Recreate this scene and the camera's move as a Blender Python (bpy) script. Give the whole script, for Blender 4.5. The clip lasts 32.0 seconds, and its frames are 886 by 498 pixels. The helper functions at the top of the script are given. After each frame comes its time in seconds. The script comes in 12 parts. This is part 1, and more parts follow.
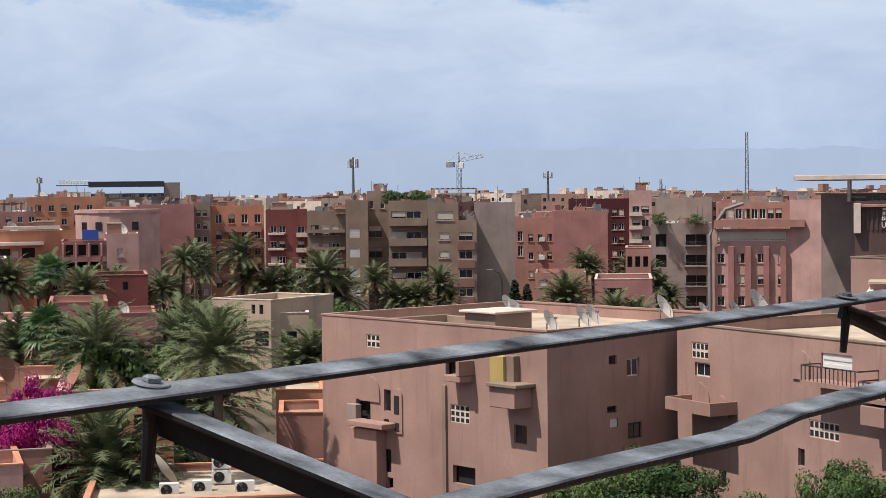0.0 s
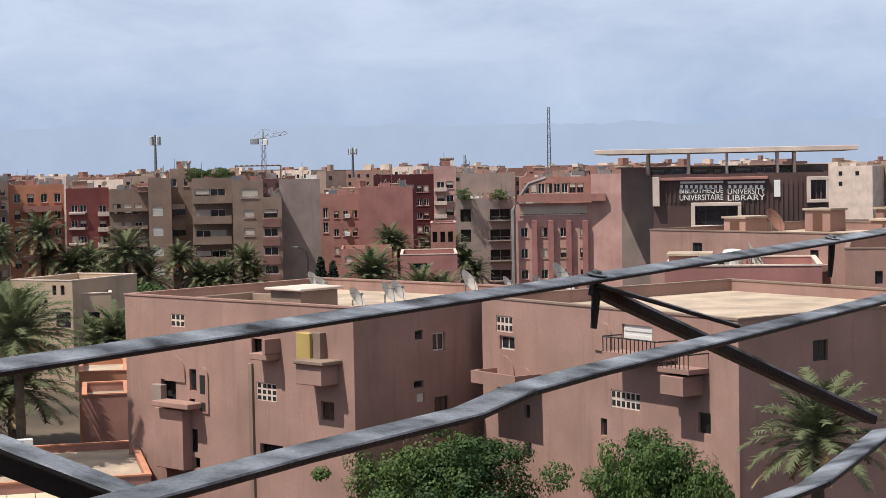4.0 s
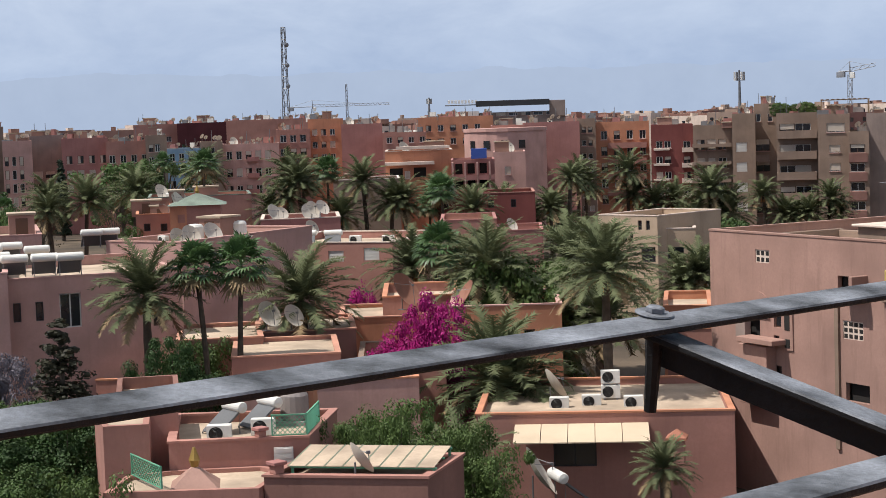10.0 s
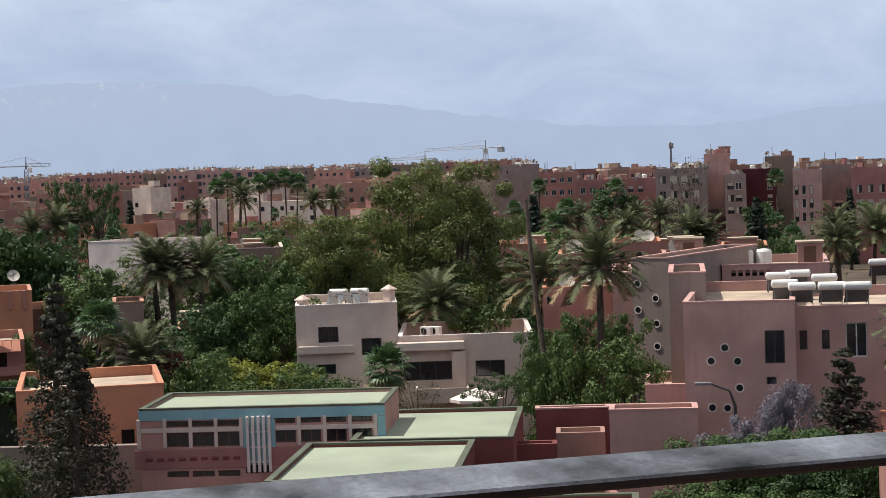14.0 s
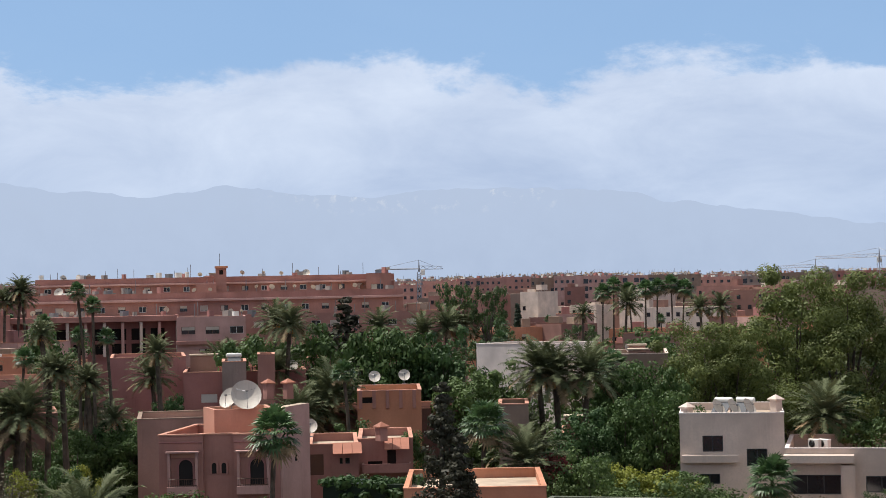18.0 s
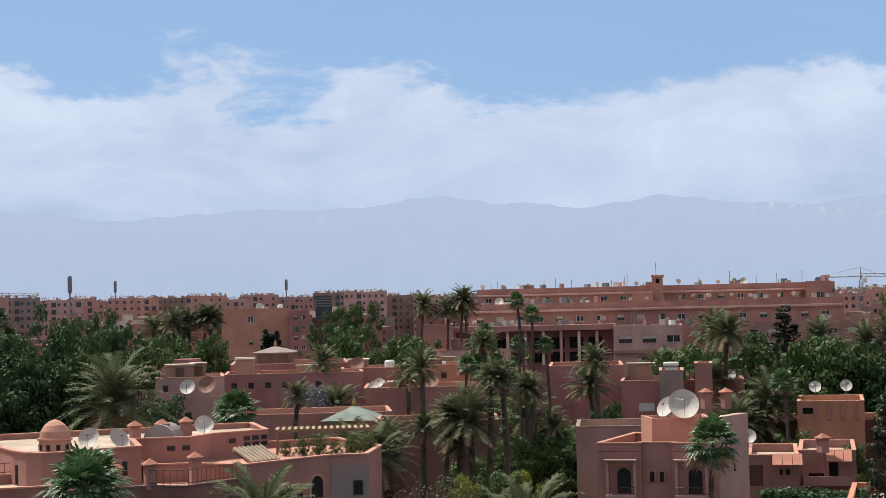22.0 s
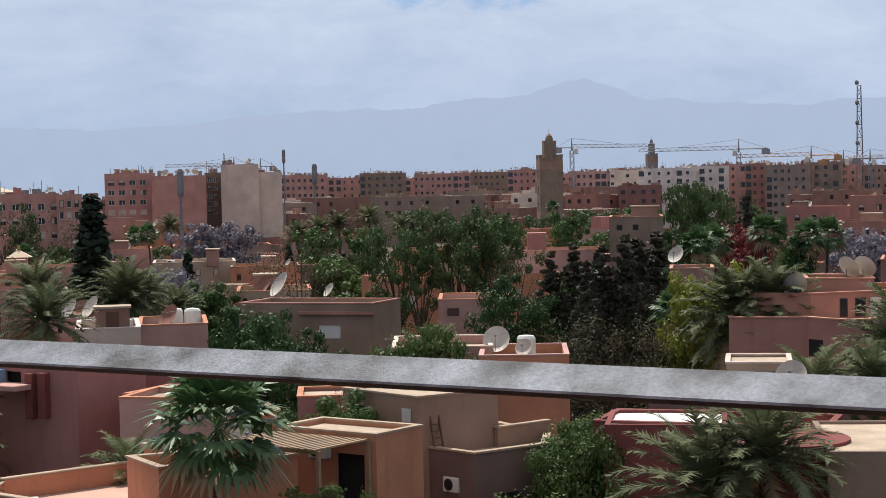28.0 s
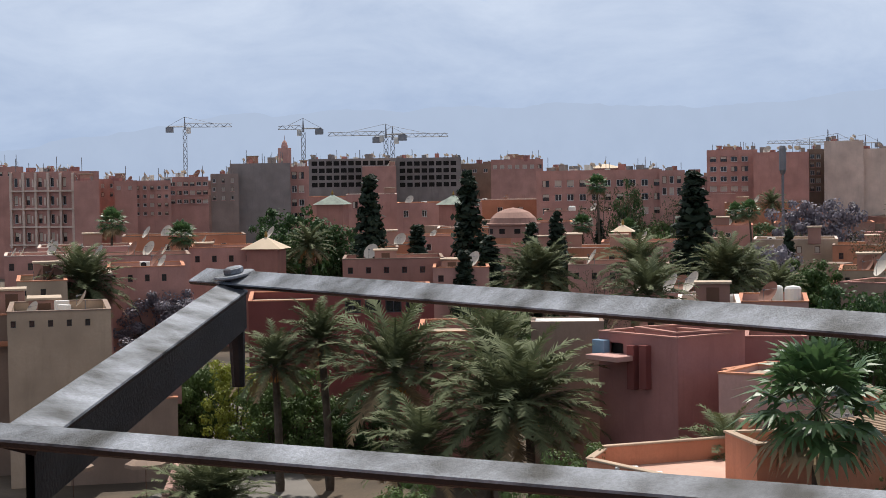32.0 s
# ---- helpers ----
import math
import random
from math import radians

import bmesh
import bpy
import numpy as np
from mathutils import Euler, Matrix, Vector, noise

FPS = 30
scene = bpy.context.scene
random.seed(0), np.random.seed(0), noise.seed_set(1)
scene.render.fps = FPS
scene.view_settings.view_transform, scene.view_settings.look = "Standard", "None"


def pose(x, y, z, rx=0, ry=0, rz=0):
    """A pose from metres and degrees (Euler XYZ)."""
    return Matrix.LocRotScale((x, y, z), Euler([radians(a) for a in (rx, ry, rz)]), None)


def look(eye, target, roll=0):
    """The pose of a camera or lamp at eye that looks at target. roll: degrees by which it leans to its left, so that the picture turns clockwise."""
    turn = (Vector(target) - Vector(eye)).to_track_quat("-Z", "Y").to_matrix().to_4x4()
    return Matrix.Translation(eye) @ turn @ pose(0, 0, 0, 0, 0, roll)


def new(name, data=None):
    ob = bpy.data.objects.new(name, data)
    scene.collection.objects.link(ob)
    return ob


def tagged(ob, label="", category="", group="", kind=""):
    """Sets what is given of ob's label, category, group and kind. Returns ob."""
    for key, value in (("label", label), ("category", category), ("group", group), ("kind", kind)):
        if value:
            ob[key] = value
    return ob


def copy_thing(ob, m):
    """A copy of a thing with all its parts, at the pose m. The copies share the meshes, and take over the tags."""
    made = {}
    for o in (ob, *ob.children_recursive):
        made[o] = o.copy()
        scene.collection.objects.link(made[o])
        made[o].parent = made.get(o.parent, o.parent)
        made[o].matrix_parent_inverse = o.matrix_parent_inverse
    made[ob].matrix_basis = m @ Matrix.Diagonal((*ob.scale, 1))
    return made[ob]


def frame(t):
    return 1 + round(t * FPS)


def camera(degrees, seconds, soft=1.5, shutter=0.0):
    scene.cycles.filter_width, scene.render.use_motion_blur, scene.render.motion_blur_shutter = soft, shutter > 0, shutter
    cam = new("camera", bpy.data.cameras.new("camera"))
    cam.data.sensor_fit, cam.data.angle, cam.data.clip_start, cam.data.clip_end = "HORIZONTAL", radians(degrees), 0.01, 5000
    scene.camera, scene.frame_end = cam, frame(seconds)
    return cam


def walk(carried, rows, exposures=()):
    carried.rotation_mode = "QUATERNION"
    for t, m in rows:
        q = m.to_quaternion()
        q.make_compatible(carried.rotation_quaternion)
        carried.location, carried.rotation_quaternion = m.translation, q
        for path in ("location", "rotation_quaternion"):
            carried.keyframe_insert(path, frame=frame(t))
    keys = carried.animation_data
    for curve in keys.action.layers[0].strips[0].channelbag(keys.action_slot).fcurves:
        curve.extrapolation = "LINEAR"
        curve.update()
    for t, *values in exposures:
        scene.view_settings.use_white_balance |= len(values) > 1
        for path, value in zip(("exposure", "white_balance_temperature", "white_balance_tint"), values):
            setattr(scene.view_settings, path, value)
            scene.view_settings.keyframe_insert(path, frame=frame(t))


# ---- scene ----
cam = camera(28.72, 32.0, soft=0.7)
# seconds, x, y, z, heading, pitch, lean
PATH = [
    (0, -0.0135, 0.0323, 18.0005, 0.909, -1.819, -0.630),
    (0.5, -0.0047, 0.0270, 18.0015, -0.272, -1.776, -0.613),
    (1, 0.0052, 0.0243, 18.0026, -1.497, -1.899, -0.541),
    (1.5, 0.0144, 0.0254, 18.0036, -2.090, -1.858, -0.700),
    (2, 0.0220, 0.0259, 18.0046, -2.608, -1.628, -0.898),
    (2.5, 0.0250, 0.0227, 18.0052, -3.727, -1.587, -1.040),
    (4.5, 0.0235, 0.0087, 18.0053, -5.575, -2.899, -1.077),
    (5, 0.0204, 0.0034, 18.0053, -3.242, -2.725, -0.894),
    (5.5, 0.0178, -0.0011, 18.0051, -1.608, -2.645, -0.890),
    (6, 0.0147, -0.0031, 18.0051, 0.000, -2.891, -1.138),
    (6.5, 0.0112, -0.0040, 18.0050, 1.279, -3.135, -1.404),
    (7, 0.0077, -0.0069, 18.0049, 2.607, -3.197, -1.352),
    (7.5, 0.0030, -0.0082, 18.0048, 3.864, -3.163, -1.369),
    (8, -0.0046, -0.0037, 18.0047, 4.981, -3.157, -1.521),
    (8.5, -0.0176, 0.0060, 18.0047, 6.055, -3.253, -1.474),
    (9, -0.0354, 0.0180, 18.0049, 8.359, -3.414, -1.085),
    (9.5, -0.0531, 0.0296, 18.0054, 10.497, -3.901, -1.134),
    (10, -0.0679, 0.0444, 18.0063, 13.700, -4.318, -1.929),
    (10.5, -0.0778, 0.0590, 18.0070, 17.195, -3.997, -2.172),
    (11, -0.0818, 0.0666, 18.0070, 21.511, -3.465, -2.042),
    (11.5, -0.0837, 0.0694, 18.0062, 24.623, -3.444, -2.115),
    (12, -0.0865, 0.0722, 18.0047, 27.398, -3.847, -2.224),
    (12.5, -0.0905, 0.0752, 18.0032, 29.571, -3.953, -2.489),
    (13, -0.0954, 0.0777, 18.0018, 32.674, -3.814, -2.946),
    (13.5, -0.1002, 0.0784, 18.0005, 35.638, -3.393, -2.774),
    (14, -0.1030, 0.0771, 17.9997, 39.335, -2.463, -2.071),
    (14.5, -0.1018, 0.0744, 17.9996, 41.907, -2.626, -1.443),
    (15, -0.0962, 0.0714, 18.0001, 44.166, -1.366, -1.266),
    (15.5, -0.0878, 0.0684, 18.0009, 45.383, 1.169, -1.602),
    (17.5, -0.0636, 0.0611, 18.0019, 50.221, 1.951, -1.200),
    (18, -0.0549, 0.0581, 18.0027, 51.957, 1.387, -1.161),
    (18.5, -0.0474, 0.0557, 18.0033, 53.109, 1.045, -1.076),
    (19, -0.0404, 0.0534, 18.0038, 54.976, 0.689, -1.010),
    (19.5, -0.0333, 0.0511, 18.0043, 56.934, 0.296, -0.916),
    (20, -0.0258, 0.0486, 18.0048, 59.281, -0.401, -0.757),
    (20.5, -0.0161, 0.0448, 18.0052, 61.339, -0.841, -0.737),
    (21, -0.0025, 0.0387, 18.0057, 63.457, 0.502, -0.656),
    (21.5, 0.0134, 0.0312, 18.0062, 64.796, 2.128, -0.846),
    (22, 0.0296, 0.0234, 18.0067, 66.318, 1.986, -1.299),
    (22.5, 0.0459, 0.0156, 18.0072, 67.844, 1.997, -1.477),
    (23, 0.0622, 0.0078, 18.0076, 70.913, 2.502, -1.913),
    (23.5, 0.0784, -0.0000, 18.0081, 73.879, 1.920, -1.985),
    (24, 0.0947, -0.0077, 18.0087, 77.184, 1.068, -1.580),
    (24.5, 0.1095, -0.0147, 18.0095, 80.030, 0.524, -1.221),
    (26.5, 0.1364, -0.0276, 18.0102, 89.884, -1.382, -0.978),
    (27, 0.1438, -0.0310, 18.0104, 92.662, -1.817, -1.134),
    (27.5, 0.1496, -0.0339, 18.0101, 96.104, -1.889, -1.146),
    (28, 0.1559, -0.0371, 18.0096, 99.894, -1.916, -1.193),
    (28.5, 0.1639, -0.0411, 18.0093, 102.479, -1.841, -1.182),
    (29, 0.1733, -0.0457, 18.0092, 104.915, -2.002, -0.981),
    (29.5, 0.1834, -0.0507, 18.0098, 106.493, -2.317, -0.948),
    (30, 0.1939, -0.0560, 18.0105, 108.531, -2.454, -0.899),
    (30.5, 0.2040, -0.0626, 18.0108, 110.669, -2.509, -0.901),
    (31, 0.2127, -0.0704, 18.0101, 113.678, -2.326, -0.907),
    (31.5, 0.2194, -0.0787, 18.0089, 116.323, -2.276, -0.939),
    (32, 0.2219, -0.0851, 18.0075, 119.592, -2.340, -0.860),
]
walk(cam, [(t, pose(x, y, z, 90 + pitch, 0, heading) @ pose(0, 0, 0, 0, 0, lean)) for t, x, y, z, heading, pitch, lean in PATH],
     exposures=[(0.0, 0.37), (14.0, 0.33), (18.0, 0.43), (23.0, 0.40), (27.0, 0.31), (32.0, 0.34)])

# ---------------------------------------------------------------- sky, sun
SUN_AZ, SUN_EL = 116.0, 61.0
world = bpy.data.worlds.new("sky")
scene.world = world
world.use_nodes = True
wt = world.node_tree
wt.nodes.clear()


def wnode(kind, **kw):
    n = wt.nodes.new(kind)
    for k, v in kw.items():
        n.inputs[k].default_value = v
    return n


sky = wnode("ShaderNodeTexSky")
sky.sky_type, sky.sun_disc, sky.sun_elevation, sky.sun_rotation = "NISHITA", False, radians(SUN_EL), radians(-SUN_AZ)
sky.air_density, sky.dust_density, sky.ozone_density, sky.altitude = 1.1, 0.5, 2.0, 450
# a layer of thin cloud: the view direction is laid on a high flat sheet, so that clouds flatten towards the horizon
tc = wnode("ShaderNodeTexCoord")
sep = wnode("ShaderNodeSeparateXYZ")
wt.links.new(tc.outputs["Generated"], sep.inputs[0])


def wmath(op, a, b=None):
    n = wt.nodes.new("ShaderNodeMath")
    n.operation = op
    for i, q in enumerate((a, b)):
        if q is not None:
            if isinstance(q, (int, float)):
                n.inputs[i].default_value = q
            else:
                wt.links.new(q, n.inputs[i])
    return n.outputs[0]


height = wmath("MAXIMUM", sep.outputs["Z"], 0.0)
comb = wnode("ShaderNodeCombineXYZ")
wt.links.new(sep.outputs["X"], comb.inputs[0])
wt.links.new(sep.outputs["Y"], comb.inputs[1])
wt.links.new(wmath("MULTIPLY", sep.outputs["Z"], 2.6), comb.inputs[2])
n1 = wnode("ShaderNodeTexNoise", Scale=6.5, Detail=12.0, Roughness=0.64, Distortion=0.2)
wt.links.new(comb.outputs[0], n1.inputs["Vector"])
# cloud fills the lower sky; above a ragged edge it breaks up into blue
edge = wmath("ADD", height, wmath("MULTIPLY", wmath("SUBTRACT", n1.outputs["Fac"], 0.5), -0.17))
clear = wt.nodes.new("ShaderNodeMapRange")
clear.interpolation_type = "SMOOTHSTEP"
clear.inputs["From Min"].default_value, clear.inputs["From Max"].default_value = 0.116, 0.136
clear.inputs["To Min"].default_value, clear.inputs["To Max"].default_value = 0.97, 0.06
wt.links.new(edge, clear.inputs["Value"])
cover = clear.outputs[0]
tone = wt.nodes.new("ShaderNodeValToRGB")
tone.color_ramp.elements[0].position, tone.color_ramp.elements[1].position = 0.01, 0.11
tone.color_ramp.elements[0].color, tone.color_ramp.elements[1].color = (5.3, 6.5, 8.7, 1), (7.2, 8.15, 9.9, 1)
wt.links.new(height, tone.inputs[0])
shade = wt.nodes.new("ShaderNodeMix")
shade.data_type = "RGBA"
shade.blend_type = "MULTIPLY"
shade.inputs[0].default_value = 1.0
wt.links.new(tone.outputs[0], shade.inputs[6])
n2 = wnode("ShaderNodeTexNoise", Scale=9.0, Detail=10.0, Roughness=0.62, Distortion=0.4)
wt.links.new(comb.outputs[0], n2.inputs["Vector"])
r2 = wt.nodes.new("ShaderNodeValToRGB")
r2.color_ramp.elements[0].position, r2.color_ramp.elements[1].position = 0.3, 0.7
r2.color_ramp.elements[0].color, r2.color_ramp.elements[1].color = (0.80, 0.84, 0.90, 1), (1.10, 1.09, 1.07, 1)
wt.links.new(n2.outputs["Fac"], r2.inputs[0])
wt.links.new(r2.outputs[0], shade.inputs[7])
mixs = wt.nodes.new("ShaderNodeMix")
mixs.data_type = "RGBA"
wt.links.new(cover, mixs.inputs[0])
deep = wt.nodes.new("ShaderNodeMix")
deep.data_type = "RGBA"
fade = wt.nodes.new("ShaderNodeMapRange")
fade.inputs["From Min"].default_value, fade.inputs["From Max"].default_value = 0.1, 0.6
fade.inputs["To Min"].default_value, fade.inputs["To Max"].default_value = 0.75, 0.0
wt.links.new(height, fade.inputs["Value"])
wt.links.new(fade.outputs[0], deep.inputs[0])
deep.inputs[7].default_value = (3.2, 5.5, 9.4, 1)
wt.links.new(sky.outputs[0], deep.inputs[6])
# broken bright cloud added overhead, out of view, to raise the fill light
high = wt.nodes.new("ShaderNodeMapRange")
high.interpolation_type = "SMOOTHSTEP"
high.inputs["From Min"].default_value, high.inputs["From Max"].default_value = 0.2, 0.36
wt.links.new(height, high.inputs["Value"])
puff = wt.nodes.new("ShaderNodeMapRange")
puff.inputs["From Min"].default_value, puff.inputs["From Max"].default_value = 0.36, 0.56
wt.links.new(n1.outputs["Fac"], puff.inputs["Value"])
over = wt.nodes.new("ShaderNodeMix")
over.data_type = "RGBA"
wt.links.new(wmath("MULTIPLY", high.outputs[0], puff.outputs[0]), over.inputs[0])
wt.links.new(deep.outputs[2], over.inputs[6])
over.inputs[7].default_value = (8.6, 8.6, 8.7, 1)
wt.links.new(over.outputs[2], mixs.inputs[6])
wt.links.new(shade.outputs[2], mixs.inputs[7])
bg = wnode("ShaderNodeBackground", Strength=0.067)
wt.links.new(mixs.outputs[2], bg.inputs[0])
out = wnode("ShaderNodeOutputWorld")
wt.links.new(bg.outputs[0], out.inputs[0])

sun = new("sun", bpy.data.lights.new("sun", "SUN"))
sun.data.energy, sun.data.angle, sun.data.color = 4.4, radians(0.6), (1.0, 0.95, 0.88)
sun.matrix_basis = look((-math.sin(radians(SUN_AZ)) * 90, math.cos(radians(SUN_AZ)) * 90, 90 * math.tan(radians(SUN_EL))), (0, 0, 0))

# ---------------------------------------------------------------- materials
MAT = {}


def material(name, base, rough=0.85, metal=0.0, vary=0.12, scale=1.5, fine=18.0, bump=0.15, stain=0.0, stain_colour=(0.12, 0.08, 0.06), island=0.0, each=0.0, coat=0.0, through_light=0.0, spec=0.5):
    """A surface with tone variation at two scales, run-down stains, and fine relief."""
    m = bpy.data.materials.new(name)
    m.use_nodes = True
    nt = m.node_tree
    bs = nt.nodes["Principled BSDF"]
    bs.inputs["Roughness"].default_value, bs.inputs["Metallic"].default_value = rough, metal
    bs.inputs["Specular IOR Level"].default_value = spec
    bs.inputs["Coat Weight"].default_value = coat

    def node(kind, **kw):
        n = nt.nodes.new(kind)
        for k, v in kw.items():
            n.inputs[k].default_value = v
        return n

    def mix(fac, a, b, blend="MIX"):
        n = nt.nodes.new("ShaderNodeMix")
        n.data_type, n.blend_type = "RGBA", blend
        for i, q in ((0, fac), (6, a), (7, b)):
            if isinstance(q, (int, float)):
                n.inputs[i].default_value = q
            elif isinstance(q, tuple):
                n.inputs[i].default_value = (*q, 1)
            else:
                nt.links.new(q, n.inputs[i])
        return n.outputs[2]

    def rng(value, lo, hi, a=0.0, b=1.0):
        n = nt.nodes.new("ShaderNodeMapRange")
        n.inputs["From Min"].default_value, n.inputs["From Max"].default_value = lo, hi
        n.inputs["To Min"].default_value, n.inputs["To Max"].default_value = a, b
        nt.links.new(value, n.inputs["Value"])
        return n.outputs[0]

    geo = node("ShaderNodeNewGeometry")
    pos = geo.outputs["Position"]
    big = node("ShaderNodeTexNoise", Scale=scale * 0.25, Detail=4.0)
    small = node("ShaderNodeTexNoise", Scale=fine, Detail=5.0, Roughness=0.65)
    for n in (big, small):
        nt.links.new(pos, n.inputs["Vector"])
    dark = tuple(max(0.0, c * (1 - vary * 1.6)) for c in base)
    lite = tuple(min(0.95, c * (1 + vary)) for c in base)
    col = mix(rng(big.outputs["Fac"], 0.3, 0.7), dark, lite)
    col = mix(rng(small.outputs["Fac"], 0.25, 0.75, 0.0, 0.5), col, dark)
    if stain:
        mp = node("ShaderNodeMapping")
        mp.inputs["Scale"].default_value = (1.3, 1.3, 0.16)
        nt.links.new(pos, mp.inputs["Vector"])
        st = node("ShaderNodeTexNoise", Scale=1.2, Detail=6.0, Roughness=0.7)
        nt.links.new(mp.outputs[0], st.inputs["Vector"])
        col = mix(rng(st.outputs["Fac"], 0.52, 0.78, 0.0, stain), col, stain_colour)
    if island:
        col = mix(rng(geo.outputs["Random Per Island"], 0, 1, 0.0, island), col, tuple(min(1, c * 2.2) for c in base))
    if each:
        oi = node("ShaderNodeObjectInfo")
        col = mix(rng(oi.outputs["Random"], 0, 1, 0.0, each), col, tuple(c * 0.45 for c in base))
    nt.links.new(col, bs.inputs["Base Color"])
    if bump:
        b = node("ShaderNodeBump", Strength=bump, Distance=0.02)
        nt.links.new(small.outputs["Fac"], b.inputs["Height"])
        nt.links.new(b.outputs[0], bs.inputs["Normal"])
    if through_light:
        tr = node("ShaderNodeBsdfTranslucent")
        nt.links.new(col, tr.inputs[0])
        mx = node("ShaderNodeMixShader", Fac=through_light)
        nt.links.new(bs.outputs[0], mx.inputs[1])
        nt.links.new(tr.outputs[0], mx.inputs[2])
        nt.links.new(mx.outputs[0], nt.nodes["Material Output"].inputs[0])
    MAT[name] = m
    return m


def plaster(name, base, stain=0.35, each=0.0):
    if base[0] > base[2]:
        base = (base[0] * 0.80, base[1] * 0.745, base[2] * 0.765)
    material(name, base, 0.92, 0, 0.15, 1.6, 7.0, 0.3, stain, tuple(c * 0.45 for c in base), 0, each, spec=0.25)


plaster("plaster_salmon", (0.47, 0.255, 0.205))
plaster("plaster_orange", (0.63, 0.305, 0.18))
plaster("plaster_brown", (0.42, 0.275, 0.222), 0.5)
plaster("plaster_tan", (0.325, 0.25, 0.19))
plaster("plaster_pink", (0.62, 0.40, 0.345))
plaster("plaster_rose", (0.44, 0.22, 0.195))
plaster("plaster_red", (0.25, 0.085, 0.075))
plaster("plaster_maroon", (0.10, 0.03, 0.035))
plaster("plaster_grey", (0.36, 0.3, 0.26))
plaster("plaster_cream", (0.52, 0.42, 0.30))
plaster("plaster_pale", (0.78, 0.68, 0.57))
plaster("plaster_white", (0.86, 0.81, 0.74))
plaster("plaster_blue", (0.25, 0.42, 0.46), 0.2)
plaster("plaster_skyblue", (0.22, 0.33, 0.45), 0.2)
plaster("plaster_coral", (0.57, 0.335, 0.28))
plaster("plaster_apricot", (0.61, 0.335, 0.235))
plaster("plaster_umber", (0.24, 0.165, 0.145))
plaster("plaster_tanbrown", (0.42, 0.29, 0.21))
material("terrace_pink", (0.50, 0.31, 0.24), 0.9, vary=0.12, scale=2.0, fine=6.0)
# brown plaster, also put on some salmon and rose walls as their shade
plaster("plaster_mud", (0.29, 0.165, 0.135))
plaster("city_one", (0.45, 0.255, 0.2), 0.2, 0.5)
plaster("city_two", (0.48, 0.3, 0.24), 0.2, 0.5)
plaster("city_three", (0.4, 0.215, 0.18), 0.2, 0.4)
plaster("city_four", (0.45, 0.35, 0.28), 0.2, 0.4)
plaster("concrete", (0.33, 0.31, 0.29))
material("roof_pale", (0.46, 0.36, 0.27), 0.95, vary=0.25, scale=2.0, fine=6.0, stain=0.0)
material("roof_red", (0.40, 0.19, 0.12), 0.95, vary=0.22, scale=2.0, fine=6.0)
material("roof_grey", (0.36, 0.33, 0.30), 0.95, vary=0.25, scale=2.0, fine=6.0)
material("roof_edge", (0.10, 0.11, 0.075), 0.9, vary=0.25)
material("roof_green", (0.30, 0.34, 0.25), 0.9, vary=0.14, scale=1.0, fine=8.0)
material("tile_green", (0.17, 0.215, 0.175), 0.75, vary=0.3, scale=3.0, fine=10.0, bump=0.4)
material("tile_cap", (0.34, 0.13, 0.08), 0.8, vary=0.2)
material("frame_brown", (0.10, 0.05, 0.03), 0.6)
material("frame_dark", (0.03, 0.03, 0.032), 0.45)
material("frame_white", (0.62, 0.60, 0.57), 0.5, vary=0.06)
material("frame_cream", (0.50, 0.43, 0.36), 0.7, vary=0.12)
material("wood_dark", (0.12, 0.055, 0.03), 0.6, vary=0.25)
material("wood_slat", (0.30, 0.20, 0.12), 0.8, vary=0.25)
material("window_glass", (0.02, 0.022, 0.026), 0.12, 0, 0.3, 0.6, 2.0, 0.0, spec=0.7)
# near-black fill painted in for the shade inside openings
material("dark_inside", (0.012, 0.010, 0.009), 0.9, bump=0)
material("steel_grey", (0.22, 0.22, 0.23), 0.5, 0.6, 0.2)
material("crane_grey", (0.26, 0.27, 0.30), 0.6, 0.2, 0.2)
material("crane_orange", (0.42, 0.24, 0.12), 0.6, 0.1, 0.2)
material("metal_white", (0.66, 0.65, 0.62), 0.5, 0.0, 0.12)
material("solar_panel", (0.15, 0.155, 0.165), 0.7, 0.0, 0.2, spec=0.1)
material("dish_pale", (0.52, 0.47, 0.41), 0.6, 0.0, 0.15, stain=0.4)
material("dish_rust", (0.27, 0.12, 0.08), 0.7, 0.0, 0.25, stain=0.5)
material("palm_trunk", (0.10, 0.075, 0.055), 0.95, vary=0.35, scale=8, fine=14, bump=0.9)
material("bark", (0.09, 0.07, 0.055), 0.95, vary=0.3, scale=6, fine=14, bump=0.8)
material("palm_leaf", (0.115, 0.132, 0.068), 0.75, spec=0.15, vary=0.2, island=0.32, each=0.3, bump=0, through_light=0.2)
material("fan_leaf", (0.062, 0.115, 0.042), 0.45, vary=0.2, island=0.5, each=0.3, bump=0, through_light=0.25)
material("dry_leaf", (0.20, 0.14, 0.075), 0.9, vary=0.25, island=0.4, bump=0)
material("date_fruit", (0.40, 0.16, 0.03), 0.6, island=0.3, bump=0)
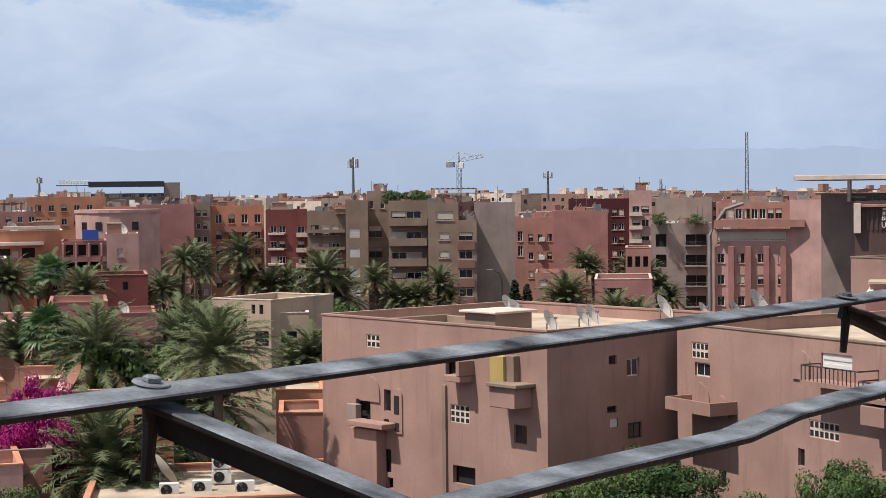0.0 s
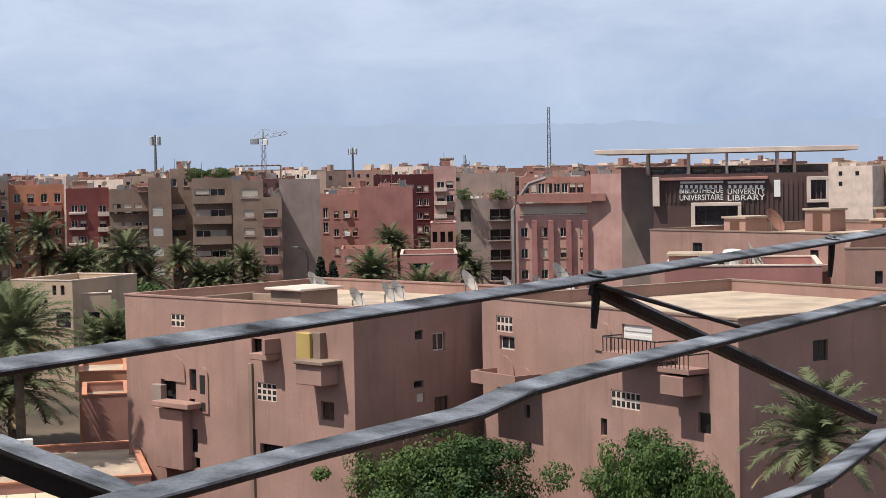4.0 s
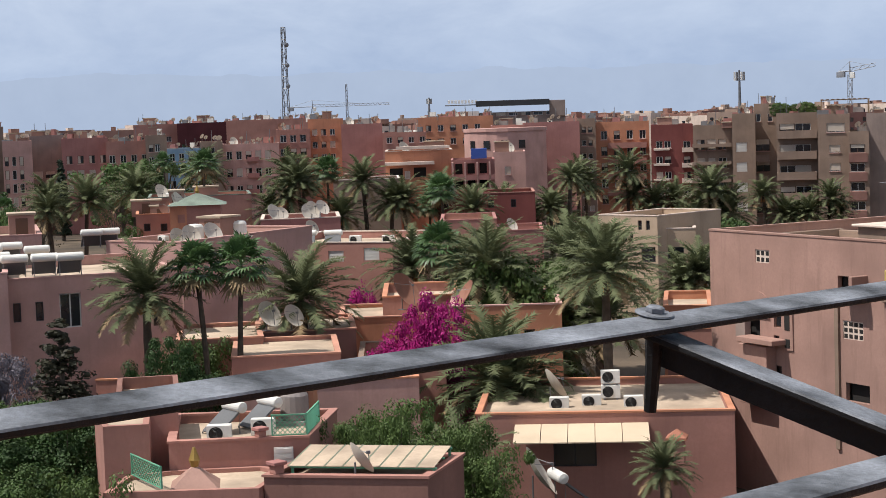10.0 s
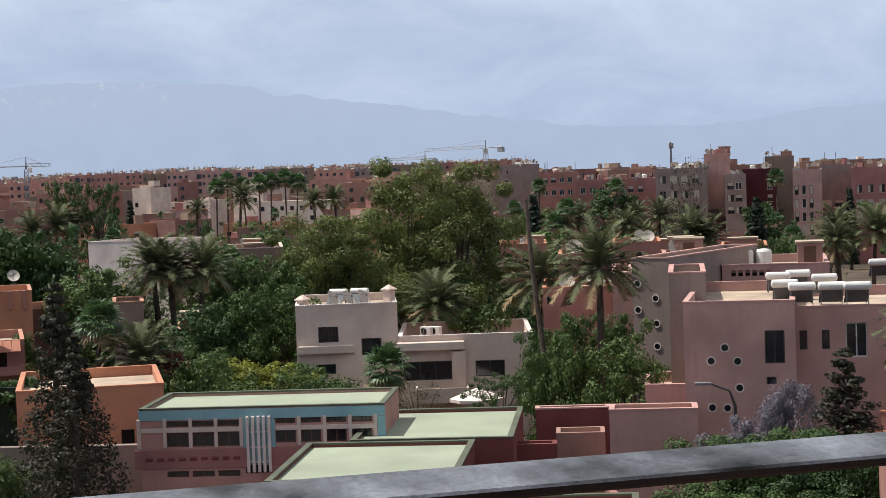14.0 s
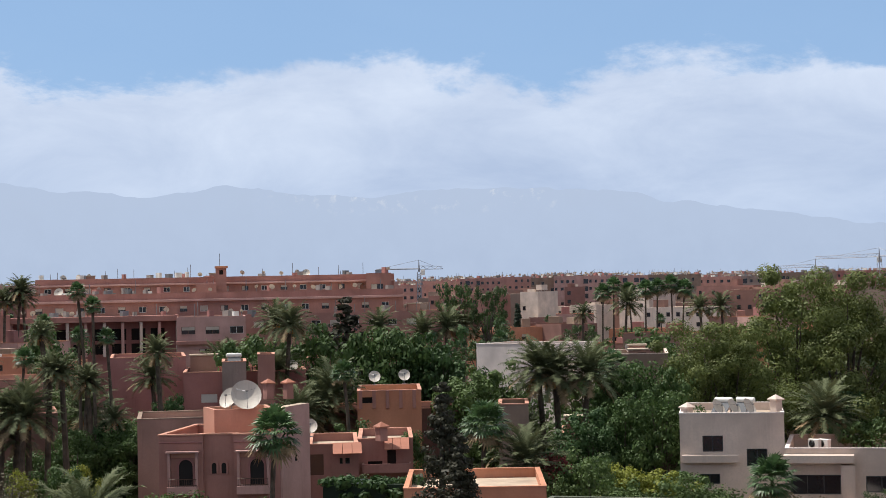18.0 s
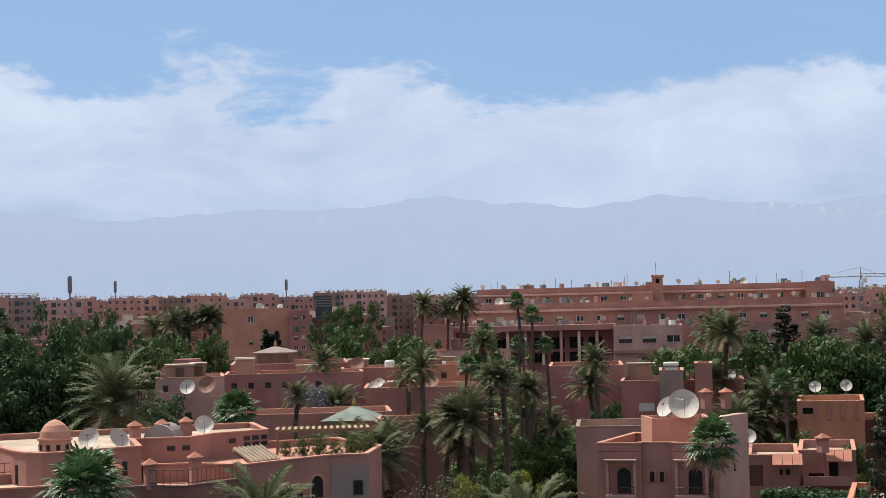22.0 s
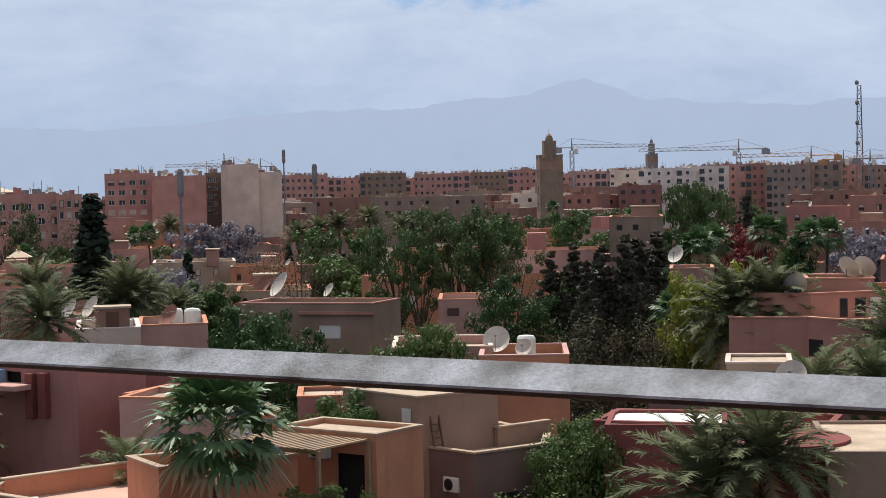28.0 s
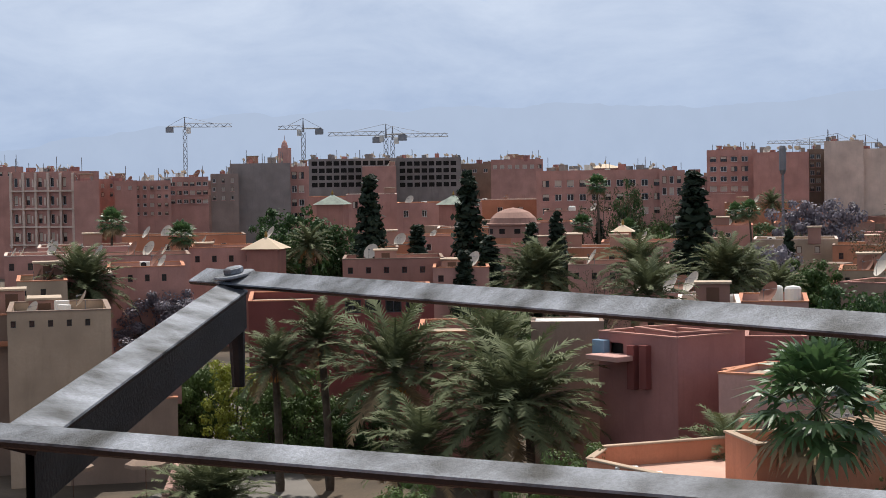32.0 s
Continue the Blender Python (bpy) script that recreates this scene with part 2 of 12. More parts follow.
for leaf_name, leaf_base in (("leaf_mid", (0.060, 0.105, 0.030)), ("leaf_dark", (0.038, 0.076, 0.024)), ("leaf_pine", (0.062, 0.098, 0.034)), ("leaf_olive", (0.110, 0.135, 0.036)), ("leaf_bright", (0.078, 0.122, 0.036)),
                             ("leaf_lime", (0.20, 0.22, 0.035)), ("leaf_violet", (0.165, 0.15, 0.18)), ("leaf_magenta", (0.36, 0.015, 0.17)), ("leaf_red", (0.15, 0.03, 0.03)), ("leaf_conifer", (0.036, 0.036, 0.022)), ("leaf_cypress", (0.020, 0.034, 0.020)), ("leaf_brown", (0.085, 0.075, 0.042))):
    material(leaf_name, leaf_base, 0.6, spec=0.25, vary=0.25, scale=1.5, island=0.35, each=0.3, bump=0, through_light=0.25)
material("asphalt", (0.16, 0.145, 0.13), 0.95, vary=0.2, scale=0.8, fine=12)
material("earth", (0.10, 0.072, 0.048), 0.98, vary=0.45, scale=0.5, fine=4, bump=0.5, stain=0.0)
material("black_iron", (0.014, 0.014, 0.015), 0.5, 0.0, 0.4, 90.0, 240.0, 0.2, spec=0.12)
# upward faces: mottled wear, plus the sky's sheen put into the grey
material("iron_worn", (0.172, 0.185, 0.212), 0.62, 0.0, 0.75, 110.0, 420.0, 0.2, spec=0.3)
material("canvas", (0.55, 0.44, 0.32), 0.9, vary=0.12)
material("green_screen", (0.11, 0.34, 0.22), 0.8, vary=0.15)
material("blue_sheet", (0.03, 0.07, 0.30), 0.7, vary=0.2)
material("yellow_panel", (0.42, 0.30, 0.10), 0.7, vary=0.2)
material("brown_panel", (0.085, 0.045, 0.04), 0.6, vary=0.25, stain=0.3)
material("sign_white", (0.75, 0.74, 0.72), 0.6, vary=0.04)
material("brass_gold", (0.35, 0.22, 0.06), 0.5, 0.5, 0.15)


# ---------------------------------------------------------------- small mesh and tree helpers
class Geo:
    """Collects corners and faces of one mesh; each face has a material slot."""

    def __init__(self):
        self.v, self.f, self.m = [], [], []

    def face(self, pts, slot=0):
        n = len(self.v)
        self.v.extend(pts)
        self.f.append(tuple(range(n, n + len(pts))))
        self.m.append(slot)

    def box(self, x0, x1, y0, y1, z0, z1, slot=0, bev=0.0):
        b = min(bev, (x1 - x0) * 0.45, (y1 - y0) * 0.45, (z1 - z0) * 0.45)
        if b <= 0:
            c = [(x, y, z) for z in (z0, z1) for y in (y0, y1) for x in (x0, x1)]
            for q in ((0, 2, 3, 1), (4, 5, 7, 6), (0, 1, 5, 4), (2, 6, 7, 3), (0, 4, 6, 2), (1, 3, 7, 5)):
                self.face([c[i] for i in q], slot)
            return
        rings = []
        for z, i in ((z0, b), (z0 + b, 0), (z1 - b, 0), (z1, b)):
            rings.append([(x0 + i, y0 + i, z), (x1 - i, y0 + i, z), (x1 - i, y1 - i, z), (x0 + i, y1 - i, z)])
        self.face(rings[0][::-1], slot)
        self.face(rings[3], slot)
        for a, c in zip(rings, rings[1:]):
            for i in range(4):
                self.face([a[i], a[(i + 1) % 4], c[(i + 1) % 4], c[i]], slot)

    def lathe(self, profile, n=16, slot=0, cx=0, cy=0):
        """profile: (radius, z) pairs from the bottom up."""
        rings = [[(cx + r * math.cos(k * math.tau / n), cy + r * math.sin(k * math.tau / n), z) for k in range(n)] for r, z in profile]
        self.face(rings[0][::-1], slot)
        self.face(rings[-1], slot)
        for a, c in zip(rings, rings[1:]):
            for k in range(n):
                self.face([a[k], a[(k + 1) % n], c[(k + 1) % n], c[k]], slot)

    def tube(self, path, radii, n=6, slot=0):
        path = [Vector(p) for p in path]
        rings = []
        for i, p in enumerate(path):
            d = (path[min(i + 1, len(path) - 1)] - path[max(i - 1, 0)]).normalized()
            s = d.orthogonal().normalized() if abs(d.z) > 0.9 else d.cross(Vector((0, 0, 1))).normalized()
            t = d.cross(s)
            r = radii[i] if hasattr(radii, "__len__") else radii
            rings.append([tuple(p + r * (math.cos(k * math.tau / n) * s + math.sin(k * math.tau / n) * t)) for k in range(n)])
        self.face(rings[0], slot)
        self.face(rings[-1][::-1], slot)
        for a, c in zip(rings, rings[1:]):
            for k in range(n):
                self.face([a[k], c[k], c[(k + 1) % n], a[(k + 1) % n]], slot)

    def mesh(self, name, mats, smooth=False):
        me = bpy.data.meshes.new(name)
        me.from_pydata([tuple(p) for p in self.v], [], self.f)
        for m in mats if isinstance(mats, (list, tuple)) else [mats]:
            me.materials.append(MAT[m])
        me.polygons.foreach_set("material_index", self.m)
        if smooth:
            me.polygons.foreach_set("use_smooth", [True] * len(self.f))
        me.update()
        return me


def part(name, geo, mats, parent, label="", at=None, smooth=False):
    """One mesh object under a thing or a part; geo is a Geo or a ready mesh."""
    ob = new(name, geo.mesh(name, mats, smooth) if isinstance(geo, Geo) else geo)
    ob.parent = parent
    if at is not None:
        ob.matrix_basis = at
    return tagged(ob, label) if label else ob


def thing(name, m, label, category, group="", kind=""):
    ob = new(name)
    ob.empty_display_size = 0.2
    ob.matrix_basis = m
    return tagged(ob, label, category, group, kind)


def solo(name, geo, mats, m, label, category, group="", kind="", smooth=False):
    ob = new(name, geo.mesh(name, mats, smooth) if isinstance(geo, Geo) else geo)
    ob.matrix_basis = m
    return tagged(ob, label, category, group, kind)


def polar(az, d, z=0.0, turn=0.0):
    """The pose at a bearing (degrees, to the left of north) and a distance from the terrace; its -y side faces the terrace."""
    a = radians(az)
    return pose(-math.sin(a) * d, math.cos(a) * d, z, 0, 0, az + turn)


# ---------------------------------------------------------------- houses
WIN = {}
FOOT = []
FLATS = dict(name="apartment_building", category="building")
HOTEL = dict(name="hotel_building", category="building")


def window_mesh(w, h, kind, turn=0):
    """Shared meshes of one opening's filling: the frame or leaf, and the panes set on it (mesh, along, height). turn: which way it is shut."""
    key = (round(w, 1), round(h, 1), kind, turn)
    if key in WIN:
        return WIN[key]
    w, h = max(key[0], 0.2), max(key[1], 0.2)
    g, panes, tone = Geo(), [], "frame_white" if kind in ("white", "shutter") else "frame_brown" if kind in ("std", "arch") else "frame_dark"
    # an open hole ends in a near-black sheet that acts as its shade
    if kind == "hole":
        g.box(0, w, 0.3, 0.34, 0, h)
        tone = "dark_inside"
    elif kind == "far":
        g.box(0, w, 0.2, 0.34, 0, h)
        t, n = 0.07, 1 if w < 0.75 else 2 if w < 2.4 else int(w / 1.1)
        lights = [(t + k * (w - t) / n, t, (w - t) / n - t, h - 2 * t) for k in range(n)]
        wall_with_holes(g, w, h, lights, lambda u, z, i: (u, 0.14 + i, z), 0.06, 1)
        g.box(-0.12, w + 0.12, -0.1, -0.003, -0.12, -0.02, 3)
        if turn in (1, 2):
            g.box(t, w - t, 0.09, 0.135, h * (0.55 if turn == 1 else 0.12), h - 0.03, 2)
        elif turn == 3:
            g.box(t, w / n - 0.02, 0.15, 0.19, t, h - t, 2)
        tone = ["window_glass", "frame_brown" if turn % 2 else "frame_white", "frame_cream", "plaster_pink"]
    elif kind == "claustra":
        g.box(0, w, 0.03, 0.1, 0, h)
        tone = "plaster_pale"
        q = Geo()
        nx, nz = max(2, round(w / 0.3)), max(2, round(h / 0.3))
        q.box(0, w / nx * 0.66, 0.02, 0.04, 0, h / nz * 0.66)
        # dark plates stand in for the shaded gaps of the grille
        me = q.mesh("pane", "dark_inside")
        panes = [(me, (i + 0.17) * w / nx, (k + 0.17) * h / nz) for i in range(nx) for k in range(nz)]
    elif kind == "door":
        g.box(0, w, 0.10, 0.14, 0, h)
        tone = "wood_dark"
        q = Geo()
        q.box(0, w - 0.24, 0.08, 0.11, 0, h * 0.4)
        me = q.mesh("door_panel", "wood_dark")
        panes = [(me, 0.12, 0.12), (me, 0.12, h * 0.52)]
    elif kind == "shutter":
        g.box(0, w, 0.08, 0.12, 0, h)
        q = Geo()
        q.box(0, w - 0.12, 0.05, 0.09, 0, 0.14)
        me = q.mesh("slat", "frame_white")
        n = max(2, int(h / 0.2))
        panes = [(me, 0.06, (k + 0.15) * h / n) for k in range(n)]
    else:
        g.box(0, w, 0.12, 0.17, 0, h)
        t = min(0.07, w * 0.12)
        n = 1 if w < 0.75 else 2 if w < 1.9 else max(2, round(w / 1.1))
        q = Geo()
        q.box(0, (w - t) / n - t, 0.105, 0.13, 0, h - 2 * t)
        me = q.mesh("pane", "window_glass")
        panes = [(me, t + i * (w - t) / n, t) for i in range(n)]
    WIN[key] = (g.mesh("window", tone), panes)
    return WIN[key]


def wall_with_holes(g, u1, z1, holes, put, reveal=0.22, slot=0):
    """A wall from (0, 0) to (u1, z1) with square openings (u, z, w, h); put(u, z, inward) gives the place."""
    us = sorted({0.0, u1, *[max(0, min(u1, c)) for u, z, w, h in holes for c in (u, u + w)]})
    zs = sorted({0.0, z1, *[max(0, min(z1, c)) for u, z, w, h in holes for c in (z, z + h)]})
    for a, b in zip(us, us[1:]):
        for c, d in zip(zs, zs[1:]):
            mu, mz = (a + b) / 2, (c + d) / 2
            if not any(u < mu < u + w and z < mz < z + h for u, z, w, h in holes):
                g.face([put(a, c, 0), put(b, c, 0), put(b, d, 0), put(a, d, 0)], slot)
    for u, z, w, h in holes:
        p = [(u, z), (u + w, z), (u + w, z + h), (u, z + h)]
        for i in range(4):
            a, b = p[i], p[(i + 1) % 4]
            g.face([put(*a, 0), put(*a, reveal), put(*b, reveal), put(*b, 0)], slot)


def house(x, y, yaw, w, depth, top, wall, label, front=(), left=(), right=(), parapet=0.5, base=0.0, name="house", roof="roof_pale",
          category="house", group="", coping=""):
    """A flat-roofed house: x, y is the foot of its front's left end, seen from the terrace. front, left and right: openings
    (along, height, width, height of it, kind)."""
    th = thing(name, pose(x, y, base, 0, 0, yaw), label, category, group)
    c0 = th.matrix_basis @ Vector((w / 2, depth / 2, 0))
    FOOT.append((c0.x, c0.y, math.hypot(w, depth) * 0.42))
    g, top = Geo(), top - base
    sides = {"f": (w, front, lambda u, z, i: (u, i, z)), "r": (depth, right, lambda u, z, i: (w - i, u, z)),
             "l": (depth, left, lambda u, z, i: (i, depth - u, z)), "b": (w, (), lambda u, z, i: (w - u, depth - i, z))}
    for k, (length, wins, put) in sides.items():
        wins = [q for q in wins if q[0] > 0.05 and q[0] + q[2] < length - 0.05 and q[1] + q[3] < top - 0.1]
        wall_with_holes(g, length, top, [(u, z - base, a, b) for u, z, a, b, _ in wins], put)
        rows = Geo()
        for u, z, a, b, kind in wins:
            if kind == "row":
                rows.face([put(u, z - base, 0.2), put(u + a, z - base, 0.2), put(u + a, z - base + b, 0.2), put(u, z - base + b, 0.2)])
                continue
            m = {"f": pose(u, 0, z - base), "r": pose(w, u, z - base, 0, 0, 90), "l": pose(0, depth - u, z - base, 0, 0, -90)}[k]
            me, panes = window_mesh(a, b, kind, (0, 0, 1, 2, 3, 0, 1)[int(abs(u * 3.7 + z * 5.3 + x)) % 7] if kind == "far" else 0)
            leaf = part("door" if kind == "door" else "shutter" if kind == "shutter" else "window", me, None, th, at=m)
            for pm, pu, pz in panes:
                part(pm.name.split(".")[0], pm, None, leaf, at=pose(pu, 0, pz))
        if rows.f:
            tagged(part("window", rows, "window_glass", th), kind="stuff")
    t = min(0.22, w * 0.2, depth * 0.2)
    o, i = [(0, 0), (w, 0), (w, depth), (0, depth)], [(t, t), (w - t, t), (w - t, depth - t), (t, depth - t)]
    for k in range(4):
        a, b, c, d = o[k], o[(k + 1) % 4], i[(k + 1) % 4], i[k]
        g.face([(*a, top), (*b, top), (*c, top), (*d, top)])
        g.face([(*d, top), (*c, top), (*c, top - parapet), (*d, top - parapet)])
    part("wall", g, wall, th)
    r = Geo()
    r.face([(*q, top - parapet) for q in i])
    part("roof", r, roof, th)
    # orange and apricot copings paint the parapet tops as sunlit
    if coping:
        c = Geo()
        e = 0.035
        for k, (x0, x1, y0, y1) in enumerate(((-e, w + e, -e, t + e), (-e, w + e, depth - t - e, depth + e), (-e, t + e, t + e, depth - t - e), (w - t - e, w + e, t + e, depth - t - e))):
            c.box(x0, x1, y0, y1, top + 0.004, top + 0.085, 0)
        part("coping", c, coping, th)
    return th


def poly_house(pts, base, top, wall, label, roof="roof_pale", parapet=0.4, coping="", thick=0.22, name="house", category="house"):
    """A flat-roofed house on a many-cornered plan."""
    if sum(a[0] * b[1] - b[0] * a[1] for a, b in zip(pts, pts[1:] + pts[:1])) < 0:
        pts = pts[::-1]
    n = len(pts)
    FOOT.append((sum(p[0] for p in pts) / n, sum(p[1] for p in pts) / n, 4.5))
    th = thing(name, pose(0, 0, base), label, category)
    v = [Vector(p) for p in pts]

    def inset(dist):
        out_ = []
        for k in range(n):
            d0, d1 = (v[k] - v[k - 1]).normalized(), (v[(k + 1) % n] - v[k]).normalized()
            n0, n1 = Vector((-d0.y, d0.x)), Vector((-d1.y, d1.x))
            m = (n0 + n1).normalized()
            out_.append(v[k] + m * dist / max(0.4, m.dot(n0)))
        return out_
    inner, h = inset(thick), top - base
    g, r = Geo(), Geo()
    for k in range(n):
        a, b, c, d = v[k], v[(k + 1) % n], inner[(k + 1) % n], inner[k]
        g.face([(*a, 0), (*b, 0), (*b, h), (*a, h)])
        g.face([(*a, h), (*b, h), (*c, h), (*d, h)])
        if parapet:
            g.face([(*d, h), (*c, h), (*c, h - parapet), (*d, h - parapet)])
    part("wall", g, wall, th)
    r.face([(*p, h - parapet + 0.002) for p in (inner if parapet else v)])
    part("roof", r, roof, th)
    # apricot copings put the sun on the wall tops into colour
    if coping:
        o, i, c = inset(-0.06), inset(thick + 0.05), Geo()
        for k in range(n):
            q = (k + 1) % n
            for z0, ring in ((h + 0.09, (o[k], o[q], i[q], i[k])), (h + 0.004, (i[k], i[q], o[q], o[k]))):
                c.face([(*p, z0) for p in ring])
            c.face([(*o[k], h + 0.004), (*o[q], h + 0.004), (*o[q], h + 0.09), (*o[k], h + 0.09)])
            c.face([(*i[q], h + 0.004), (*i[k], h + 0.004), (*i[k], h + 0.09), (*i[q], h + 0.09)])
        part("coping", c, coping, th)
    return th


def along(p, q):
    return math.degrees(math.atan2(q[1] - p[1], q[0] - p[0])), math.hypot(q[0] - p[0], q[1] - p[1])


def wall_run(th, p, q, z0, z1, thick, mat, cap):
    """A low wall from p to q with a pale cap."""
    yaw, ln = along(p, q)
    g, c = Geo(), Geo()
    g.box(0, ln, -thick / 2, thick / 2, z0, z1, 0, 0.01)
    part("parapet", g, mat, th, at=pose(p[0], p[1], 0, 0, 0, yaw))
    c.box(-0.05, ln + 0.05, -thick / 2 - 0.05, thick / 2 + 0.05, z1 + 0.004, z1 + 0.09, 0, 0.02)
    part("parapet_cap", c, cap, th, at=pose(p[0], p[1], 0, 0, 0, yaw))


def balustrade(th, p, q, z0, z1, mat):
    """Turned balusters under a handrail."""
    yaw, ln = along(p, q)
    h = z1 - z0 - 0.1
    b = Geo()
    b.lathe([(0.05, 0), (0.06, 0.05 * h), (0.035, 0.12 * h), (0.075, 0.35 * h), (0.045, 0.7 * h), (0.035, 0.88 * h), (0.06, 0.95 * h), (0.06, h)], 8)
    b = b.mesh("baluster", mat, True)
    n = max(2, int(ln / 0.24))
    for k in range(n):
        part("baluster", b, None, th, at=pose(p[0], p[1], z0 + 0.004, 0, 0, yaw) @ pose((k + 0.5) * ln / n, 0, 0))
    r = Geo()
    r.box(0, ln, -0.1, 0.1, z1 - 0.09, z1, 0, 0.02)
    part("handrail", r, mat, th, at=pose(p[0], p[1], 0, 0, 0, yaw))


def wall_window(th, p, q, s0, z, w, h, kind):
    """A window or door set on the wall from p to q."""
    yaw, _ = along(p, q)
    me, panes = window_mesh(w, h, kind)
    m = pose(p[0], p[1], z, 0, 0, yaw)
    # a hole is a near-black sheet on the wall, for the shade inside
    off = -0.32 if kind == "hole" else -0.16
    leaf = part("door" if h > 1.6 else "window", me, None, th, at=m @ pose(s0, off, 0))
    for pm, pu, pz in panes:
        part(pm.name.split(".")[0], pm, None, leaf, at=pose(pu, 0, pz))


def solo_pillar(x, y, z, h, w, mat, cap):
    th = thing("pillar", pose(x, y, z, 0, 0, 54), "orange plastered terrace pillar with a pale cap", "pillar")
    g = Geo()
    g.box(-w / 2, w / 2, -w / 2, w / 2, 0, h, 0, 0.02)
    part("shaft", g, mat, th)
    c = Geo()
    c.box(-w * 0.75, w * 0.75, -w * 0.75, w * 0.75, h + 0.004, h + 0.13, 0, 0.02)
    part("cap", c, cap, th)
    return th


def add_box(th, name, mat, x0, x1, y0, y1, z0, z1, label="", bev=0.03):
    g = Geo()
    g.box(x0, x1, y0, y1, z0, z1, 0, bev)
    return part(name, g, mat, th, label)


def balcony(th, mat, u0, u1, out, z0, z1, y=0.0, name="balcony", label="", bars=False):
    """A slab with a solid or barred parapet, standing out of a front."""
    g = Geo()
    g.box(u0, u1, y - out, y - 0.004, z0, z0 + 0.18)
    if bars:
        ob = part(name, g, mat, th, label)
        b = Geo()
        b.tube([(0, 0, 0), (0, 0, z1 - z0 - 0.18)], 0.02, 4)
        b = b.mesh("baluster", "frame_dark")
        for k in range(int((u1 - u0) / 0.24) + 1):
            part("baluster", b, None, ob, at=pose(u0 + k * 0.24, y - out + 0.05, z0 + 0.18))
        r = Geo()
        r.tube([(u0, y, z1), (u0, y - out + 0.05, z1), (u1, y - out + 0.05, z1), (u1, y, z1)], 0.03, 5)
        part("handrail", r, "frame_dark", ob, "dark iron bars")
        return ob
    t = 0.12
    g.box(u0, u1, y - out, y - out + t, z0 + 0.18, z1)
    g.box(u0, u0 + t, y - out + t, y - 0.004, z0 + 0.18, z1)
    g.box(u1 - t, u1, y - out + t, y - 0.004, z0 + 0.18, z1)
    return part(name, g, mat, th, label)


def arch_recess(th, mat, u, z, w, h, y=0.0, name="arch_panel"):
    """A raised round-headed panel on a front."""
    g = Geo()
    n, out = 12, 0.07
    p = [(u + w, z)] + [(u + w / 2 + w / 2 * math.cos(k * math.pi / n), z + h - w / 2 + w / 2 * math.sin(k * math.pi / n)) for k in range(n + 1)] + [(u, z)]
    g.face([(a, y - out, b) for a, b in p][::-1])
    for (a, b), (c, d) in zip(p, p[1:]):
        g.face([(a, y - out, b), (a, y, b), (c, y, d), (c, y - out, d)])
    return part(name, g, mat, th)


def pergola(x, y, yaw, w, d, z0, z1, slats=12, mat="wood_slat", label="slatted wooden pergola roof on posts over a terrace"):
    th = thing("pergola", pose(x, y, z0, 0, 0, yaw), label, "pergola")
    h = z1 - z0
    for px, py in ((0.1, 0.1), (w - 0.1, 0.1), (0.1, d - 0.1), (w - 0.1, d - 0.1)):
        g = Geo()
        g.box(px - 0.07, px + 0.07, py - 0.07, py + 0.07, 0, h - 0.14, 0, 0.01)
        part("post", g, mat, th)
    for py in (0.1, d - 0.1):
        g = Geo()
        g.box(0, w, py - 0.05, py + 0.05, h - 0.136, h)
        part("beam", g, mat, th)
    me = Geo()
    me.box(0, w / slats * 0.55, -0.1, d + 0.1, 0, 0.07)
    me = me.mesh("slat", mat)
    for k in range(slats):
        part("slat", me, None, th, at=pose(k * w / slats, 0, h + 0.004))
    return th


def parasol(x, y, z, r=1.6, mat="canvas", label="cream canvas parasol on a terrace"):
    th = thing("parasol", pose(x, y, z), label, "parasol")
    g = Geo()
    g.tube([(0, 0, 0), (0, 0, 2.3)], 0.03, 6)
    part("pole", g, "wood_dark", th)
    c = Geo()
    for k in range(8):
        a, b = k * math.tau / 8, (k + 1) * math.tau / 8
        p, q = (r * math.cos(a), r * math.sin(a), 1.95), (r * math.cos(b), r * math.sin(b), 1.95)
        c.face([p, q, (0, 0, 2.6)])
        c.face([p, (p[0], p[1], 1.75), (q[0], q[1], 1.75), q])
    part("canopy", c, mat, th)
    return th


def awning(th, mat, u0, u1, out, z0, z1, y=0.0, n=4, name="awning", label=""):
    """Sloping cover out of a front: z1 at the wall, z0 at its edge, in n panels."""
    ob = None
    for k in range(n):
        g = Geo()
        a, b = u0 + (u1 - u0) * k / n, u0 + (u1 - u0) * (k + 1) / n - 0.03
        g.face([(a, y - out, z0), (b, y - out, z0), (b, y - 0.01, z1), (a, y - 0.01, z1)])
        g.face([(a, y - 0.01, z1 - 0.05), (b, y - 0.01, z1 - 0.05), (b, y - out, z0 - 0.05), (a, y - out, z0 - 0.05)])
        g.face([(a, y - out, z0 - 0.05), (b, y - out, z0 - 0.05), (b, y - out, z0), (a, y - out, z0)])
        part(name, g, mat, th, label)


def hut(x, y, z, yaw, w, d, h, mat):
    """A plastered stair head or store on a roof."""
    th = thing("stair_hut", pose(x, y, z, 0, 0, yaw), "small plastered stair house standing on a flat roof", "roof hut", "roof huts")
    g = Geo()
    g.box(-w / 2, w / 2, -d / 2, d / 2, 0, h, 0, 0.03)
    part("wall", g, mat, th)
    r = Geo()
    r.box(-w / 2 - 0.12, w / 2 + 0.12, -d / 2 - 0.12, d / 2 + 0.12, h + 0.004, h + 0.14)
    part("roof", r, "roof_pale", th)
    if math.hypot(x, y) > 170:
        return th
    e = Geo()
    e.box(-0.4, 0.4, -d / 2 - 0.02, -d / 2 + 0.05, 0.05, min(1.9, h - 0.2))
    part("door", e, "wood_dark", th)
    return th


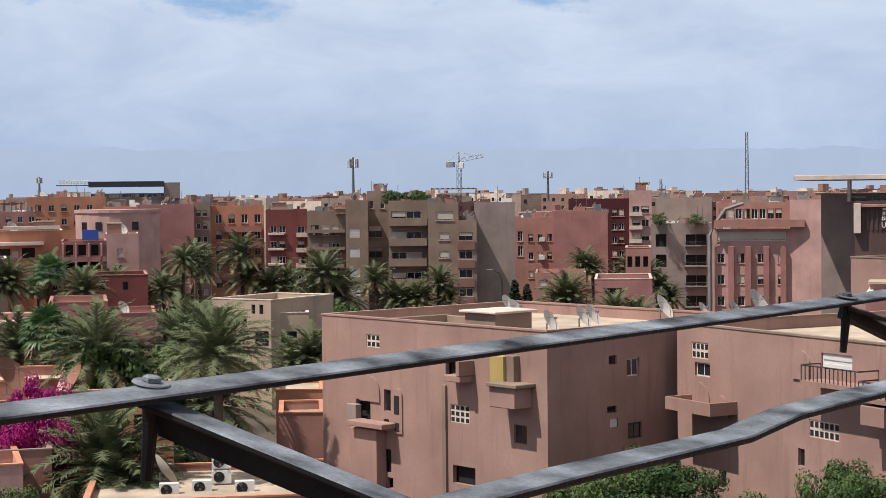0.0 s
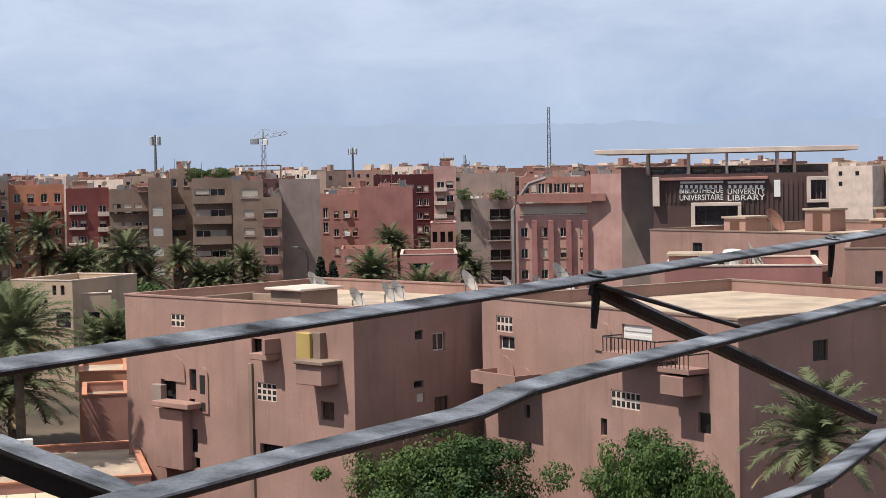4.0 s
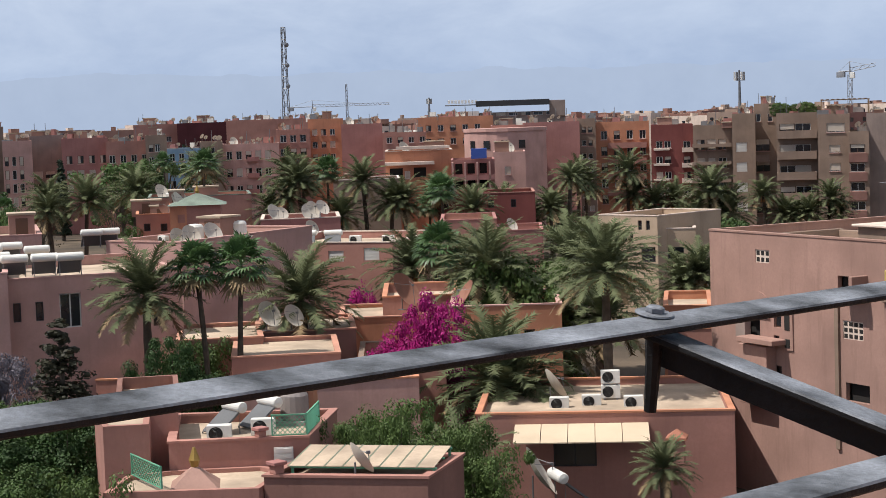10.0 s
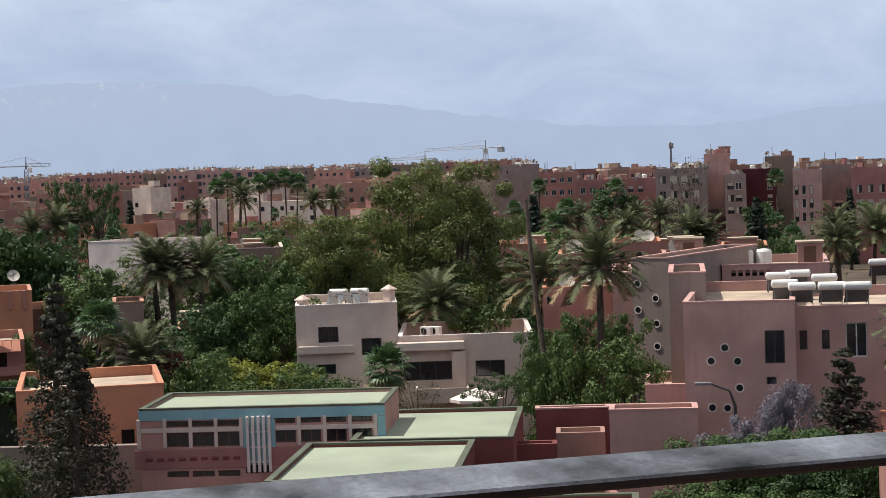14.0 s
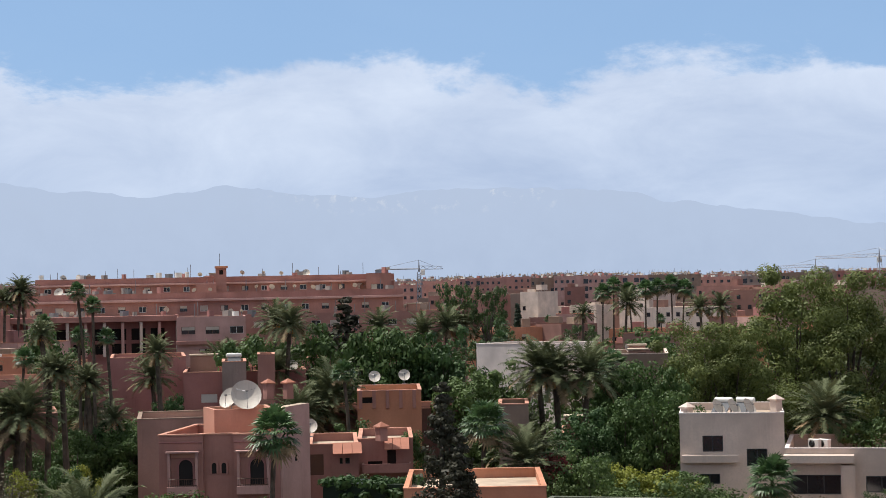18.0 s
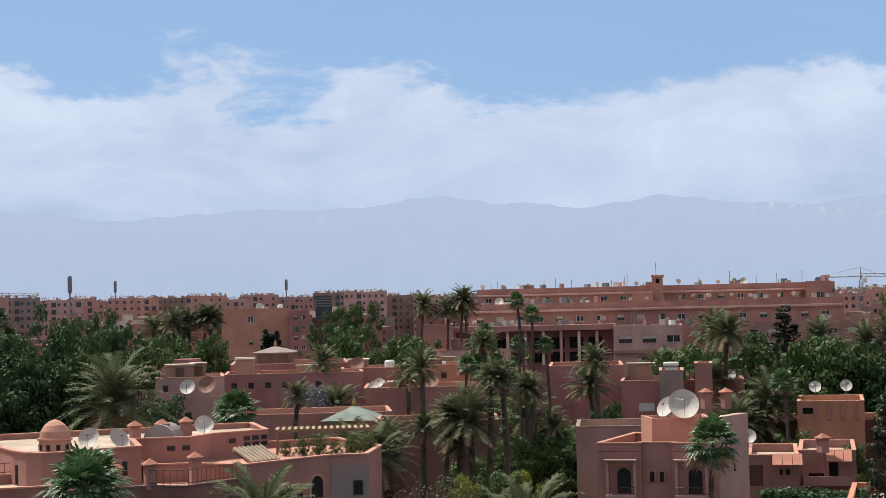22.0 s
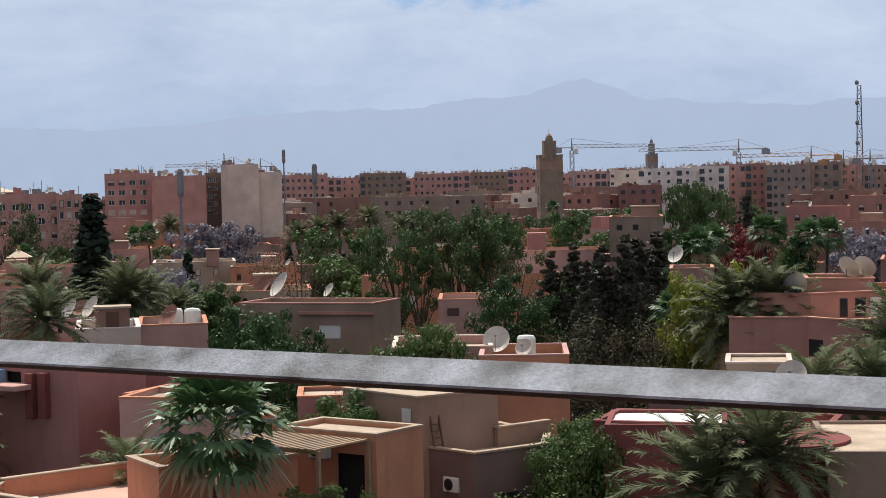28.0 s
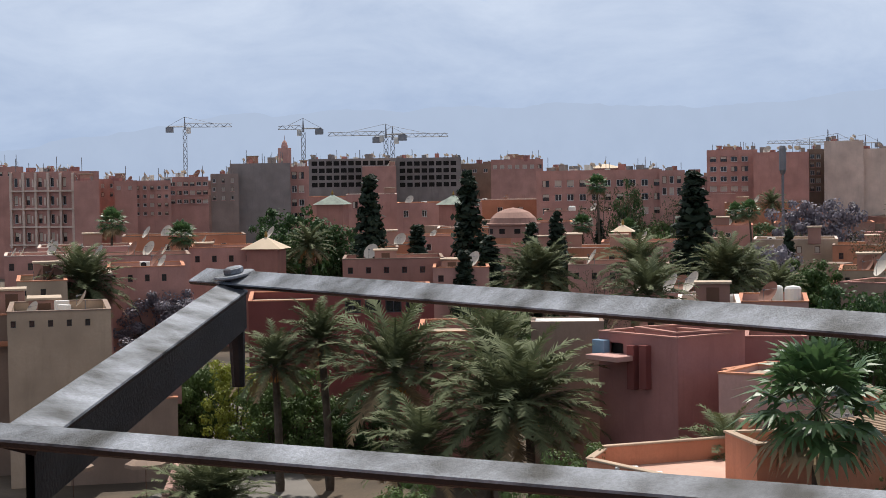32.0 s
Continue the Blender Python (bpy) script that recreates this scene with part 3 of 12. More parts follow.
def clutter(th, seed, n=5, dishes=True, wall="city_two"):
    """Dishes, tanks and stair huts thrown over a house's roof."""
    rng = random.Random(seed)
    roof = next(o for o in th.children if o.name.startswith("roof"))
    xs, ys, z = [v.co.x for v in roof.data.vertices], [v.co.y for v in roof.data.vertices], roof.data.vertices[0].co.z
    for k in range(n):
        p = th.matrix_basis @ Vector((rng.uniform(min(xs) + 0.6, max(xs) - 0.6), rng.uniform(min(ys) + 0.6, max(ys) - 0.6), z))
        q = rng.random()
        if q < 0.5 and dishes:
            dish(p.x, p.y, p.z, 62 + rng.uniform(-28, 28), rng.choice((0.5, 0.6, 0.8)), "pale" if rng.random() < 0.75 else "rust")
        elif q < 0.6:
            water_tank(p.x, p.y, p.z)
        elif q < 0.68:
            aircon(p.x, p.y, p.z, rng.uniform(0, 360))
        else:
            hut(p.x, p.y, p.z, math.degrees(th.matrix_basis.to_euler().z), rng.uniform(1.3, 2.8), rng.uniform(1.5, 3), rng.uniform(0.8, 1.9), wall)


def storeys(w, top, low=7.0):
    """Rows of small windows and loggias down a far front."""
    r = random.Random(int(w * 100 + top * 7))
    step, out_ = r.choice((2.3, 2.6, 3.0)), []
    n = max(1, int((w - 0.6) / step))
    plan = [(0.4 + k * (w - 0.6) / n, r.choice((0.8, 1.0, 1.0, 1.2, 1.9))) for k in range(n)]
    z = top - r.choice((2.5, 2.9))
    while z > low:
        for u, a in plan:
            if r.random() < 0.88:
                out_.append((u, z if a < 1.8 else z - 0.4, min(a, (w - 0.6) / n - 0.3), 1.2 if a < 1.8 else 1.9, "row"))
        z -= 3.0
    return out_


def grid(u0, du, n, z0, dz, rows, w, h, kind="std"):
    return [(u0 + i * du, z0 + k * dz, w, h, kind) for k in range(rows) for i in range(n)]


# ---------------------------------------------------------------- plants
def frond(rng, g, az, lift, length, droop, slot, leaf=0.42, width=0.05, pairs=38):
    """One feather leaf: a bowed rib with two rows of leaflets."""
    ca, sa = math.cos(az), math.sin(az)
    pts, p, e = [], Vector((0, 0, 0)), lift
    n = 9
    for k in range(n + 1):
        pts.append(p.copy())
        p = p + Vector((ca * math.cos(e), sa * math.cos(e), math.sin(e))) * (length / n)
        e -= droop / n * (0.5 + k / n)
    side = Vector((-sa, ca, 0))
    for a, b, k in zip(pts, pts[1:], range(n)):
        r = 0.035 * (1 - k / n) + 0.008
        g.face([a - side * r, a + side * r, b + side * r, b - side * r], slot)
    for i in range(pairs):
        q = (0.12 + 0.88 * i / pairs) * n
        k = min(int(q), n - 1)
        c, d = pts[k].lerp(pts[k + 1], q - k), (pts[k + 1] - pts[k]).normalized()
        ln = leaf * (0.55 + 0.9 * math.sin(math.pi * (0.15 + 0.8 * i / pairs))) * rng.uniform(0.8, 1.1)
        for s in (-1, 1):
            tip = c + (d * 0.75 + side * s * rng.uniform(0.6, 0.95) + Vector((0, 0, rng.uniform(-0.35, 0.25)))).normalized() * ln
            g.face([c - d * width, c + d * width, tip], slot)


def date_crown(seed, n=60, length=3.0):
    rng, g = random.Random(seed), Geo()
    for k in range(n):
        q = k / n
        frond(rng, g, k * 2.4 + rng.uniform(-0.2, 0.2), radians(82 - 112 * q) + rng.uniform(-0.1, 0.1), length * rng.uniform(0.85, 1.1), rng.uniform(0.9, 1.5) * (1.1 - 0.5 * q),
              1 if q > 0.88 else 0)
    for k in range(26):
        a, r = rng.uniform(0, 6.28), rng.uniform(0.1, 0.5)
        c = Vector((math.cos(a) * r, math.sin(a) * r, -0.2 - r * 0.6))
        g.face([c, c + Vector((rng.uniform(-0.1, 0.1), 0.05, -0.35)), c + Vector((0.08, -0.05, -0.45))], 2)
    return g


def fan_crown(seed, n=44):
    rng, g = random.Random(seed), Geo()
    for k in range(n):
        q = k / n
        az, e = k * 2.4, radians(80 - 135 * q) + rng.uniform(-0.12, 0.12)
        d = Vector((math.cos(az) * math.cos(e), math.sin(az) * math.cos(e), math.sin(e)))
        s = Vector((-math.sin(az), math.cos(az), 0))
        u = s.cross(d)
        stem = rng.uniform(0.7, 1.05)
        c = d * stem
        g.face([-s * 0.03, s * 0.03, c + s * 0.02, c - s * 0.02], 0)
        slot = 1 if q > 0.82 else 0
        for b in range(15):
            t = radians(-105 + 210 * b / 14)
            w = (d * math.cos(t) + s * math.sin(t) + u * rng.uniform(-0.1, 0.12)).normalized()
            ln = rng.uniform(0.75, 1.0) * (1.0 - 0.25 * abs(t) / 2)
            o = s * math.cos(t) - d * math.sin(t)
            m = c + w * ln * 0.55 - u * 0.03
            g.face([c, m + o * 0.075, m - o * 0.075], slot)
            g.face([m - o * 0.075, m + o * 0.075, c + w * ln - Vector((0, 0, 0.22 * ln))], slot)
    return g


def trunk_geo(rng, h, r0, r1, lean=0.3, rings=14, rough=0.06):
    g, pts, rad = Geo(), [], []
    a = rng.uniform(0, 6.28)
    for k in range(rings + 1):
        q = k / rings
        off = lean * q * q
        pts.append((math.cos(a) * off, math.sin(a) * off, h * q))
        rad.append((r0 + (r1 - r0) * q) * (1 + rough * (1 if k % 2 else -1)))
    g.tube(pts, rad, 8)
    return g, pts[-1]


def leaf_cloud(rng, g, centres, n, size, slot=0, flat=0.6, up=0.0):
    """Leaves, each a small folded blade, thrown round the given clump centres (x, y, z, r)."""
    for _ in range(n):
        cx, cy, cz, r = rng.choice(centres)
        d = Vector((rng.gauss(0, 1), rng.gauss(0, 1), rng.gauss(0, 1))).normalized()
        p = Vector((cx, cy, cz)) + Vector((d.x, d.y, d.z * flat)) * r * (rng.random() ** 0.3)
        nrm = (d * 1.5 + Vector((rng.uniform(-0.8, 0.8), rng.uniform(-0.8, 0.8), rng.uniform(-0.5, 0.8) + up))).normalized()
        t = nrm.orthogonal().normalized()
        t = (Matrix.Rotation(rng.uniform(0, 6.28), 3, nrm) @ t) * size * rng.uniform(0.6, 1.3)
        b = nrm.cross(t) * 0.62
        g.face([p - t, p - b, p + t, p + b], slot)


def tree_meshes(kind, seed, far=1):
    """Trunk with limbs, and crown, of a tree about ten metres high; far: 0 near by with fine leaves, 1 in the gardens, 2 far off."""
    rng, t, c = random.Random(seed), Geo(), Geo()
    clumps = []
    if kind in ("cypress", "conifer"):
        t.tube([(0, 0, 0), (0.05, 0, 5), (0, 0, 9.4)], [0.2, 0.14, 0.03], 7)
        for k in range(130):
            z = 0.8 + 9.0 * k / 130
            r = (0.75 if kind == "cypress" else 2.0) * (1 - (k / 130) ** (2.2 if kind == "cypress" else 1.1)) + 0.15
            a = k * 2.4
            f = 0.55 if kind == "cypress" else rng.uniform(0.3, 1.0)
            clumps.append((math.cos(a) * r * f, math.sin(a) * r * f, z + rng.uniform(-0.2, 0.2), r * (0.5 if kind == "cypress" else 0.36) * rng.uniform(0.7, 1.2) + 0.1))
            if kind == "conifer" and k % 4 == 0:
                t.tube([(0, 0, z), (math.cos(a) * r, math.sin(a) * r, z - 0.15)], [0.05, 0.015], 4)
        leaf_cloud(rng, c, clumps, (9000, 5000, 2600)[far], (0.15 if kind == "cypress" else 0.10) * (0.75, 1, 1.3)[far], up=0.2)
        return t, c
    spread, low, high = {"broad": (3.6, 3.2, 9.2), "pine": (4.6, 4.5, 9.6), "round": (3.6, 1.6, 9.2), "euca": (3.7, 2.6, 9.6), "bush": (4.2, 0.6, 7.0), "bare": (3.2, 3.0, 9.4)}[kind]
    t.tube([(0, 0, 0), (0.15, 0.05, low * 0.6), (0.1, -0.1, low + 0.6)], [0.3, 0.24, 0.18], 9)
    limbs = {"bush": 22, "euca": 22, "round": 20}.get(kind, 15)
    for k in range(limbs):
        q = (k + 0.5) / limbs
        a = k * 2.4 + rng.uniform(-0.4, 0.4)
        z = low + (high - low) * (q if kind != "pine" else q ** 0.5)
        mid = (z - low) / (high - low)
        r = spread * math.sqrt(max(0.08, 1 - (2 * mid - 0.85) ** 2 * (0.8 if kind != "pine" else 0.45))) * rng.uniform(0.6, 1.0)
        e = Vector((math.cos(a) * r * 0.8, math.sin(a) * r * 0.8, z))
        s = Vector((0.1, 0, low * rng.uniform(0.7, 1.1)))
        m = s.lerp(e, 0.5) + Vector((0, 0, 0.4))
        t.tube([s, m, e], [0.12, 0.07, 0.02], 5)
        clumps.append((e.x, e.y, e.z, rng.uniform(1.0, 1.6) * (0.62 if kind == "pine" else 1)))
        for _ in range(3):
            o = Vector((rng.gauss(0, 1), rng.gauss(0, 1), rng.gauss(0, 0.6 if kind != "pine" else 0.3)))
            clumps.append((e.x + o.x, e.y + o.y, e.z + o.z, rng.uniform(0.5, 1.0) * (0.75 if kind == "pine" else 1)))
    n = {"pine": 6500, "euca": 40000, "bare": 2000}.get(kind, 8500) * (5, 2, 1)[far] // 2
    leaf_cloud(rng, c, clumps, n, {"euca": 0.085, "pine": 0.125, "bare": 0.10}.get(kind, 0.16) * (0.6, 0.9, 1.3)[far], flat=0.7, up=0.35)
    return t, c


PLANT = {}
LABEL = {"date": "feathery grey-green date palm on a rough brown trunk", "fan": "fan palm with glossy folded leaves and a slim trunk", "pine": "dark green pine with a layered crown in a garden",
         "broad": "leafy garden tree with an uneven green crown", "round": "dense dark green tree with a rounded crown", "euca": "tall olive-green eucalyptus with a billowing crown", "bush": "low sunlit green garden shrub",
         "cypress": "slim dark green cypress between the houses", "conifer": "dark araucaria-like conifer with tiered branches", "bare": "sparse brown-leaved tree with thin twigs",
         "jacaranda": "jacaranda in violet-blue bloom among rooftops", "bougain": "bougainvillea covered in magenta blossom", "lime": "yellow-green garden tree in bright sun", "redflower": "tree with crimson blossom among dark green", "bamboo": "tall bright green bamboo clump by a wall"}


def plant(kind, x, y, z, h, wide=1.0, seed=None):
    """A plant of height h whose foot is at x, y, z."""
    k = (int(abs(x * 7.3 + y * 3.1)) if seed is None else seed)
    if kind in ("date", "fan"):
        v = k % 3
        key = (kind, v)
        if key not in PLANT:
            PLANT[key] = (date_crown(v) if kind == "date" else fan_crown(v)).mesh("crown", ["palm_leaf" if kind == "date" else "fan_leaf", "dry_leaf", "date_fruit"])
        th = thing("palm_tree", pose(x, y, z), LABEL[kind], "palm tree", "palms of the gardens")
        rng = random.Random(k)
        s = wide * rng.uniform(0.92, 1.08)
        hc = h - (1.6 if kind == "date" else 1.0) * s
        g, tip = trunk_geo(rng, hc, 0.27 if kind == "date" else 0.19, 0.2 if kind == "date" else 0.12, hc * 0.05)
        part("trunk", g, "palm_trunk", th)
        part("crown", PLANT[key], None, th, at=Matrix.Translation(tip) @ pose(0, 0, 0, 0, 0, k * 37 % 360) @ Matrix.Scale(s, 4))
        return th
    form = {"jacaranda": "broad", "bougain": "bush", "lime": "round", "redflower": "broad", "bamboo": "round"}.get(kind, kind)
    leaf = {"jacaranda": "leaf_violet", "bougain": "leaf_magenta", "lime": "leaf_lime", "redflower": "leaf_red", "bamboo": "leaf_bright", "pine": "leaf_pine", "round": "leaf_dark", "euca": "leaf_olive", "bush": "leaf_bright",
            "cypress": "leaf_cypress", "conifer": "leaf_conifer", "bare": "leaf_brown"}.get(kind, "leaf_mid")
    far = 0 if math.hypot(x, y) < 92 else 1 if math.hypot(x, y) < 165 else 2
    key = (form, k % (3 if form in ("broad", "bush", "round") else 2), leaf, far)
    if key not in PLANT:
        a, b = tree_meshes(form, key[1] + 10, far)
        PLANT[key] = (a.mesh("trunk", "bark"), b.mesh("crown", leaf))
    th = thing("shrub" if form == "bush" else "tree", pose(x, y, z, 0, 0, k * 53 % 360), LABEL.get(kind, LABEL["broad"]), "shrub" if form == "bush" else "tree", "trees of the gardens")
    s = h / (7.6 if form == "bush" else 10.0)
    m = Matrix.Diagonal((s * wide, s * wide, s, 1))
    part("trunk", PLANT[key][0], None, th, at=m)
    part("crown", PLANT[key][1], None, th, at=m)
    return th


# ---------------------------------------------------------------- roof things
DONE = {}


def copied(key, build, m):
    """Builds a thing once, then copies it."""
    if key not in DONE:
        DONE[key] = build()
        DONE[key].matrix_basis = m
        return DONE[key]
    return copy_thing(DONE[key], m)


def dish(x, y, z, face, r=0.6, tone="pale"):
    """A satellite dish on a short mast; face: the bearing that it looks to."""
    def build():
        th = thing("satellite_dish", Matrix(), ("weathered white" if tone == "pale" else "rust-brown") + " satellite dish on a steel mast on a roof", "satellite dish", "rooftop dishes")
        g = Geo()
        g.tube([(0, 0, 0), (0, 0, 0.3 + 0.65 * r)], 0.035, 6)
        g.box(-0.18, 0.18, -0.18, 0.18, 0, 0.03)
        b = Geo()
        n, rr = 20, 5
        tilt = Matrix.Translation((0, -0.12, 0.35 + 0.65 * r)) @ pose(0, 0, 0, 58, 0, 0)
        for k in range(rr):
            for i in range(n):
                q = []
                for a, c in ((k, i), (k + 1, i), (k + 1, i + 1), (k, i + 1)):
                    ra, t = r * a / rr, c * math.tau / n
                    q.append(tuple(tilt @ Vector((ra * math.cos(t), ra * math.sin(t) * 1.08, 0.28 * (ra / r) ** 2 * r))))
                b.face(q if k else [q[0], q[1], q[2]])
        part("reflector", b, "dish_" + tone, th, smooth=True)
        a = g
        tip = tilt @ Vector((0, 0, 0.75 * r))
        a.tube([tilt @ Vector((0, -r, 0.25 * r)), tip], 0.015, 5)
        a.tube([tilt @ Vector((0.7 * r, 0.5 * r, 0.2 * r)), tip], 0.01, 4)
        a.tube([tilt @ Vector((-0.7 * r, 0.5 * r, 0.2 * r)), tip], 0.01, 4)
        a.box(tip.x - 0.05, tip.x + 0.05, tip.y - 0.06, tip.y + 0.06, tip.z - 0.05, tip.z + 0.05)
        part("mount", a, "steel_grey", th)
        return th
    return copied(("dish", round(r, 1), tone), build, pose(x, y, z, 0, 0, face))


def aircon(x, y, z, face):
    def build():
        th = thing("air_conditioner", Matrix(), "white metal outdoor air conditioner unit with round grille", "air conditioner", "air conditioners")
        g = Geo()
        g.box(-0.45, 0.45, -0.17, 0.17, 0.06, 0.7, 0, 0.03)
        part("casing", g, "metal_white", th)
        f = Geo()
        for rr in (0.05, 0.1, 0.15, 0.2, 0.25):
            f.tube([(-0.12 + rr * math.cos(k * math.tau / 16), -0.185, 0.38 + rr * math.sin(k * math.tau / 16)) for k in range(17)], 0.008, 4)
        part("grille", f, "frame_dark", th)
        d = Geo()
        d.lathe([(0.26, 0), (0.26, 0.01)], 18)
        part("fan_opening", d, "dark_inside", th, at=pose(-0.12, -0.172, 0.38, 90))
        for sx in (-0.3, 0.3):
            q = Geo()
            q.box(sx - 0.04, sx + 0.04, -0.2, 0.2, 0, 0.06)
            part("foot", q, "steel_grey", th)
        return th
    return copied("aircon", build, pose(x, y, z, 0, 0, face))


def solar_heater(x, y, z, face):
    def build():
        th = thing("solar_water_heater", Matrix(), "rooftop solar water heater, dark panel under a bright tank", "solar heater", "solar heaters")
        g = Geo()
        g.box(-0.6, 0.6, 0, 0.07, 0, 1.2, 0, 0.02)
        part("panel", g, "solar_panel", th, at=pose(0, -0.6, 0.1, -52))
        fr = Geo()
        for sx in (-0.55, 0.55):
            fr.tube([(sx, -0.6, 0.07), (sx, 0.38, 0.82), (sx, 0.38, 0)], 0.03, 5)
            fr.tube([(sx, -0.6, 0.07), (sx, -0.6, 0)], 0.03, 5)
        part("frame", fr, "steel_grey", th)
        t = Geo()
        t.lathe([(0.05, -0.72), (0.19, -0.68), (0.22, -0.62), (0.22, 0.62), (0.19, 0.68), (0.05, 0.72)], 18)
        part("tank", t, "metal_white", th, at=pose(0, 0.48, 0.98, 0, 90, 0), smooth=True)
        return th
    return copied("solar", build, pose(x, y, z, 0, 0, face))


def chimney(x, y, z, h=1.2, cap="tile_cap", wall="plaster_salmon"):
    def build():
        th = thing("chimney", Matrix(), "plastered chimney with a small peaked cap", "chimney", "roof chimneys")
        g = Geo()
        g.box(-0.3, 0.3, -0.3, 0.3, 0, h, 0, 0.02)
        part("shaft", g, wall, th)
        c = Geo()
        c.box(-0.42, 0.42, -0.42, 0.42, h + 0.004, h + 0.1)
        for k in range(4):
            p = [(-0.42, -0.42), (0.42, -0.42), (0.42, 0.42), (-0.42, 0.42)]
            c.face([(*p[k], h + 0.1), (*p[(k + 1) % 4], h + 0.1), (0, 0, h + 0.42)])
        part("cap", c, cap, th)
        return th
    return copied(("chim", h, cap, wall), build, pose(x, y, z))


def water_tank(x, y, z, mat="metal_white"):
    def build():
        th = thing("water_tank", Matrix(), "small pale rooftop water tank on a plinth", "water tank", "roof tanks")
        g = Geo()
        g.lathe([(0.5, 0.15), (0.55, 0.2), (0.55, 1.1), (0.45, 1.25), (0.12, 1.3)], 16)
        part("barrel", g, mat, th, smooth=True)
        b = Geo()
        b.box(-0.6, 0.6, -0.6, 0.6, 0, 0.15)
        part("plinth", b, "concrete", th)
        return th
    return copied(("tank", mat), build, pose(x, y, z))


def lattice_mast(x, y, z, h, w, label, name="radio_mast", drums=3, mat="steel_grey", sections=None):
    th = thing(name, pose(x, y, z), label, "mast")
    g = Geo()
    n = sections or max(4, int(h / (w * 1.6)))
    r = max(0.06, w * 0.06)
    leg = lambda k, q: (w / 2 * (1 - 0.55 * q) * (1, -1, -1, 1)[k], w / 2 * (1 - 0.55 * q) * (1, 1, -1, -1)[k], h * q)
    for k in range(4):
        g.tube([leg(k, 0), leg(k, 1)], r, 5)
    part("tower_frame", g, mat, th)
    b = Geo()
    for i in range(n):
        for k in range(4):
            b.tube([leg(k, i / n), leg((k + 1) % 4, (i + 1) / n)], r * 0.6, 4)
            b.tube([leg(k, (i + 1) / n), leg((k + 1) % 4, (i + 1) / n)], r * 0.6, 4)
    part("bracing", b, mat, th)
    for k in range(drums):
        d = Geo()
        d.lathe([(w * 0.28, 0), (w * 0.3, w * 0.25), (w * 0.1, w * 0.32)], 12)
        part("antenna_drum", d, "steel_grey", th, at=pose(w * 0.45, -w * 0.2, h * (0.6 + 0.14 * k), 90, 0, 30))
    return th


def cell_mast(x, y, z, h, label, heads=6, r=0.8):
    th = thing("cell_mast", pose(x, y, z), label, "mast")
    g = Geo()
    g.tube([(0, 0, 0), (0, 0, h)], [0.28, 0.16], 8)
    part("pole", g, "steel_grey", th)
    for k in range(heads):
        a = k * math.tau / heads
        p = Geo()
        p.box(-0.16, 0.16, -0.08, 0.08, 0, h * 0.2, 0, 0.02)
        part("antenna_panel", p, "metal_white" if k % 2 else "steel_grey", th, at=pose(r * math.cos(a), r * math.sin(a), h * 0.76, 0, 0, k * 60))
        b = Geo()
        b.tube([(0, 0, h * 0.8), (r * math.cos(a), r * math.sin(a), h * 0.8)], 0.05, 4)
        part("bracket", b, "steel_grey", th)
    return th


def crane(x, y, z, h, jib, back, turn, label, tone="crane_grey", lift=0.0):
    th = thing("tower_crane", pose(x, y, z, 0, 0, turn), label, "crane", "tower cranes")
    g = Geo()
    w = 1.3
    for a, b in ((1, 1), (-1, 1), (1, -1), (-1, -1)):
        g.tube([(a * w / 2, b * w / 2, 0), (a * w / 2, b * w / 2, h)], 0.1, 4)
    n = int(h / 2.5)
    for i in range(n):
        g.tube([(-w / 2, -w / 2, i * h / n), (w / 2, -w / 2, (i + 1) * h / n)], 0.09, 4)
        g.tube([(w / 2, w / 2, i * h / n), (-w / 2, w / 2, (i + 1) * h / n)], 0.09, 4)
    part("tower", g, tone, th)
    j = Geo()
    top = h + 4.5
    e = jib * math.tan(radians(lift))
    j.tube([(0, 0, h + 1), (jib, 0, h + 1 + e)], 0.12, 4)
    j.tube([(0, 0, h + 2.3), (jib, 0, h + 2.0 + e)], 0.09, 4)
    k = int(jib / 2.5)
    for i in range(k):
        j.tube([(i * jib / k, 0, h + 1 + e * i / k), ((i + 0.5) * jib / k, 0, h + 2.2 + e * (i + 0.5) / k), ((i + 1) * jib / k, 0, h + 1 + e * (i + 1) / k)], 0.09, 4)
    part("jib", j, tone, th)
    c = Geo()
    c.tube([(0, 0, h + 1.2), (-back, 0, h + 1.2)], 0.22, 4)
    c.box(-back - 0.5, -back + 2.2, -0.7, 0.7, h - 0.8, h + 1.0)
    part("counter_jib", c, tone, th)
    a = Geo()
    a.tube([(0, 0, h), (0, 0, top)], [0.4, 0.12], 5)
    a.tube([(0, 0, top), (jib * 0.6, 0, h + 2.2 + e * 0.6)], 0.06, 4)
    a.tube([(0, 0, top), (-back, 0, h + 1.2)], 0.06, 4)
    part("apex", a, tone, th)
    b = Geo()
    b.box(0.5, 2.0, -1.6, -0.4, h - 1.2, h + 0.8, 0, 0.1)
    part("cab", b, "metal_white", th)
    return th


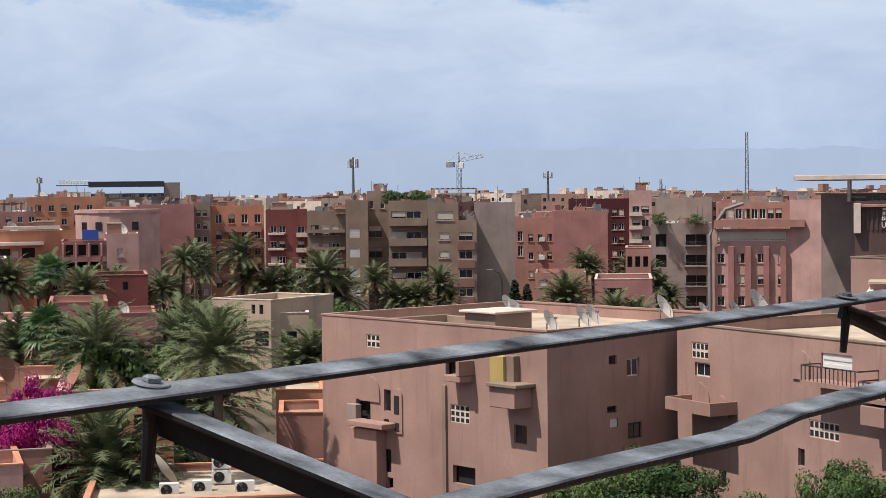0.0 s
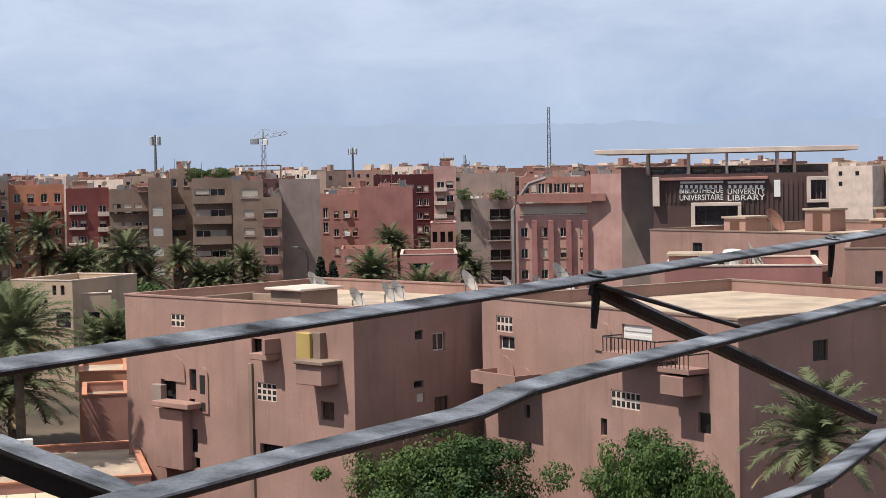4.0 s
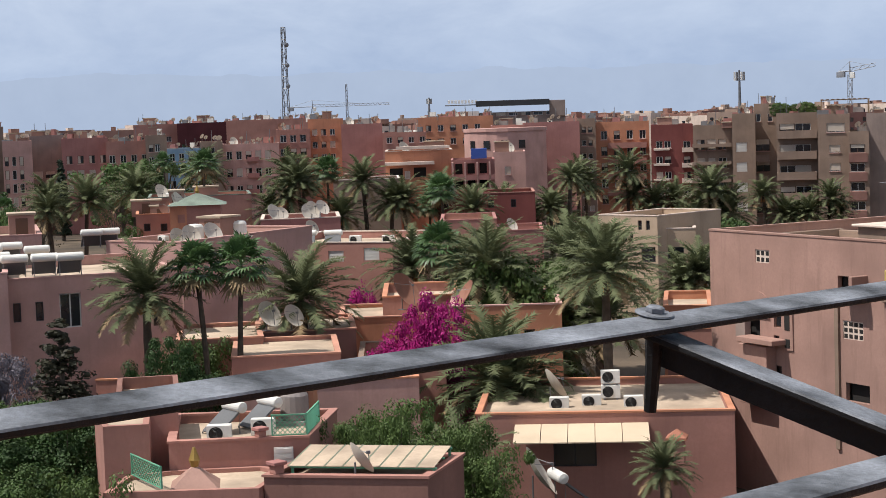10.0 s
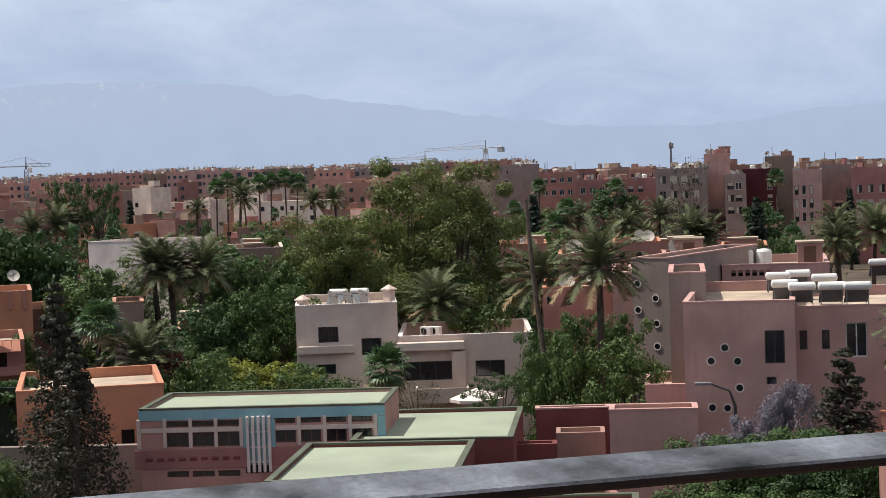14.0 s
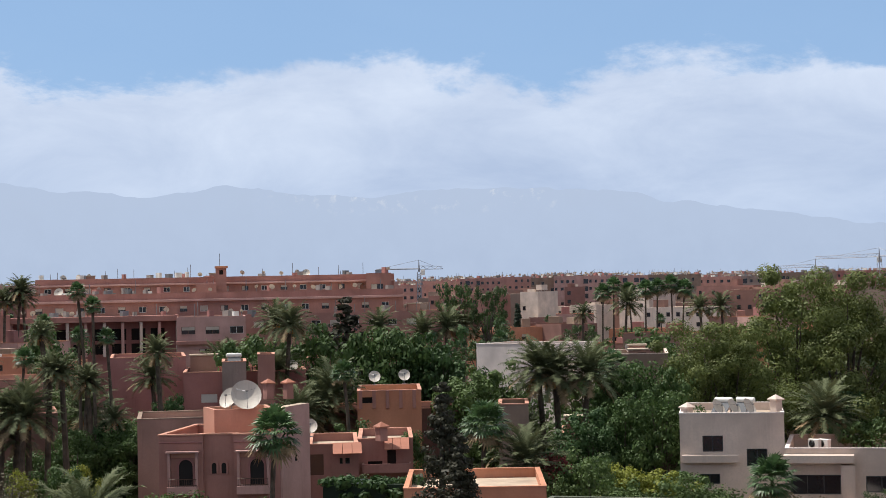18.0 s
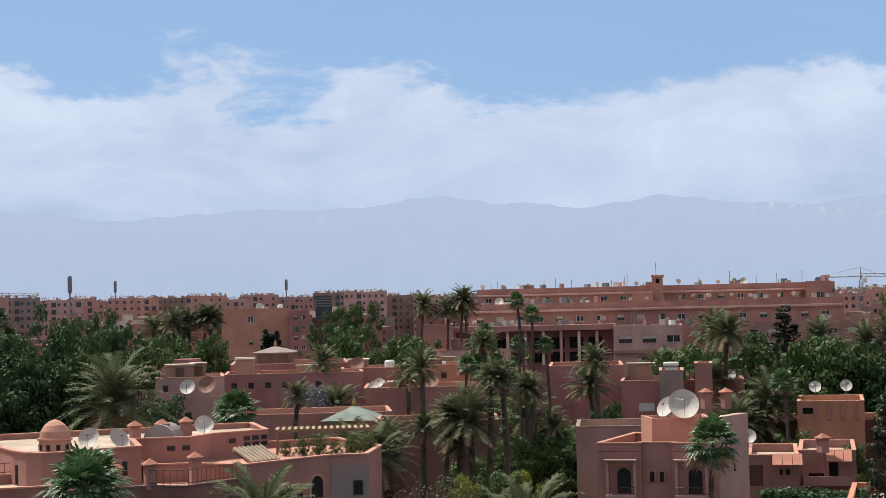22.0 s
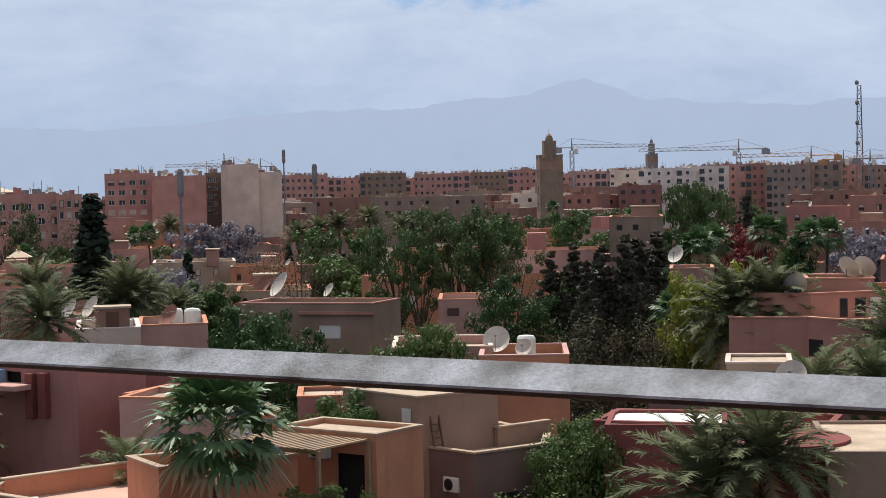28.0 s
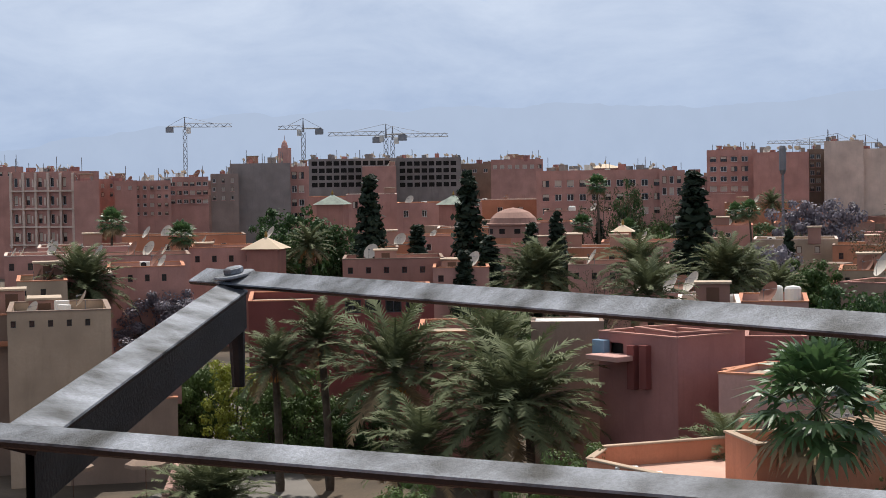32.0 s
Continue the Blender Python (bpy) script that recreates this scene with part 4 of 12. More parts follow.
def lettering(th, text, u0, u1, z0, z1, y):
    """White raised capitals between two ends, on a front."""
    cu = bpy.data.curves.new("lettering", "FONT")
    cu.body, cu.extrude, cu.size = text, 0.06, 1.0
    ob = new("lettering", cu)
    bpy.context.view_layer.update()
    me = bpy.data.meshes.new_from_object(ob.evaluated_get(bpy.context.evaluated_depsgraph_get()))
    bpy.data.objects.remove(ob)
    xs, ys = [v.co.x for v in me.vertices], [v.co.y for v in me.vertices]
    sx, sy = (u1 - u0) / (max(xs) - min(xs)), (z1 - z0) / (max(ys) - min(ys))
    for v in me.vertices:
        v.co = (u0 + (v.co.x - min(xs)) * sx, y - v.co.z, z0 + (v.co.y - min(ys)) * sy)
    me.materials.clear()
    me.materials.append(MAT["sign_white"])
    part("lettering", me, None, th, "white capital letters")


def roof_beam(th, u, z0, z1):
    """A pale steel post that bends over the roof."""
    g = Geo()
    h = z1 - z0
    g.tube([(u, -0.8, z0), (u, -0.8, z0 + h * 0.72), (u + 1.0, -0.8, z0 + h * 0.84), (u + 2.2, -0.8, z0 + h * 0.95), (u + 4.6, -0.8, z1)], 0.3, 6)
    part("steel_beam", g, "concrete", th, "pale bent steel beam")


def round_tower(x, y, z, r, top, mat):
    th = thing("round_tower", pose(x, y, z), "round salmon tower room on a block of flats", "tower")
    g = Geo()
    g.lathe([(r, 0), (r, top - z - 0.5), (r + 0.15, top - z - 0.5), (r + 0.15, top - z)], 24)
    part("wall", g, mat, th)
    for k in range(4):
        a = radians(-130 + k * 25)
        w = Geo()
        w.box(-0.5, 0.5, -0.06, 0.1, 0, 1.2)
        part("window", w, "window_glass", th, at=pose(r * math.cos(a), r * math.sin(a), top - z - 3.0, 0, 0, math.degrees(a) + 90))


def street_lamp(x, y, z, h=8.5, face=0):
    th = thing("street_lamp", pose(x, y, z, 0, 0, face), "dark street lamp with a curved arm", "street lamp", "street lamps")
    g = Geo()
    g.tube([(0, 0, 0), (0, 0, h * 0.85), (-0.25, 0, h * 0.95), (-1.2, 0, h)], [0.11, 0.08, 0.06, 0.05], 6)
    part("pole", g, "frame_dark", th)
    b = Geo()
    b.box(-1.9, -1.1, -0.14, 0.14, h - 0.08, h + 0.06, 0, 0.03)
    part("lamp_head", b, "steel_grey", th)


def round_window(th, u, z, r, y=0.0):
    g = Geo()
    g.lathe([(r * 1.35, 0), (r * 1.35, 0.05), (r, 0.05), (r, 0.0)], 18)
    ob = part("round_window", g, "plaster_white", th, "white ring round a porthole", at=pose(u, y - 0.002, z, 90))
    d = Geo()
    d.lathe([(r, 0.004), (r, 0.02)], 18)
    part("pane", d, "window_glass", ob)


def open_wall(pts, h, thick, mat, label="plastered garden wall"):
    """A free wall along pts (x, y), each stretch a part."""
    th = thing("garden_wall", pose(*pts[0], 0), label, "wall")
    for (x0, y0), (x1, y1) in zip(pts, pts[1:]):
        g = Geo()
        ln = math.hypot(x1 - x0, y1 - y0)
        g.box(0, ln, -thick / 2, thick / 2, 0, h, 0, 0.03)
        part("wall_panel", g, mat, th, at=pose(x0 - pts[0][0], y0 - pts[0][1], 0, 0, 0, math.degrees(math.atan2(y1 - y0, x1 - x0))))
    return th


def hip_roof(x, y, z, w, d, h, yaw, mat, label="small pyramid roof of green glazed tiles"):
    th = thing("tiled_roof", pose(x, y, z, 0, 0, yaw), label, "roof")
    g = Geo()
    p = [(-w / 2, -d / 2), (w / 2, -d / 2), (w / 2, d / 2), (-w / 2, d / 2)]
    for k in range(4):
        g.face([(*p[k], 0), (*p[(k + 1) % 4], 0), (0, 0, h)])
    g.face([(*q, 0) for q in p[::-1]])
    part("tiles", g, mat, th)
    f = Geo()
    f.lathe([(0.12, h - 0.1), (0.2, h + 0.15), (0.05, h + 0.6)], 8)
    part("finial", f, "brass_gold", th)
    w2 = Geo()
    w2.box(-w / 2 + 0.5, w / 2 - 0.5, -d / 2 + 0.5, d / 2 - 0.5, -z, -0.004)
    part("wall", w2, "plaster_salmon", th)
    return th


def dead_palm(x, y, top):
    th = thing("dead_palm", pose(x, y, 0), "bare leaning trunk of a dead palm", "palm tree")
    g = Geo()
    g.tube([(0.5, 0, 0), (0.2, 0, top * 0.4), (-0.5, 0, top * 0.75), (-0.8, 0, top)], [0.2, 0.18, 0.15, 0.11], 8)
    part("trunk", g, "palm_trunk", th)


def minaret(x, y, z, w, h, label, mat="plaster_pink", yaw=15):
    """A square tower with a band, a walkway, a slimmer lantern, a small dome and a finial."""
    th = thing("minaret", pose(x, y, z, 0, 0, yaw), label, "minaret", "minarets")
    g = Geo()
    hb = h * 0.78
    g.box(-w / 2, w / 2, -w / 2, w / 2, 0, hb, 0, 0.08)
    part("shaft", g, mat, th)
    b = Geo()
    b.box(-w / 2 - 0.06, w / 2 + 0.06, -w / 2 - 0.06, w / 2 + 0.06, hb * 0.88, hb * 0.965)
    part("tile_band", b, "plaster_tanbrown", th, "pale carved band")
    for k in range(5):
        for sx, sy in ((1, 0), (0, 1), (-1, 0), (0, -1)):
            m = Geo()
            m.box(-w * 0.07, w * 0.07, -w * 0.05, w * 0.05, 0, w * 0.14)
            o = (k - 2) * w * 0.22
            part("merlon", m, mat, th, at=pose(sx * w * 0.45 + (o if sx == 0 else 0), sy * w * 0.45 + (o if sy == 0 else 0), hb + 0.004, 0, 0, 90 if sx else 0))
    for k in range(3):
        a = Geo()
        a.box(-w * 0.09, w * 0.09, -w / 2 - 0.03, -w / 2 + 0.1, 0, w * 0.4, 0)
        part("window", a, "dark_inside", th, at=pose(0, 0, hb * (0.45 + 0.17 * k)))
    c = Geo()
    c.box(-w * 0.27, w * 0.27, -w * 0.27, w * 0.27, hb, hb + h * 0.14)
    part("lantern", c, mat, th)
    d = Geo()
    r = w * 0.17
    d.lathe([(r, hb + h * 0.14), (r * 1.02, hb + h * 0.155), (r * 0.75, hb + h * 0.18), (r * 0.3, hb + h * 0.195), (0.05, hb + h * 0.2), (0.05, hb + h * 0.235)], 14)
    part("dome", d, mat, th, smooth=True)
    return th


def dome_room(x, y, z, r, h, mat="plaster_orange"):
    th = thing("domed_room", pose(x, y, z), "orange dome on a round drum with small arches", "dome")
    g = Geo()
    g.lathe([(r, 0), (r, h * 0.4), (r * 1.12, h * 0.42), (r * 1.12, h * 0.47), (r * 0.98, h * 0.48), (r * 0.9, h * 0.66), (r * 0.66, h * 0.84), (r * 0.34, h * 0.95), (0.05, h)], 24)
    part("dome", g, mat, th, smooth=True)
    for k in range(10):
        a = k * math.tau / 10
        w = Geo()
        w.box(-r * 0.12, r * 0.12, -0.03, 0.1, 0, h * 0.16)
        part("arch", w, "dark_inside", th, at=pose(r * math.cos(a), r * math.sin(a), h * 0.14, 0, 0, math.degrees(a) + 90))
    return th


def hedge(x, y, yaw, w, d, h, mat="leaf_dark", label="dense clipped dark green hedge"):
    th = thing("hedge", pose(x, y, 0, 0, 0, yaw), label, "hedge")
    rng = random.Random(int(abs(x * 13 + y)))
    g = Geo()
    g.box(0.15, w - 0.15, 0.15, d - 0.15, 0, h - 0.25)
    part("core", g, "leaf_cypress", th)
    c = Geo()
    cl = [(rng.uniform(0, w), rng.choice((0.0, rng.uniform(0, d))), rng.uniform(0.2, h), 0.5) for _ in range(int(w * h * 3))] + [(rng.uniform(0, w), rng.uniform(0, d), h - 0.2, 0.5) for _ in range(int(w * d))]
    leaf_cloud(rng, c, cl, int(min(9000, 900 * w)), 0.17)
    part("foliage", c, mat, th)
    return th


def flood_mast(x, y, z, h):
    th = thing("flood_mast", pose(x, y, z), "tall pale pole with a dark antenna head", "mast", "poles")
    g = Geo()
    g.tube([(0, 0, 0), (0, 0, h)], [0.28, 0.18], 7)
    part("pole", g, "steel_grey", th)
    b = Geo()
    b.lathe([(0.3, h), (0.5, h + 0.6), (0.5, h + 3.6), (0.3, h + 4)], 10)
    part("antenna_head", b, "steel_grey", th)


def barrel(x, y, z, yaw):
    th = thing("barrel_roof", pose(x, y, z, 0, 0, yaw), "small rounded concrete barrel roof", "roof")
    g = Geo()
    n, r, w = 10, 1.0, 2.6
    p = [(r * math.cos(math.pi * k / n), r * math.sin(math.pi * k / n)) for k in range(n + 1)]
    for a, b in zip(p, p[1:]):
        g.face([(a[0], -w / 2, a[1]), (b[0], -w / 2, b[1]), (b[0], w / 2, b[1]), (a[0], w / 2, a[1])])
    g.face([(a, -w / 2, b) for a, b in p])
    g.face([(a, w / 2, b) for a, b in p[::-1]])
    part("vault", g, "concrete", th, smooth=True)


def handrail_run(x0, y0, x1, y1, z, h=1.0):
    ln = math.hypot(x1 - x0, y1 - y0)
    th = thing("handrail", pose(x0, y0, z, 0, 0, math.degrees(math.atan2(y1 - y0, x1 - x0))), "slim dark iron handrail round a roof terrace", "railing", "handrails")
    n = max(2, int(ln / 0.35))
    for k in range(2):
        g = Geo()
        g.tube([(0, 0, h * (1 - 0.85 * k)), (ln, 0, h * (1 - 0.85 * k))], 0.025, 5)
        part("rail", g, "frame_brown", th)
    b = Geo()
    b.tube([(0, 0, 0), (0, 0, h)], 0.018, 4)
    b = b.mesh("baluster", "frame_brown")
    for k in range(n + 1):
        part("baluster", b, None, th, at=pose(k * ln / n, 0, 0))


def roof_box(x, y, z):
    th = thing("roof_sign", pose(x, y, z - 4, 0, 0, 70), "dark louvred plant room on a far roof", "roof hut")
    g = Geo()
    g.box(-2.5, 2.5, -2, 2, 0, 7.5)
    part("casing", g, "frame_dark", th)
    for k in range(4):
        s = Geo()
        s.box(-2.6, 2.6, -2.12, -2.01, 4.2 + k * 0.8, 4.5 + k * 0.8)
        part("louvre", s, "steel_grey", th)


def tiled_slope(x0, y0, x1, y1, z, depth, rise=0.4):
    """A lean-to of rounded tiles, in rows running down the slope."""
    ln = math.hypot(x1 - x0, y1 - y0)
    th = thing("tiled_leanto", pose(x0, y0, z, 0, 0, math.degrees(math.atan2(y1 - y0, x1 - x0))), "lean-to roof of pale curved tiles", "roof")
    g = Geo()
    g.face([(0, 0, 0), (ln, 0, 0), (ln, depth, rise), (0, depth, rise)])
    g.face([(0, 0, -0.12), (0, depth, rise - 0.12), (ln, depth, rise - 0.12), (ln, 0, -0.12)])
    g.face([(0, 0, -0.12), (ln, 0, -0.12), (ln, 0, 0), (0, 0, 0)])
    part("deck", g, "roof_red", th)
    t = Geo()
    t.tube([(0, -0.1, 0.02), (0, depth, rise + 0.02)], 0.1, 6)
    t = t.mesh("roof_tile", "roof_pale")
    n = int(ln / 0.32)
    for k in range(n):
        part("roof_tile", t, None, th, at=pose((k + 0.5) * ln / n, 0, 0.0))


def wall_aircon(x, y, z, yaw):
    a = aircon(x, y, z, yaw)
    return a


def ladder(x, y, z, yaw):
    th = thing("ladder", pose(x, y, z, -14, 0, yaw), "dark wooden ladder leaning on a roof room", "ladder")
    for sx in (0, 0.45):
        g = Geo()
        g.box(sx - 0.03, sx + 0.03, -0.04, 0.04, 0, 2.3)
        part("stile", g, "wood_dark", th)
    for k in range(7):
        g = Geo()
        g.tube([(0, 0, 0.25 + k * 0.3), (0.45, 0, 0.25 + k * 0.3)], 0.022, 5)
        part("rung", g, "wood_dark", th)


def round_wall(x, y, r, top):
    g = Geo()
    g.lathe([(r, 0), (r, top - 0.2), (r + 0.08, top - 0.2), (r + 0.08, top)], 28)
    solo("drum_wall", g, "plaster_red", pose(x, y, 0), "round wine-red drum wall of a villa", "wall")


# ---------------------------------------------------------------- ground and distance
def flat_patch(name, pts, z, mat, label, category="ground"):
    g = Geo()
    g.face([(x, y, z) for x, y in pts])
    return solo(name, g, mat, Matrix(), label, category, kind="structure")


g = Geo()
for k in range(48):
    a, b = k * math.tau / 48, (k + 1) * math.tau / 48
    for r0, r1 in ((0.01, 120), (120, 600), (600, 4900)):
        g.face([(r0 * math.cos(a), r0 * math.sin(a), 0), (r1 * math.cos(a), r1 * math.sin(a), 0), (r1 * math.cos(b), r1 * math.sin(b), 0), (r0 * math.cos(b), r0 * math.sin(b), 0)])
solo("ground", g, "earth", Matrix(), "dry brown earth with patches of green", "ground", kind="structure")

hm = bpy.data.materials.new("haze_range")
hm.use_nodes = True
ht = hm.node_tree
ht.nodes.clear()


def hnode(kind, **kw):
    n = ht.nodes.new(kind)
    for k, v in kw.items():
        n.inputs[k].default_value = v
    return n


def hmix(fac, a, b):
    n = hnode("ShaderNodeMix")
    n.data_type = "RGBA"
    for i, q in ((0, fac), (6, a), (7, b)):
        if isinstance(q, tuple):
            n.inputs[i].default_value = (*q, 1)
        else:
            ht.links.new(q, n.inputs[i])
    return n.outputs[2]


def hrange(value, lo, hi):
    n = hnode("ShaderNodeMapRange")
    n.inputs["From Min"].default_value, n.inputs["From Max"].default_value = lo, hi
    ht.links.new(value, n.inputs["Value"])
    return n.outputs[0]


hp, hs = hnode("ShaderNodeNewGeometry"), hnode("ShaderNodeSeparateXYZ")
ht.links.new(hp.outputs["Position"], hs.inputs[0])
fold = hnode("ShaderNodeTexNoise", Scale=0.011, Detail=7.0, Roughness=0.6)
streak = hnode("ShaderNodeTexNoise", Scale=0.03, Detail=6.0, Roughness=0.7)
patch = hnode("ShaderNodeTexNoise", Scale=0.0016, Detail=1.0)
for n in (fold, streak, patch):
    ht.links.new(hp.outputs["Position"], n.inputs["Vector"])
# air haze is mixed into the slope tones, and the slopes glow
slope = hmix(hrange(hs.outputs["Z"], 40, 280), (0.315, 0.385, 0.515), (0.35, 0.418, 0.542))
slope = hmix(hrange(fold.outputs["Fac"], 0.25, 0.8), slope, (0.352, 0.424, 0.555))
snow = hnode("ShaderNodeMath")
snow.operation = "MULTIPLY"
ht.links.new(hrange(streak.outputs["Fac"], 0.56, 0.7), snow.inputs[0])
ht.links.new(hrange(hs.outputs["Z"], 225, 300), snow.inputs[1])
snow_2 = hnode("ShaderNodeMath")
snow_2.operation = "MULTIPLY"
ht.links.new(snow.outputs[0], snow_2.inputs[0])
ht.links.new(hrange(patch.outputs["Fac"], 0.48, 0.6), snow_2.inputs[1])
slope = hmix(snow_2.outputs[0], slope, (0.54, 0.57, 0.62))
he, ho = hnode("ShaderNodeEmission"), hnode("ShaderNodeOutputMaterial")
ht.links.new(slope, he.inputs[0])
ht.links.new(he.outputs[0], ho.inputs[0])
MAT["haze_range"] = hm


def ridge(name, dist, crest, mat, label):
    """A far range: crest gives (bearing, rise in degrees); the line between is broken up by small spurs."""
    g, last = Geo(), None
    a0, a1 = crest[0][0], crest[-1][0]
    for k in range(1601):
        az = a0 + (a1 - a0) * k / 1600
        i = max(j for j in range(len(crest) - 1) if crest[j][0] <= az)
        q = (az - crest[i][0]) / (crest[i + 1][0] - crest[i][0])
        q = 0.6 * q + 0.4 * q * q * (3 - 2 * q)
        e = crest[i][1] * (1 - q) + crest[i + 1][1] * q
        e += 0.16 * noise.fractal((az * 0.55, dist, 0), 0.8, 2.1, 7)
        a = radians(az)
        p = [(-math.sin(a) * dist, math.cos(a) * dist, z) for z in (-5, 18 + dist * math.tan(radians(max(e, 0.05))))]
        if last:
            g.face([last[0], p[0], p[1], last[1]])
        last = p
    return solo(name, g, mat, Matrix(), label, "mountains", kind="structure")


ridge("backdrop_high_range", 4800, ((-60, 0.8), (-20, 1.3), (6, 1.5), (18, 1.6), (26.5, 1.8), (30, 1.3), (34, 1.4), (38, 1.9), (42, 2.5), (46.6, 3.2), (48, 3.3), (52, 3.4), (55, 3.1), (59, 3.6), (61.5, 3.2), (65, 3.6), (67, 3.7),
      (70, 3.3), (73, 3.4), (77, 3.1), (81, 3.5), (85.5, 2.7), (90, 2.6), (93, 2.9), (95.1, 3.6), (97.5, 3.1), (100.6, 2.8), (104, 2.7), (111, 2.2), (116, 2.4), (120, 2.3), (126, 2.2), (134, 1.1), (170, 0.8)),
      "haze_range", "pale blue snow-streaked mountain range, haze painted into its glow")


# ---------------------------------------------------------------- the iron rail
def flat_bar(pts, width, thick, tilt, name, parent, label="", web=0.0):
    """A flat iron bar along pts; its upper face leans by tilt degrees towards its right-hand side. web: depth of a flange below it."""
    g, rings = Geo(), []
    pts = [Vector(p) for p in pts]
    for i, p in enumerate(pts):
        d = (pts[min(i + 1, len(pts) - 1)] - pts[max(i - 1, 0)]).normalized()
        s = d.cross(Vector((0, 0, 1))).normalized()
        s = (Matrix.Rotation(radians(-tilt), 3, d) @ s) * (width / 2)
        u = s.normalized().cross(d).normalized() * thick
        b = 0.12
        rings.append([p - s - u * (1 - b * 2), p - s * 0.94 - u, p + s * 0.94 - u, p + s - u * (1 - b * 2), p + s - u * b * 2, p + s * 0.94, p - s * 0.94, p - s - u * b * 2])
    for a, c in zip(rings, rings[1:]):
        for k in range(8):
            # top face and bevels take the grey with the painted sky sheen
            g.face([a[k], a[(k + 1) % 8], c[(k + 1) % 8], c[k]], 1 if k in (4, 5, 6) else 0)
    g.face(rings[0][::-1])
    g.face(rings[-1])
    if web:
        for a, c in zip(rings, rings[1:]):
            dn = Vector((0, 0, -web))
            w = (a[0] - a[3]).normalized() * thick
            for p, q in ((a[1], c[1]), (a[1] - w, c[1] - w)):
                g.face([p, q, q + dn, p + dn])
            g.face([a[1] + dn, c[1] + dn, c[1] - w + dn, a[1] - w + dn])
    return part(name, g, ["black_iron", "iron_worn"], parent, label)


def rail_bolt(p, parent, spike, size=1.0):
    """Washer, hexagonal head and the rod under it."""
    g = Geo()
    g.lathe([(0.0086, 0.0), (0.0090, 0.0004), (0.0086, 0.0011)], 20)
    g.lathe([(0.0040, 0.0011), (0.0044, 0.0015), (0.0044, 0.0034), (0.0034, 0.0040)], 6)
    part("bolt", g, "iron_worn", parent, "black painted bolt and washer", at=Matrix.Translation(p) @ pose(0, 0, 0, 8, 8, 20) @ Matrix.Scale(size, 4))
    r = Geo()
    r.tube([(0, 0, -0.004), (-0.001, 0, spike * 0.5), (-0.003, 0.0, spike)], [0.0042 * size, 0.0036 * size, 0.0028 * size], 8)
    part("rod", r, "black_iron", parent, at=Matrix.Translation(p))




# ---------------------------------------------------------------- rail
rail = thing("terrace_railing", pose(0, 0, 17.9), "black painted iron railing of flat bars round a terrace", "railing")
R = Matrix.Translation((0, 0, -17.9))
flat_bar([(1.3955, 2.9415, 0.0250), (0.6314, 1.8898, 0.0160), (0.2199, 1.3235, 0.0136), (-0.1915, 0.7572, 0.0139), (-0.4577, 0.3141, 0.0215)], 0.0208, 0.0034, 9, "outer_bar", rail)
flat_bar([(-0.4577, 0.3141, 0.0215), (-1.0640, -1.0783, 0.0217)], 0.0233, 0.0042, 29, "outer_bar", rail)
flat_bar([(1.1588, 2.3720, -0.0291), (0.2183, 1.0776, -0.0219), (0.1630, 1.0010, -0.0225), (0.1270, 0.9520, -0.0280), (0.0300, 0.8190, -0.0262), (-0.2519, 0.4304, -0.0279), (-0.5458, 0.0259, -0.0290)], 0.0201, 0.004, 5, "inner_bar", rail)
flat_bar([(-0.4640, -0.2164, -0.0247), (-0.4645, -0.4581, -0.0247), (-0.4651, -0.7266, -0.0247), (-0.4654, -0.8877, -0.0247)], 0.021, 0.005, 16, "inner_bar", rail)
flat_bar([(-0.1594, 0.8149, 0.0090), (-0.0380, 0.7540, -0.0300)], 0.02, 0.0035, 4, "tie_bar", rail, web=0.014)
flat_bar([(-1.0380, -1.0180, 0.0130), (-0.4657, -0.7422, -0.0300)], 0.027, 0.005, 14, "tie_bar", rail, web=0.03)
flat_bar([(0.2849, 1.4101, 0.0080), (0.5929, 1.6271, -0.1400)], 0.014, 0.01, 0, "tie_bar", rail)
flat_bar([(0.2849, 1.4101, 0.0090), (0.4043, 1.4164, -0.0290)], 0.018, 0.004, 0, "tie_bar", rail)
flat_bar([(0.2711, 0.9778, -0.1000), (0.3628, 1.0834, -0.1000), (0.4843, 1.2887, -0.1000)], 0.021, 0.004, 10, "lower_bar", rail)
rail_bolt(Vector((-0.1594, 0.8149, 0.0155)), rail, -0.044)
rail_bolt(Vector((0.2849, 1.4101, 0.0150)), rail, -0.044)
rail_bolt(Vector((0.6490, 1.9141, 0.0170)), rail, -0.044)
rail_bolt(Vector((-1.0370, -1.0160, 0.0225)), rail, -0.10, 2.1)
post_geo = Geo()
post_geo.box(-0.02, 0.02, -0.02, 0.02, -1.400, 0.0070, 0, 0.004)
part("post", post_geo, "black_iron", rail, at=Matrix.Translation((1.366, 2.901, 0)))
post_geo = Geo()
post_geo.box(-0.02, 0.02, -0.02, 0.02, -1.400, -0.0370, 0, 0.004)
part("post", post_geo, "black_iron", rail, at=Matrix.Translation((-0.465, -0.874, 0)))
# the house whose roof terrace carries the railing
terrace = thing("terrace_house", pose(-3.521, -3.622, 0, 0, 0, 54), "salmon house under the roof terrace with the railing", "house")
add_box(terrace, "wall", "plaster_salmon", 0, 8.6, -12, 0, 0, 16.3)
add_box(terrace, "terrace_floor", "roof_red", -0.05, 8.65, -12.05, 0.05, 16.304, 16.5, "red terrace floor")

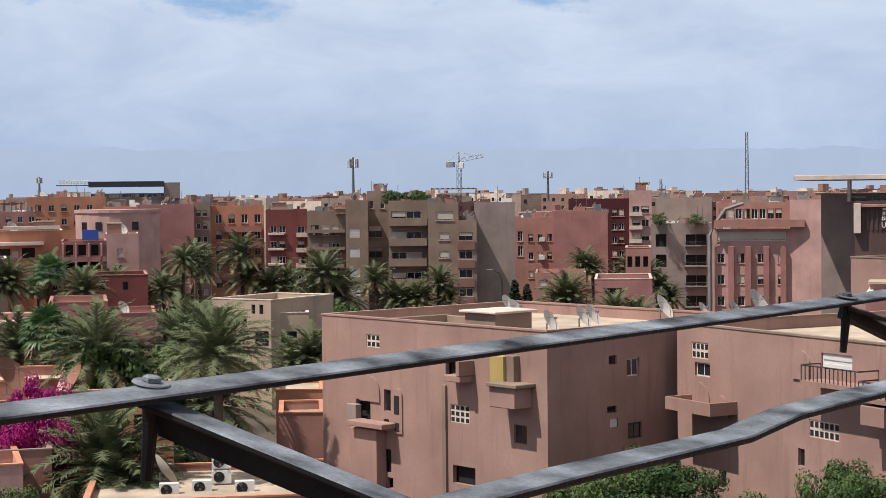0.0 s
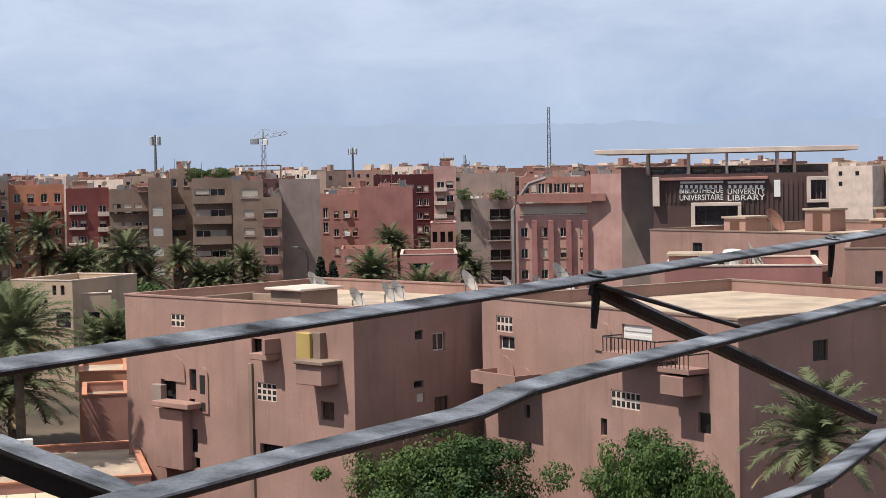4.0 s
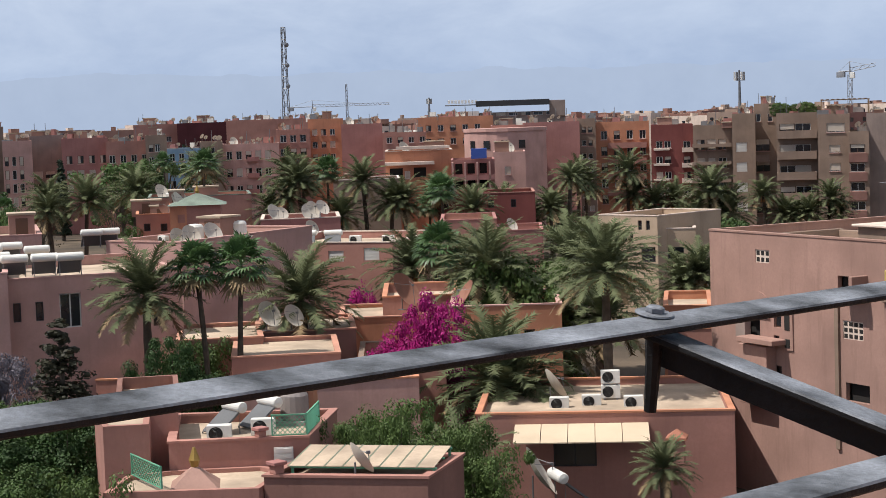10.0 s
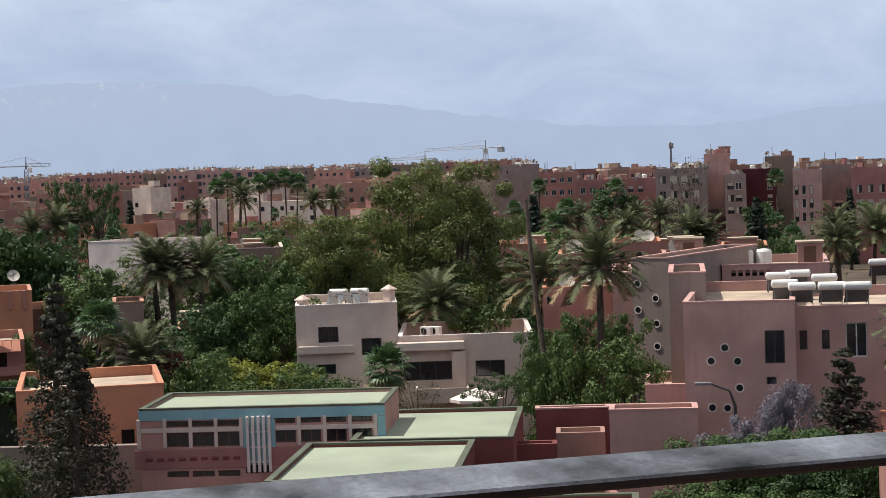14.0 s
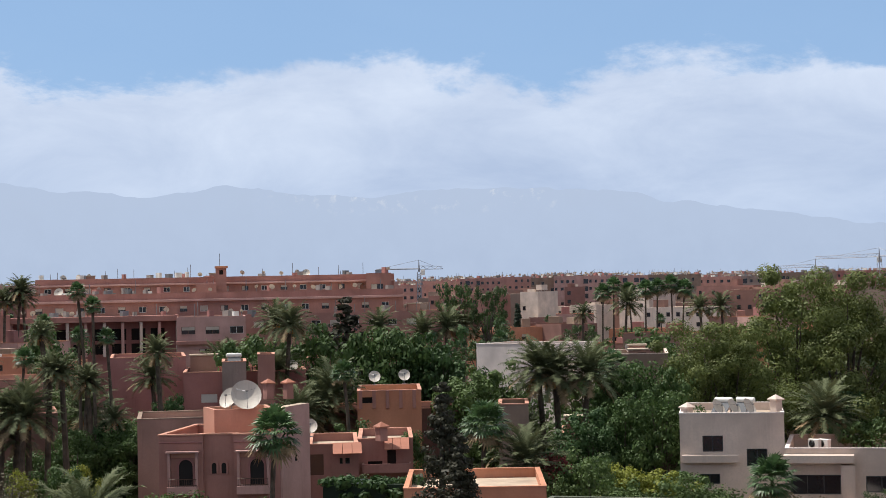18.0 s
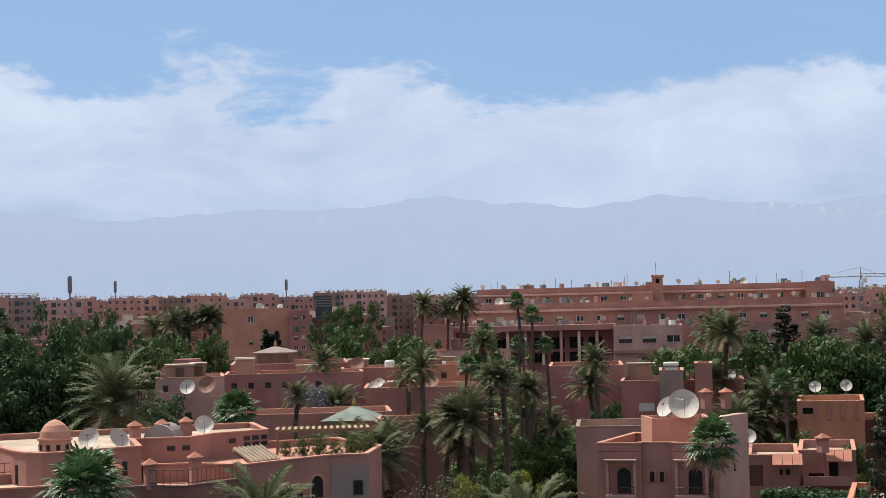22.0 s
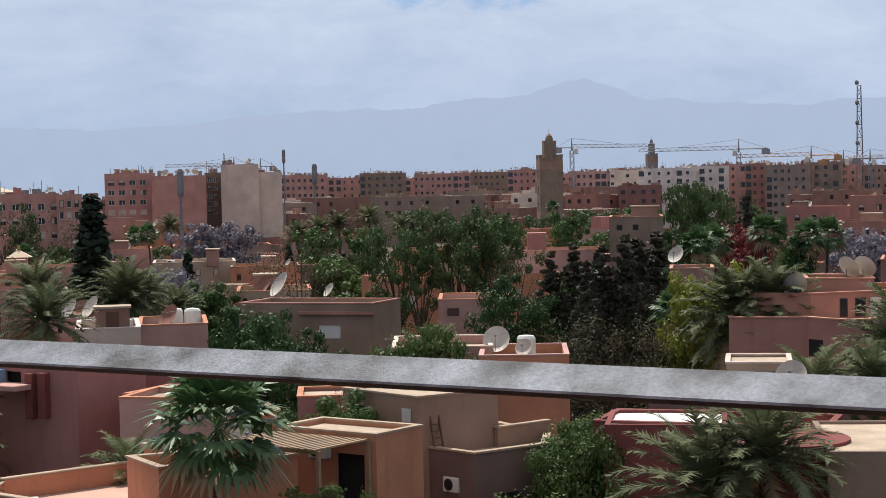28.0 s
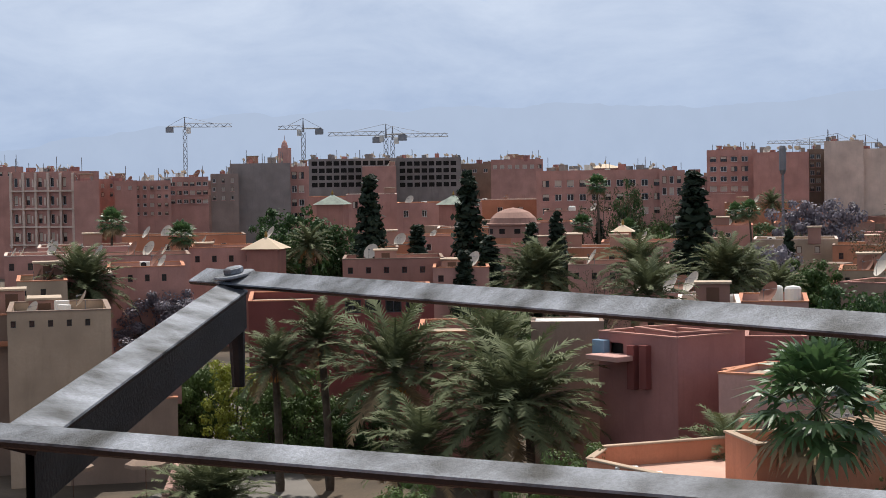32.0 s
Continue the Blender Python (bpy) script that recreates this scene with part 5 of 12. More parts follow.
# ---------------------------------------------------------------- near block of flats and its wing
near_block = house(-7.26, 83.69, -48.5, 15.68, 13, 12.20, "plaster_brown", "brown plastered apartment block with small windows and claustra grilles", front=[(2.64, 7.26, 1.1, 1.1, "hole"), (4.76, 7.97, 0.5, 1.0, "std"), (4.72, 7.09, 0.4, 0.5, "std"), (3.50, 10.87, 1.0, 0.6, "claustra"), (2.55, 5.15, 1.5, 0.8, "claustra"), (4.75, 5.11, 0.5, 1.1, "std"), (4.88, 4.39, 0.5, 0.5, "hole"), (9.18, 9.92, 1.1, 0.7, "hole"), (9.46, 7.89, 1.3, 0.8, "claustra"), (13.61, 7.37, 0.8, 0.8, "std"), (9.61, 5.19, 1.5, 0.8, "hole")], right=[(3.68, 10.57, 0.5, 0.4, "dark"), (4.80, 9.97, 0.8, 0.8, "white"), (3.56, 8.48, 0.6, 0.3, "dark"), (3.72, 7.84, 0.5, 0.4, "shutter"), (4.85, 7.25, 0.9, 0.7, "dark")], **FLATS, coping="plaster_brown")
arch_recess(near_block, "plaster_brown", 2.99, 8.32, 1.50, 1.20)
add_box(near_block, "balcony_slab", "plaster_brown", 3.09, 5.69, -0.90, -0.004, 7.22, 7.48)
add_box(near_block, "bay", "plaster_brown", 2.83, 4.85, -0.55, -0.004, 4.31, 7.09)
add_box(near_block, "bay", "plaster_brown", 13.18, 14.73, -1.00, -0.004, 8.97, 9.85)
add_box(near_block, "sill", "plaster_tan", 13.15, 14.98, -1.15, -0.004, 9.85, 10.02)
add_box(near_block, "yellow_screen", "yellow_panel", 12.66, 13.52, -0.50, -0.004, 9.89, 11.10, "yellow panel closing a balcony")
add_box(near_block, "balcony_panel", "plaster_tan", 13.36, 14.00, -0.35, -0.004, 9.92, 11.13)
add_box(near_block, "balcony_slab", "plaster_brown", 9.83, 11.04, -0.70, -0.004, 9.78, 10.07)
add_box(near_block, "drain_pipe", "plaster_tan", 9.03, 9.27, -0.12, -0.004, 2.97, 9.52)
add_box(near_block, "air_conditioner_box", "plaster_grey", 2.35, 3.05, -0.35, -0.004, 7.33, 8.14)
for u0, u1, v0, v1, z in ((3.4, 3.6, 0.9, 5.2, 12.15), (3.6, 8.2, 4.9, 5.1, 12.1), (8.0, 8.2, 0.9, 4.9, 12.1), (9.4, 11.4, 1.0, 3.2, 12.7)):
    add_box(near_block, "roof_wall", "plaster_tan", u0, u1, v0, v1, 11.704, z)
add_box(near_block, "roof_slab", "plaster_pale", 9.2, 11.6, 0.8, 3.4, 12.704, 12.82)
add_box(near_block, "stair_cheek", "plaster_brown", 10.9, 11.1, -0.9, -0.004, 10.07, 10.75)
arch_recess(near_block, "plaster_brown", 5.4, 7.0, 0.75, 2.1)
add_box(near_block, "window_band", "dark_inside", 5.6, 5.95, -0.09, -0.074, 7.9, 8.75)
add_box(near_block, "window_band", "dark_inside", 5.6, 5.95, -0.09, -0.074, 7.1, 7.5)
wing_block = house(9.04, 76.17, -61.8, 16.34, 15, 12.20, "plaster_brown", "brown plastered apartment block with small windows and claustra grilles", front=[(1.09, 10.78, 1.2, 0.7, "claustra"), (1.32, 10.02, 1.1, 0.6, "white"), (2.95, 8.86, 0.5, 0.4, "std"), (8.29, 10.63, 0.5, 0.8, "dark"), (9.72, 11.06, 1.8, 0.6, "shutter"), (8.95, 8.27, 1.8, 0.7, "claustra"), (14.11, 7.82, 0.7, 0.8, "dark"), (8.28, 7.04, 0.4, 0.7, "std"), (3.07, 7.16, 0.4, 0.6, "std"), (3.03, 5.44, 0.5, 0.7, "std")], right=[(3.82, 10.40, 0.8, 0.8, "dark"), (2.90, 8.43, 0.4, 0.5, "dark")], **FLATS, coping="plaster_tan")
arch_recess(wing_block, "plaster_brown", 0.90, 8.59, 1.52, 1.17)
arch_recess(wing_block, "plaster_brown", 2.74, 8.37, 0.90, 0.98)
arch_recess(wing_block, "plaster_brown", 8.00, 10.49, 1.08, 1.15)
balcony(wing_block, "plaster_brown", 1.07, 4.33, 1.4, 8.64, 9.18)
balcony(wing_block, "plaster_brown", 9.66, 12.99, 1.0, 10.46, 11.23, bars=True)
add_box(wing_block, "bay", "plaster_brown", 13.12, 14.40, -1.00, -0.004, 9.27, 10.02)
balcony(wing_block, "plaster_brown", 12.98, 14.73, 1.0, 10.13, 10.88, bars=True)
dish(1.7, 88.0, 11.65, 60, 0.5)
dish(2.0, 84.0, 11.65, 60, 0.5)
dish(3.3, 75.9, 11.65, 60, 0.5)
dish(4.9, 78.8, 11.65, 60, 0.5)
dish(5.4, 79.8, 11.65, 60, 0.5)
dish(9.1, 83.5, 11.65, 60, 0.6)
dish(11.0, 83.3, 11.65, 60, 0.4)
dish(12.2, 81.1, 11.65, 60, 0.5)
dish(13.4, 81.9, 11.65, 60, 0.8)
far_wing = house(30.61, 90.99, -19.6, 3.24, 14, 13.19, "plaster_brown", "tan apartment block beyond the wing", front=[(1.59, 11.29, 0.4, 0.7, "dark")], **FLATS, coping="plaster_tan")
tan_house = house(23.95, 109.41, -56.0, 15.36, 16, 13.72, "plaster_brown", "low tan house with a roof terrace below the library", front=[(3.65, 12.41, 0.8, 0.6, "dark"), (12.87, 11.78, 0.6, 1.0, "dark"), (9.34, 11.90, 0.7, 0.7, "std")], coping="plaster_tan")
balcony(tan_house, "plaster_pale", 12.75, 14.27, 0.9, 11.57, 11.97)
clutter(tan_house, 6, 9)
low_roofs = house(20.39, 89.71, -15.3, 8.15, 9, 12.53, "plaster_rose", "low salmon rooftops with parapets", coping="plaster_pale")
clutter(low_roofs, 7, 7)

# ---------------------------------------------------------------- library
library = house(39.96, 180.63, -15.3, 18.15, 30, 16.80, "brown_panel", "dark brown panelled university library with white lettering", front=[(4.33, 11.38, 4.5, 2.0, "dark"), (16.40, 13.96, 1.5, 2.0, "dark")], name="library_building", category="building", roof="roof_grey")
add_box(library, "window_surround", "plaster_pale", 3.94, 9.17, -0.50, -0.004, 13.42, 13.78)
add_box(library, "window_surround", "plaster_pale", 3.91, 9.14, -0.50, -0.004, 11.10, 11.40)
add_box(library, "window_surround", "plaster_pale", 3.93, 4.34, -0.50, -0.004, 11.43, 13.46)
add_box(library, "window_surround", "plaster_pale", 8.80, 9.16, -0.50, -0.004, 11.37, 13.39)
add_box(library, "window_surround", "plaster_pale", 15.92, 18.17, -0.60, -0.004, 15.97, 16.33)
add_box(library, "window_surround", "plaster_pale", 15.91, 18.15, -0.60, -0.004, 13.62, 13.98)
add_box(library, "window_surround", "plaster_pale", 15.91, 16.32, -0.60, -0.004, 13.99, 15.99)
add_box(library, "window_surround", "plaster_pale", 17.87, 18.16, -0.60, -0.004, 13.96, 15.96)
add_box(library, "window_surround", "plaster_pale", -0.06, 0.65, -0.70, -0.004, 13.46, 16.56)
add_box(library, "sign_frame", "plaster_salmon", 0.66, 11.93, -0.60, -0.004, 16.16, 16.46)
add_box(library, "batten", "brown_panel", 0.74, 0.92, -0.12, -0.004, 13.74, 16.13)
add_box(library, "batten", "brown_panel", 1.22, 1.39, -0.12, -0.004, 13.73, 16.12)
add_box(library, "batten", "brown_panel", 1.69, 1.87, -0.12, -0.004, 13.72, 16.11)
add_box(library, "batten", "brown_panel", 2.17, 2.34, -0.12, -0.004, 13.72, 16.11)
add_box(library, "batten", "brown_panel", 2.64, 2.82, -0.12, -0.004, 13.71, 16.10)
add_box(library, "batten", "brown_panel", 3.11, 3.29, -0.12, -0.004, 13.70, 16.09)
add_box(library, "batten", "brown_panel", 3.59, 3.77, -0.12, -0.004, 13.69, 16.08)
add_box(library, "batten", "brown_panel", 9.29, 9.47, -0.12, -0.004, 10.63, 15.98)
add_box(library, "batten", "brown_panel", 9.80, 9.97, -0.12, -0.004, 10.63, 15.97)
add_box(library, "batten", "brown_panel", 10.30, 10.48, -0.12, -0.004, 10.62, 15.97)
add_box(library, "batten", "brown_panel", 10.80, 10.98, -0.12, -0.004, 10.62, 15.96)
add_box(library, "batten", "brown_panel", 11.30, 11.48, -0.12, -0.004, 10.61, 15.95)
add_box(library, "batten", "brown_panel", 11.81, 11.98, -0.12, -0.004, 10.60, 15.94)
add_box(library, "batten", "brown_panel", 12.31, 12.48, -0.12, -0.004, 10.60, 15.93)
add_box(library, "batten", "brown_panel", 12.81, 12.98, -0.12, -0.004, 10.59, 15.92)
add_box(library, "batten", "brown_panel", 13.31, 13.48, -0.12, -0.004, 10.59, 15.91)
add_box(library, "batten", "brown_panel", 13.81, 13.98, -0.12, -0.004, 10.58, 15.91)
add_box(library, "batten", "brown_panel", 14.31, 14.48, -0.12, -0.004, 10.57, 15.90)
add_box(library, "batten", "brown_panel", 14.81, 14.98, -0.12, -0.004, 10.57, 15.89)
add_box(library, "batten", "brown_panel", 15.30, 15.48, -0.12, -0.004, 10.56, 15.88)
add_box(library, "batten", "brown_panel", 15.80, 15.98, -0.12, -0.004, 10.56, 15.87)
add_box(library, "batten", "brown_panel", 16.30, 16.47, -0.12, -0.004, 10.55, 15.86)
add_box(library, "batten", "brown_panel", 16.80, 16.97, -0.12, -0.004, 10.54, 15.85)
add_box(library, "batten", "brown_panel", 17.29, 17.47, -0.12, -0.004, 10.54, 15.85)
lettering(library, "BIBLIOTHEQUE", 2.76, 7.30, 14.69, 15.28, -0.15)
lettering(library, "UNIVERSITAIRE", 2.75, 7.30, 14.03, 14.63, -0.15)
lettering(library, "UNIVERSITY", 7.77, 11.63, 14.61, 15.21, -0.15)
lettering(library, "LIBRARY", 7.77, 11.63, 13.96, 14.55, -0.15)
add_box(library, "lettering_bar", "sign_white", 2.83, 7.31, -0.15, -0.004, 15.82, 16.06)
add_box(library, "lettering_bar", "sign_white", 7.78, 11.64, -0.15, -0.004, 15.74, 15.98)
add_box(library, "lettering_bar", "sign_white", 2.83, 3.12, -0.15, -0.004, 15.32, 15.68)
add_box(library, "lettering_bar", "sign_white", 3.34, 3.63, -0.15, -0.004, 15.31, 15.67)
add_box(library, "lettering_bar", "sign_white", 3.84, 4.14, -0.15, -0.004, 15.30, 15.66)
add_box(library, "lettering_bar", "sign_white", 4.35, 4.65, -0.15, -0.004, 15.29, 15.65)
add_box(library, "lettering_bar", "sign_white", 4.86, 5.16, -0.15, -0.004, 15.28, 15.64)
add_box(library, "lettering_bar", "sign_white", 5.37, 5.66, -0.15, -0.004, 15.28, 15.63)
add_box(library, "lettering_bar", "sign_white", 5.87, 6.17, -0.15, -0.004, 15.27, 15.62)
add_box(library, "lettering_bar", "sign_white", 6.38, 6.67, -0.15, -0.004, 15.26, 15.62)
add_box(library, "lettering_bar", "sign_white", 6.89, 7.18, -0.15, -0.004, 15.25, 15.61)
add_box(library, "lettering_bar", "sign_white", 7.84, 8.13, -0.15, -0.004, 15.24, 15.59)
add_box(library, "lettering_bar", "sign_white", 8.39, 8.68, -0.15, -0.004, 15.23, 15.58)
add_box(library, "lettering_bar", "sign_white", 8.94, 9.23, -0.15, -0.004, 15.22, 15.57)
add_box(library, "lettering_bar", "sign_white", 9.49, 9.78, -0.15, -0.004, 15.21, 15.56)
add_box(library, "lettering_bar", "sign_white", 10.04, 10.33, -0.15, -0.004, 15.20, 15.55)
add_box(library, "lettering_bar", "sign_white", 10.59, 10.88, -0.15, -0.004, 15.19, 15.55)
add_box(library, "lettering_bar", "sign_white", 11.14, 11.43, -0.15, -0.004, 15.18, 15.54)
add_box(library, "plaque", "sign_white", 12.57, 13.21, -0.20, -0.004, 14.27, 16.04)
library_top = house(38.81, 192.12, -14.8, 22.83, 24, 17.60, "plaster_grey", "set-back glazed top floor of the library", front=[*grid(3.15, 2.37, 7, 16.72, 0.00, 1, 1.8, 0.6, "far")], name="library_top_floor", category="building")
add_box(library_top, "canopy", "plaster_pale", -2.54, 25.60, -6, 18, 19.07, 19.57, "broad pale flat roof canopy")
add_box(library_top, "column", "plaster_pale", 3.00, 3.31, -3.50, -0.004, 16.70, 19.32)
add_box(library_top, "column", "plaster_pale", 7.44, 7.75, -3.50, -0.004, 16.62, 19.23)
add_box(library_top, "column", "plaster_pale", 11.61, 11.91, -3.50, -0.004, 16.55, 19.14)
add_box(library_top, "column", "plaster_pale", 17.08, 17.38, -3.50, -0.004, 16.45, 19.03)
add_box(library_top, "column", "plaster_pale", 18.89, 19.19, -3.50, -0.004, 16.42, 19.00)

# ---------------------------------------------------------------- row of flats behind the palms
flat_a = house(-55.76, 262.14, 11.4, 5.23, 15, 16.61, "plaster_salmon", "salmon flats with a round tower and terraces", front=[*grid(0.54, 1.32, 3, 8.16, 3.17, 3, 0.7, 1.0, "far")], **FLATS)
clutter(flat_a, 11, 2)
flat_b = house(-51.65, 267.05, 10.0, 8.86, 15, 16.85, "plaster_rose", "rose flats with a blank side wall", **FLATS)
clutter(flat_b, 12, 2)
flat_c = house(-43.91, 272.48, 8.9, 2.88, 15, 17.21, "plaster_tan", "narrow tan flats with small windows", front=[*grid(0.67, 1.02, 2, 2.47, 2.08, 7, 0.7, 0.9, "far")], **FLATS)
flat_d = house(-41.64, 276.89, 7.7, 8.52, 15, 16.52, "plaster_orange", "orange block of flats with balconies across the palm garden", front=[*grid(0.80, 2.06, 4, 3.37, 2.58, 5, 1.0, 1.4, "far")], **FLATS)
balcony(flat_d, "plaster_salmon", 1.93, 8.10, 1.2, 12.27, 13.17)
balcony(flat_d, "plaster_salmon", 1.86, 8.03, 1.2, 9.74, 10.64)
balcony(flat_d, "plaster_salmon", 1.79, 7.97, 1.2, 7.21, 8.12)
balcony(flat_d, "plaster_salmon", 1.72, 7.90, 1.2, 4.68, 5.59)
clutter(flat_d, 13, 3)
flat_e = house(-31.98, 270.11, 6.1, 6.49, 15, 15.85, "plaster_red", "dark red flats with arched windows", front=[*grid(0.74, 1.31, 2, 5.02, 2.40, 4, 1.0, 1.1, "far"), *grid(4.95, -0.18, 1, 4.95, 2.39, 4, 1.1, 1.1, "far")], **FLATS)
clutter(flat_e, 14, 2)
balcony(flat_e, "plaster_pale", 4.75, 6.51, 1.0, 11.52, 12.22)
add_box(flat_e, "sill", "plaster_pale", 0.38, 2.83, -0.50, -0.004, 11.86, 12.21)
balcony(flat_e, "plaster_pale", 4.69, 6.45, 1.0, 9.14, 9.84)
add_box(flat_e, "sill", "plaster_pale", 0.32, 2.77, -0.50, -0.004, 9.48, 9.83)
balcony(flat_e, "plaster_pale", 4.63, 6.39, 1.0, 6.76, 7.46)
add_box(flat_e, "sill", "plaster_pale", 0.26, 2.71, -0.50, -0.004, 7.10, 7.45)
balcony(flat_e, "plaster_pale", 4.58, 6.33, 1.0, 4.37, 5.08)
add_box(flat_e, "sill", "plaster_pale", 0.20, 2.65, -0.50, -0.004, 4.72, 5.07)
flat_f = house(-25.34, 268.81, 4.7, 6.12, 15, 15.56, "plaster_tan", "tan block of flats with balconies across the palm garden", front=[*grid(0.57, 1.62, 3, 0.41, 2.84, 5, 1.2, 1.6, "far")], **FLATS)
clutter(flat_f, 15, 2)
balcony(flat_f, "plaster_tan", -0.12, 5.80, 1.6, 12.20, 12.72)
balcony(flat_f, "plaster_tan", -0.18, 5.74, 1.6, 9.49, 10.01)
balcony(flat_f, "plaster_tan", -0.25, 5.67, 1.6, 6.78, 7.30)
balcony(flat_f, "plaster_tan", -0.32, 5.61, 1.6, 4.07, 4.59)
balcony(flat_f, "plaster_tan", -0.38, 5.54, 1.6, 1.35, 1.88)
flat_g = house(-19.27, 267.31, 3.8, 3.48, 15, 17.20, "plaster_tan", "tan block of flats with balconies across the palm garden", front=[*grid(0.56, -0.29, 1, -0.84, 3.06, 5, 1.6, 1.4, "shutter")], **FLATS)
flat_h = house(-16.20, 271.52, 3.0, 3.72, 15, 18.62, "plaster_tan", "tan block of flats with balconies across the palm garden", front=[*grid(0.32, 1.77, 2, 15.85, 0.00, 1, 0.7, 1.2, "far"), *grid(0.22, -0.29, 1, -1.47, 3.20, 5, 2.1, 1.8, "far")], **FLATS)
clutter(flat_g, 16, 2)
clutter(flat_h, 17, 3)
balcony(flat_h, "plaster_grey", -0.35, 2.21, 1.0, 9.68, 10.74)
balcony(flat_h, "plaster_grey", -0.42, 2.14, 1.0, 6.50, 7.56)
balcony(flat_h, "plaster_grey", -0.49, 2.07, 1.0, 3.31, 4.37)
balcony(flat_h, "plaster_grey", -0.57, 2.00, 1.0, 0.12, 1.18)
balcony(flat_h, "plaster_grey", -0.64, 1.93, 1.0, -3.08, -2.01)
flat_i = house(-12.19, 257.71, 2.0, 6.05, 15, 17.10, "plaster_tan", "tan flats with long rounded balconies", front=[*grid(0.43, 2.26, 2, 1.51, 3.05, 5, 2.2, 1.8, "far")], **FLATS)
balcony(flat_i, "plaster_tan", 0.10, 5.78, 1.8, 13.37, 14.54)
balcony(flat_i, "plaster_tan", 0.03, 5.71, 1.8, 10.36, 11.53)
balcony(flat_i, "plaster_tan", -0.03, 5.65, 1.8, 7.35, 8.52)
balcony(flat_i, "plaster_tan", -0.10, 5.59, 1.8, 4.33, 5.51)
balcony(flat_i, "plaster_tan", -0.17, 5.52, 1.8, 1.31, 2.49)
flat_j = house(-6.23, 254.92, 0.9, 4.49, 15, 16.74, "plaster_tan", "tan flats with arched window", front=[*grid(1.62, -0.11, 1, 5.87, 2.67, 3, 1.5, 1.1, "far"), *grid(1.26, 0.00, 1, 14.12, 0.00, 1, 2.5, 1.3, "far")], **FLATS)
flat_k = house(-1.89, 252.99, 0.1, 2.81, 15, 14.19, "plaster_tan", "tan stair bay with brown glazed bands", front=[*grid(0.20, -0.22, 1, 0.26, 2.73, 5, 2.0, 1.2, "far")], **FLATS)
add_box(flat_k, "brown_band", "plaster_mud", 0.01, 2.57, -0.20, -0.004, 9.79, 11.11)
add_box(flat_k, "brown_band", "plaster_mud", -0.04, 2.52, -0.20, -0.004, 7.07, 8.39)
add_box(flat_k, "brown_band", "plaster_mud", -0.10, 2.47, -0.20, -0.004, 4.34, 5.66)
add_box(flat_k, "brown_band", "plaster_mud", -0.15, 2.41, -0.20, -0.004, 1.60, 2.93)
add_box(flat_k, "brown_band", "plaster_mud", -0.21, 2.36, -0.20, -0.004, -1.13, 0.19)
flat_l = house(0.59, 256.00, -0.8, 6.01, 15, 16.69, "plaster_grey", "grey-tan flats with a blank wall", **FLATS)
clutter(flat_l, 18, 3)
clutter(flat_i, 19, 2)
clutter(flat_j, 20, 2)
pergola(-5.9, 260.9, 0.9, 7, 6, 16.24, 18.84, 9)
flat_m = house(6.90, 281.92, -2.1, 6.98, 15, 14.04, "plaster_salmon", "salmon flats with arched windows and air conditioners", front=[*grid(0.79, -0.04, 1, 7.75, 2.39, 2, 0.8, 1.7, "far"), *grid(2.53, 1.51, 3, 4.16, 2.98, 3, 0.8, 1.2, "far"), *grid(1.96, 0.92, 5, 13.77, 0.00, 1, 0.8, 1.1, "far")], **FLATS)
add_box(flat_m, "air_conditioner_box", "metal_white", 4.27, 5.19, -0.40, -0.004, 10.09, 10.74)
add_box(flat_m, "air_conditioner_box", "metal_white", 4.22, 5.14, -0.40, -0.004, 7.15, 7.80)
add_box(flat_m, "air_conditioner_box", "metal_white", 4.17, 5.09, -0.40, -0.004, 4.21, 4.85)
flat_n = house(13.32, 277.68, -3.6, 8.67, 15, 15.06, "plaster_rose", "rose flats with a blank stepped wall", **FLATS)
clutter(flat_m, 21, 2)
clutter(flat_n, 22, 2)
flat_o = house(17.29, 304.51, -4.3, 10.78, 14, 16.90, "plaster_maroon", "maroon block of flats with balconies across the palm garden", front=[*grid(7.57, 1.20, 2, 1.83, 2.39, 6, 0.9, 1.2, "far")], **FLATS)
clutter(flat_o, 23, 2)
flat_p = house(27.39, 298.75, -5.6, 3.88, 15, 18.27, "plaster_pink", "pale pink block of flats with balconies across the palm garden", front=[*grid(0.54, 1.57, 2, 2.62, 2.35, 6, 1.3, 1.2, "far")], **FLATS)
clutter(flat_p, 24, 2)
balcony(flat_p, "plaster_pale", 0.05, 2.27, 1.0, 13.88, 14.56)
balcony(flat_p, "plaster_pale", 0.01, 2.24, 1.0, 11.55, 12.23)
balcony(flat_p, "plaster_pale", -0.02, 2.20, 1.0, 9.22, 9.90)
balcony(flat_p, "plaster_pale", -0.06, 2.17, 1.0, 6.88, 7.56)
balcony(flat_p, "plaster_pale", -0.10, 2.13, 1.0, 4.55, 5.23)
balcony(flat_p, "plaster_pale", -0.13, 2.10, 1.0, 2.21, 2.89)
flat_q = house(25.88, 248.66, -6.9, 8.68, 15, 13.46, "plaster_grey", "grey-brown flats with deep balconies", front=[*grid(0.71, -0.17, 1, -1.61, 2.93, 5, 1.5, 1.8, "hole"), *grid(4.98, 1.45, 2, -1.67, 2.93, 5, 1.4, 1.8, "hole")], **FLATS)
balcony(flat_q, "plaster_grey", 4.73, 8.41, 0.9, 10.14, 10.78, bars=True)
balcony(flat_q, "plaster_grey", 4.69, 8.37, 0.9, 7.23, 7.88, bars=True)
balcony(flat_q, "plaster_grey", 4.65, 8.33, 0.9, 4.32, 4.97, bars=True)
balcony(flat_q, "plaster_grey", 4.61, 8.30, 0.9, 1.40, 2.05, bars=True)
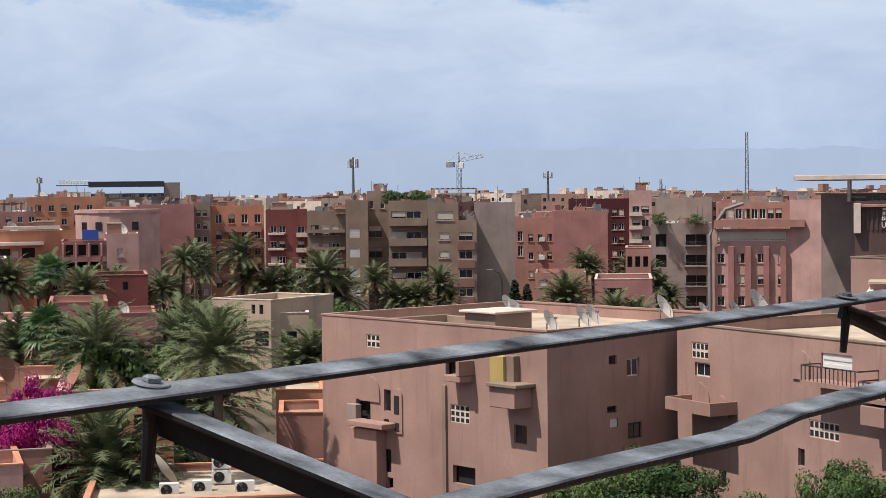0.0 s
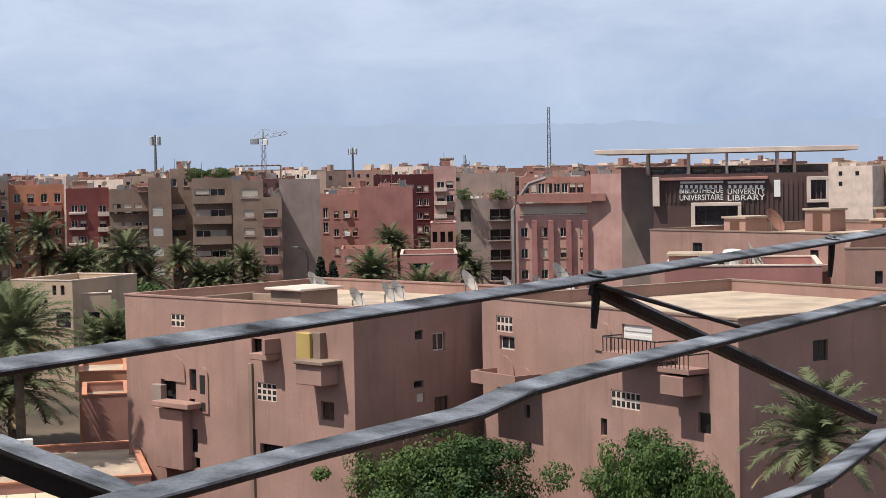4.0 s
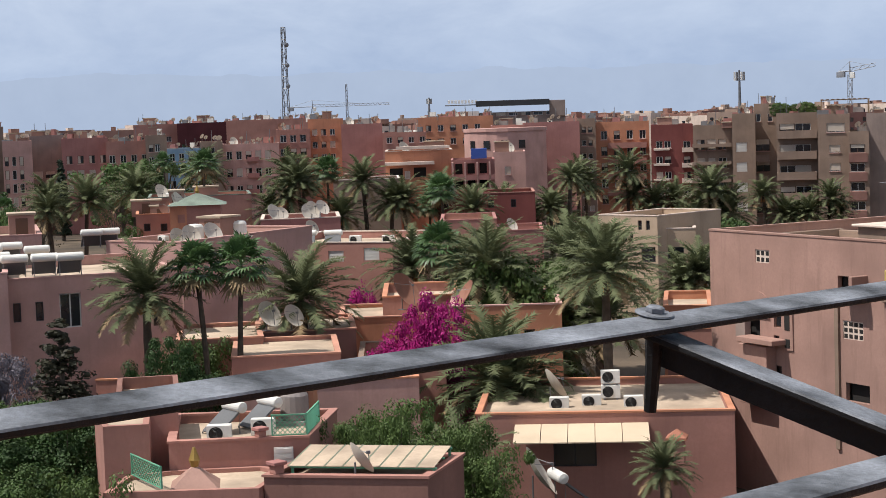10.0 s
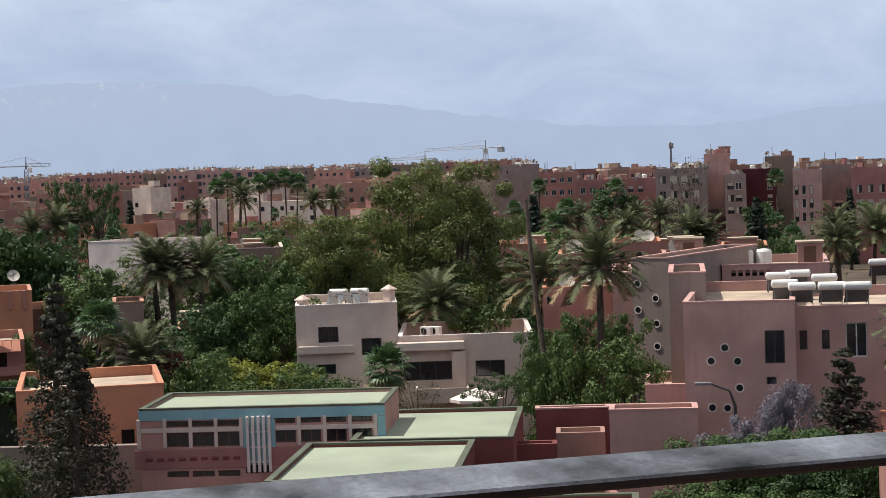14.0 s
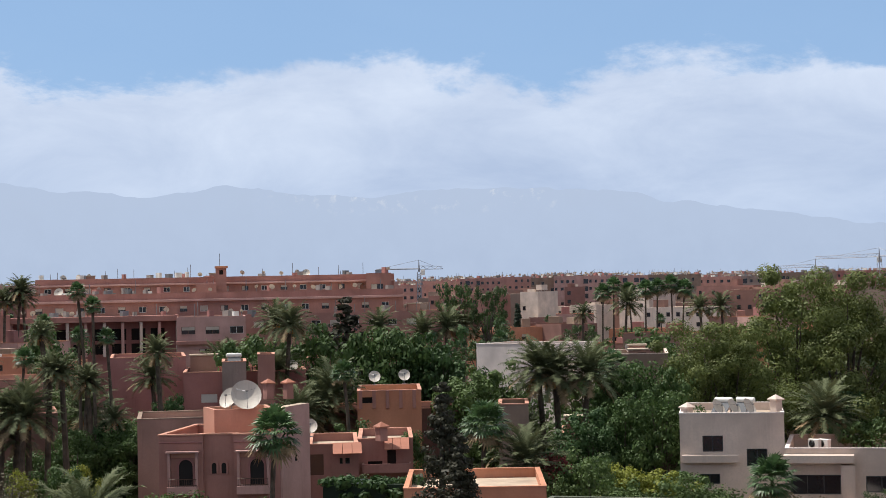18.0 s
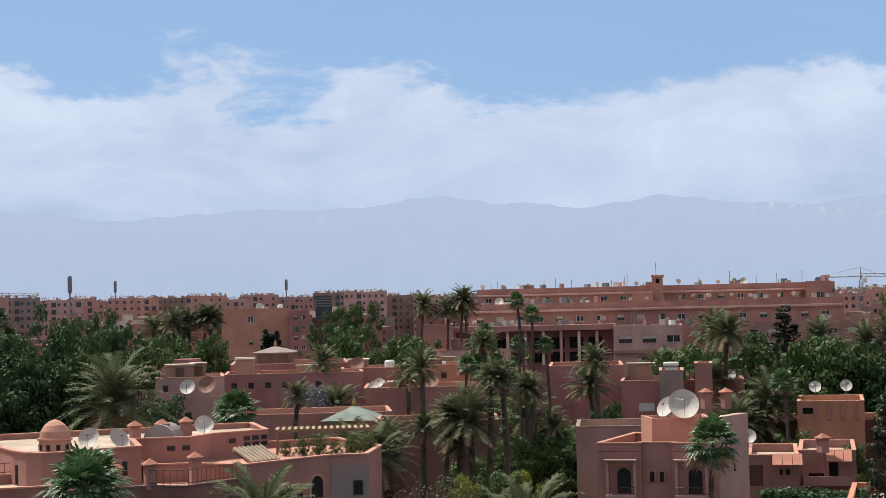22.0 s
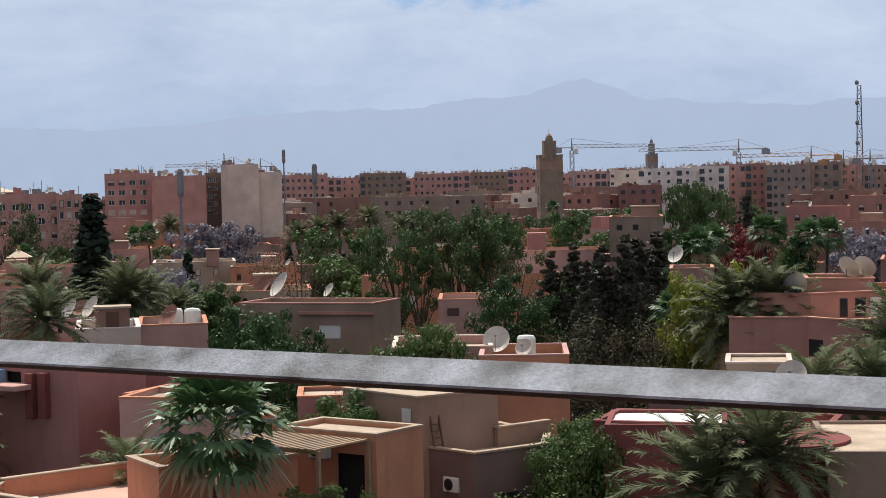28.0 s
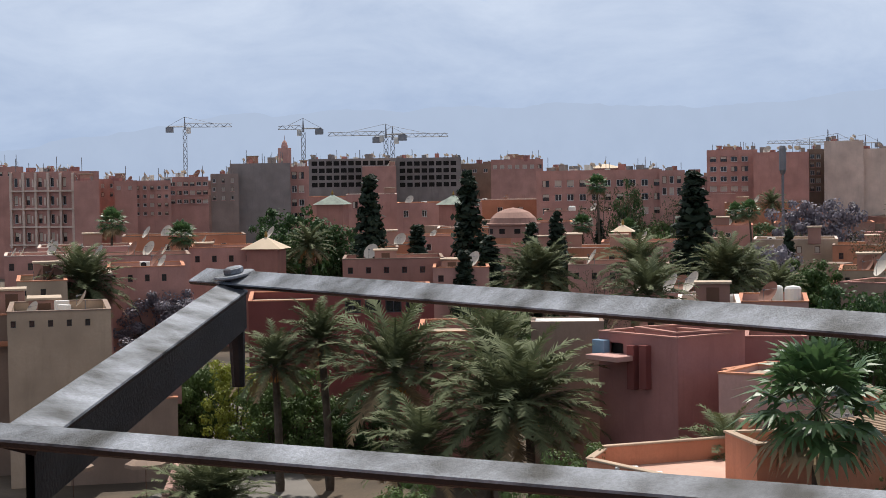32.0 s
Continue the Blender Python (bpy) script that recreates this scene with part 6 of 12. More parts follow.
balcony(flat_q, "plaster_grey", 4.57, 8.26, 0.9, -1.51, -0.86, bars=True)
flat_q_top = house(27.97, 260.50, -7.0, 8.25, 15, 16.97, "plaster_grey", "grey-brown set-back penthouse wall", **FLATS)
clutter(flat_q_top, 25, 2)
flat_r = house(33.12, 237.70, -9.2, 10.68, 15, 12.80, "plaster_pink", "pink flats with tall windows and a curved roof beam", front=[*grid(0.65, 2.73, 4, 2.29, 2.92, 3, 1.0, 1.3, "far"), *grid(0.69, 0.00, 1, 11.16, 0.00, 1, 9.2, 1.2, "far")], **FLATS)
add_box(flat_r, "pilaster", "plaster_rose", 2.17, 2.93, -0.60, -0.004, 2.31, 10.45)
add_box(flat_r, "pilaster", "plaster_rose", 4.46, 5.22, -0.60, -0.004, 2.29, 10.41)
add_box(flat_r, "pilaster", "plaster_rose", 6.90, 7.66, -0.60, -0.004, 2.27, 10.38)
add_box(flat_r, "pilaster", "plaster_rose", 9.18, 9.94, -0.60, -0.004, 2.25, 10.34)
flat_r_top = house(34.49, 243.57, -9.2, 10.16, 15, 16.39, "plaster_salmon", "red penthouse with a glazed veranda", front=[*grid(0.51, 1.10, 8, 14.08, 0.00, 1, 0.9, 1.4, "far")], **FLATS)
clutter(flat_r_top, 26, 3)
balcony(flat_r, "plaster_salmon", 0.28, 12.41, 1.2, 13.03, 14.03)
flat_s = house(43.44, 236.04, -24.3, 8.99, 15, 16.71, "plaster_pink", "pink blank side wall of flats", **FLATS)
clutter(flat_s, 27, 2)
roof_beam(flat_r, -0.33, 0.80, 16.29)
low_a = house(13.54, 189.52, -5.0, 6.27, 12, 8.47, "plaster_rose", "low rose house with a pale-edged roof terrace", front=[(1.06, 6.83, 1.9, 0.7, "std")], coping="plaster_pale")
house(7.62, 204.86, -3.0, 6.00, 10, 8.58, "plaster_salmon", "low salmon house among palms", front=[(0.48, 6.88, 0.9, 0.8, "far")])
house(19.15, 214.15, -5.5, 3.13, 8, 11.08, "plaster_salmon", "small salmon loggia with arches", front=[*grid(0.22, 0.97, 3, 8.74, 0.00, 1, 0.6, 1.3, "hole")], coping="plaster_pink")
cream_a = house(-22.31, 148.33, -31.2, 6.39, 9, 9.21, "plaster_cream", "two-storey cream villa with narrow windows", front=[(2.60, 6.98, 0.5, 0.8, "dark"), (3.39, 6.90, 0.4, 0.9, "dark"), (4.33, 8.03, 0.4, 0.8, "dark"), (5.18, 8.04, 0.4, 0.8, "dark"), (4.62, 5.32, 1.5, 1.3, "dark")], coping="plaster_pale")
cream_b = house(-16.96, 146.02, 6.0, 3.18, 9, 8.05, "plaster_cream", "low wing of a cream villa", front=[(0.78, 5.31, 1.4, 1.2, "dark")], coping="plaster_pale")

for k in range(5):
    plant("bush", -12.3 + k * 1.25, 262.0, 16.6, 2.2 - 0.15 * (k % 3), 1.0)
for x in (-12.6, -9.6, -6.8, -4.2):
    hut(x, 264.5, 16.6, 1, 1.8, 1.6, 1.3, "plaster_tan")

# ---------------------------------------------------------------- salmon town behind
tn_a = house(-115.48, 276.89, 22.1, 5.72, 15, 14.32, "plaster_skyblue", "blue flats with white-framed windows", front=[*grid(0.38, 1.59, 3, 7.56, 2.33, 3, 0.9, 1.3, "far")], **FLATS)
tn_b = house(-111.08, 280.83, 21.2, 3.93, 15, 15.32, "plaster_tan", "ochre flats with tall windows", front=[*grid(0.61, 1.26, 2, 5.46, 2.51, 4, 0.7, 1.3, "far")], **FLATS)
tn_c = house(-109.02, 285.92, 19.9, 10.05, 15, 14.72, "plaster_pink", "pink flats with paired windows", front=[*grid(0.79, 1.68, 5, 5.91, 3.02, 3, 1.0, 1.5, "far")], **FLATS)
clutter(tn_c, 31, 3)
balcony(tn_c, "plaster_rose", 4.40, 6.50, 1.0, 11.59, 12.37)
balcony(tn_c, "plaster_rose", 4.31, 6.41, 1.0, 8.76, 9.54)
balcony(tn_c, "plaster_rose", 4.22, 6.33, 1.0, 5.93, 6.71)
tn_d = house(-101.33, 292.97, 18.5, 6.07, 15, 16.94, "plaster_salmon", "salmon flats with recessed balconies", front=[*grid(0.70, 1.76, 3, 7.38, 2.42, 4, 1.1, 1.3, "far")], **FLATS)
clutter(tn_d, 32, 2)
tn_e = house(-96.56, 296.68, 17.4, 6.35, 15, 18.63, "plaster_orange", "orange flats with recessed balconies", front=[*grid(0.74, 1.59, 3, 8.99, 2.23, 4, 0.9, 1.1, "far")], **FLATS)
clutter(tn_e, 33, 3)
tn_f = house(-87.39, 286.99, 16.3, 7.10, 18, 17.53, "plaster_rose", "rose flats with a blank wall", **FLATS)
clutter(tn_f, 34, 3)
tn_g = house(-130.84, 319.23, 21.5, 9.60, 15, 18.74, "plaster_maroon", "maroon flats in the town", **FLATS)
clutter(tn_g, 35, 2)
tn_h = house(-140.61, 320.52, 23.0, 8.76, 15, 18.69, "plaster_salmon", "salmon flats in the town", front=[*grid(0.98, 1.79, 4, 12.81, 2.33, 2, 1.0, 1.1, "far")], **FLATS)
clutter(tn_h, 36, 2)
tn_i = house(-77.89, 279.34, 14.9, 7.28, 15, 15.91, "plaster_salmon", "salmon flats with stepped terraces", front=[*grid(0.66, 1.84, 4, 10.23, 1.94, 3, 0.9, 1.0, "far")], **FLATS)
clutter(tn_i, 37, 2)
tn_j = house(-77.19, 300.24, 13.2, 13.55, 15, 18.25, "plaster_orange", "orange flats with a roof terrace", front=[*grid(1.46, 2.19, 5, 13.32, 2.39, 2, 1.0, 1.1, "far")], **FLATS)
clutter(tn_j, 38, 4)
vil_a = house(-60.22, 216.79, 14.4, 8.70, 12, 13.90, "plaster_orange", "orange villa with a loggia and tiled eaves", front=[(0.54, 10.52, 1.7, 1.2, "hole"), (2.49, 10.34, 0.7, 1.0, "far"), (3.66, 10.45, 1.6, 1.3, "hole")], coping="plaster_pale")
add_box(vil_a, "eave", "plaster_pale", -0.06, 6.37, -0.80, -0.004, 12.10, 12.54)
add_box(vil_a, "eave", "plaster_pale", 1.43, 8.39, -0.40, -0.004, 14.10, 14.53)
clutter(vil_a, 39, 2)
vil_b = house(-49.69, 209.18, 12.6, 5.44, 11, 12.80, "plaster_rose", "rose villa with slim columns and balconies", front=[*grid(0.54, 1.51, 3, 9.14, 1.89, 2, 0.9, 1.3, "hole")])
add_box(vil_b, "tarpaulin", "blue_sheet", 2.54, 4.49, -0.30, -0.004, 12.87, 14.13, "blue tarpaulin hung on a terrace")
add_box(vil_b, "column", "plaster_pink", 0.12, 0.33, -1.40, -0.004, 9.07, 12.54)
add_box(vil_b, "column", "plaster_pink", 1.65, 1.85, -1.40, -0.004, 9.04, 12.51)
add_box(vil_b, "column", "plaster_pink", 3.17, 3.38, -1.40, -0.004, 9.00, 12.48)
add_box(vil_b, "column", "plaster_pink", 4.70, 4.91, -1.40, -0.004, 8.97, 12.45)
balcony(vil_b, "plaster_rose", -0.16, 5.39, 1.4, 10.27, 10.90)
balcony(vil_b, "plaster_salmon", -0.20, 9.39, 1.4, 8.41, 8.97)
vil_c = house(-48.67, 229.91, 11.4, 4.36, 12, 13.19, "plaster_pink", "pink terrace house stepping down", front=[(1.26, 12.00, 1.2, 1.4, "far"), (1.52, 10.08, 0.8, 1.1, "far")])
clutter(vil_c, 40, 2)
round_tower(-52.4, 256.7, 0, 6.2, 16.26, "plaster_pink")
vil_d = house(-45.53, 184.46, 12.2, 10.79, 10, 9.61, "plaster_red", "long dark red garden house", front=[*grid(0.69, 2.47, 4, 8.01, 0.00, 1, 0.6, 0.9, "dark")], coping="plaster_salmon")
vil_e = house(-63.81, 205.31, 16.2, 8.26, 10, 10.76, "plaster_tan", "low house with white sheds", coping="plaster_white")
clutter(vil_e, 41, 2)

# ---------------------------------------------------------------- houses over the garden
long_house = house(-43.35, 120.43, -4.8, 10.47, 12, 9.24, "plaster_salmon", "long salmon house with white shutters and a solar frame", front=[(2.67, 7.66, 1.3, 0.9, "white"), (5.47, 7.87, 1.2, 0.8, "shutter"), (8.23, 7.96, 1.2, 0.9, "shutter")], coping="plaster_pale")
long_top = house(-47.89, 133.68, 18.4, 6.51, 8, 10.19, "plaster_rose", "rose upper storey with dishes", coping="plaster_pale")
clutter(long_top, 42, 5)
solar_heater(-40.76, 123.83, 8.74, 10)
solar_heater(-38.67, 123.65, 8.74, 10)
dish(-41.3, 126.4, 9.19, 60, 0.6)
dish(-41.2, 126.5, 10.65, 60, 0.6)
dish(-40.5, 126.7, 10.71, 60, 0.6)
dish(-47.9, 124.1, 8.31, 60, 0.9)
dish(-50.2, 123.2, 8.48, 60, 0.7)
dish(-50.9, 122.9, 8.34, 60, 0.7)
aircon(-37.21, 124.73, 8.74, 0)
aircon(-34.60, 124.51, 8.74, 0)
left_house = house(-50.19, 109.00, 22.2, 10.50, 10, 9.86, "plaster_salmon", "salmon house with big dishes", front=[(9.57, 8.22, 0.3, 0.8, "std")], coping="plaster_pale")
cube_a = house(-35.71, 145.69, 12.8, 4.86, 10, 9.12, "plaster_salmon", "salmon cube house with an oval window", front=[(2.97, 7.66, 0.7, 0.5, "hole")], coping="plaster_rose")
cube_b = house(-30.23, 142.84, 11.2, 3.99, 9, 8.34, "plaster_rose", "low rose wing of a cube house", coping="plaster_rose")
dish(-29.76, 146.60, 7.84, 60, 0.6)
pav = house(-73.29, 169.86, 21.7, 10.85, 10, 10.65, "plaster_salmon", "salmon pavilion with a turquoise roof edge", front=[(3.39, 8.73, 3.1, 1.1, "hole")], coping="tile_green")
clutter(pav, 43, 5)
gh_a = house(-26.68, 94.30, 14.5, 4.42, 8, 7.95, "plaster_salmon", "low salmon garden house with a large dish", front=[(0.97, 6.36, 0.6, 0.6, "std")], coping="plaster_orange")
dish(-25.1, 92.7, 7.45, 70, 1.0, "rust")
dish(-21.0, 91.6, 7.45, -60, 0.8, "rust")
gh_b = house(-21.61, 89.43, 11.7, 5.98, 8, 7.91, "plaster_orange", "orange garden house with pale parapets", front=[(3.92, 5.82, 0.6, 0.8, "std")], coping="plaster_pink")
gh_c = house(-12.23, 107.31, 5.7, 2.99, 9, 5.85, "plaster_orange", "stepped orange-red house with a flat roof", front=[(0.64, 3.41, 1.2, 0.5, "dark")], coping="plaster_orange")
gh_d = house(-11.16, 99.38, 5.7, 2.60, 6, 5.43, "plaster_salmon", "low red annex with a flat roof", coping="plaster_orange")
ob_0 = house(-33.87, 81.22, 21.2, 4.36, 7, 7.20, "plaster_salmon", "low flat-roofed outbuilding with pale roof slabs", coping="plaster_apricot", parapet=0.15)
ob_1 = house(-30.75, 84.58, 18.3, 5.12, 7, 7.18, "plaster_mud", "low flat-roofed outbuilding with pale roof slabs", coping="plaster_apricot", parapet=0.15)
ob_2 = house(-28.49, 91.67, 15.8, 4.92, 7, 7.05, "plaster_orange", "low flat-roofed outbuilding with pale roof slabs", coping="plaster_apricot", parapet=0.15)
ob_3 = house(-29.21, 76.62, 19.1, 5.16, 7, 7.01, "plaster_salmon", "low flat-roofed outbuilding with pale roof slabs", coping="plaster_apricot", parapet=0.15)
dish(-30.3, 84.8, 7.29, 60, 0.7)
dish(-29.1, 85.2, 7.24, 60, 0.6)
gw = house(-28.73, 74.66, 17.9, 8.87, 6, 6.00, "plaster_pink", "long pink garden wall house", coping="plaster_orange")
gx = house(-24.16, 80.45, 15.2, 4.32, 9, 6.06, "plaster_salmon", "salmon house with ochre panels on its roof", front=[(-0.34, 5.36, 0.4, 0.7, "std")], coping="plaster_tan")
add_box(gx, "ochre_panel", "yellow_panel", -3.42, -2.80, -0.30, -0.004, 5.11, 6.01)
add_box(gx, "ochre_panel", "yellow_panel", -2.67, -2.06, -0.30, -0.004, 5.08, 5.98)
add_box(gx, "ochre_panel", "yellow_panel", -1.92, -1.30, -0.30, -0.004, 5.05, 5.95)
add_box(gx, "ochre_panel", "yellow_panel", -1.17, -0.55, -0.30, -0.004, 5.02, 5.93)
add_box(gx, "ochre_panel", "yellow_panel", -0.42, 0.20, -0.30, -0.004, 4.99, 5.90)
def lattice_railing(x0, y0, x1, y1, z, h):
    """A green railing of crossed laths in a frame."""
    ln = math.hypot(x1 - x0, y1 - y0)
    th = thing("lattice_railing", pose(x0, y0, z, 0, 0, math.degrees(math.atan2(y1 - y0, x1 - x0))), "pale green iron lattice railing on a terrace edge", "railing")
    for za in (0.02, h):
        g = Geo()
        g.box(0, ln, -0.025, 0.025, za - 0.02, za + 0.02)
        part("rail", g, "green_screen", th)
    for u in (0.0, ln):
        g = Geo()
        g.box(u - 0.025, u + 0.025, -0.03, 0.03, 0, h + 0.03)
        part("post", g, "green_screen", th)
    n = max(4, int(ln / 0.16))
    for k in range(-int(h / 0.16), n):
        for flip in (0, 1):
            a, b = k * ln / n, k * ln / n + h
            ua, ub = max(a, 0.0), min(b, ln)
            if ub - ua < 0.05:
                continue
            za, zb = ua - a, ub - a
            if flip:
                za, zb = h - za, h - zb
            g = Geo()
            g.tube([(ua, 0.01 * flip, za), (ub, 0.01 * flip, zb)], 0.014, 4)
            part("lath", g, "green_screen", th)


def panel_cover(x, y, z, yaw, w, d, n):
    """A yard cover of pale panels laid side by side on green rails."""
    th = thing("yard_cover", pose(x, y, z, 0, 0, yaw), "pale green panel cover on green steel rails over a yard", "cover")
    for u, v in ((0.1, 0.1), (w - 0.1, 0.1), (0.1, d - 0.1), (w - 0.1, d - 0.1)):
        g = Geo()
        g.box(u - 0.04, u + 0.04, v - 0.04, v + 0.04, 0, 0.42 + 0.08 * v)
        part("post", g, "green_screen", th)
    for v in (0.1, d / 2, d - 0.1):
        g = Geo()
        g.box(0, w, v - 0.03, v + 0.03, 0.36 + 0.08 * v, 0.42 + 0.08 * v)
        part("rail", g, "green_screen", th)
    me = Geo()
    me.face([(0, 0, 0.44), (w / n - 0.07, 0, 0.44), (w / n - 0.07, d, 0.44 + 0.08 * d), (0, d, 0.44 + 0.08 * d)])
    me.face([(0, 0, 0.46), (w / n - 0.07, 0, 0.46), (w / n - 0.07, d, 0.46 + 0.08 * d), (0, d, 0.46 + 0.08 * d)][::-1])
    me.face([(0, 0, 0.44), (w / n - 0.07, 0, 0.44), (w / n - 0.07, 0, 0.46), (0, 0, 0.46)])
    me = me.mesh("panel", "roof_pale")
    rib = Geo()
    rib.tube([(-0.035, 0, 0.45), (-0.035, d, 0.45 + 0.08 * d)], 0.035, 4)
    rib = rib.mesh("rib", "roof_green")
    for k in range(n):
        part("panel", me, None, th, at=pose(k * w / n, 0, 0))
        part("rib", rib, None, th, at=pose(k * w / n, 0, 0))


# stepped terraces with green railings
poly_house([(-26.4, 56.2), (-24.9, 56.8), (-26.6, 61.0), (-28.6, 60.2)], 0, 7.5, "plaster_salmon", "tall brown stair tower with a slit window", parapet=0.1)
tower = poly_house([(-25.9, 58.9), (-24.8, 59.3), (-26.2, 62.6), (-27.3, 62.2)], 0, 7.85, "plaster_salmon", "tall salmon chimney block of a terraced house", parapet=0.1)
DECK = [(-24.4, 57.3), (-21.2, 58.3), (-19.6, 58.8), (-20.3, 64.5), (-26.5, 63.0)]
deck = poly_house(DECK, 0, 6.7, "plaster_salmon", "salmon terrace house with tanks and an air conditioner", roof="roof_pale", parapet=0.3, coping="plaster_salmon")
wall_window(deck, (-21.2, 58.3), (-19.6, 58.8), 0.4, 5.3, 0.7, 1.1, "shutter")
solar_heater(-23.7, 61.0, 6.41, -40)
solar_heater(-22.7, 62.2, 6.41, -40)
aircon(-23.1, 59.0, 6.41, 15)
aircon(-21.9, 60.4, 6.41, 15)
water_tank(-21.6, 63.2, 6.41, "concrete")
lattice_railing(-20.9, 58.55, -19.7, 58.9, 6.79, 0.75)
lattice_railing(-19.7, 58.9, -20.1, 61.6, 6.79, 0.75)
solo_pillar(-21.3, 58.4, 6.79, 0.22, 0.3, "plaster_salmon", "plaster_rose")
hut(-22.4, 66.4, 6.0, 10, 1.2, 1.2, 1.4, "plaster_orange")
low_deck = poly_house([(-25.2, 53.4), (-20.05, 54.6), (-20.05, 57.6), (-21.2, 58.28), (-24.35, 57.26), (-25.6, 56.2)], 0, 5.75, "plaster_salmon", "low salmon terrace with a pale floor", roof="roof_pale", parapet=0.15)
lattice_railing(-25.4, 56.3, -23.4, 54.2, 5.76, 0.75)
hip_roof(-22.7, 55.5, 5.6, 1.7, 1.9, 0.75, 20, "plaster_brown", "small tiled hatch roof on a terrace")
yard_house = poly_house([(-20.0, 55.0), (-14.3, 55.2), (-14.0, 59.2), (-19.55, 58.6)], 0, 6.05, "plaster_mud", "low shaded house under a panel cover", parapet=0.25, coping="plaster_salmon")
panel_cover(-19.4, 55.9, 5.81, 1, 5.2, 2.7, 8)
dish(-16.9, 55.5, 5.81, 130, 0.55)
solo_pillar(-19.6, 55.2, 6.14, 0.3, 0.35, "plaster_salmon", "plaster_rose")
for x, y, h, w in ((-17.6, 63.2, 7.0, 0.55), (-18.9, 61.6, 6.5, 0.5), (-15.8, 64.0, 6.6, 0.6), (-14.2, 62.8, 5.9, 0.6)):
    plant("bush", x, y, 0, h, w)
corner_house = house(-29.28, 63.58, 23.3, 2.6, 7, 7.1, "plaster_mud", "dark red house corner", front=[(1.4, 6.2, 0.2, 0.4, "std")])
ac_villa = house(-16.89, 74.10, 8.6, 11.37, 10, 4.83, "plaster_salmon", "low salmon villa with air conditioners on its pale roof", front=[(3.40, 2.46, 1.9, 1.3, "dark")], parapet=0.3, coping="plaster_orange")
awning(ac_villa, "canvas", 1.73, 7.63, 2.2, 3.97, 4.39, n=5, name="awning")
aircon(-13.82, 78.10, 4.33, 8)
aircon(-12.43, 78.81, 4.33, 8)
aircon(-10.45, 78.61, 4.33, 8)
dish(-14.57, 80.01, 4.33, 120, 0.8)
aircon(-11.76, 80.43, 4.53, 8)
aircon(-11.76, 80.43, 5.23, 8)
solar_heater(-11.2, 65.0, 3.2, 120)
dish(-12.6, 64.8, 3.20, 100, 1.0)
chimney(-7.53, 69.59, 3.74, 1.0)

# ---------------------------------------------------------------- masts and cranes over the flats
cell_mast(-20.17, 299.32, 17.00, 7.5, "grey cell mast with antenna panels on a roof")
cell_mast(-79.88, 320.19, 17.00, 5.0, "slim cell mast on a roof", 4, 0.4)
cell_mast(14.41, 319.68, 16.50, 5.5, "tree-shaped antenna mast over roofs", 8, 0.7)
crane(-3.66, 599.99, 10.00, 18, 9, 4, -20, "small tower crane over the roofs", "crane_grey", 10)
lattice_mast(-198.88, 587.24, 0.00, 52, 2.6, "tall lattice radio mast with drum antennas")
lattice_mast(70.91, 444.38, 0.00, 33, 1.2, "thin lattice mast on the skyline", "radio_mast", 0)
lattice_mast(-201.25, 670.45, 0.00, 33, 1.2, "thin lattice mast on the skyline", "radio_mast", 1)
crane(-275.73, 856.72, 5.00, 20, 40, 12, 10, "long tower crane on the skyline", "crane_grey")
arena = house(-96.02, 408.88, 11.4, 27.03, 25, 19.00, "plaster_grey", "grey hall with a dark canopy and rooftop sign", front=[*grid(1.38, 3.00, 8, 18.07, 0.00, 1, 2.2, 0.8, "far")], roof="roof_grey", name="event_hall", category="building")
add_box(arena, "canopy", "frame_dark", 5.58, 23.19, -3.00, -0.004, 20.48, 21.83, "dark canopy roof")
add_box(arena, "service_tower", "plaster_grey", 23.21, 27.03, -1.00, -0.004, 17.70, 21.51)
add_box(arena, "lettering_bar", "sign_white", -1.26, -0.71, -0.30, -0.004, 21.46, 22.27)
add_box(arena, "lettering_bar", "sign_white", -0.44, 0.10, -0.30, -0.004, 21.44, 22.26)
add_box(arena, "lettering_bar", "sign_white", 0.37, 0.92, -0.30, -0.004, 21.43, 22.24)
add_box(arena, "lettering_bar", "sign_white", 1.19, 1.73, -0.30, -0.004, 21.41, 22.23)
add_box(arena, "lettering_bar", "sign_white", 2.00, 2.55, -0.30, -0.004, 21.40, 22.21)
add_box(arena, "lettering_bar", "sign_white", 2.82, 3.36, -0.30, -0.004, 21.38, 22.20)
add_box(arena, "lettering_bar", "sign_white", 3.63, 4.18, -0.30, -0.004, 21.37, 22.18)
add_box(arena, "lettering_bar", "sign_white", 4.45, 4.99, -0.30, -0.004, 21.35, 22.17)
add_box(arena, "lettering_bar", "sign_white", 5.27, 5.81, -0.30, -0.004, 21.34, 22.15)
add_box(arena, "sign_rail", "steel_grey", -1.95, 5.79, -0.30, -0.004, 20.86, 21.13)
house(-86.27, 370.08, 12.8, 4.93, 12, 19.30, "plaster_white", "pale round tank house on a roof", name="tank_house", category="building")
lattice_mast(45.92, 417.48, 0.00, 21, 0.8, "thin steel rooftop mast", "radio_mast", 0)
street_lamp(3.85, 214.97, 0.00)

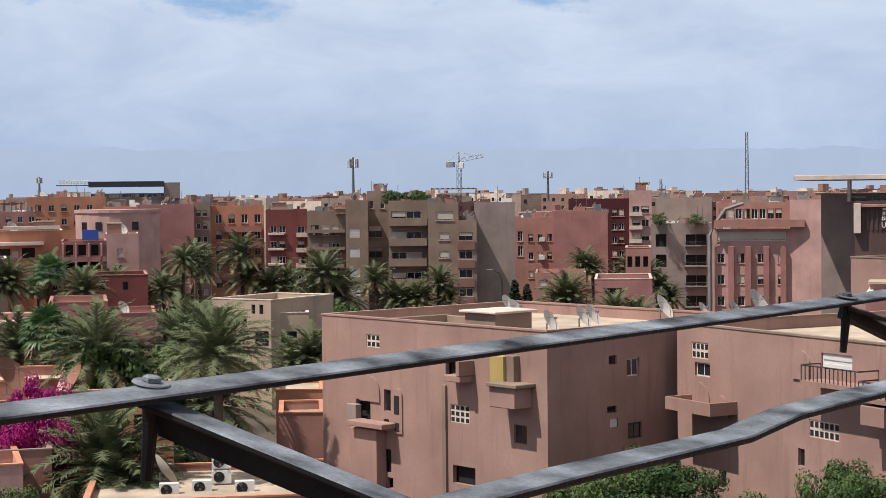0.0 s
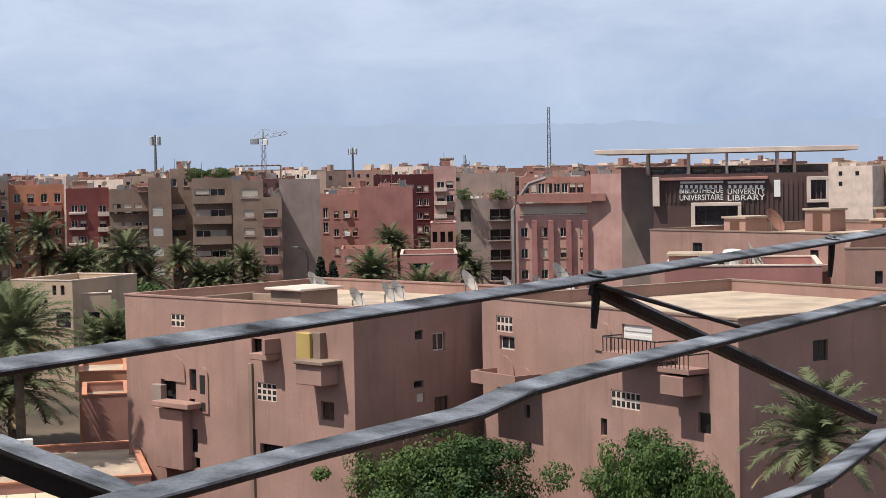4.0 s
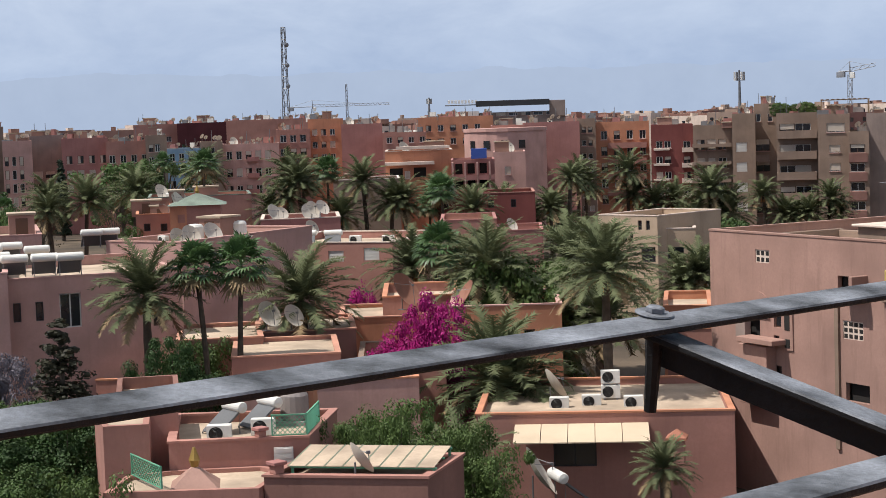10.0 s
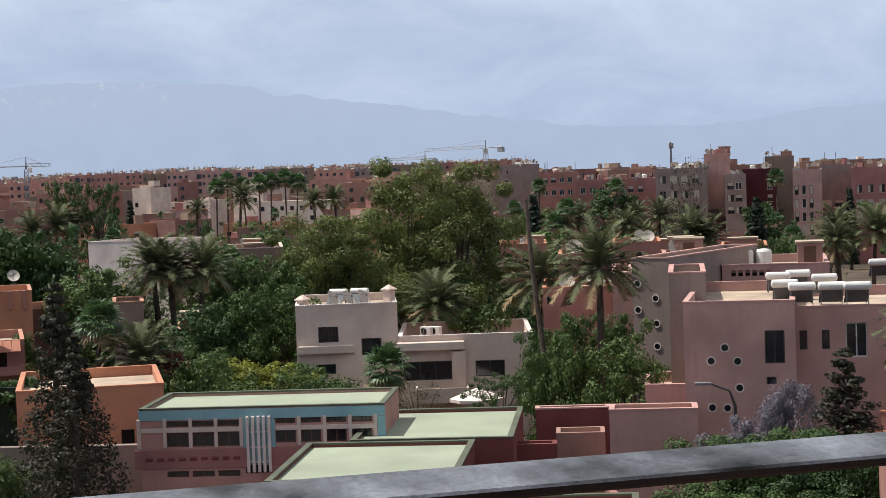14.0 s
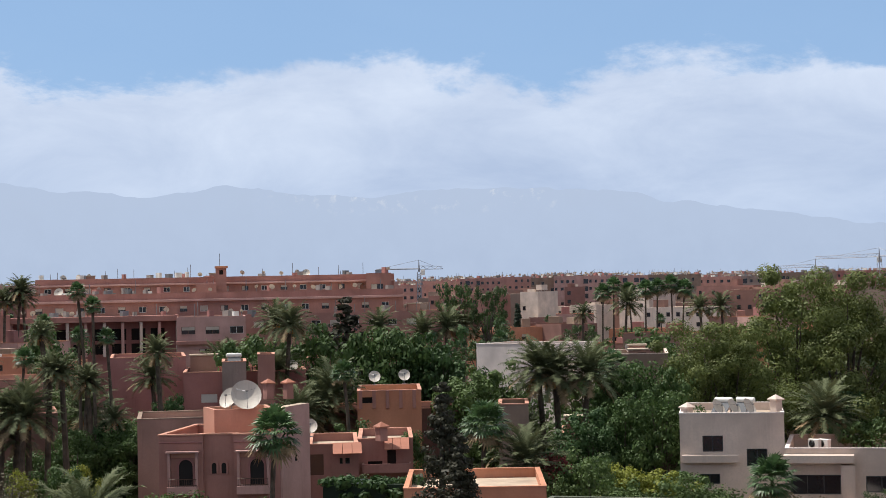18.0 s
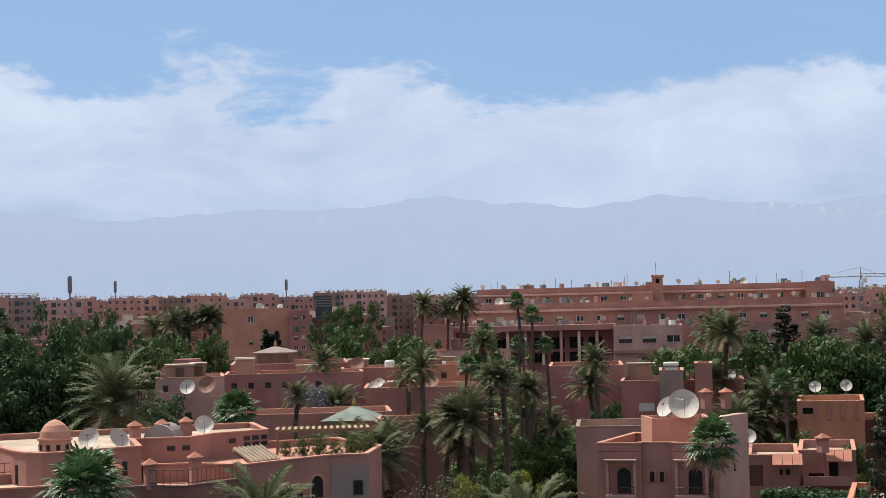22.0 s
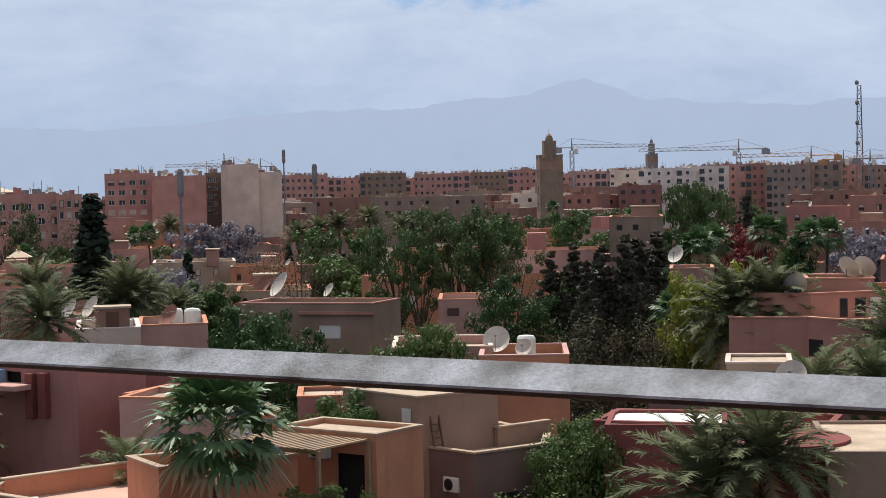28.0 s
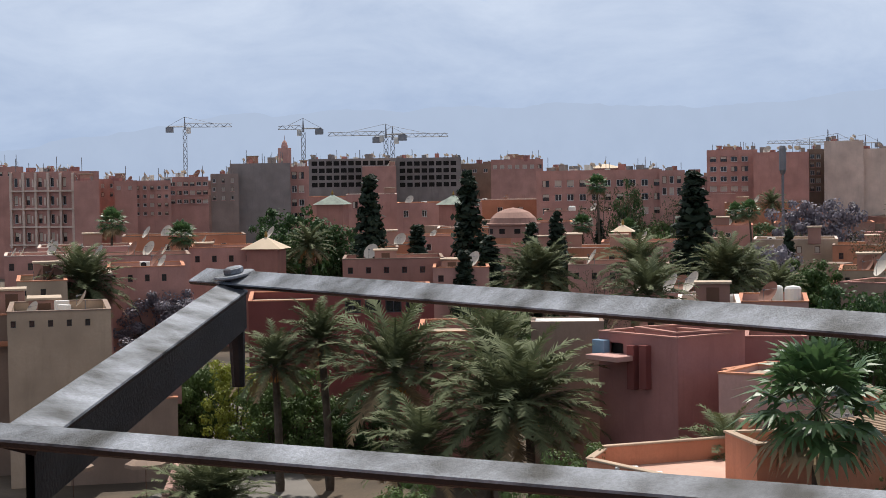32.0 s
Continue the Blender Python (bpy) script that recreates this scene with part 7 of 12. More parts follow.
# ---------------------------------------------------------------- garden trees of the north side
plant("date", -37.5, 232.0, 0, 11.4, 1.25)
plant("date", -36.4, 232.2, 0, 10.1, 1.25)
plant("date", -41.3, 200.8, 0, 9.3, 1.25)
plant("date", -40.7, 200.9, 0, 8.1, 1.25)
plant("date", -48.2, 199.3, 0, 10.9, 1.25)
plant("date", -37.7, 211.7, 0, 8.1, 1.2)
plant("date", -36.4, 211.9, 0, 6.0, 1.2)
plant("date", -28.2, 213.1, 0, 12.7, 1.2)
plant("date", -27.5, 213.2, 0, 9.6, 1.2)
plant("date", -25.1, 213.5, 0, 8.6, 1.2)
plant("date", -22.4, 213.8, 0, 8.8, 1.2)
plant("date", -16.8, 197.3, 0, 10.9, 1.35)
plant("date", -15.2, 197.4, 0, 8.4, 1.35)
plant("date", -18.1, 197.2, 0, 7.8, 1.35)
plant("date", -12.3, 227.7, 0, 8.3, 1.1)
plant("date", -10.1, 227.8, 0, 5.9, 1.1)
plant("date", -6.8, 227.9, 0, 6.0, 1.1)
plant("date", -8.6, 227.8, 0, 5.3, 1.1)
plant("date", -4.4, 228.0, 0, 7.8, 1.1)
plant("date", -3.0, 228.0, 0, 5.5, 1.1)
plant("date", 10.0, 171.7, 0, 9.4, 1.3)
plant("date", 9.5, 171.7, 0, 8.6, 1.3)
plant("date", 14.9, 224.5, 0, 10.1)
plant("date", 16.0, 224.4, 0, 9.4)
plant("date", 14.1, 167.4, 0, 7.7, 1.1)
plant("date", 16.0, 167.2, 0, 7.1, 1.1)
plant("date", 25.1, 233.7, 0, 6.7, 0.9)
plant("date", 27.0, 233.4, 0, 5.0, 0.9)
plant("date", 21.3, 234.0, 0, 9.1, 0.9)
plant("date", 23.6, 233.8, 0, 8.7, 0.9)
plant("fan", -42.3, 175.0, 0, 11.7, 1.2)
plant("bush", 27.0, 247.5, 13.2, 1.7, 1.39)
plant("bush", 32.1, 246.9, 13.2, 1.5, 1.64)
plant("cypress", 5.2, 204.9, 0, 7.8, 1.6)
plant("cypress", 6.6, 204.9, 0, 7.3, 1.6)
plant("broad", -12.2, 169.6, 0, 7.5, 1.01)
plant("broad", 17.1, 169.1, 0, 6.4, 1.18)
plant("date", -16.3, 106.8, 0, 10.3, 1.35)
plant("date", -19.4, 116.4, 0, 10.1, 1.25)
plant("date", -21.3, 95.7, 0, 11.1, 1.2)
plant("date", -14.3, 97.0, 0, 8.3, 1.2)
plant("date", -17.3, 96.5, 0, 7.2, 1.2)
plant("date", -12.3, 134.4, 0, 7.1, 1.2)
plant("date", -13.6, 134.3, 0, 6.3, 1.2)
plant("fan", -28.0, 111.5, 0, 10.6, 1.3)
plant("broad", -23.6, 117.7, 0, 8.5, 1.16)
plant("broad", -25.9, 117.2, 0, 7.1, 1.38)
plant("bush", -22.8, 109.7, 0, 8.2, 0.78)
plant("bush", -20.6, 110.1, 0, 8.1, 0.78)
plant("bush", -24.7, 109.2, 0, 7.1, 0.89)
plant("broad", -14.6, 149.3, 0, 4.1, 1.68)
plant("broad", -17.5, 149.0, 0, 6.1, 1.12)
plant("date", -26.6, 115.0, 0, 9.3, 1.1)
plant("date", -25.5, 115.2, 0, 10.0, 1.1)
plant("date", -30.8, 116.0, 0, 9.6, 1.25)
plant("date", -28.8, 87.4, 0, 10.6, 1.3)
plant("bush", -33.4, 81.4, 0, 7.7, 0.62)
plant("bush", -32.4, 81.8, 0, 7.1, 0.67)
plant("date", -58.0, 175.7, 0, 13.5, 1.1)
plant("date", -59.1, 175.3, 0, 12.0, 1.1)
plant("date", -51.5, 177.7, 0, 13.3, 1.1)
plant("date", -49.2, 178.3, 0, 10.8, 1.1)
plant("date", -47.5, 178.8, 0, 11.1, 1.1)
plant("date", -54.3, 176.8, 0, 9.8, 1.1)
plant("date", -61.6, 174.5, 0, 10.3, 1.1)
plant("date", -40.2, 180.6, 0, 10.0, 1.1)
plant("fan", -70.0, 176.6, 0, 15.1, 1.1)
plant("fan", -57.0, 181.3, 0, 13.9, 1.1)
plant("fan", -44.9, 184.6, 0, 11.4, 1.1)
plant("fan", -46.4, 184.2, 0, 9.6, 1.1)
plant("date", -40.7, 195.8, 0, 9.3)
plant("date", -33.0, 197.3, 0, 12.1)
plant("date", -34.9, 196.9, 0, 8.9)
plant("date", -37.5, 196.5, 0, 7.6)
plant("bush", -18.6, 96.0, 0, 10.2, 0.62)
plant("bush", -20.6, 95.0, 0, 9.4, 0.62)
plant("bougain", -22.1, 84.2, 0, 8.3, 0.52)
plant("bougain", -21.0, 84.3, 0, 8.8, 0.5)
plant("bougain", -23.4, 84.0, 0, 7.6, 0.5)
plant("bougain", -31.7, 107.4, 0, 7.6, 0.42)
plant("bush", -19.8, 69.2, 0, 5.5, 1.09)
plant("bush", -18.5, 69.6, 0, 5.3, 1.12)
plant("bush", -20.9, 68.9, 0, 5.1, 1.18)
plant("date", -16.4, 68.0, 0, 5.1)
plant("date", -17.7, 82.1, 0, 7.6, 1.3)
plant("date", -17.1, 82.2, 0, 6.2, 1.3)
plant("date", -11.9, 81.1, 0, 12.1, 1.1)
plant("broad", -11.4, 94.3, 0, 2.9, 2.58)
plant("broad", -9.2, 94.6, 0, 2.3, 3.33)
plant("date", -7.2, 63.6, 0, 5.5, 0.5)
plant("bush", 6.1, 69.7, 0, 7.2, 0.83)
plant("bush", 4.7, 69.8, 0, 6.4, 0.94)
plant("round", 7.6, 68.6, 0, 7.5, 1.11)
plant("date", 17.6, 55.3, 0, 10.3, 0.9)
plant("broad", 12.6, 58.7, 0, 8.9, 0.76)
plant("broad", 13.3, 58.5, 0, 8.5, 0.8)
plant("bush", 13.8, 57.4, 0, 8.2, 0.48)
plant("bush", 11.7, 57.8, 0, 8.0, 0.5)

# ---------------------------------------------------------------- pink block with solar heaters
solar_block = house(-47.06, 76.72, 27.7, 5.65, 15, 10.92, "plaster_pink", "pale pink flat-roofed block with round windows and solar heaters", front=[(4.10, 7.74, 1.0, 1.7, "dark"), (4.14, 6.66, 0.5, 0.4, "dark")], coping="plaster_pink")
solar_block_b = house(-42.71, 80.58, 33.5, 8.98, 14, 10.46, "plaster_pink", "pale pink flat-roofed block with round windows and solar heaters", front=[(2.56, 7.82, 1.1, 1.8, "white"), (0.20, 8.27, 0.4, 1.0, "dark"), (1.34, 8.27, 0.4, 1.0, "dark"), (7.39, 7.58, 0.5, 0.9, "std")], coping="plaster_pink")
round_window(solar_block, 2.07, 8.59, 0.18)
round_window(solar_block, 1.36, 7.91, 0.18)
round_window(solar_block, 2.71, 7.88, 0.18)
round_window(solar_block, 2.77, 6.51, 0.18)
round_window(solar_block, 1.36, 5.50, 0.18)
round_window(solar_block, 2.13, 5.47, 0.18)
# grey plaster paints the shade on the pink block's two towers
solar_tower = house(-51.34, 82.30, 31.4, 2.02, 8, 12.03, "plaster_grey", "pale pink flat-roofed block with round windows and solar heaters", coping="plaster_pink")
port_tower = house(-60.15, 92.10, 8.9, 2.50, 16, 12.25, "plaster_grey", "tall stair tower with portholes, its shade painted grey", coping="plaster_pink")
round_window(port_tower, 0.37, 10.67, 0.19)
round_window(port_tower, 1.57, 9.75, 0.19)
round_window(port_tower, 0.36, 9.01, 0.19)
round_window(port_tower, 1.60, 8.16, 0.19)
round_window(port_tower, 1.60, 6.72, 0.19)
round_window(port_tower, 1.53, 4.73, 0.19)
solar_d = house(-65.65, 98.05, 33.5, 1.42, 12, 10.82, "plaster_pink", "pale pink flat-roofed block with round windows and solar heaters", coping="plaster_pink")
solar_e = house(-66.04, 104.95, 31.2, 4.25, 10, 11.53, "plaster_pink", "pale pink flat-roofed block with round windows and solar heaters", coping="plaster_pink")
solar_f = house(-58.88, 101.10, 28.5, 7.02, 12, 11.23, "plaster_pink", "pale pink upper terrace with a pierced parapet", front=[*grid(0.61, 0.46, 6, 10.51, 0.00, 1, 0.3, 0.4, "hole")], coping="plaster_pink")
solar_g = house(-46.89, 101.71, -17.3, 6.11, 14, 10.88, "plaster_pink", "pale pink flat-roofed block with round windows and solar heaters", coping="plaster_pink")
solar_h = house(-50.97, 78.98, 32.0, 2.61, 6, 6.17, "plaster_pink", "pale pink yard wall", coping="plaster_pink")
solar_heater(-44.8, 83.4, 10.55, 212)
solar_heater(-42.9, 81.7, 10.55, 212)
solar_heater(-41.5, 82.3, 10.55, 212)
solar_heater(-40.2, 82.6, 10.55, 212)
solar_heater(-48.0, 91.0, 10.55, 212)
solar_heater(-44.8, 88.0, 10.55, 212)
solar_heater(-48.2, 89.0, 10.55, 212)
solar_heater(-47.9, 101.7, 10.55, 212)
solar_heater(-47.1, 102.5, 10.55, 212)
clutter(solar_g, 61, 4, dishes=False)
clutter(solar_f, 62, 4, dishes=False)
clutter(solar_e, 63, 3)
dish(-42.8, 103.5, 10.03, 60, 0.7)
dish(-42.1, 103.8, 10.18, 60, 0.7)
dish(-40.8, 104.3, 10.30, 60, 0.7)
street_lamp(-41.90, 72.80, 0.00, 7.5, 30)

# ---------------------------------------------------------------- school
school = house(-65.25, 55.67, 34.4, 12.07, 6.2, 7.00, "plaster_coral", "blue and rose school wing with brown windows under a green roof", front=[*grid(0.05, 1.27, 4, 6.13, 0.00, 1, 1.1, 0.3, "std"), *grid(0.03, 1.27, 4, 5.15, 0.00, 1, 1.1, 0.7, "std"), *grid(6.71, 1.25, 4, 6.20, 0.00, 1, 1.0, 0.3, "std"), *grid(6.70, 1.25, 4, 5.26, 0.00, 1, 1.0, 0.7, "std"), *grid(-0.01, 1.27, 4, 3.67, 0.00, 1, 1.1, 0.3, "std"), *grid(6.66, 1.25, 3, 3.71, 0.00, 1, 1.0, 0.3, "std")], roof="roof_green", coping="roof_edge", name="school_building", category="building", parapet=0.12)
add_box(school, "upper_band", "plaster_blue", -0.04, 12.11, -0.03, -0.004, 6.47, 6.97, "pale blue painted wall band")
add_box(school, "upper_band", "plaster_blue", -0.04, 0.03, -0.03, -0.004, 5.02, 6.46)
add_box(school, "upper_band", "plaster_blue", 11.73, 12.11, -0.03, -0.004, 5.02, 6.46)
add_box(school, "upper_band", "plaster_blue", 5.12, 6.7, -0.03, -0.004, 4.2, 6.46)
add_box(school, "window_band", "plaster_pale", 0.04, 5.1, -0.04, -0.004, 5.87, 6.1, "cream painted band between windows")
add_box(school, "window_band", "plaster_pale", 6.72, 11.7, -0.04, -0.004, 5.87, 6.1)
add_box(school, "rose_band", "plaster_rose", -0.30, 5.30, -0.05, -0.004, 4.09, 5.04, "rose painted band")
add_box(school, "rose_band", "plaster_rose", 6.46, 8.33, -0.05, -0.004, 4.13, 5.07, "rose painted band")
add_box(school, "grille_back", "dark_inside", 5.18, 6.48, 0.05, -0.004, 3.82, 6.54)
add_box(school, "white_fin", "plaster_white", 5.29, 5.43, -0.20, -0.004, 3.86, 6.60)
add_box(school, "white_fin", "plaster_white", 5.56, 5.70, -0.20, -0.004, 3.86, 6.60)
add_box(school, "white_fin", "plaster_white", 5.83, 5.97, -0.20, -0.004, 3.86, 6.61)
add_box(school, "white_fin", "plaster_white", 6.09, 6.23, -0.20, -0.004, 3.87, 6.61)
add_box(school, "white_fin", "plaster_white", 6.36, 6.50, -0.20, -0.004, 3.87, 6.61)
add_box(school, "white_bar", "plaster_white", 5.29, 6.50, -0.12, -0.004, 5.79, 5.87)
add_box(school, "white_bar", "plaster_white", 5.27, 6.48, -0.12, -0.004, 5.04, 5.13)
add_box(school, "white_bar", "plaster_white", 5.25, 6.47, -0.12, -0.004, 4.32, 4.40)
add_box(school, "lettering_bar", "plaster_red", 0.26, 0.61, -0.09, -0.004, 4.48, 4.65)
add_box(school, "lettering_bar", "plaster_red", 0.81, 1.15, -0.09, -0.004, 4.48, 4.65)
add_box(school, "lettering_bar", "plaster_red", 1.36, 1.70, -0.09, -0.004, 4.49, 4.65)
add_box(school, "lettering_bar", "plaster_red", 1.90, 2.24, -0.09, -0.004, 4.49, 4.66)
add_box(school, "lettering_bar", "plaster_red", 2.44, 2.79, -0.09, -0.004, 4.49, 4.66)
add_box(school, "lettering_bar", "plaster_red", 2.99, 3.33, -0.09, -0.004, 4.50, 4.66)
add_box(school, "lettering_bar", "plaster_red", 3.53, 3.87, -0.09, -0.004, 4.50, 4.67)
add_box(school, "lettering_bar", "plaster_red", 4.07, 4.41, -0.09, -0.004, 4.50, 4.67)
add_box(school, "lettering_bar", "plaster_red", 4.60, 4.94, -0.09, -0.004, 4.50, 4.67)
add_box(school, "pier", "plaster_pale", -0.15, 0.03, -0.06, -0.004, 5.09, 6.55)
add_box(school, "pier", "plaster_pale", 1.15, 1.32, -0.06, -0.004, 5.10, 6.55)
add_box(school, "pier", "plaster_pale", 2.44, 2.61, -0.06, -0.004, 5.10, 6.55)
add_box(school, "pier", "plaster_pale", 3.69, 3.86, -0.06, -0.004, 5.11, 6.56)
add_box(school, "pier", "plaster_pale", 4.94, 5.11, -0.06, -0.004, 5.11, 6.56)
add_box(school, "pier", "plaster_pale", 7.80, 7.97, -0.06, -0.004, 5.12, 6.56)
add_box(school, "pier", "plaster_pale", 9.06, 9.23, -0.06, -0.004, 5.13, 6.56)
add_box(school, "pier", "plaster_pale", 10.31, 10.47, -0.06, -0.004, 5.14, 6.56)
add_box(school, "pier", "plaster_pale", 11.55, 11.71, -0.06, -0.004, 5.14, 6.57)
hall_a = house(-55.07, 59.77, 34.0, 7.64, 10.3, 5.60, "plaster_red", "low school hall with a flat green roof", roof="roof_green", coping="roof_edge", parapet=0.12)
hall_b = house(-50.82, 49.86, 33.5, 7.84, 10.0, 5.60, "plaster_red", "low school hall with a flat green roof", roof="roof_green", coping="roof_edge", parapet=0.12)
hall_c = house(-40.44, 46.37, 33.5, 8.51, 10.1, 4.60, "plaster_red", "low school hall with a flat green roof", roof="roof_green", coping="roof_edge", parapet=0.12)
blue_roof = house(-69.34, 62.67, 16.7, 7.78, 2.5, 2.20, "blue_sheet", "blue sheet roof of a yard", roof="blue_sheet", parapet=0.12)
yard_wall = house(-54.69, 73.98, 35.2, 3.95, 1.0, 5.30, "plaster_red", "dark red yard wall", coping="plaster_pink")
yard_wall_b = house(-48.15, 71.26, 32.6, 4.35, 2, 5.97, "plaster_pink", "rose yard wall with pale edge", coping="plaster_pink")
yard_wall_c = house(-51.45, 66.40, 36.8, 2.89, 1.2, 4.73, "plaster_red", "dark red wall between the halls")
yard_wall_d = house(-51.50, 71.35, 35.0, 2.49, 2, 4.63, "plaster_brown", "old brown stone wall")
open_wall([(-47.1, 69.5), (-32.0, 53.1)], 2.6, 0.4, "plaster_rose", "rose plastered lane wall")
flat_patch("road", [(-45.0, 71.0), (-43.3, 72.0), (-26.2, 48.4), (-28.5, 47.0)], 0.03, "asphalt", "pale dusty lane between walls", "road")

# ---------------------------------------------------------------- white villa
white_villa = house(-84.52, 86.59, 42.6, 7.10, 11, 9.15, "plaster_pale", "white villa with dark windows and dishes on its roof", front=[(1.54, 6.56, 1.4, 1.1, "dark"), (1.29, 4.34, 1.4, 0.7, "dark"), (4.53, 5.55, 1.4, 1.2, "dark")], coping="plaster_white")
add_box(white_villa, "balcony_band", "plaster_pale", 0.15, 3.97, -0.50, -0.004, 5.82, 6.37)
white_wing = house(-77.32, 89.14, 38.7, 9.16, 11, 6.99, "plaster_pale", "long low wing of a white villa with a sunken terrace", front=[(0.30, 3.99, 3.3, 1.3, "dark"), (5.21, 4.13, 2.0, 1.1, "dark")], coping="plaster_white", parapet=1.0, roof="roof_red")
add_box(white_wing, "eave", "plaster_pale", -0.09, 4.48, -0.90, -0.004, 6.12, 6.66)
add_box(white_wing, "pier", "plaster_pale", 3.61, 4.52, -0.70, -0.004, 3.55, 6.00)
balcony(white_wing, "plaster_pale", 1.10, 4.68, 2.0, 2.66, 3.64)
dish(-84.18, 89.89, 8.65, 100, 0.6)
dish(-83.39, 90.62, 8.65, 100, 0.6)
dish(-82.98, 91.74, 8.65, 100, 0.6)
solar_heater(-86.89, 93.37, 8.65, 20)
solar_heater(-85.74, 94.43, 8.65, 20)
chimney(-80.77, 92.28, 8.65, 1.3, "plaster_pale", "plaster_pale")
chimney(-85.27, 88.14, 8.65, 0.8, "plaster_pale", "plaster_pale")
aircon(-79.33, 94.57, 6.49, 0)
aircon(-78.83, 94.97, 6.49, 0)
parasol(-69.56, 87.78, 1.50, 1.8, "plaster_white")

# ---------------------------------------------------------------- houses under the rail
sr_a = house(-38.97, 82.42, 11.6, 5.74, 3.2, 5.00, "plaster_salmon", "salmon roof with a solar heater", coping="plaster_orange", parapet=0.12)
solar_heater(-37.88, 84.28, 4.50, 30)
sr_b = house(-39.41, 82.00, 13.0, 6.72, 4.3, 4.00, "plaster_orange", "low orange roof with a flat roof", coping="plaster_orange", parapet=0.12)
sr_c = house(-35.68, 89.85, 10.9, 6.92, 9.7, 4.50, "plaster_mud", "long low roofs with skylight strips", coping="plaster_pale", parapet=0.12)
clutter(sr_c, 71, 4)
sr_d = house(-32.86, 83.51, 13.1, 5.25, 8.0, 4.00, "plaster_grey", "long low grey roofs", coping="plaster_pale", parapet=0.12)

# ---------------------------------------------------------------- town on the south-east skyline
te_a = house(-176.20, 279.02, 31.4, 9.69, 15, 17.58, "plaster_grey", "grey-brown flats in the town", front=[*grid(0.74, 2.06, 4, 9.02, 2.85, 3, 1.2, 1.5, "far")], **FLATS)
clutter(te_a, 81, 3)
te_b = house(-173.50, 292.40, 30.3, 4.98, 15, 20.17, "plaster_pink", "pink flats in the town", **FLATS)
clutter(te_b, 82, 3)
te_c = house(-162.65, 281.37, 29.7, 3.91, 15, 16.09, "plaster_grey", "pale grey flats in the town", front=[*grid(0.44, 1.48, 2, 8.76, 2.26, 3, 1.2, 1.3, "far")], **FLATS)
clutter(te_c, 83, 3)
te_d = house(-163.06, 289.20, 28.9, 6.15, 15, 16.94, "plaster_maroon", "maroon flats in the town", front=[*grid(4.33, -0.21, 1, 8.50, 2.26, 3, 1.0, 1.3, "far")], **FLATS)
clutter(te_d, 84, 3)
te_e = house(-168.22, 306.92, 28.3, 5.68, 15, 19.28, "plaster_tan", "ochre flats in the town", **FLATS)
clutter(te_e, 85, 3)
te_f = house(-142.50, 269.67, 27.4, 4.93, 15, 16.60, "plaster_pink", "pink flats with tall white-framed windows", front=[*grid(0.27, 1.23, 3, 5.34, 2.32, 4, 0.7, 1.6, "far")], **FLATS)
clutter(te_f, 86, 3)
te_g = house(-146.18, 286.90, 26.5, 5.92, 15, 17.32, "plaster_grey", "grey flats with a blank wall", front=[*grid(0.38, 2.19, 2, 7.33, 2.20, 2, 1.7, 1.3, "far")], **FLATS)
clutter(te_g, 87, 3)
te_h = house(-135.03, 276.82, 25.3, 7.91, 15, 16.68, "plaster_rose", "rose flats with dark windows", front=[*grid(0.77, 1.91, 4, 7.16, 2.53, 3, 1.0, 1.4, "far")], **FLATS)
clutter(te_h, 88, 3)
te_i = house(-127.40, 278.22, 23.9, 7.51, 15, 15.91, "plaster_salmon", "salmon flats with balconies", front=[*grid(0.57, 1.85, 4, 4.73, 2.46, 4, 1.0, 1.4, "far")], **FLATS)
clutter(te_i, 89, 3)
te_j = house(-120.37, 279.15, 23.0, 3.66, 15, 16.75, "plaster_tan", "ochre corner tower of flats", front=[*grid(0.54, 1.09, 2, 7.36, 2.17, 4, 0.8, 1.3, "far")], **FLATS)
clutter(te_j, 90, 3)
te_k = house(-243.17, 317.60, 36.8, 9.61, 15, 19.72, "plaster_grey", "bare grey concrete block in the town", front=[*grid(1.56, -0.10, 1, 15.74, 1.81, 2, 0.8, 0.8, "far")], **FLATS)
clutter(te_k, 91, 3)
te_l = house(-223.90, 307.03, 35.4, 8.66, 15, 17.58, "plaster_salmon", "salmon flats with a flat roof", front=[*grid(0.88, 1.81, 4, 12.53, 2.76, 2, 1.1, 1.2, "far")], **FLATS)
clutter(te_l, 92, 3)
te_m = house(-205.91, 295.30, 33.6, 16.44, 15, 15.81, "plaster_rose", "rose low flats with a flat roof", front=[*grid(0.94, 1.97, 7, 9.95, 2.96, 2, 1.1, 1.3, "far")], **FLATS)
clutter(te_m, 93, 3)
te_n = house(-534.7, 637.4, 38.7, 48.85, 15, 23.71, "plaster_rose", "long red-brown block on the skyline", front=storeys(48.85, 23.71), **FLATS)
clutter(te_n, 94, 3)
te_o = house(-517.6, 567.4, 41.1, 43.02, 15, 22.98, "plaster_tan", "tan flats on the skyline", front=storeys(43.02, 22.98), **FLATS)
clutter(te_o, 95, 3)
te_p = house(-148.88, 392.73, 19.2, 23.31, 15, 19.19, "plaster_salmon", "salmon flats on the skyline", **FLATS)
clutter(te_p, 96, 3)
gb_a = house(-119.66, 113.60, 45.6, 5.37, 12, 11.64, "plaster_tan", "low tan garden building", front=[(1.81, 10.32, 0.8, 0.5, "dark")], coping="plaster_pale")
clutter(gb_a, 97, 3)
gb_b = house(-166.89, 135.55, 13.8, 11.5, 9, 11.31, "plaster_white", "long white garden building", coping="plaster_white")
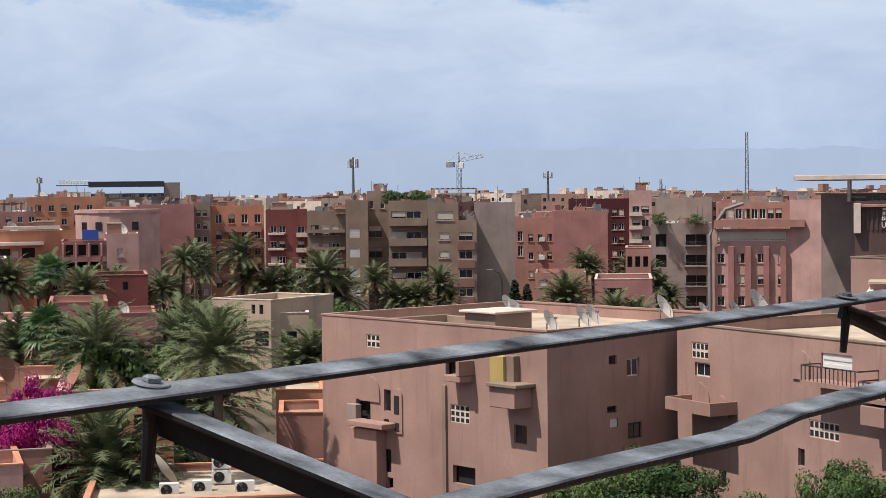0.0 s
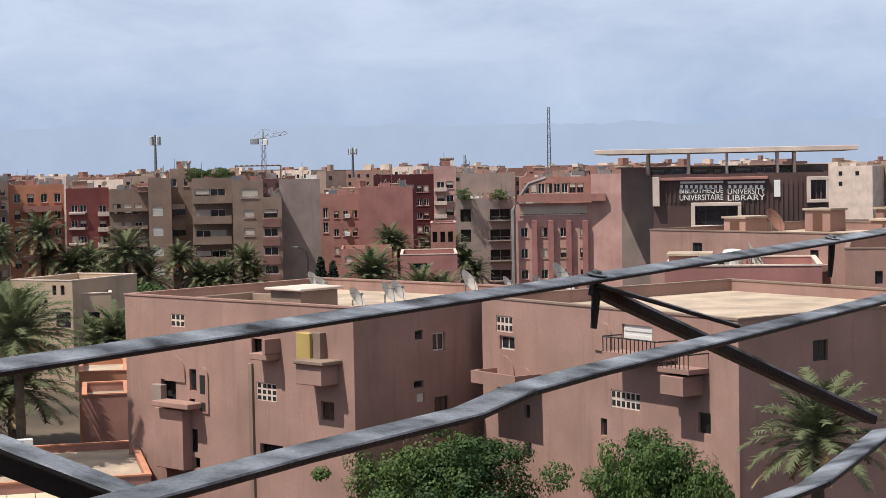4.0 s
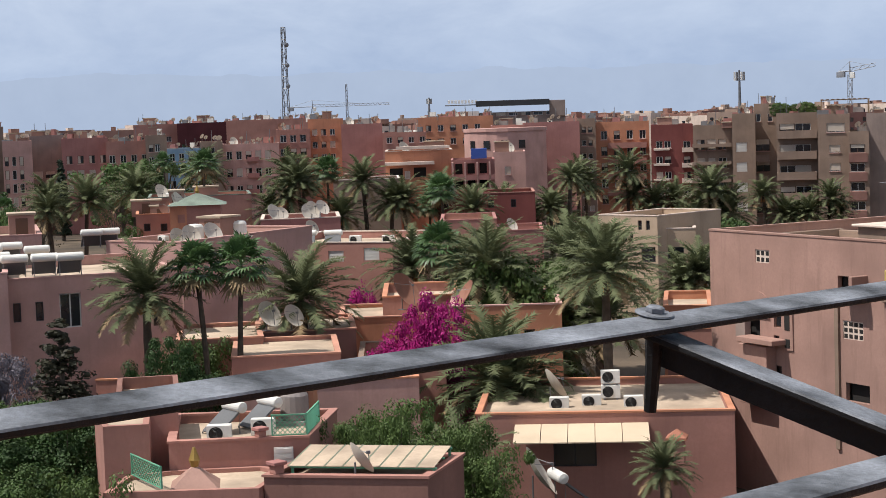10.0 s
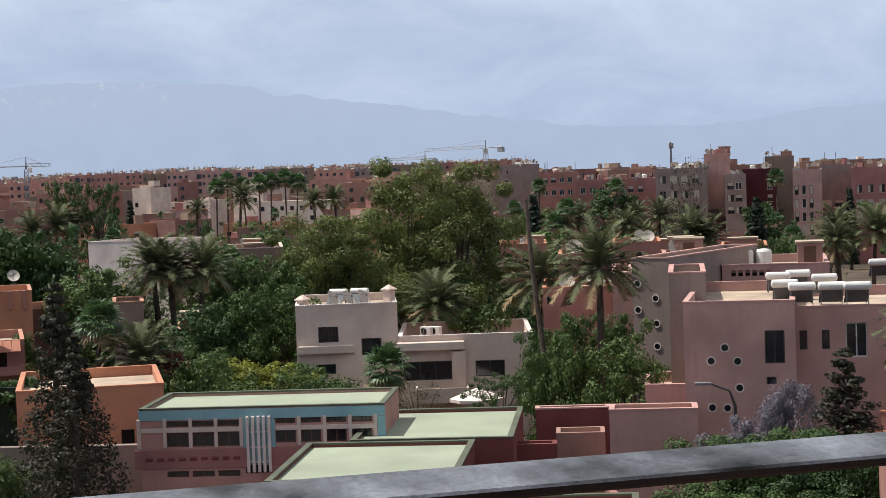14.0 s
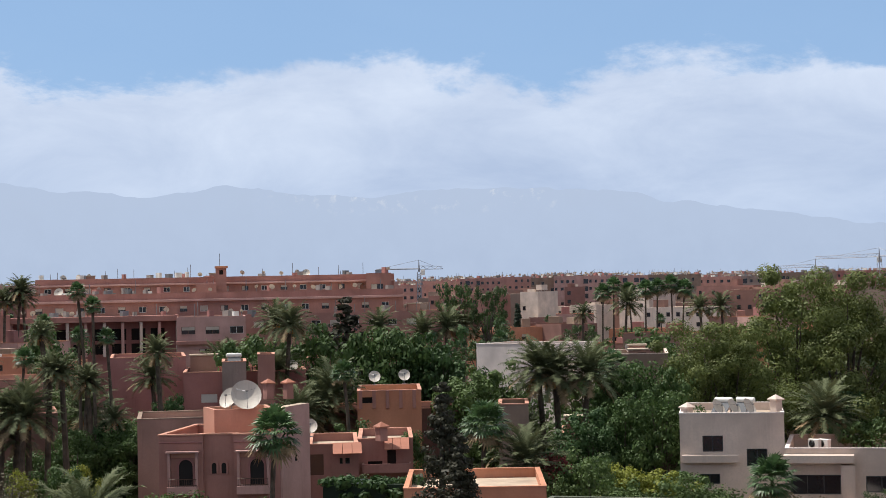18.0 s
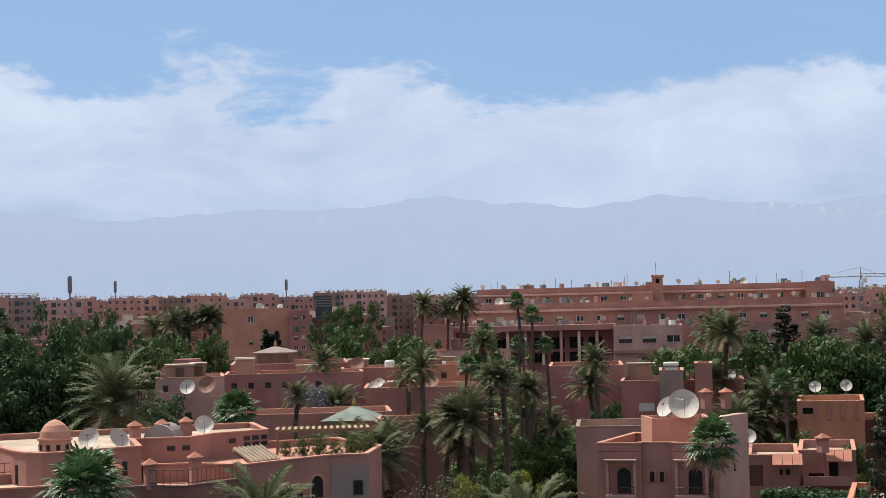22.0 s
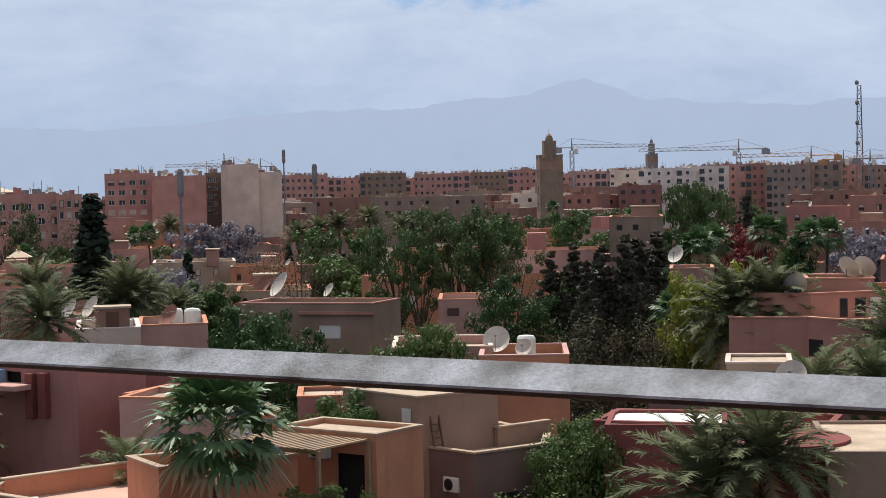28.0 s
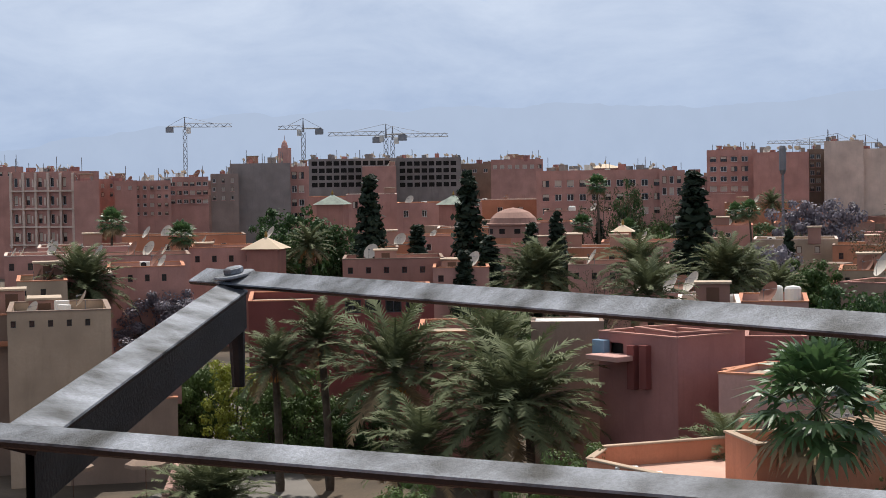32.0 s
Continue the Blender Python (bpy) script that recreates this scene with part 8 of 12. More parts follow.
gb_c = house(-149.05, 140.74, 45.7, 6.69, 10, 10.24, "plaster_pale", "low pale garden building", coping="plaster_tan")
lv_0 = house(-106.52, 138.84, 36.7, 4.83, 10, 10.65, "plaster_salmon", "low salmon villa with parapets among trees", front=[(0.65, 8.97, 0.7, 0.8, "dark"), (2.35, 8.87, 0.7, 0.8, "dark")], coping="plaster_orange")
clutter(lv_0, 110, 4)
lv_1 = house(-87.19, 122.05, 34.7, 4.64, 10, 10.68, "plaster_rose", "low salmon villa with parapets among trees", front=[(0.52, 9.24, 0.6, 0.7, "dark"), (1.99, 9.16, 0.6, 0.7, "dark")], coping="plaster_orange")
clutter(lv_1, 111, 4)
lv_2 = house(-91.71, 137.16, 33.0, 4.58, 10, 10.92, "plaster_salmon", "low salmon villa with parapets among trees", front=[(0.64, 9.34, 0.6, 0.8, "dark"), (2.26, 9.25, 0.6, 0.8, "dark")], coping="plaster_orange")
clutter(lv_2, 112, 4)
lv_3 = house(-93.20, 148.12, 31.6, 3.42, 10, 9.49, "plaster_rose", "low salmon villa with parapets among trees", front=[(0.65, 7.82, 0.7, 0.8, "dark"), (2.36, 7.73, 0.7, 0.8, "dark")], coping="plaster_orange")
clutter(lv_3, 113, 4)
lv_4 = house(-85.56, 146.90, 29.5, 4.42, 10, 10.00, "plaster_red", "low salmon villa with parapets among trees", front=[(0.66, 8.37, 0.7, 0.8, "dark"), (2.32, 8.29, 0.7, 0.8, "dark")], coping="plaster_orange")
clutter(lv_4, 114, 4)
lv_5 = house(-64.43, 146.46, 23.1, 3.81, 10, 10.14, "plaster_salmon", "low salmon villa with parapets among trees", front=[(0.66, 8.63, 0.6, 0.7, "dark"), (2.18, 8.57, 0.6, 0.7, "dark")], coping="plaster_orange")
clutter(lv_5, 115, 4)
lv_6 = house(-57.77, 138.43, 22.4, 1.42, 10, 11.23, "plaster_orange", "low salmon villa with parapets among trees", front=[(0.65, 9.82, 0.6, 0.7, "dark"), (2.07, 9.76, 0.6, 0.7, "dark")], coping="plaster_orange")
clutter(lv_6, 116, 4)
lv_7 = house(-73.65, 101.00, 34.9, 5.29, 10, 9.52, "plaster_salmon", "low salmon villa with parapets among trees", front=[(0.30, 8.32, 0.5, 0.6, "dark"), (1.52, 8.25, 0.5, 0.6, "dark")], coping="plaster_orange")
clutter(lv_7, 117, 4)
hip_roof(-56.3, 141.2, 11.28, 5, 5, 1.0, 20, "tile_green")
crane(-429.15, 553.02, -2.00, 29, 38, 10, 170, "tower crane on the skyline", "crane_grey")
crane(-486.68, 583.73, 0.00, 24, 30, 8, 165, "tower crane on the skyline", "crane_grey")
cell_mast(-189.38, 306.16, 17.50, 5.5, "slim cell mast on a roof", 5, 0.45)

# ---------------------------------------------------------------- trees of the garden quarter
plant("euca", -97.7, 113.8, 0, 18.4, 0.85)
plant("euca", -94.2, 116.8, 0, 17.9, 0.85)
plant("euca", -97.7, 103.1, 0, 14.2, 0.9)
plant("euca", -96.2, 104.5, 0, 13.6, 0.9)
plant("broad", -98.9, 96.2, 0, 12.5, 0.67)
plant("broad", -96.8, 98.4, 0, 11.9, 0.7)
plant("broad", -100.1, 95.0, 0, 11.3, 0.74)
plant("round", -86.6, 116.3, 0, 9.0, 0.68)
plant("round", -90.7, 113.2, 0, 9.7, 0.62)
plant("round", -93.2, 111.1, 0, 9.4, 0.64)
plant("broad", -90.3, 90.7, 0, 10.7, 0.71)
plant("broad", -92.3, 88.7, 0, 10.1, 0.75)
plant("broad", -79.1, 100.7, 0, 8.5, 0.89)
plant("date", -58.5, 86.0, 0, 14.0, 1.3)
plant("date", -83.1, 100.0, 0, 10.1, 1.2)
plant("date", -77.1, 104.7, 0, 11.8, 1.2)
plant("fan", -73.9, 84.2, 0, 6.6, 1.1)
plant("bamboo", -52.8, 80.2, 0, 9.0, 0.75)
plant("bush", -59.6, 85.2, 0, 7.9, 0.5)
plant("bush", -60.5, 84.6, 0, 7.3, 0.54)
plant("bush", -61.0, 84.2, 0, 7.7, 0.52)
plant("broad", -64.5, 91.6, 0, 9.0, 0.59)
plant("broad", -66.0, 90.5, 0, 8.0, 0.66)
plant("broad", -62.1, 93.2, 0, 8.9, 0.6)
dead_palm(-62.0, 84.7, 16.3)
plant("fan", -217.2, 206.9, 0, 19.3, 1.2)
plant("fan", -214.9, 209.4, 0, 18.4, 1.2)
plant("fan", -213.4, 210.9, 0, 18.7, 1.2)
plant("fan", -212.1, 212.2, 0, 18.9, 1.2)
plant("fan", -210.1, 214.2, 0, 19.4, 1.2)
plant("fan", -209.1, 215.2, 0, 18.7, 1.2)
plant("fan", -218.5, 205.5, 0, 18.2, 1.2)
plant("date", -208.8, 201.3, 0, 17.1, 1.1)
plant("date", -196.8, 213.0, 0, 16.2, 1.1)
plant("date", -199.5, 210.5, 0, 15.9, 1.1)
plant("fan", -170.9, 234.3, 0, 16.3, 1.1)
plant("fan", -160.8, 241.3, 0, 15.9, 1.1)
plant("fan", -137.7, 255.2, 0, 16.6, 1.1)
plant("fan", -139.8, 254.1, 0, 11.1, 1.1)
plant("fan", -117.2, 265.3, 0, 10.8, 1.1)
plant("date", -133.7, 187.1, 0, 12.4, 1.1)
plant("date", -131.6, 188.7, 0, 13.0, 1.1)
plant("date", -126.3, 192.2, 0, 11.9, 1.1)
plant("date", -122.5, 194.7, 0, 13.2, 1.1)
plant("fan", -123.6, 176.0, 0, 14.1)
plant("fan", -125.3, 174.7, 0, 12.4)
plant("fan", -100.9, 189.9, 0, 9.9)
plant("bare", -119.0, 196.8, 0, 19.3, 0.43)
plant("bare", -120.6, 195.9, 0, 13.8, 0.6)
plant("cypress", -109.2, 196.7, 0, 13.8, 1.3)
plant("date", -98.0, 162.8, 0, 12.6, 1.2)
plant("date", -97.0, 163.4, 0, 11.6, 1.2)
plant("date", -81.5, 171.6, 0, 12.3, 1.2)
plant("date", -84.5, 170.2, 0, 11.2, 1.2)
plant("date", -80.8, 182.9, 0, 12.9, 1.2)
plant("date", -73.5, 186.0, 0, 14.9, 1.2)
plant("date", -64.5, 189.3, 0, 14.1, 1.2)
plant("date", -62.7, 189.9, 0, 13.1, 1.2)
plant("date", -89.5, 178.8, 0, 12.2, 1.2)
plant("bare", -96.9, 191.9, 0, 12.5, 0.6)
plant("bare", -89.1, 195.7, 0, 11.4, 0.66)
plant("fan", -75.4, 190.6, 0, 14.6, 1.2)
plant("broad", -76.2, 140.7, 0, 11.5, 0.46)
plant("broad", -74.4, 141.7, 0, 11.7, 0.45)
plant("broad", -77.1, 140.2, 0, 10.3, 0.51)
plant("broad", -64.7, 146.4, 0, 9.4, 0.56)
plant("date", -33.6, 77.0, 0, 11.7)
plant("fan", -30.5, 77.2, 0, 12.2)
plant("fan", -29.3, 77.7, 0, 12.3)
plant("round", -30.9, 73.8, 0, 8.6, 0.62)
plant("conifer", -32.9, 66.3, 0, 10.3, 1.5)
plant("jacaranda", -36.0, 66.9, 0, 8.7, 0.57)
plant("jacaranda", -37.5, 66.1, 0, 7.1, 0.69)
plant("broad", -33.3, 61.5, 0, 7.6)
plant("broad", -35.3, 60.4, 0, 7.2, 1.05)
plant("broad", -31.7, 62.4, 0, 7.5, 1.01)
plant("round", -30.2, 60.9, 0, 7.3, 0.93)
plant("round", -31.6, 60.2, 0, 6.5, 1.05)
plant("bush", -25.3, 52.2, 0, 6.0, 0.66)
plant("broad", -32.7, 55.0, 0, 6.3, 0.97)
plant("broad", -30.5, 56.3, 0, 6.1, 0.98)
plant("lime", -80.3, 78.1, 0, 6.7, 1.01)
plant("lime", -79.3, 79.1, 0, 6.3, 1.08)
plant("bush", -76.7, 78.9, 0, 5.9)
plant("bush", -74.9, 80.6, 0, 5.5, 1.08)
plant("bush", -79.8, 75.7, 0, 5.8, 1.02)
plant("bare", -69.9, 82.3, 0, 5.2, 1.29)
plant("date", -38.7, 113.6, 0, 8.0, 0.9)

# ---------------------------------------------------------------- hotel
hotel_a = house(-262.52, 110.94, 66.6, 5.26, 14, 15.41, "plaster_salmon", "long terraced hotel of salmon plaster with small square windows", **HOTEL, coping="plaster_salmon")
hotel_b = house(-266.90, 118.44, 63.4, 27.59, 14, 14.89, "plaster_rose", "long terraced hotel of salmon plaster with small square windows", front=[*grid(0.86, 3.14, 8, 10.91, 0.00, 1, 2.3, 1.9, "hole"), *grid(0.83, 3.14, 8, 8.63, 0.00, 1, 2.3, 1.7, "hole")], **HOTEL)
add_box(hotel_b, "column", "plaster_pink", 0.21, 0.68, -2.50, -0.004, 8.50, 14.16)
add_box(hotel_b, "column", "plaster_pale", 3.18, 3.65, -2.50, -0.004, 8.46, 14.12)
add_box(hotel_b, "column", "plaster_pink", 6.14, 6.61, -2.50, -0.004, 8.42, 14.08)
add_box(hotel_b, "column", "plaster_pale", 9.11, 9.58, -2.50, -0.004, 8.38, 14.04)
add_box(hotel_b, "column", "plaster_pink", 12.08, 12.55, -2.50, -0.004, 8.34, 14.00)
add_box(hotel_b, "column", "plaster_pale", 15.05, 15.52, -2.50, -0.004, 8.30, 13.96)
add_box(hotel_b, "column", "plaster_pink", 18.02, 18.49, -2.50, -0.004, 8.25, 13.92)
add_box(hotel_b, "column", "plaster_pale", 21.00, 21.47, -2.50, -0.004, 8.21, 13.88)
add_box(hotel_b, "column", "plaster_pink", 23.98, 24.45, -2.50, -0.004, 8.17, 13.84)
add_box(hotel_b, "column", "plaster_pale", 26.96, 27.43, -2.50, -0.004, 8.13, 13.80)
add_box(hotel_b, "eave", "plaster_salmon", 0.09, 27.40, -3.00, -0.004, 13.99, 14.93)
hotel_c = house(-246.91, 138.29, 59.6, 11.08, 14, 14.64, "plaster_pink", "long terraced hotel of salmon plaster with small square windows", front=[(3.59, 8.85, 1.8, 0.6, "far"), *grid(0.76, 3.88, 3, 11.80, 0.00, 1, 2.2, 1.2, "far")], **HOTEL)
add_box(hotel_c, "band", "plaster_salmon", -0.08, 10.97, -1.00, -0.004, 10.16, 10.72)
hotel_d = house(-255.81, 156.73, 54.9, 38.13, 14, 14.68, "plaster_salmon", "long terraced hotel of salmon plaster with small square windows", front=[*grid(1.41, 3.29, 9, 12.36, 0.00, 1, 1.6, 1.0, "far")], **HOTEL)
hotel_e = house(-277.56, 126.42, 59.4, 64.80, 14, 18.59, "plaster_salmon", "long terraced hotel of salmon plaster with small square windows", front=[*grid(1.37, 3.51, 18, 15.31, 0.00, 1, 1.3, 1.0, "far")], **HOTEL)
add_box(hotel_e, "band", "plaster_pink", 0.08, 64.70, -0.80, -0.004, 17.08, 17.48)
hotel_f = house(-288.75, 133.22, 59.4, 64.50, 14, 21.39, "plaster_salmon", "long terraced hotel of salmon plaster with small square windows", front=[*grid(1.58, 3.51, 18, 18.80, 0.00, 1, 1.2, 0.9, "far")], **HOTEL)
add_box(hotel_f, "band", "plaster_pink", 0.12, 64.44, -0.80, -0.004, 20.03, 20.34)
hotel_tower = house(-266.99, 157.54, 59.3, 1.92, 5, 23.13, "plaster_salmon", "square hotel stair tower", front=[(0.66, 21.70, 0.7, 0.8, "hole")], **HOTEL)
add_box(hotel_tower, "cornice", "plaster_orange", -0.14, 2.18, -0.40, -0.004, 22.81, 23.21)
house(-266.99, 153.57, 59.8, 3.52, 6, 20.03, "plaster_salmon", "hotel stair block with a flat roof", **HOTEL)
house(-251.60, 179.38, 54.1, 4.47, 8, 21.44, "plaster_salmon", "hotel stair block with a flat roof", front=[(0.81, 18.31, 2.2, 1.2, "far")], **HOTEL)
clutter(hotel_e, 201, 3)
clutter(hotel_f, 202, 4)
clutter(hotel_d, 203, 2)

# ---------------------------------------------------------------- garden villas of the south side
tan_block = house(-316.66, 92.88, 72.5, 12.96, 14, 18.81, "plaster_apricot", "tan hotel block with a blank wall", front=[(4.94, 16.31, 1.0, 1.1, "far"), (5.08, 12.08, 0.8, 0.8, "far")], coping="plaster_apricot")
clutter(tan_block, 211, 2)
# rose in place of apricot paints the block's side as shaded
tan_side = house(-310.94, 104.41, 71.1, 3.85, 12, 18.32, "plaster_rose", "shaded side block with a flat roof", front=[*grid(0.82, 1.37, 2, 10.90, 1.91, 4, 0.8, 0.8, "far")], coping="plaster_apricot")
rose_villa = house(-182.07, 54.33, 71.4, 12.92, 14, 12.38, "plaster_rose", "rose villa with a roof pavilion", front=[(1.97, 10.57, 0.9, 0.9, "dark"), (4.93, 7.82, 1.2, 1.5, "dark"), *grid(10.06, 1.21, 2, 8.99, 0.00, 1, 0.5, 0.9, "dark")], coping="plaster_apricot")
clutter(rose_villa, 212, 3)
hut(-184.5, 60.3, 11.88, 60, 3.4, 3.4, 1.6, "plaster_cream")
hip_roof(-184.5, 60.3, 13.63, 4.4, 4.4, 0.7, 60, "plaster_grey", "low tiled pavilion roof")
sv_a = house(-173.58, 64.00, 68.6, 7.73, 10, 11.84, "plaster_salmon", "long salmon villa with pink roofs", front=[(0.48, 10.32, 0.6, 0.6, "std")], coping="plaster_apricot")
clutter(sv_a, 213, 3)
sv_b = house(-166.58, 68.19, 66.6, 6.99, 10, 12.18, "plaster_orange", "orange villa with white dishes", front=[(1.65, 10.86, 0.7, 0.6, "dark"), (3.98, 10.83, 0.6, 0.6, "dark")], coping="plaster_apricot")
clutter(sv_b, 214, 3)
sv_c = house(-154.07, 59.05, 66.9, 12.27, 10, 10.59, "plaster_salmon", "long salmon roofs with a flat roof", coping="plaster_apricot")
clutter(sv_c, 215, 3)
pv_a = house(-155.04, 39.55, 74.7, 5.34, 10, 10.31, "plaster_pink", "pink villa with dishes", front=[(1.33, 8.64, 0.6, 1.0, "white")], coping="plaster_apricot")
clutter(pv_a, 216, 3)
dish(-152.4, 41.5, 10.64, 60, 0.7)
dish(-152.0, 43.2, 10.70, 60, 0.8, "rust")
go_v = house(-145.79, 43.01, 70.8, 14.47, 9, 9.10, "plaster_salmon", "low orange villa under a green tiled roof", coping="plaster_apricot")
hip_roof(-140.4, 52.9, 8.7, 5.2, 5.2, 1.2, 62, "tile_green")
# dark mud plaster paints the shade on these two fronts
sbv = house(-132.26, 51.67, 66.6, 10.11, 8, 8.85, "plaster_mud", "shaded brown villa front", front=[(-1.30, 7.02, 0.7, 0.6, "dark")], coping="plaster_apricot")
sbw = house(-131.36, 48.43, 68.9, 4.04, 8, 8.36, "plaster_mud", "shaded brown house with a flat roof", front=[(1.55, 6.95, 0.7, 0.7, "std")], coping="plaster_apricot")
av_a = house(-153.12, 78.36, 61.7, 7.30, 12, 12.05, "plaster_rose", "rose villa with an arched window", front=[(1.57, 8.26, 1.2, 1.7, "dark")], coping="plaster_apricot")
arch_recess(av_a, "plaster_rose", 1.35, 8.14, 1.69, 2.25)
av_b = house(-143.69, 81.10, 58.6, 11.55, 12, 10.75, "plaster_rose", "broad rose villa with parapets", front=[(1.66, 7.92, 1.5, 0.8, "shutter")], coping="plaster_apricot")
clutter(av_b, 217, 3)
av_c = house(-137.56, 81.71, 58.9, 2.19, 7, 11.87, "plaster_grey", "grey roof block with a solar heater", coping="plaster_apricot")
solar_heater(-139.99, 84.46, 11.37, 60)
av_d = house(-134.18, 83.42, 57.9, 1.54, 5, 12.53, "plaster_salmon", "salmon chimney block with a flat roof", coping="plaster_apricot")
av_e = house(-146.01, 96.46, 56.1, 2.83, 8, 11.43, "plaster_salmon", "small salmon house with a flat roof", coping="plaster_apricot")
chimney(-114.24, 71.94, 9.88, 1.2)
chimney(-113.41, 73.23, 9.87, 1.2)
bh_a = house(-113.08, 59.98, 60.8, 5.64, 8, 9.07, "plaster_brown", "low brown house beside a garden", coping="plaster_tan")
# a salmon house whose shade is painted in mud plaster
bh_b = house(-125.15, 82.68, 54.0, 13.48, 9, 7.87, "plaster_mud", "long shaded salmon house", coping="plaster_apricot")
bh_c = house(-118.60, 83.41, 53.8, 5.35, 9, 9.74, "plaster_orange", "salmon villa with roof pillars", front=[(0.37, 8.75, 0.9, 0.5, "hole")], coping="plaster_apricot")
add_box(bh_c, "pillar", "plaster_salmon", 0.14, 0.42, -0.20, -0.004, 8.29, 9.84)
add_box(bh_c, "pillar", "plaster_salmon", 1.26, 1.54, -0.20, -0.004, 8.29, 9.84)
add_box(bh_c, "pillar", "plaster_salmon", 2.38, 2.66, -0.20, -0.004, 8.28, 9.83)
add_box(bh_c, "pillar", "plaster_salmon", 3.49, 3.77, -0.20, -0.004, 8.28, 9.83)
add_box(bh_c, "pillar", "plaster_salmon", 4.61, 4.88, -0.20, -0.004, 8.27, 9.82)
dish(-118.6, 85.2, 10.20, 60, 0.5)
dish(-117.1, 87.2, 10.28, 60, 0.5)
bh_d = house(-99.91, 83.17, 49.7, 2.24, 6, 9.38, "plaster_tan", "ochre hut under trees", coping="plaster_apricot")
bh_e = house(-104.31, 93.37, 47.6, 2.93, 8, 6.27, "plaster_salmon", "small salmon house among trees", coping="plaster_apricot")
clutter(bh_e, 218, 3)

# ---------------------------------------------------------------- salmon villa with framed windows
def set_box(th, p, q, name, mat, s0, s1, out0, out1, z0, z1, label=""):
    """A block on the wall from p to q, from out1 to out0 in front of it."""
    yaw, _ = along(p, q)
    g = Geo()
    g.box(s0, s1, -out0, -out1, z0, z1, 0, 0.02)
    return part(name, g, mat, th, label, at=pose(p[0], p[1], 0, 0, 0, yaw))


def arch_opening(th, p, q, s0, z, w, h, frame_mat):
    """A round-headed opening: a dark sheet, painted as the shade inside, set behind a plaster surround."""
    yaw, _ = along(p, q)
    n = 12
    ring = lambda e: [(w + e, 0.0)] + [(w / 2 + (w / 2 + e) * math.cos(k * math.pi / n), h - w / 2 + (w / 2 + e) * math.sin(k * math.pi / n)) for k in range(n + 1)] + [(-e, 0.0)]
    a, b = ring(0), ring(0.13)
    g, d = Geo(), Geo()
    for k in range(len(a) - 1):
        a0, a1, b0, b1 = a[k], a[k + 1], b[k], b[k + 1]
        g.face([(a0[0], -0.1, a0[1]), (b0[0], -0.1, b0[1]), (b1[0], -0.1, b1[1]), (a1[0], -0.1, a1[1])])
        g.face([(b0[0], -0.1, b0[1]), (b0[0], 0, b0[1]), (b1[0], 0, b1[1]), (b1[0], -0.1, b1[1])])
        g.face([(a1[0], -0.1, a1[1]), (a1[0], 0, a1[1]), (a0[0], 0, a0[1]), (a0[0], -0.1, a0[1])])
    d.face([(u, -0.012, v) for u, v in a][::-1])
    m = pose(p[0], p[1], z, 0, 0, yaw) @ pose(s0, 0, 0)
    part("arch_surround", g, frame_mat, th, at=m)
    part("arch_leaf", d, "dark_inside", th, at=m)


# one facade with two framed bays and a set-back middle
SAL_P, SAL_Q = (-97.5, 53.2), (-92.6, 59.1)


def on_sal(u, back=0.0):
    k = u / math.hypot(4.9, 5.9)
    return (SAL_P[0] + 4.9 * k - 0.769 * back, SAL_P[1] + 5.9 * k + 0.639 * back)


sal = poly_house([SAL_P, on_sal(2.8), on_sal(2.8, 0.35), on_sal(4.75, 0.35), on_sal(4.75), SAL_Q, (-95.2, 62.4), (-103.7, 59.5)], 0, 9.2, "plaster_salmon",
                 "salmon villa with framed windows and a terracotta roof terrace", roof="plaster_apricot", parapet=0.55, coping="plaster_apricot")
for u0, u1, w0 in ((0.58, 2.5, 1.27), (4.98, 7.02, 5.79)):
    set_box(sal, SAL_P, SAL_Q, "lintel", "plaster_pink", u0 - 0.08, u1 + 0.08, 0.5, 0.004, 8.12, 8.24)
    set_box(sal, SAL_P, SAL_Q, "pilaster", "plaster_pink", u0, u0 + 0.17, 0.28, 0.004, 6.03, 8.11)
    set_box(sal, SAL_P, SAL_Q, "pilaster", "plaster_pink", u1 - 0.17, u1, 0.28, 0.004, 6.03, 8.11)
    set_box(sal, SAL_P, SAL_Q, "balcony_front", "plaster_pink", u0, u1, 0.55, 0.004, 5.5, 6.02)
    set_box(sal, SAL_P, SAL_Q, "head_panel", "plaster_apricot", u0 + 0.18, u1 - 0.18, 0.1, 0.004, 7.8, 8.11)
    arch_opening(sal, SAL_P, SAL_Q, w0, 6.03, 0.88, 1.66, "plaster_rose")
    g = Geo()
    for k in range(13):
        u = u0 + 0.1 + k * (u1 - u0 - 0.2) / 12
        g.tube([(u, -0.5, 6.02), (u, -0.5, 6.5)], 0.014, 4)
    for z in (6.1, 6.5):
        g.tube([(u0 + 0.05, -0.5, z), (u1 - 0.05, -0.5, z)], 0.02, 4)
    part("balcony_rail", g, "frame_brown", sal, at=pose(*SAL_P, 0, 0, 0, along(SAL_P, SAL_Q)[0]))
for u in (3.3, 3.92):
    arch_opening(sal, on_sal(0, 0.35), on_sal(7.6, 0.35), u, 6.75, 0.3, 0.68, "plaster_salmon")
set_box(sal, SAL_P, SAL_Q, "string_course", "plaster_rose", 0.02, 2.78, 0.05, 0.004, 8.72, 8.82)
set_box(sal, SAL_P, SAL_Q, "string_course", "plaster_rose", 4.77, 7.6, 0.05, 0.004, 8.72, 8.82)
sal_stair = poly_house([(-97.9, 57.5), (-96.0, 60.8), (-99.5, 62.5), (-101, 58.5)], 0, 10.6, "plaster_apricot", "orange stair house on a villa roof", parapet=0.25)
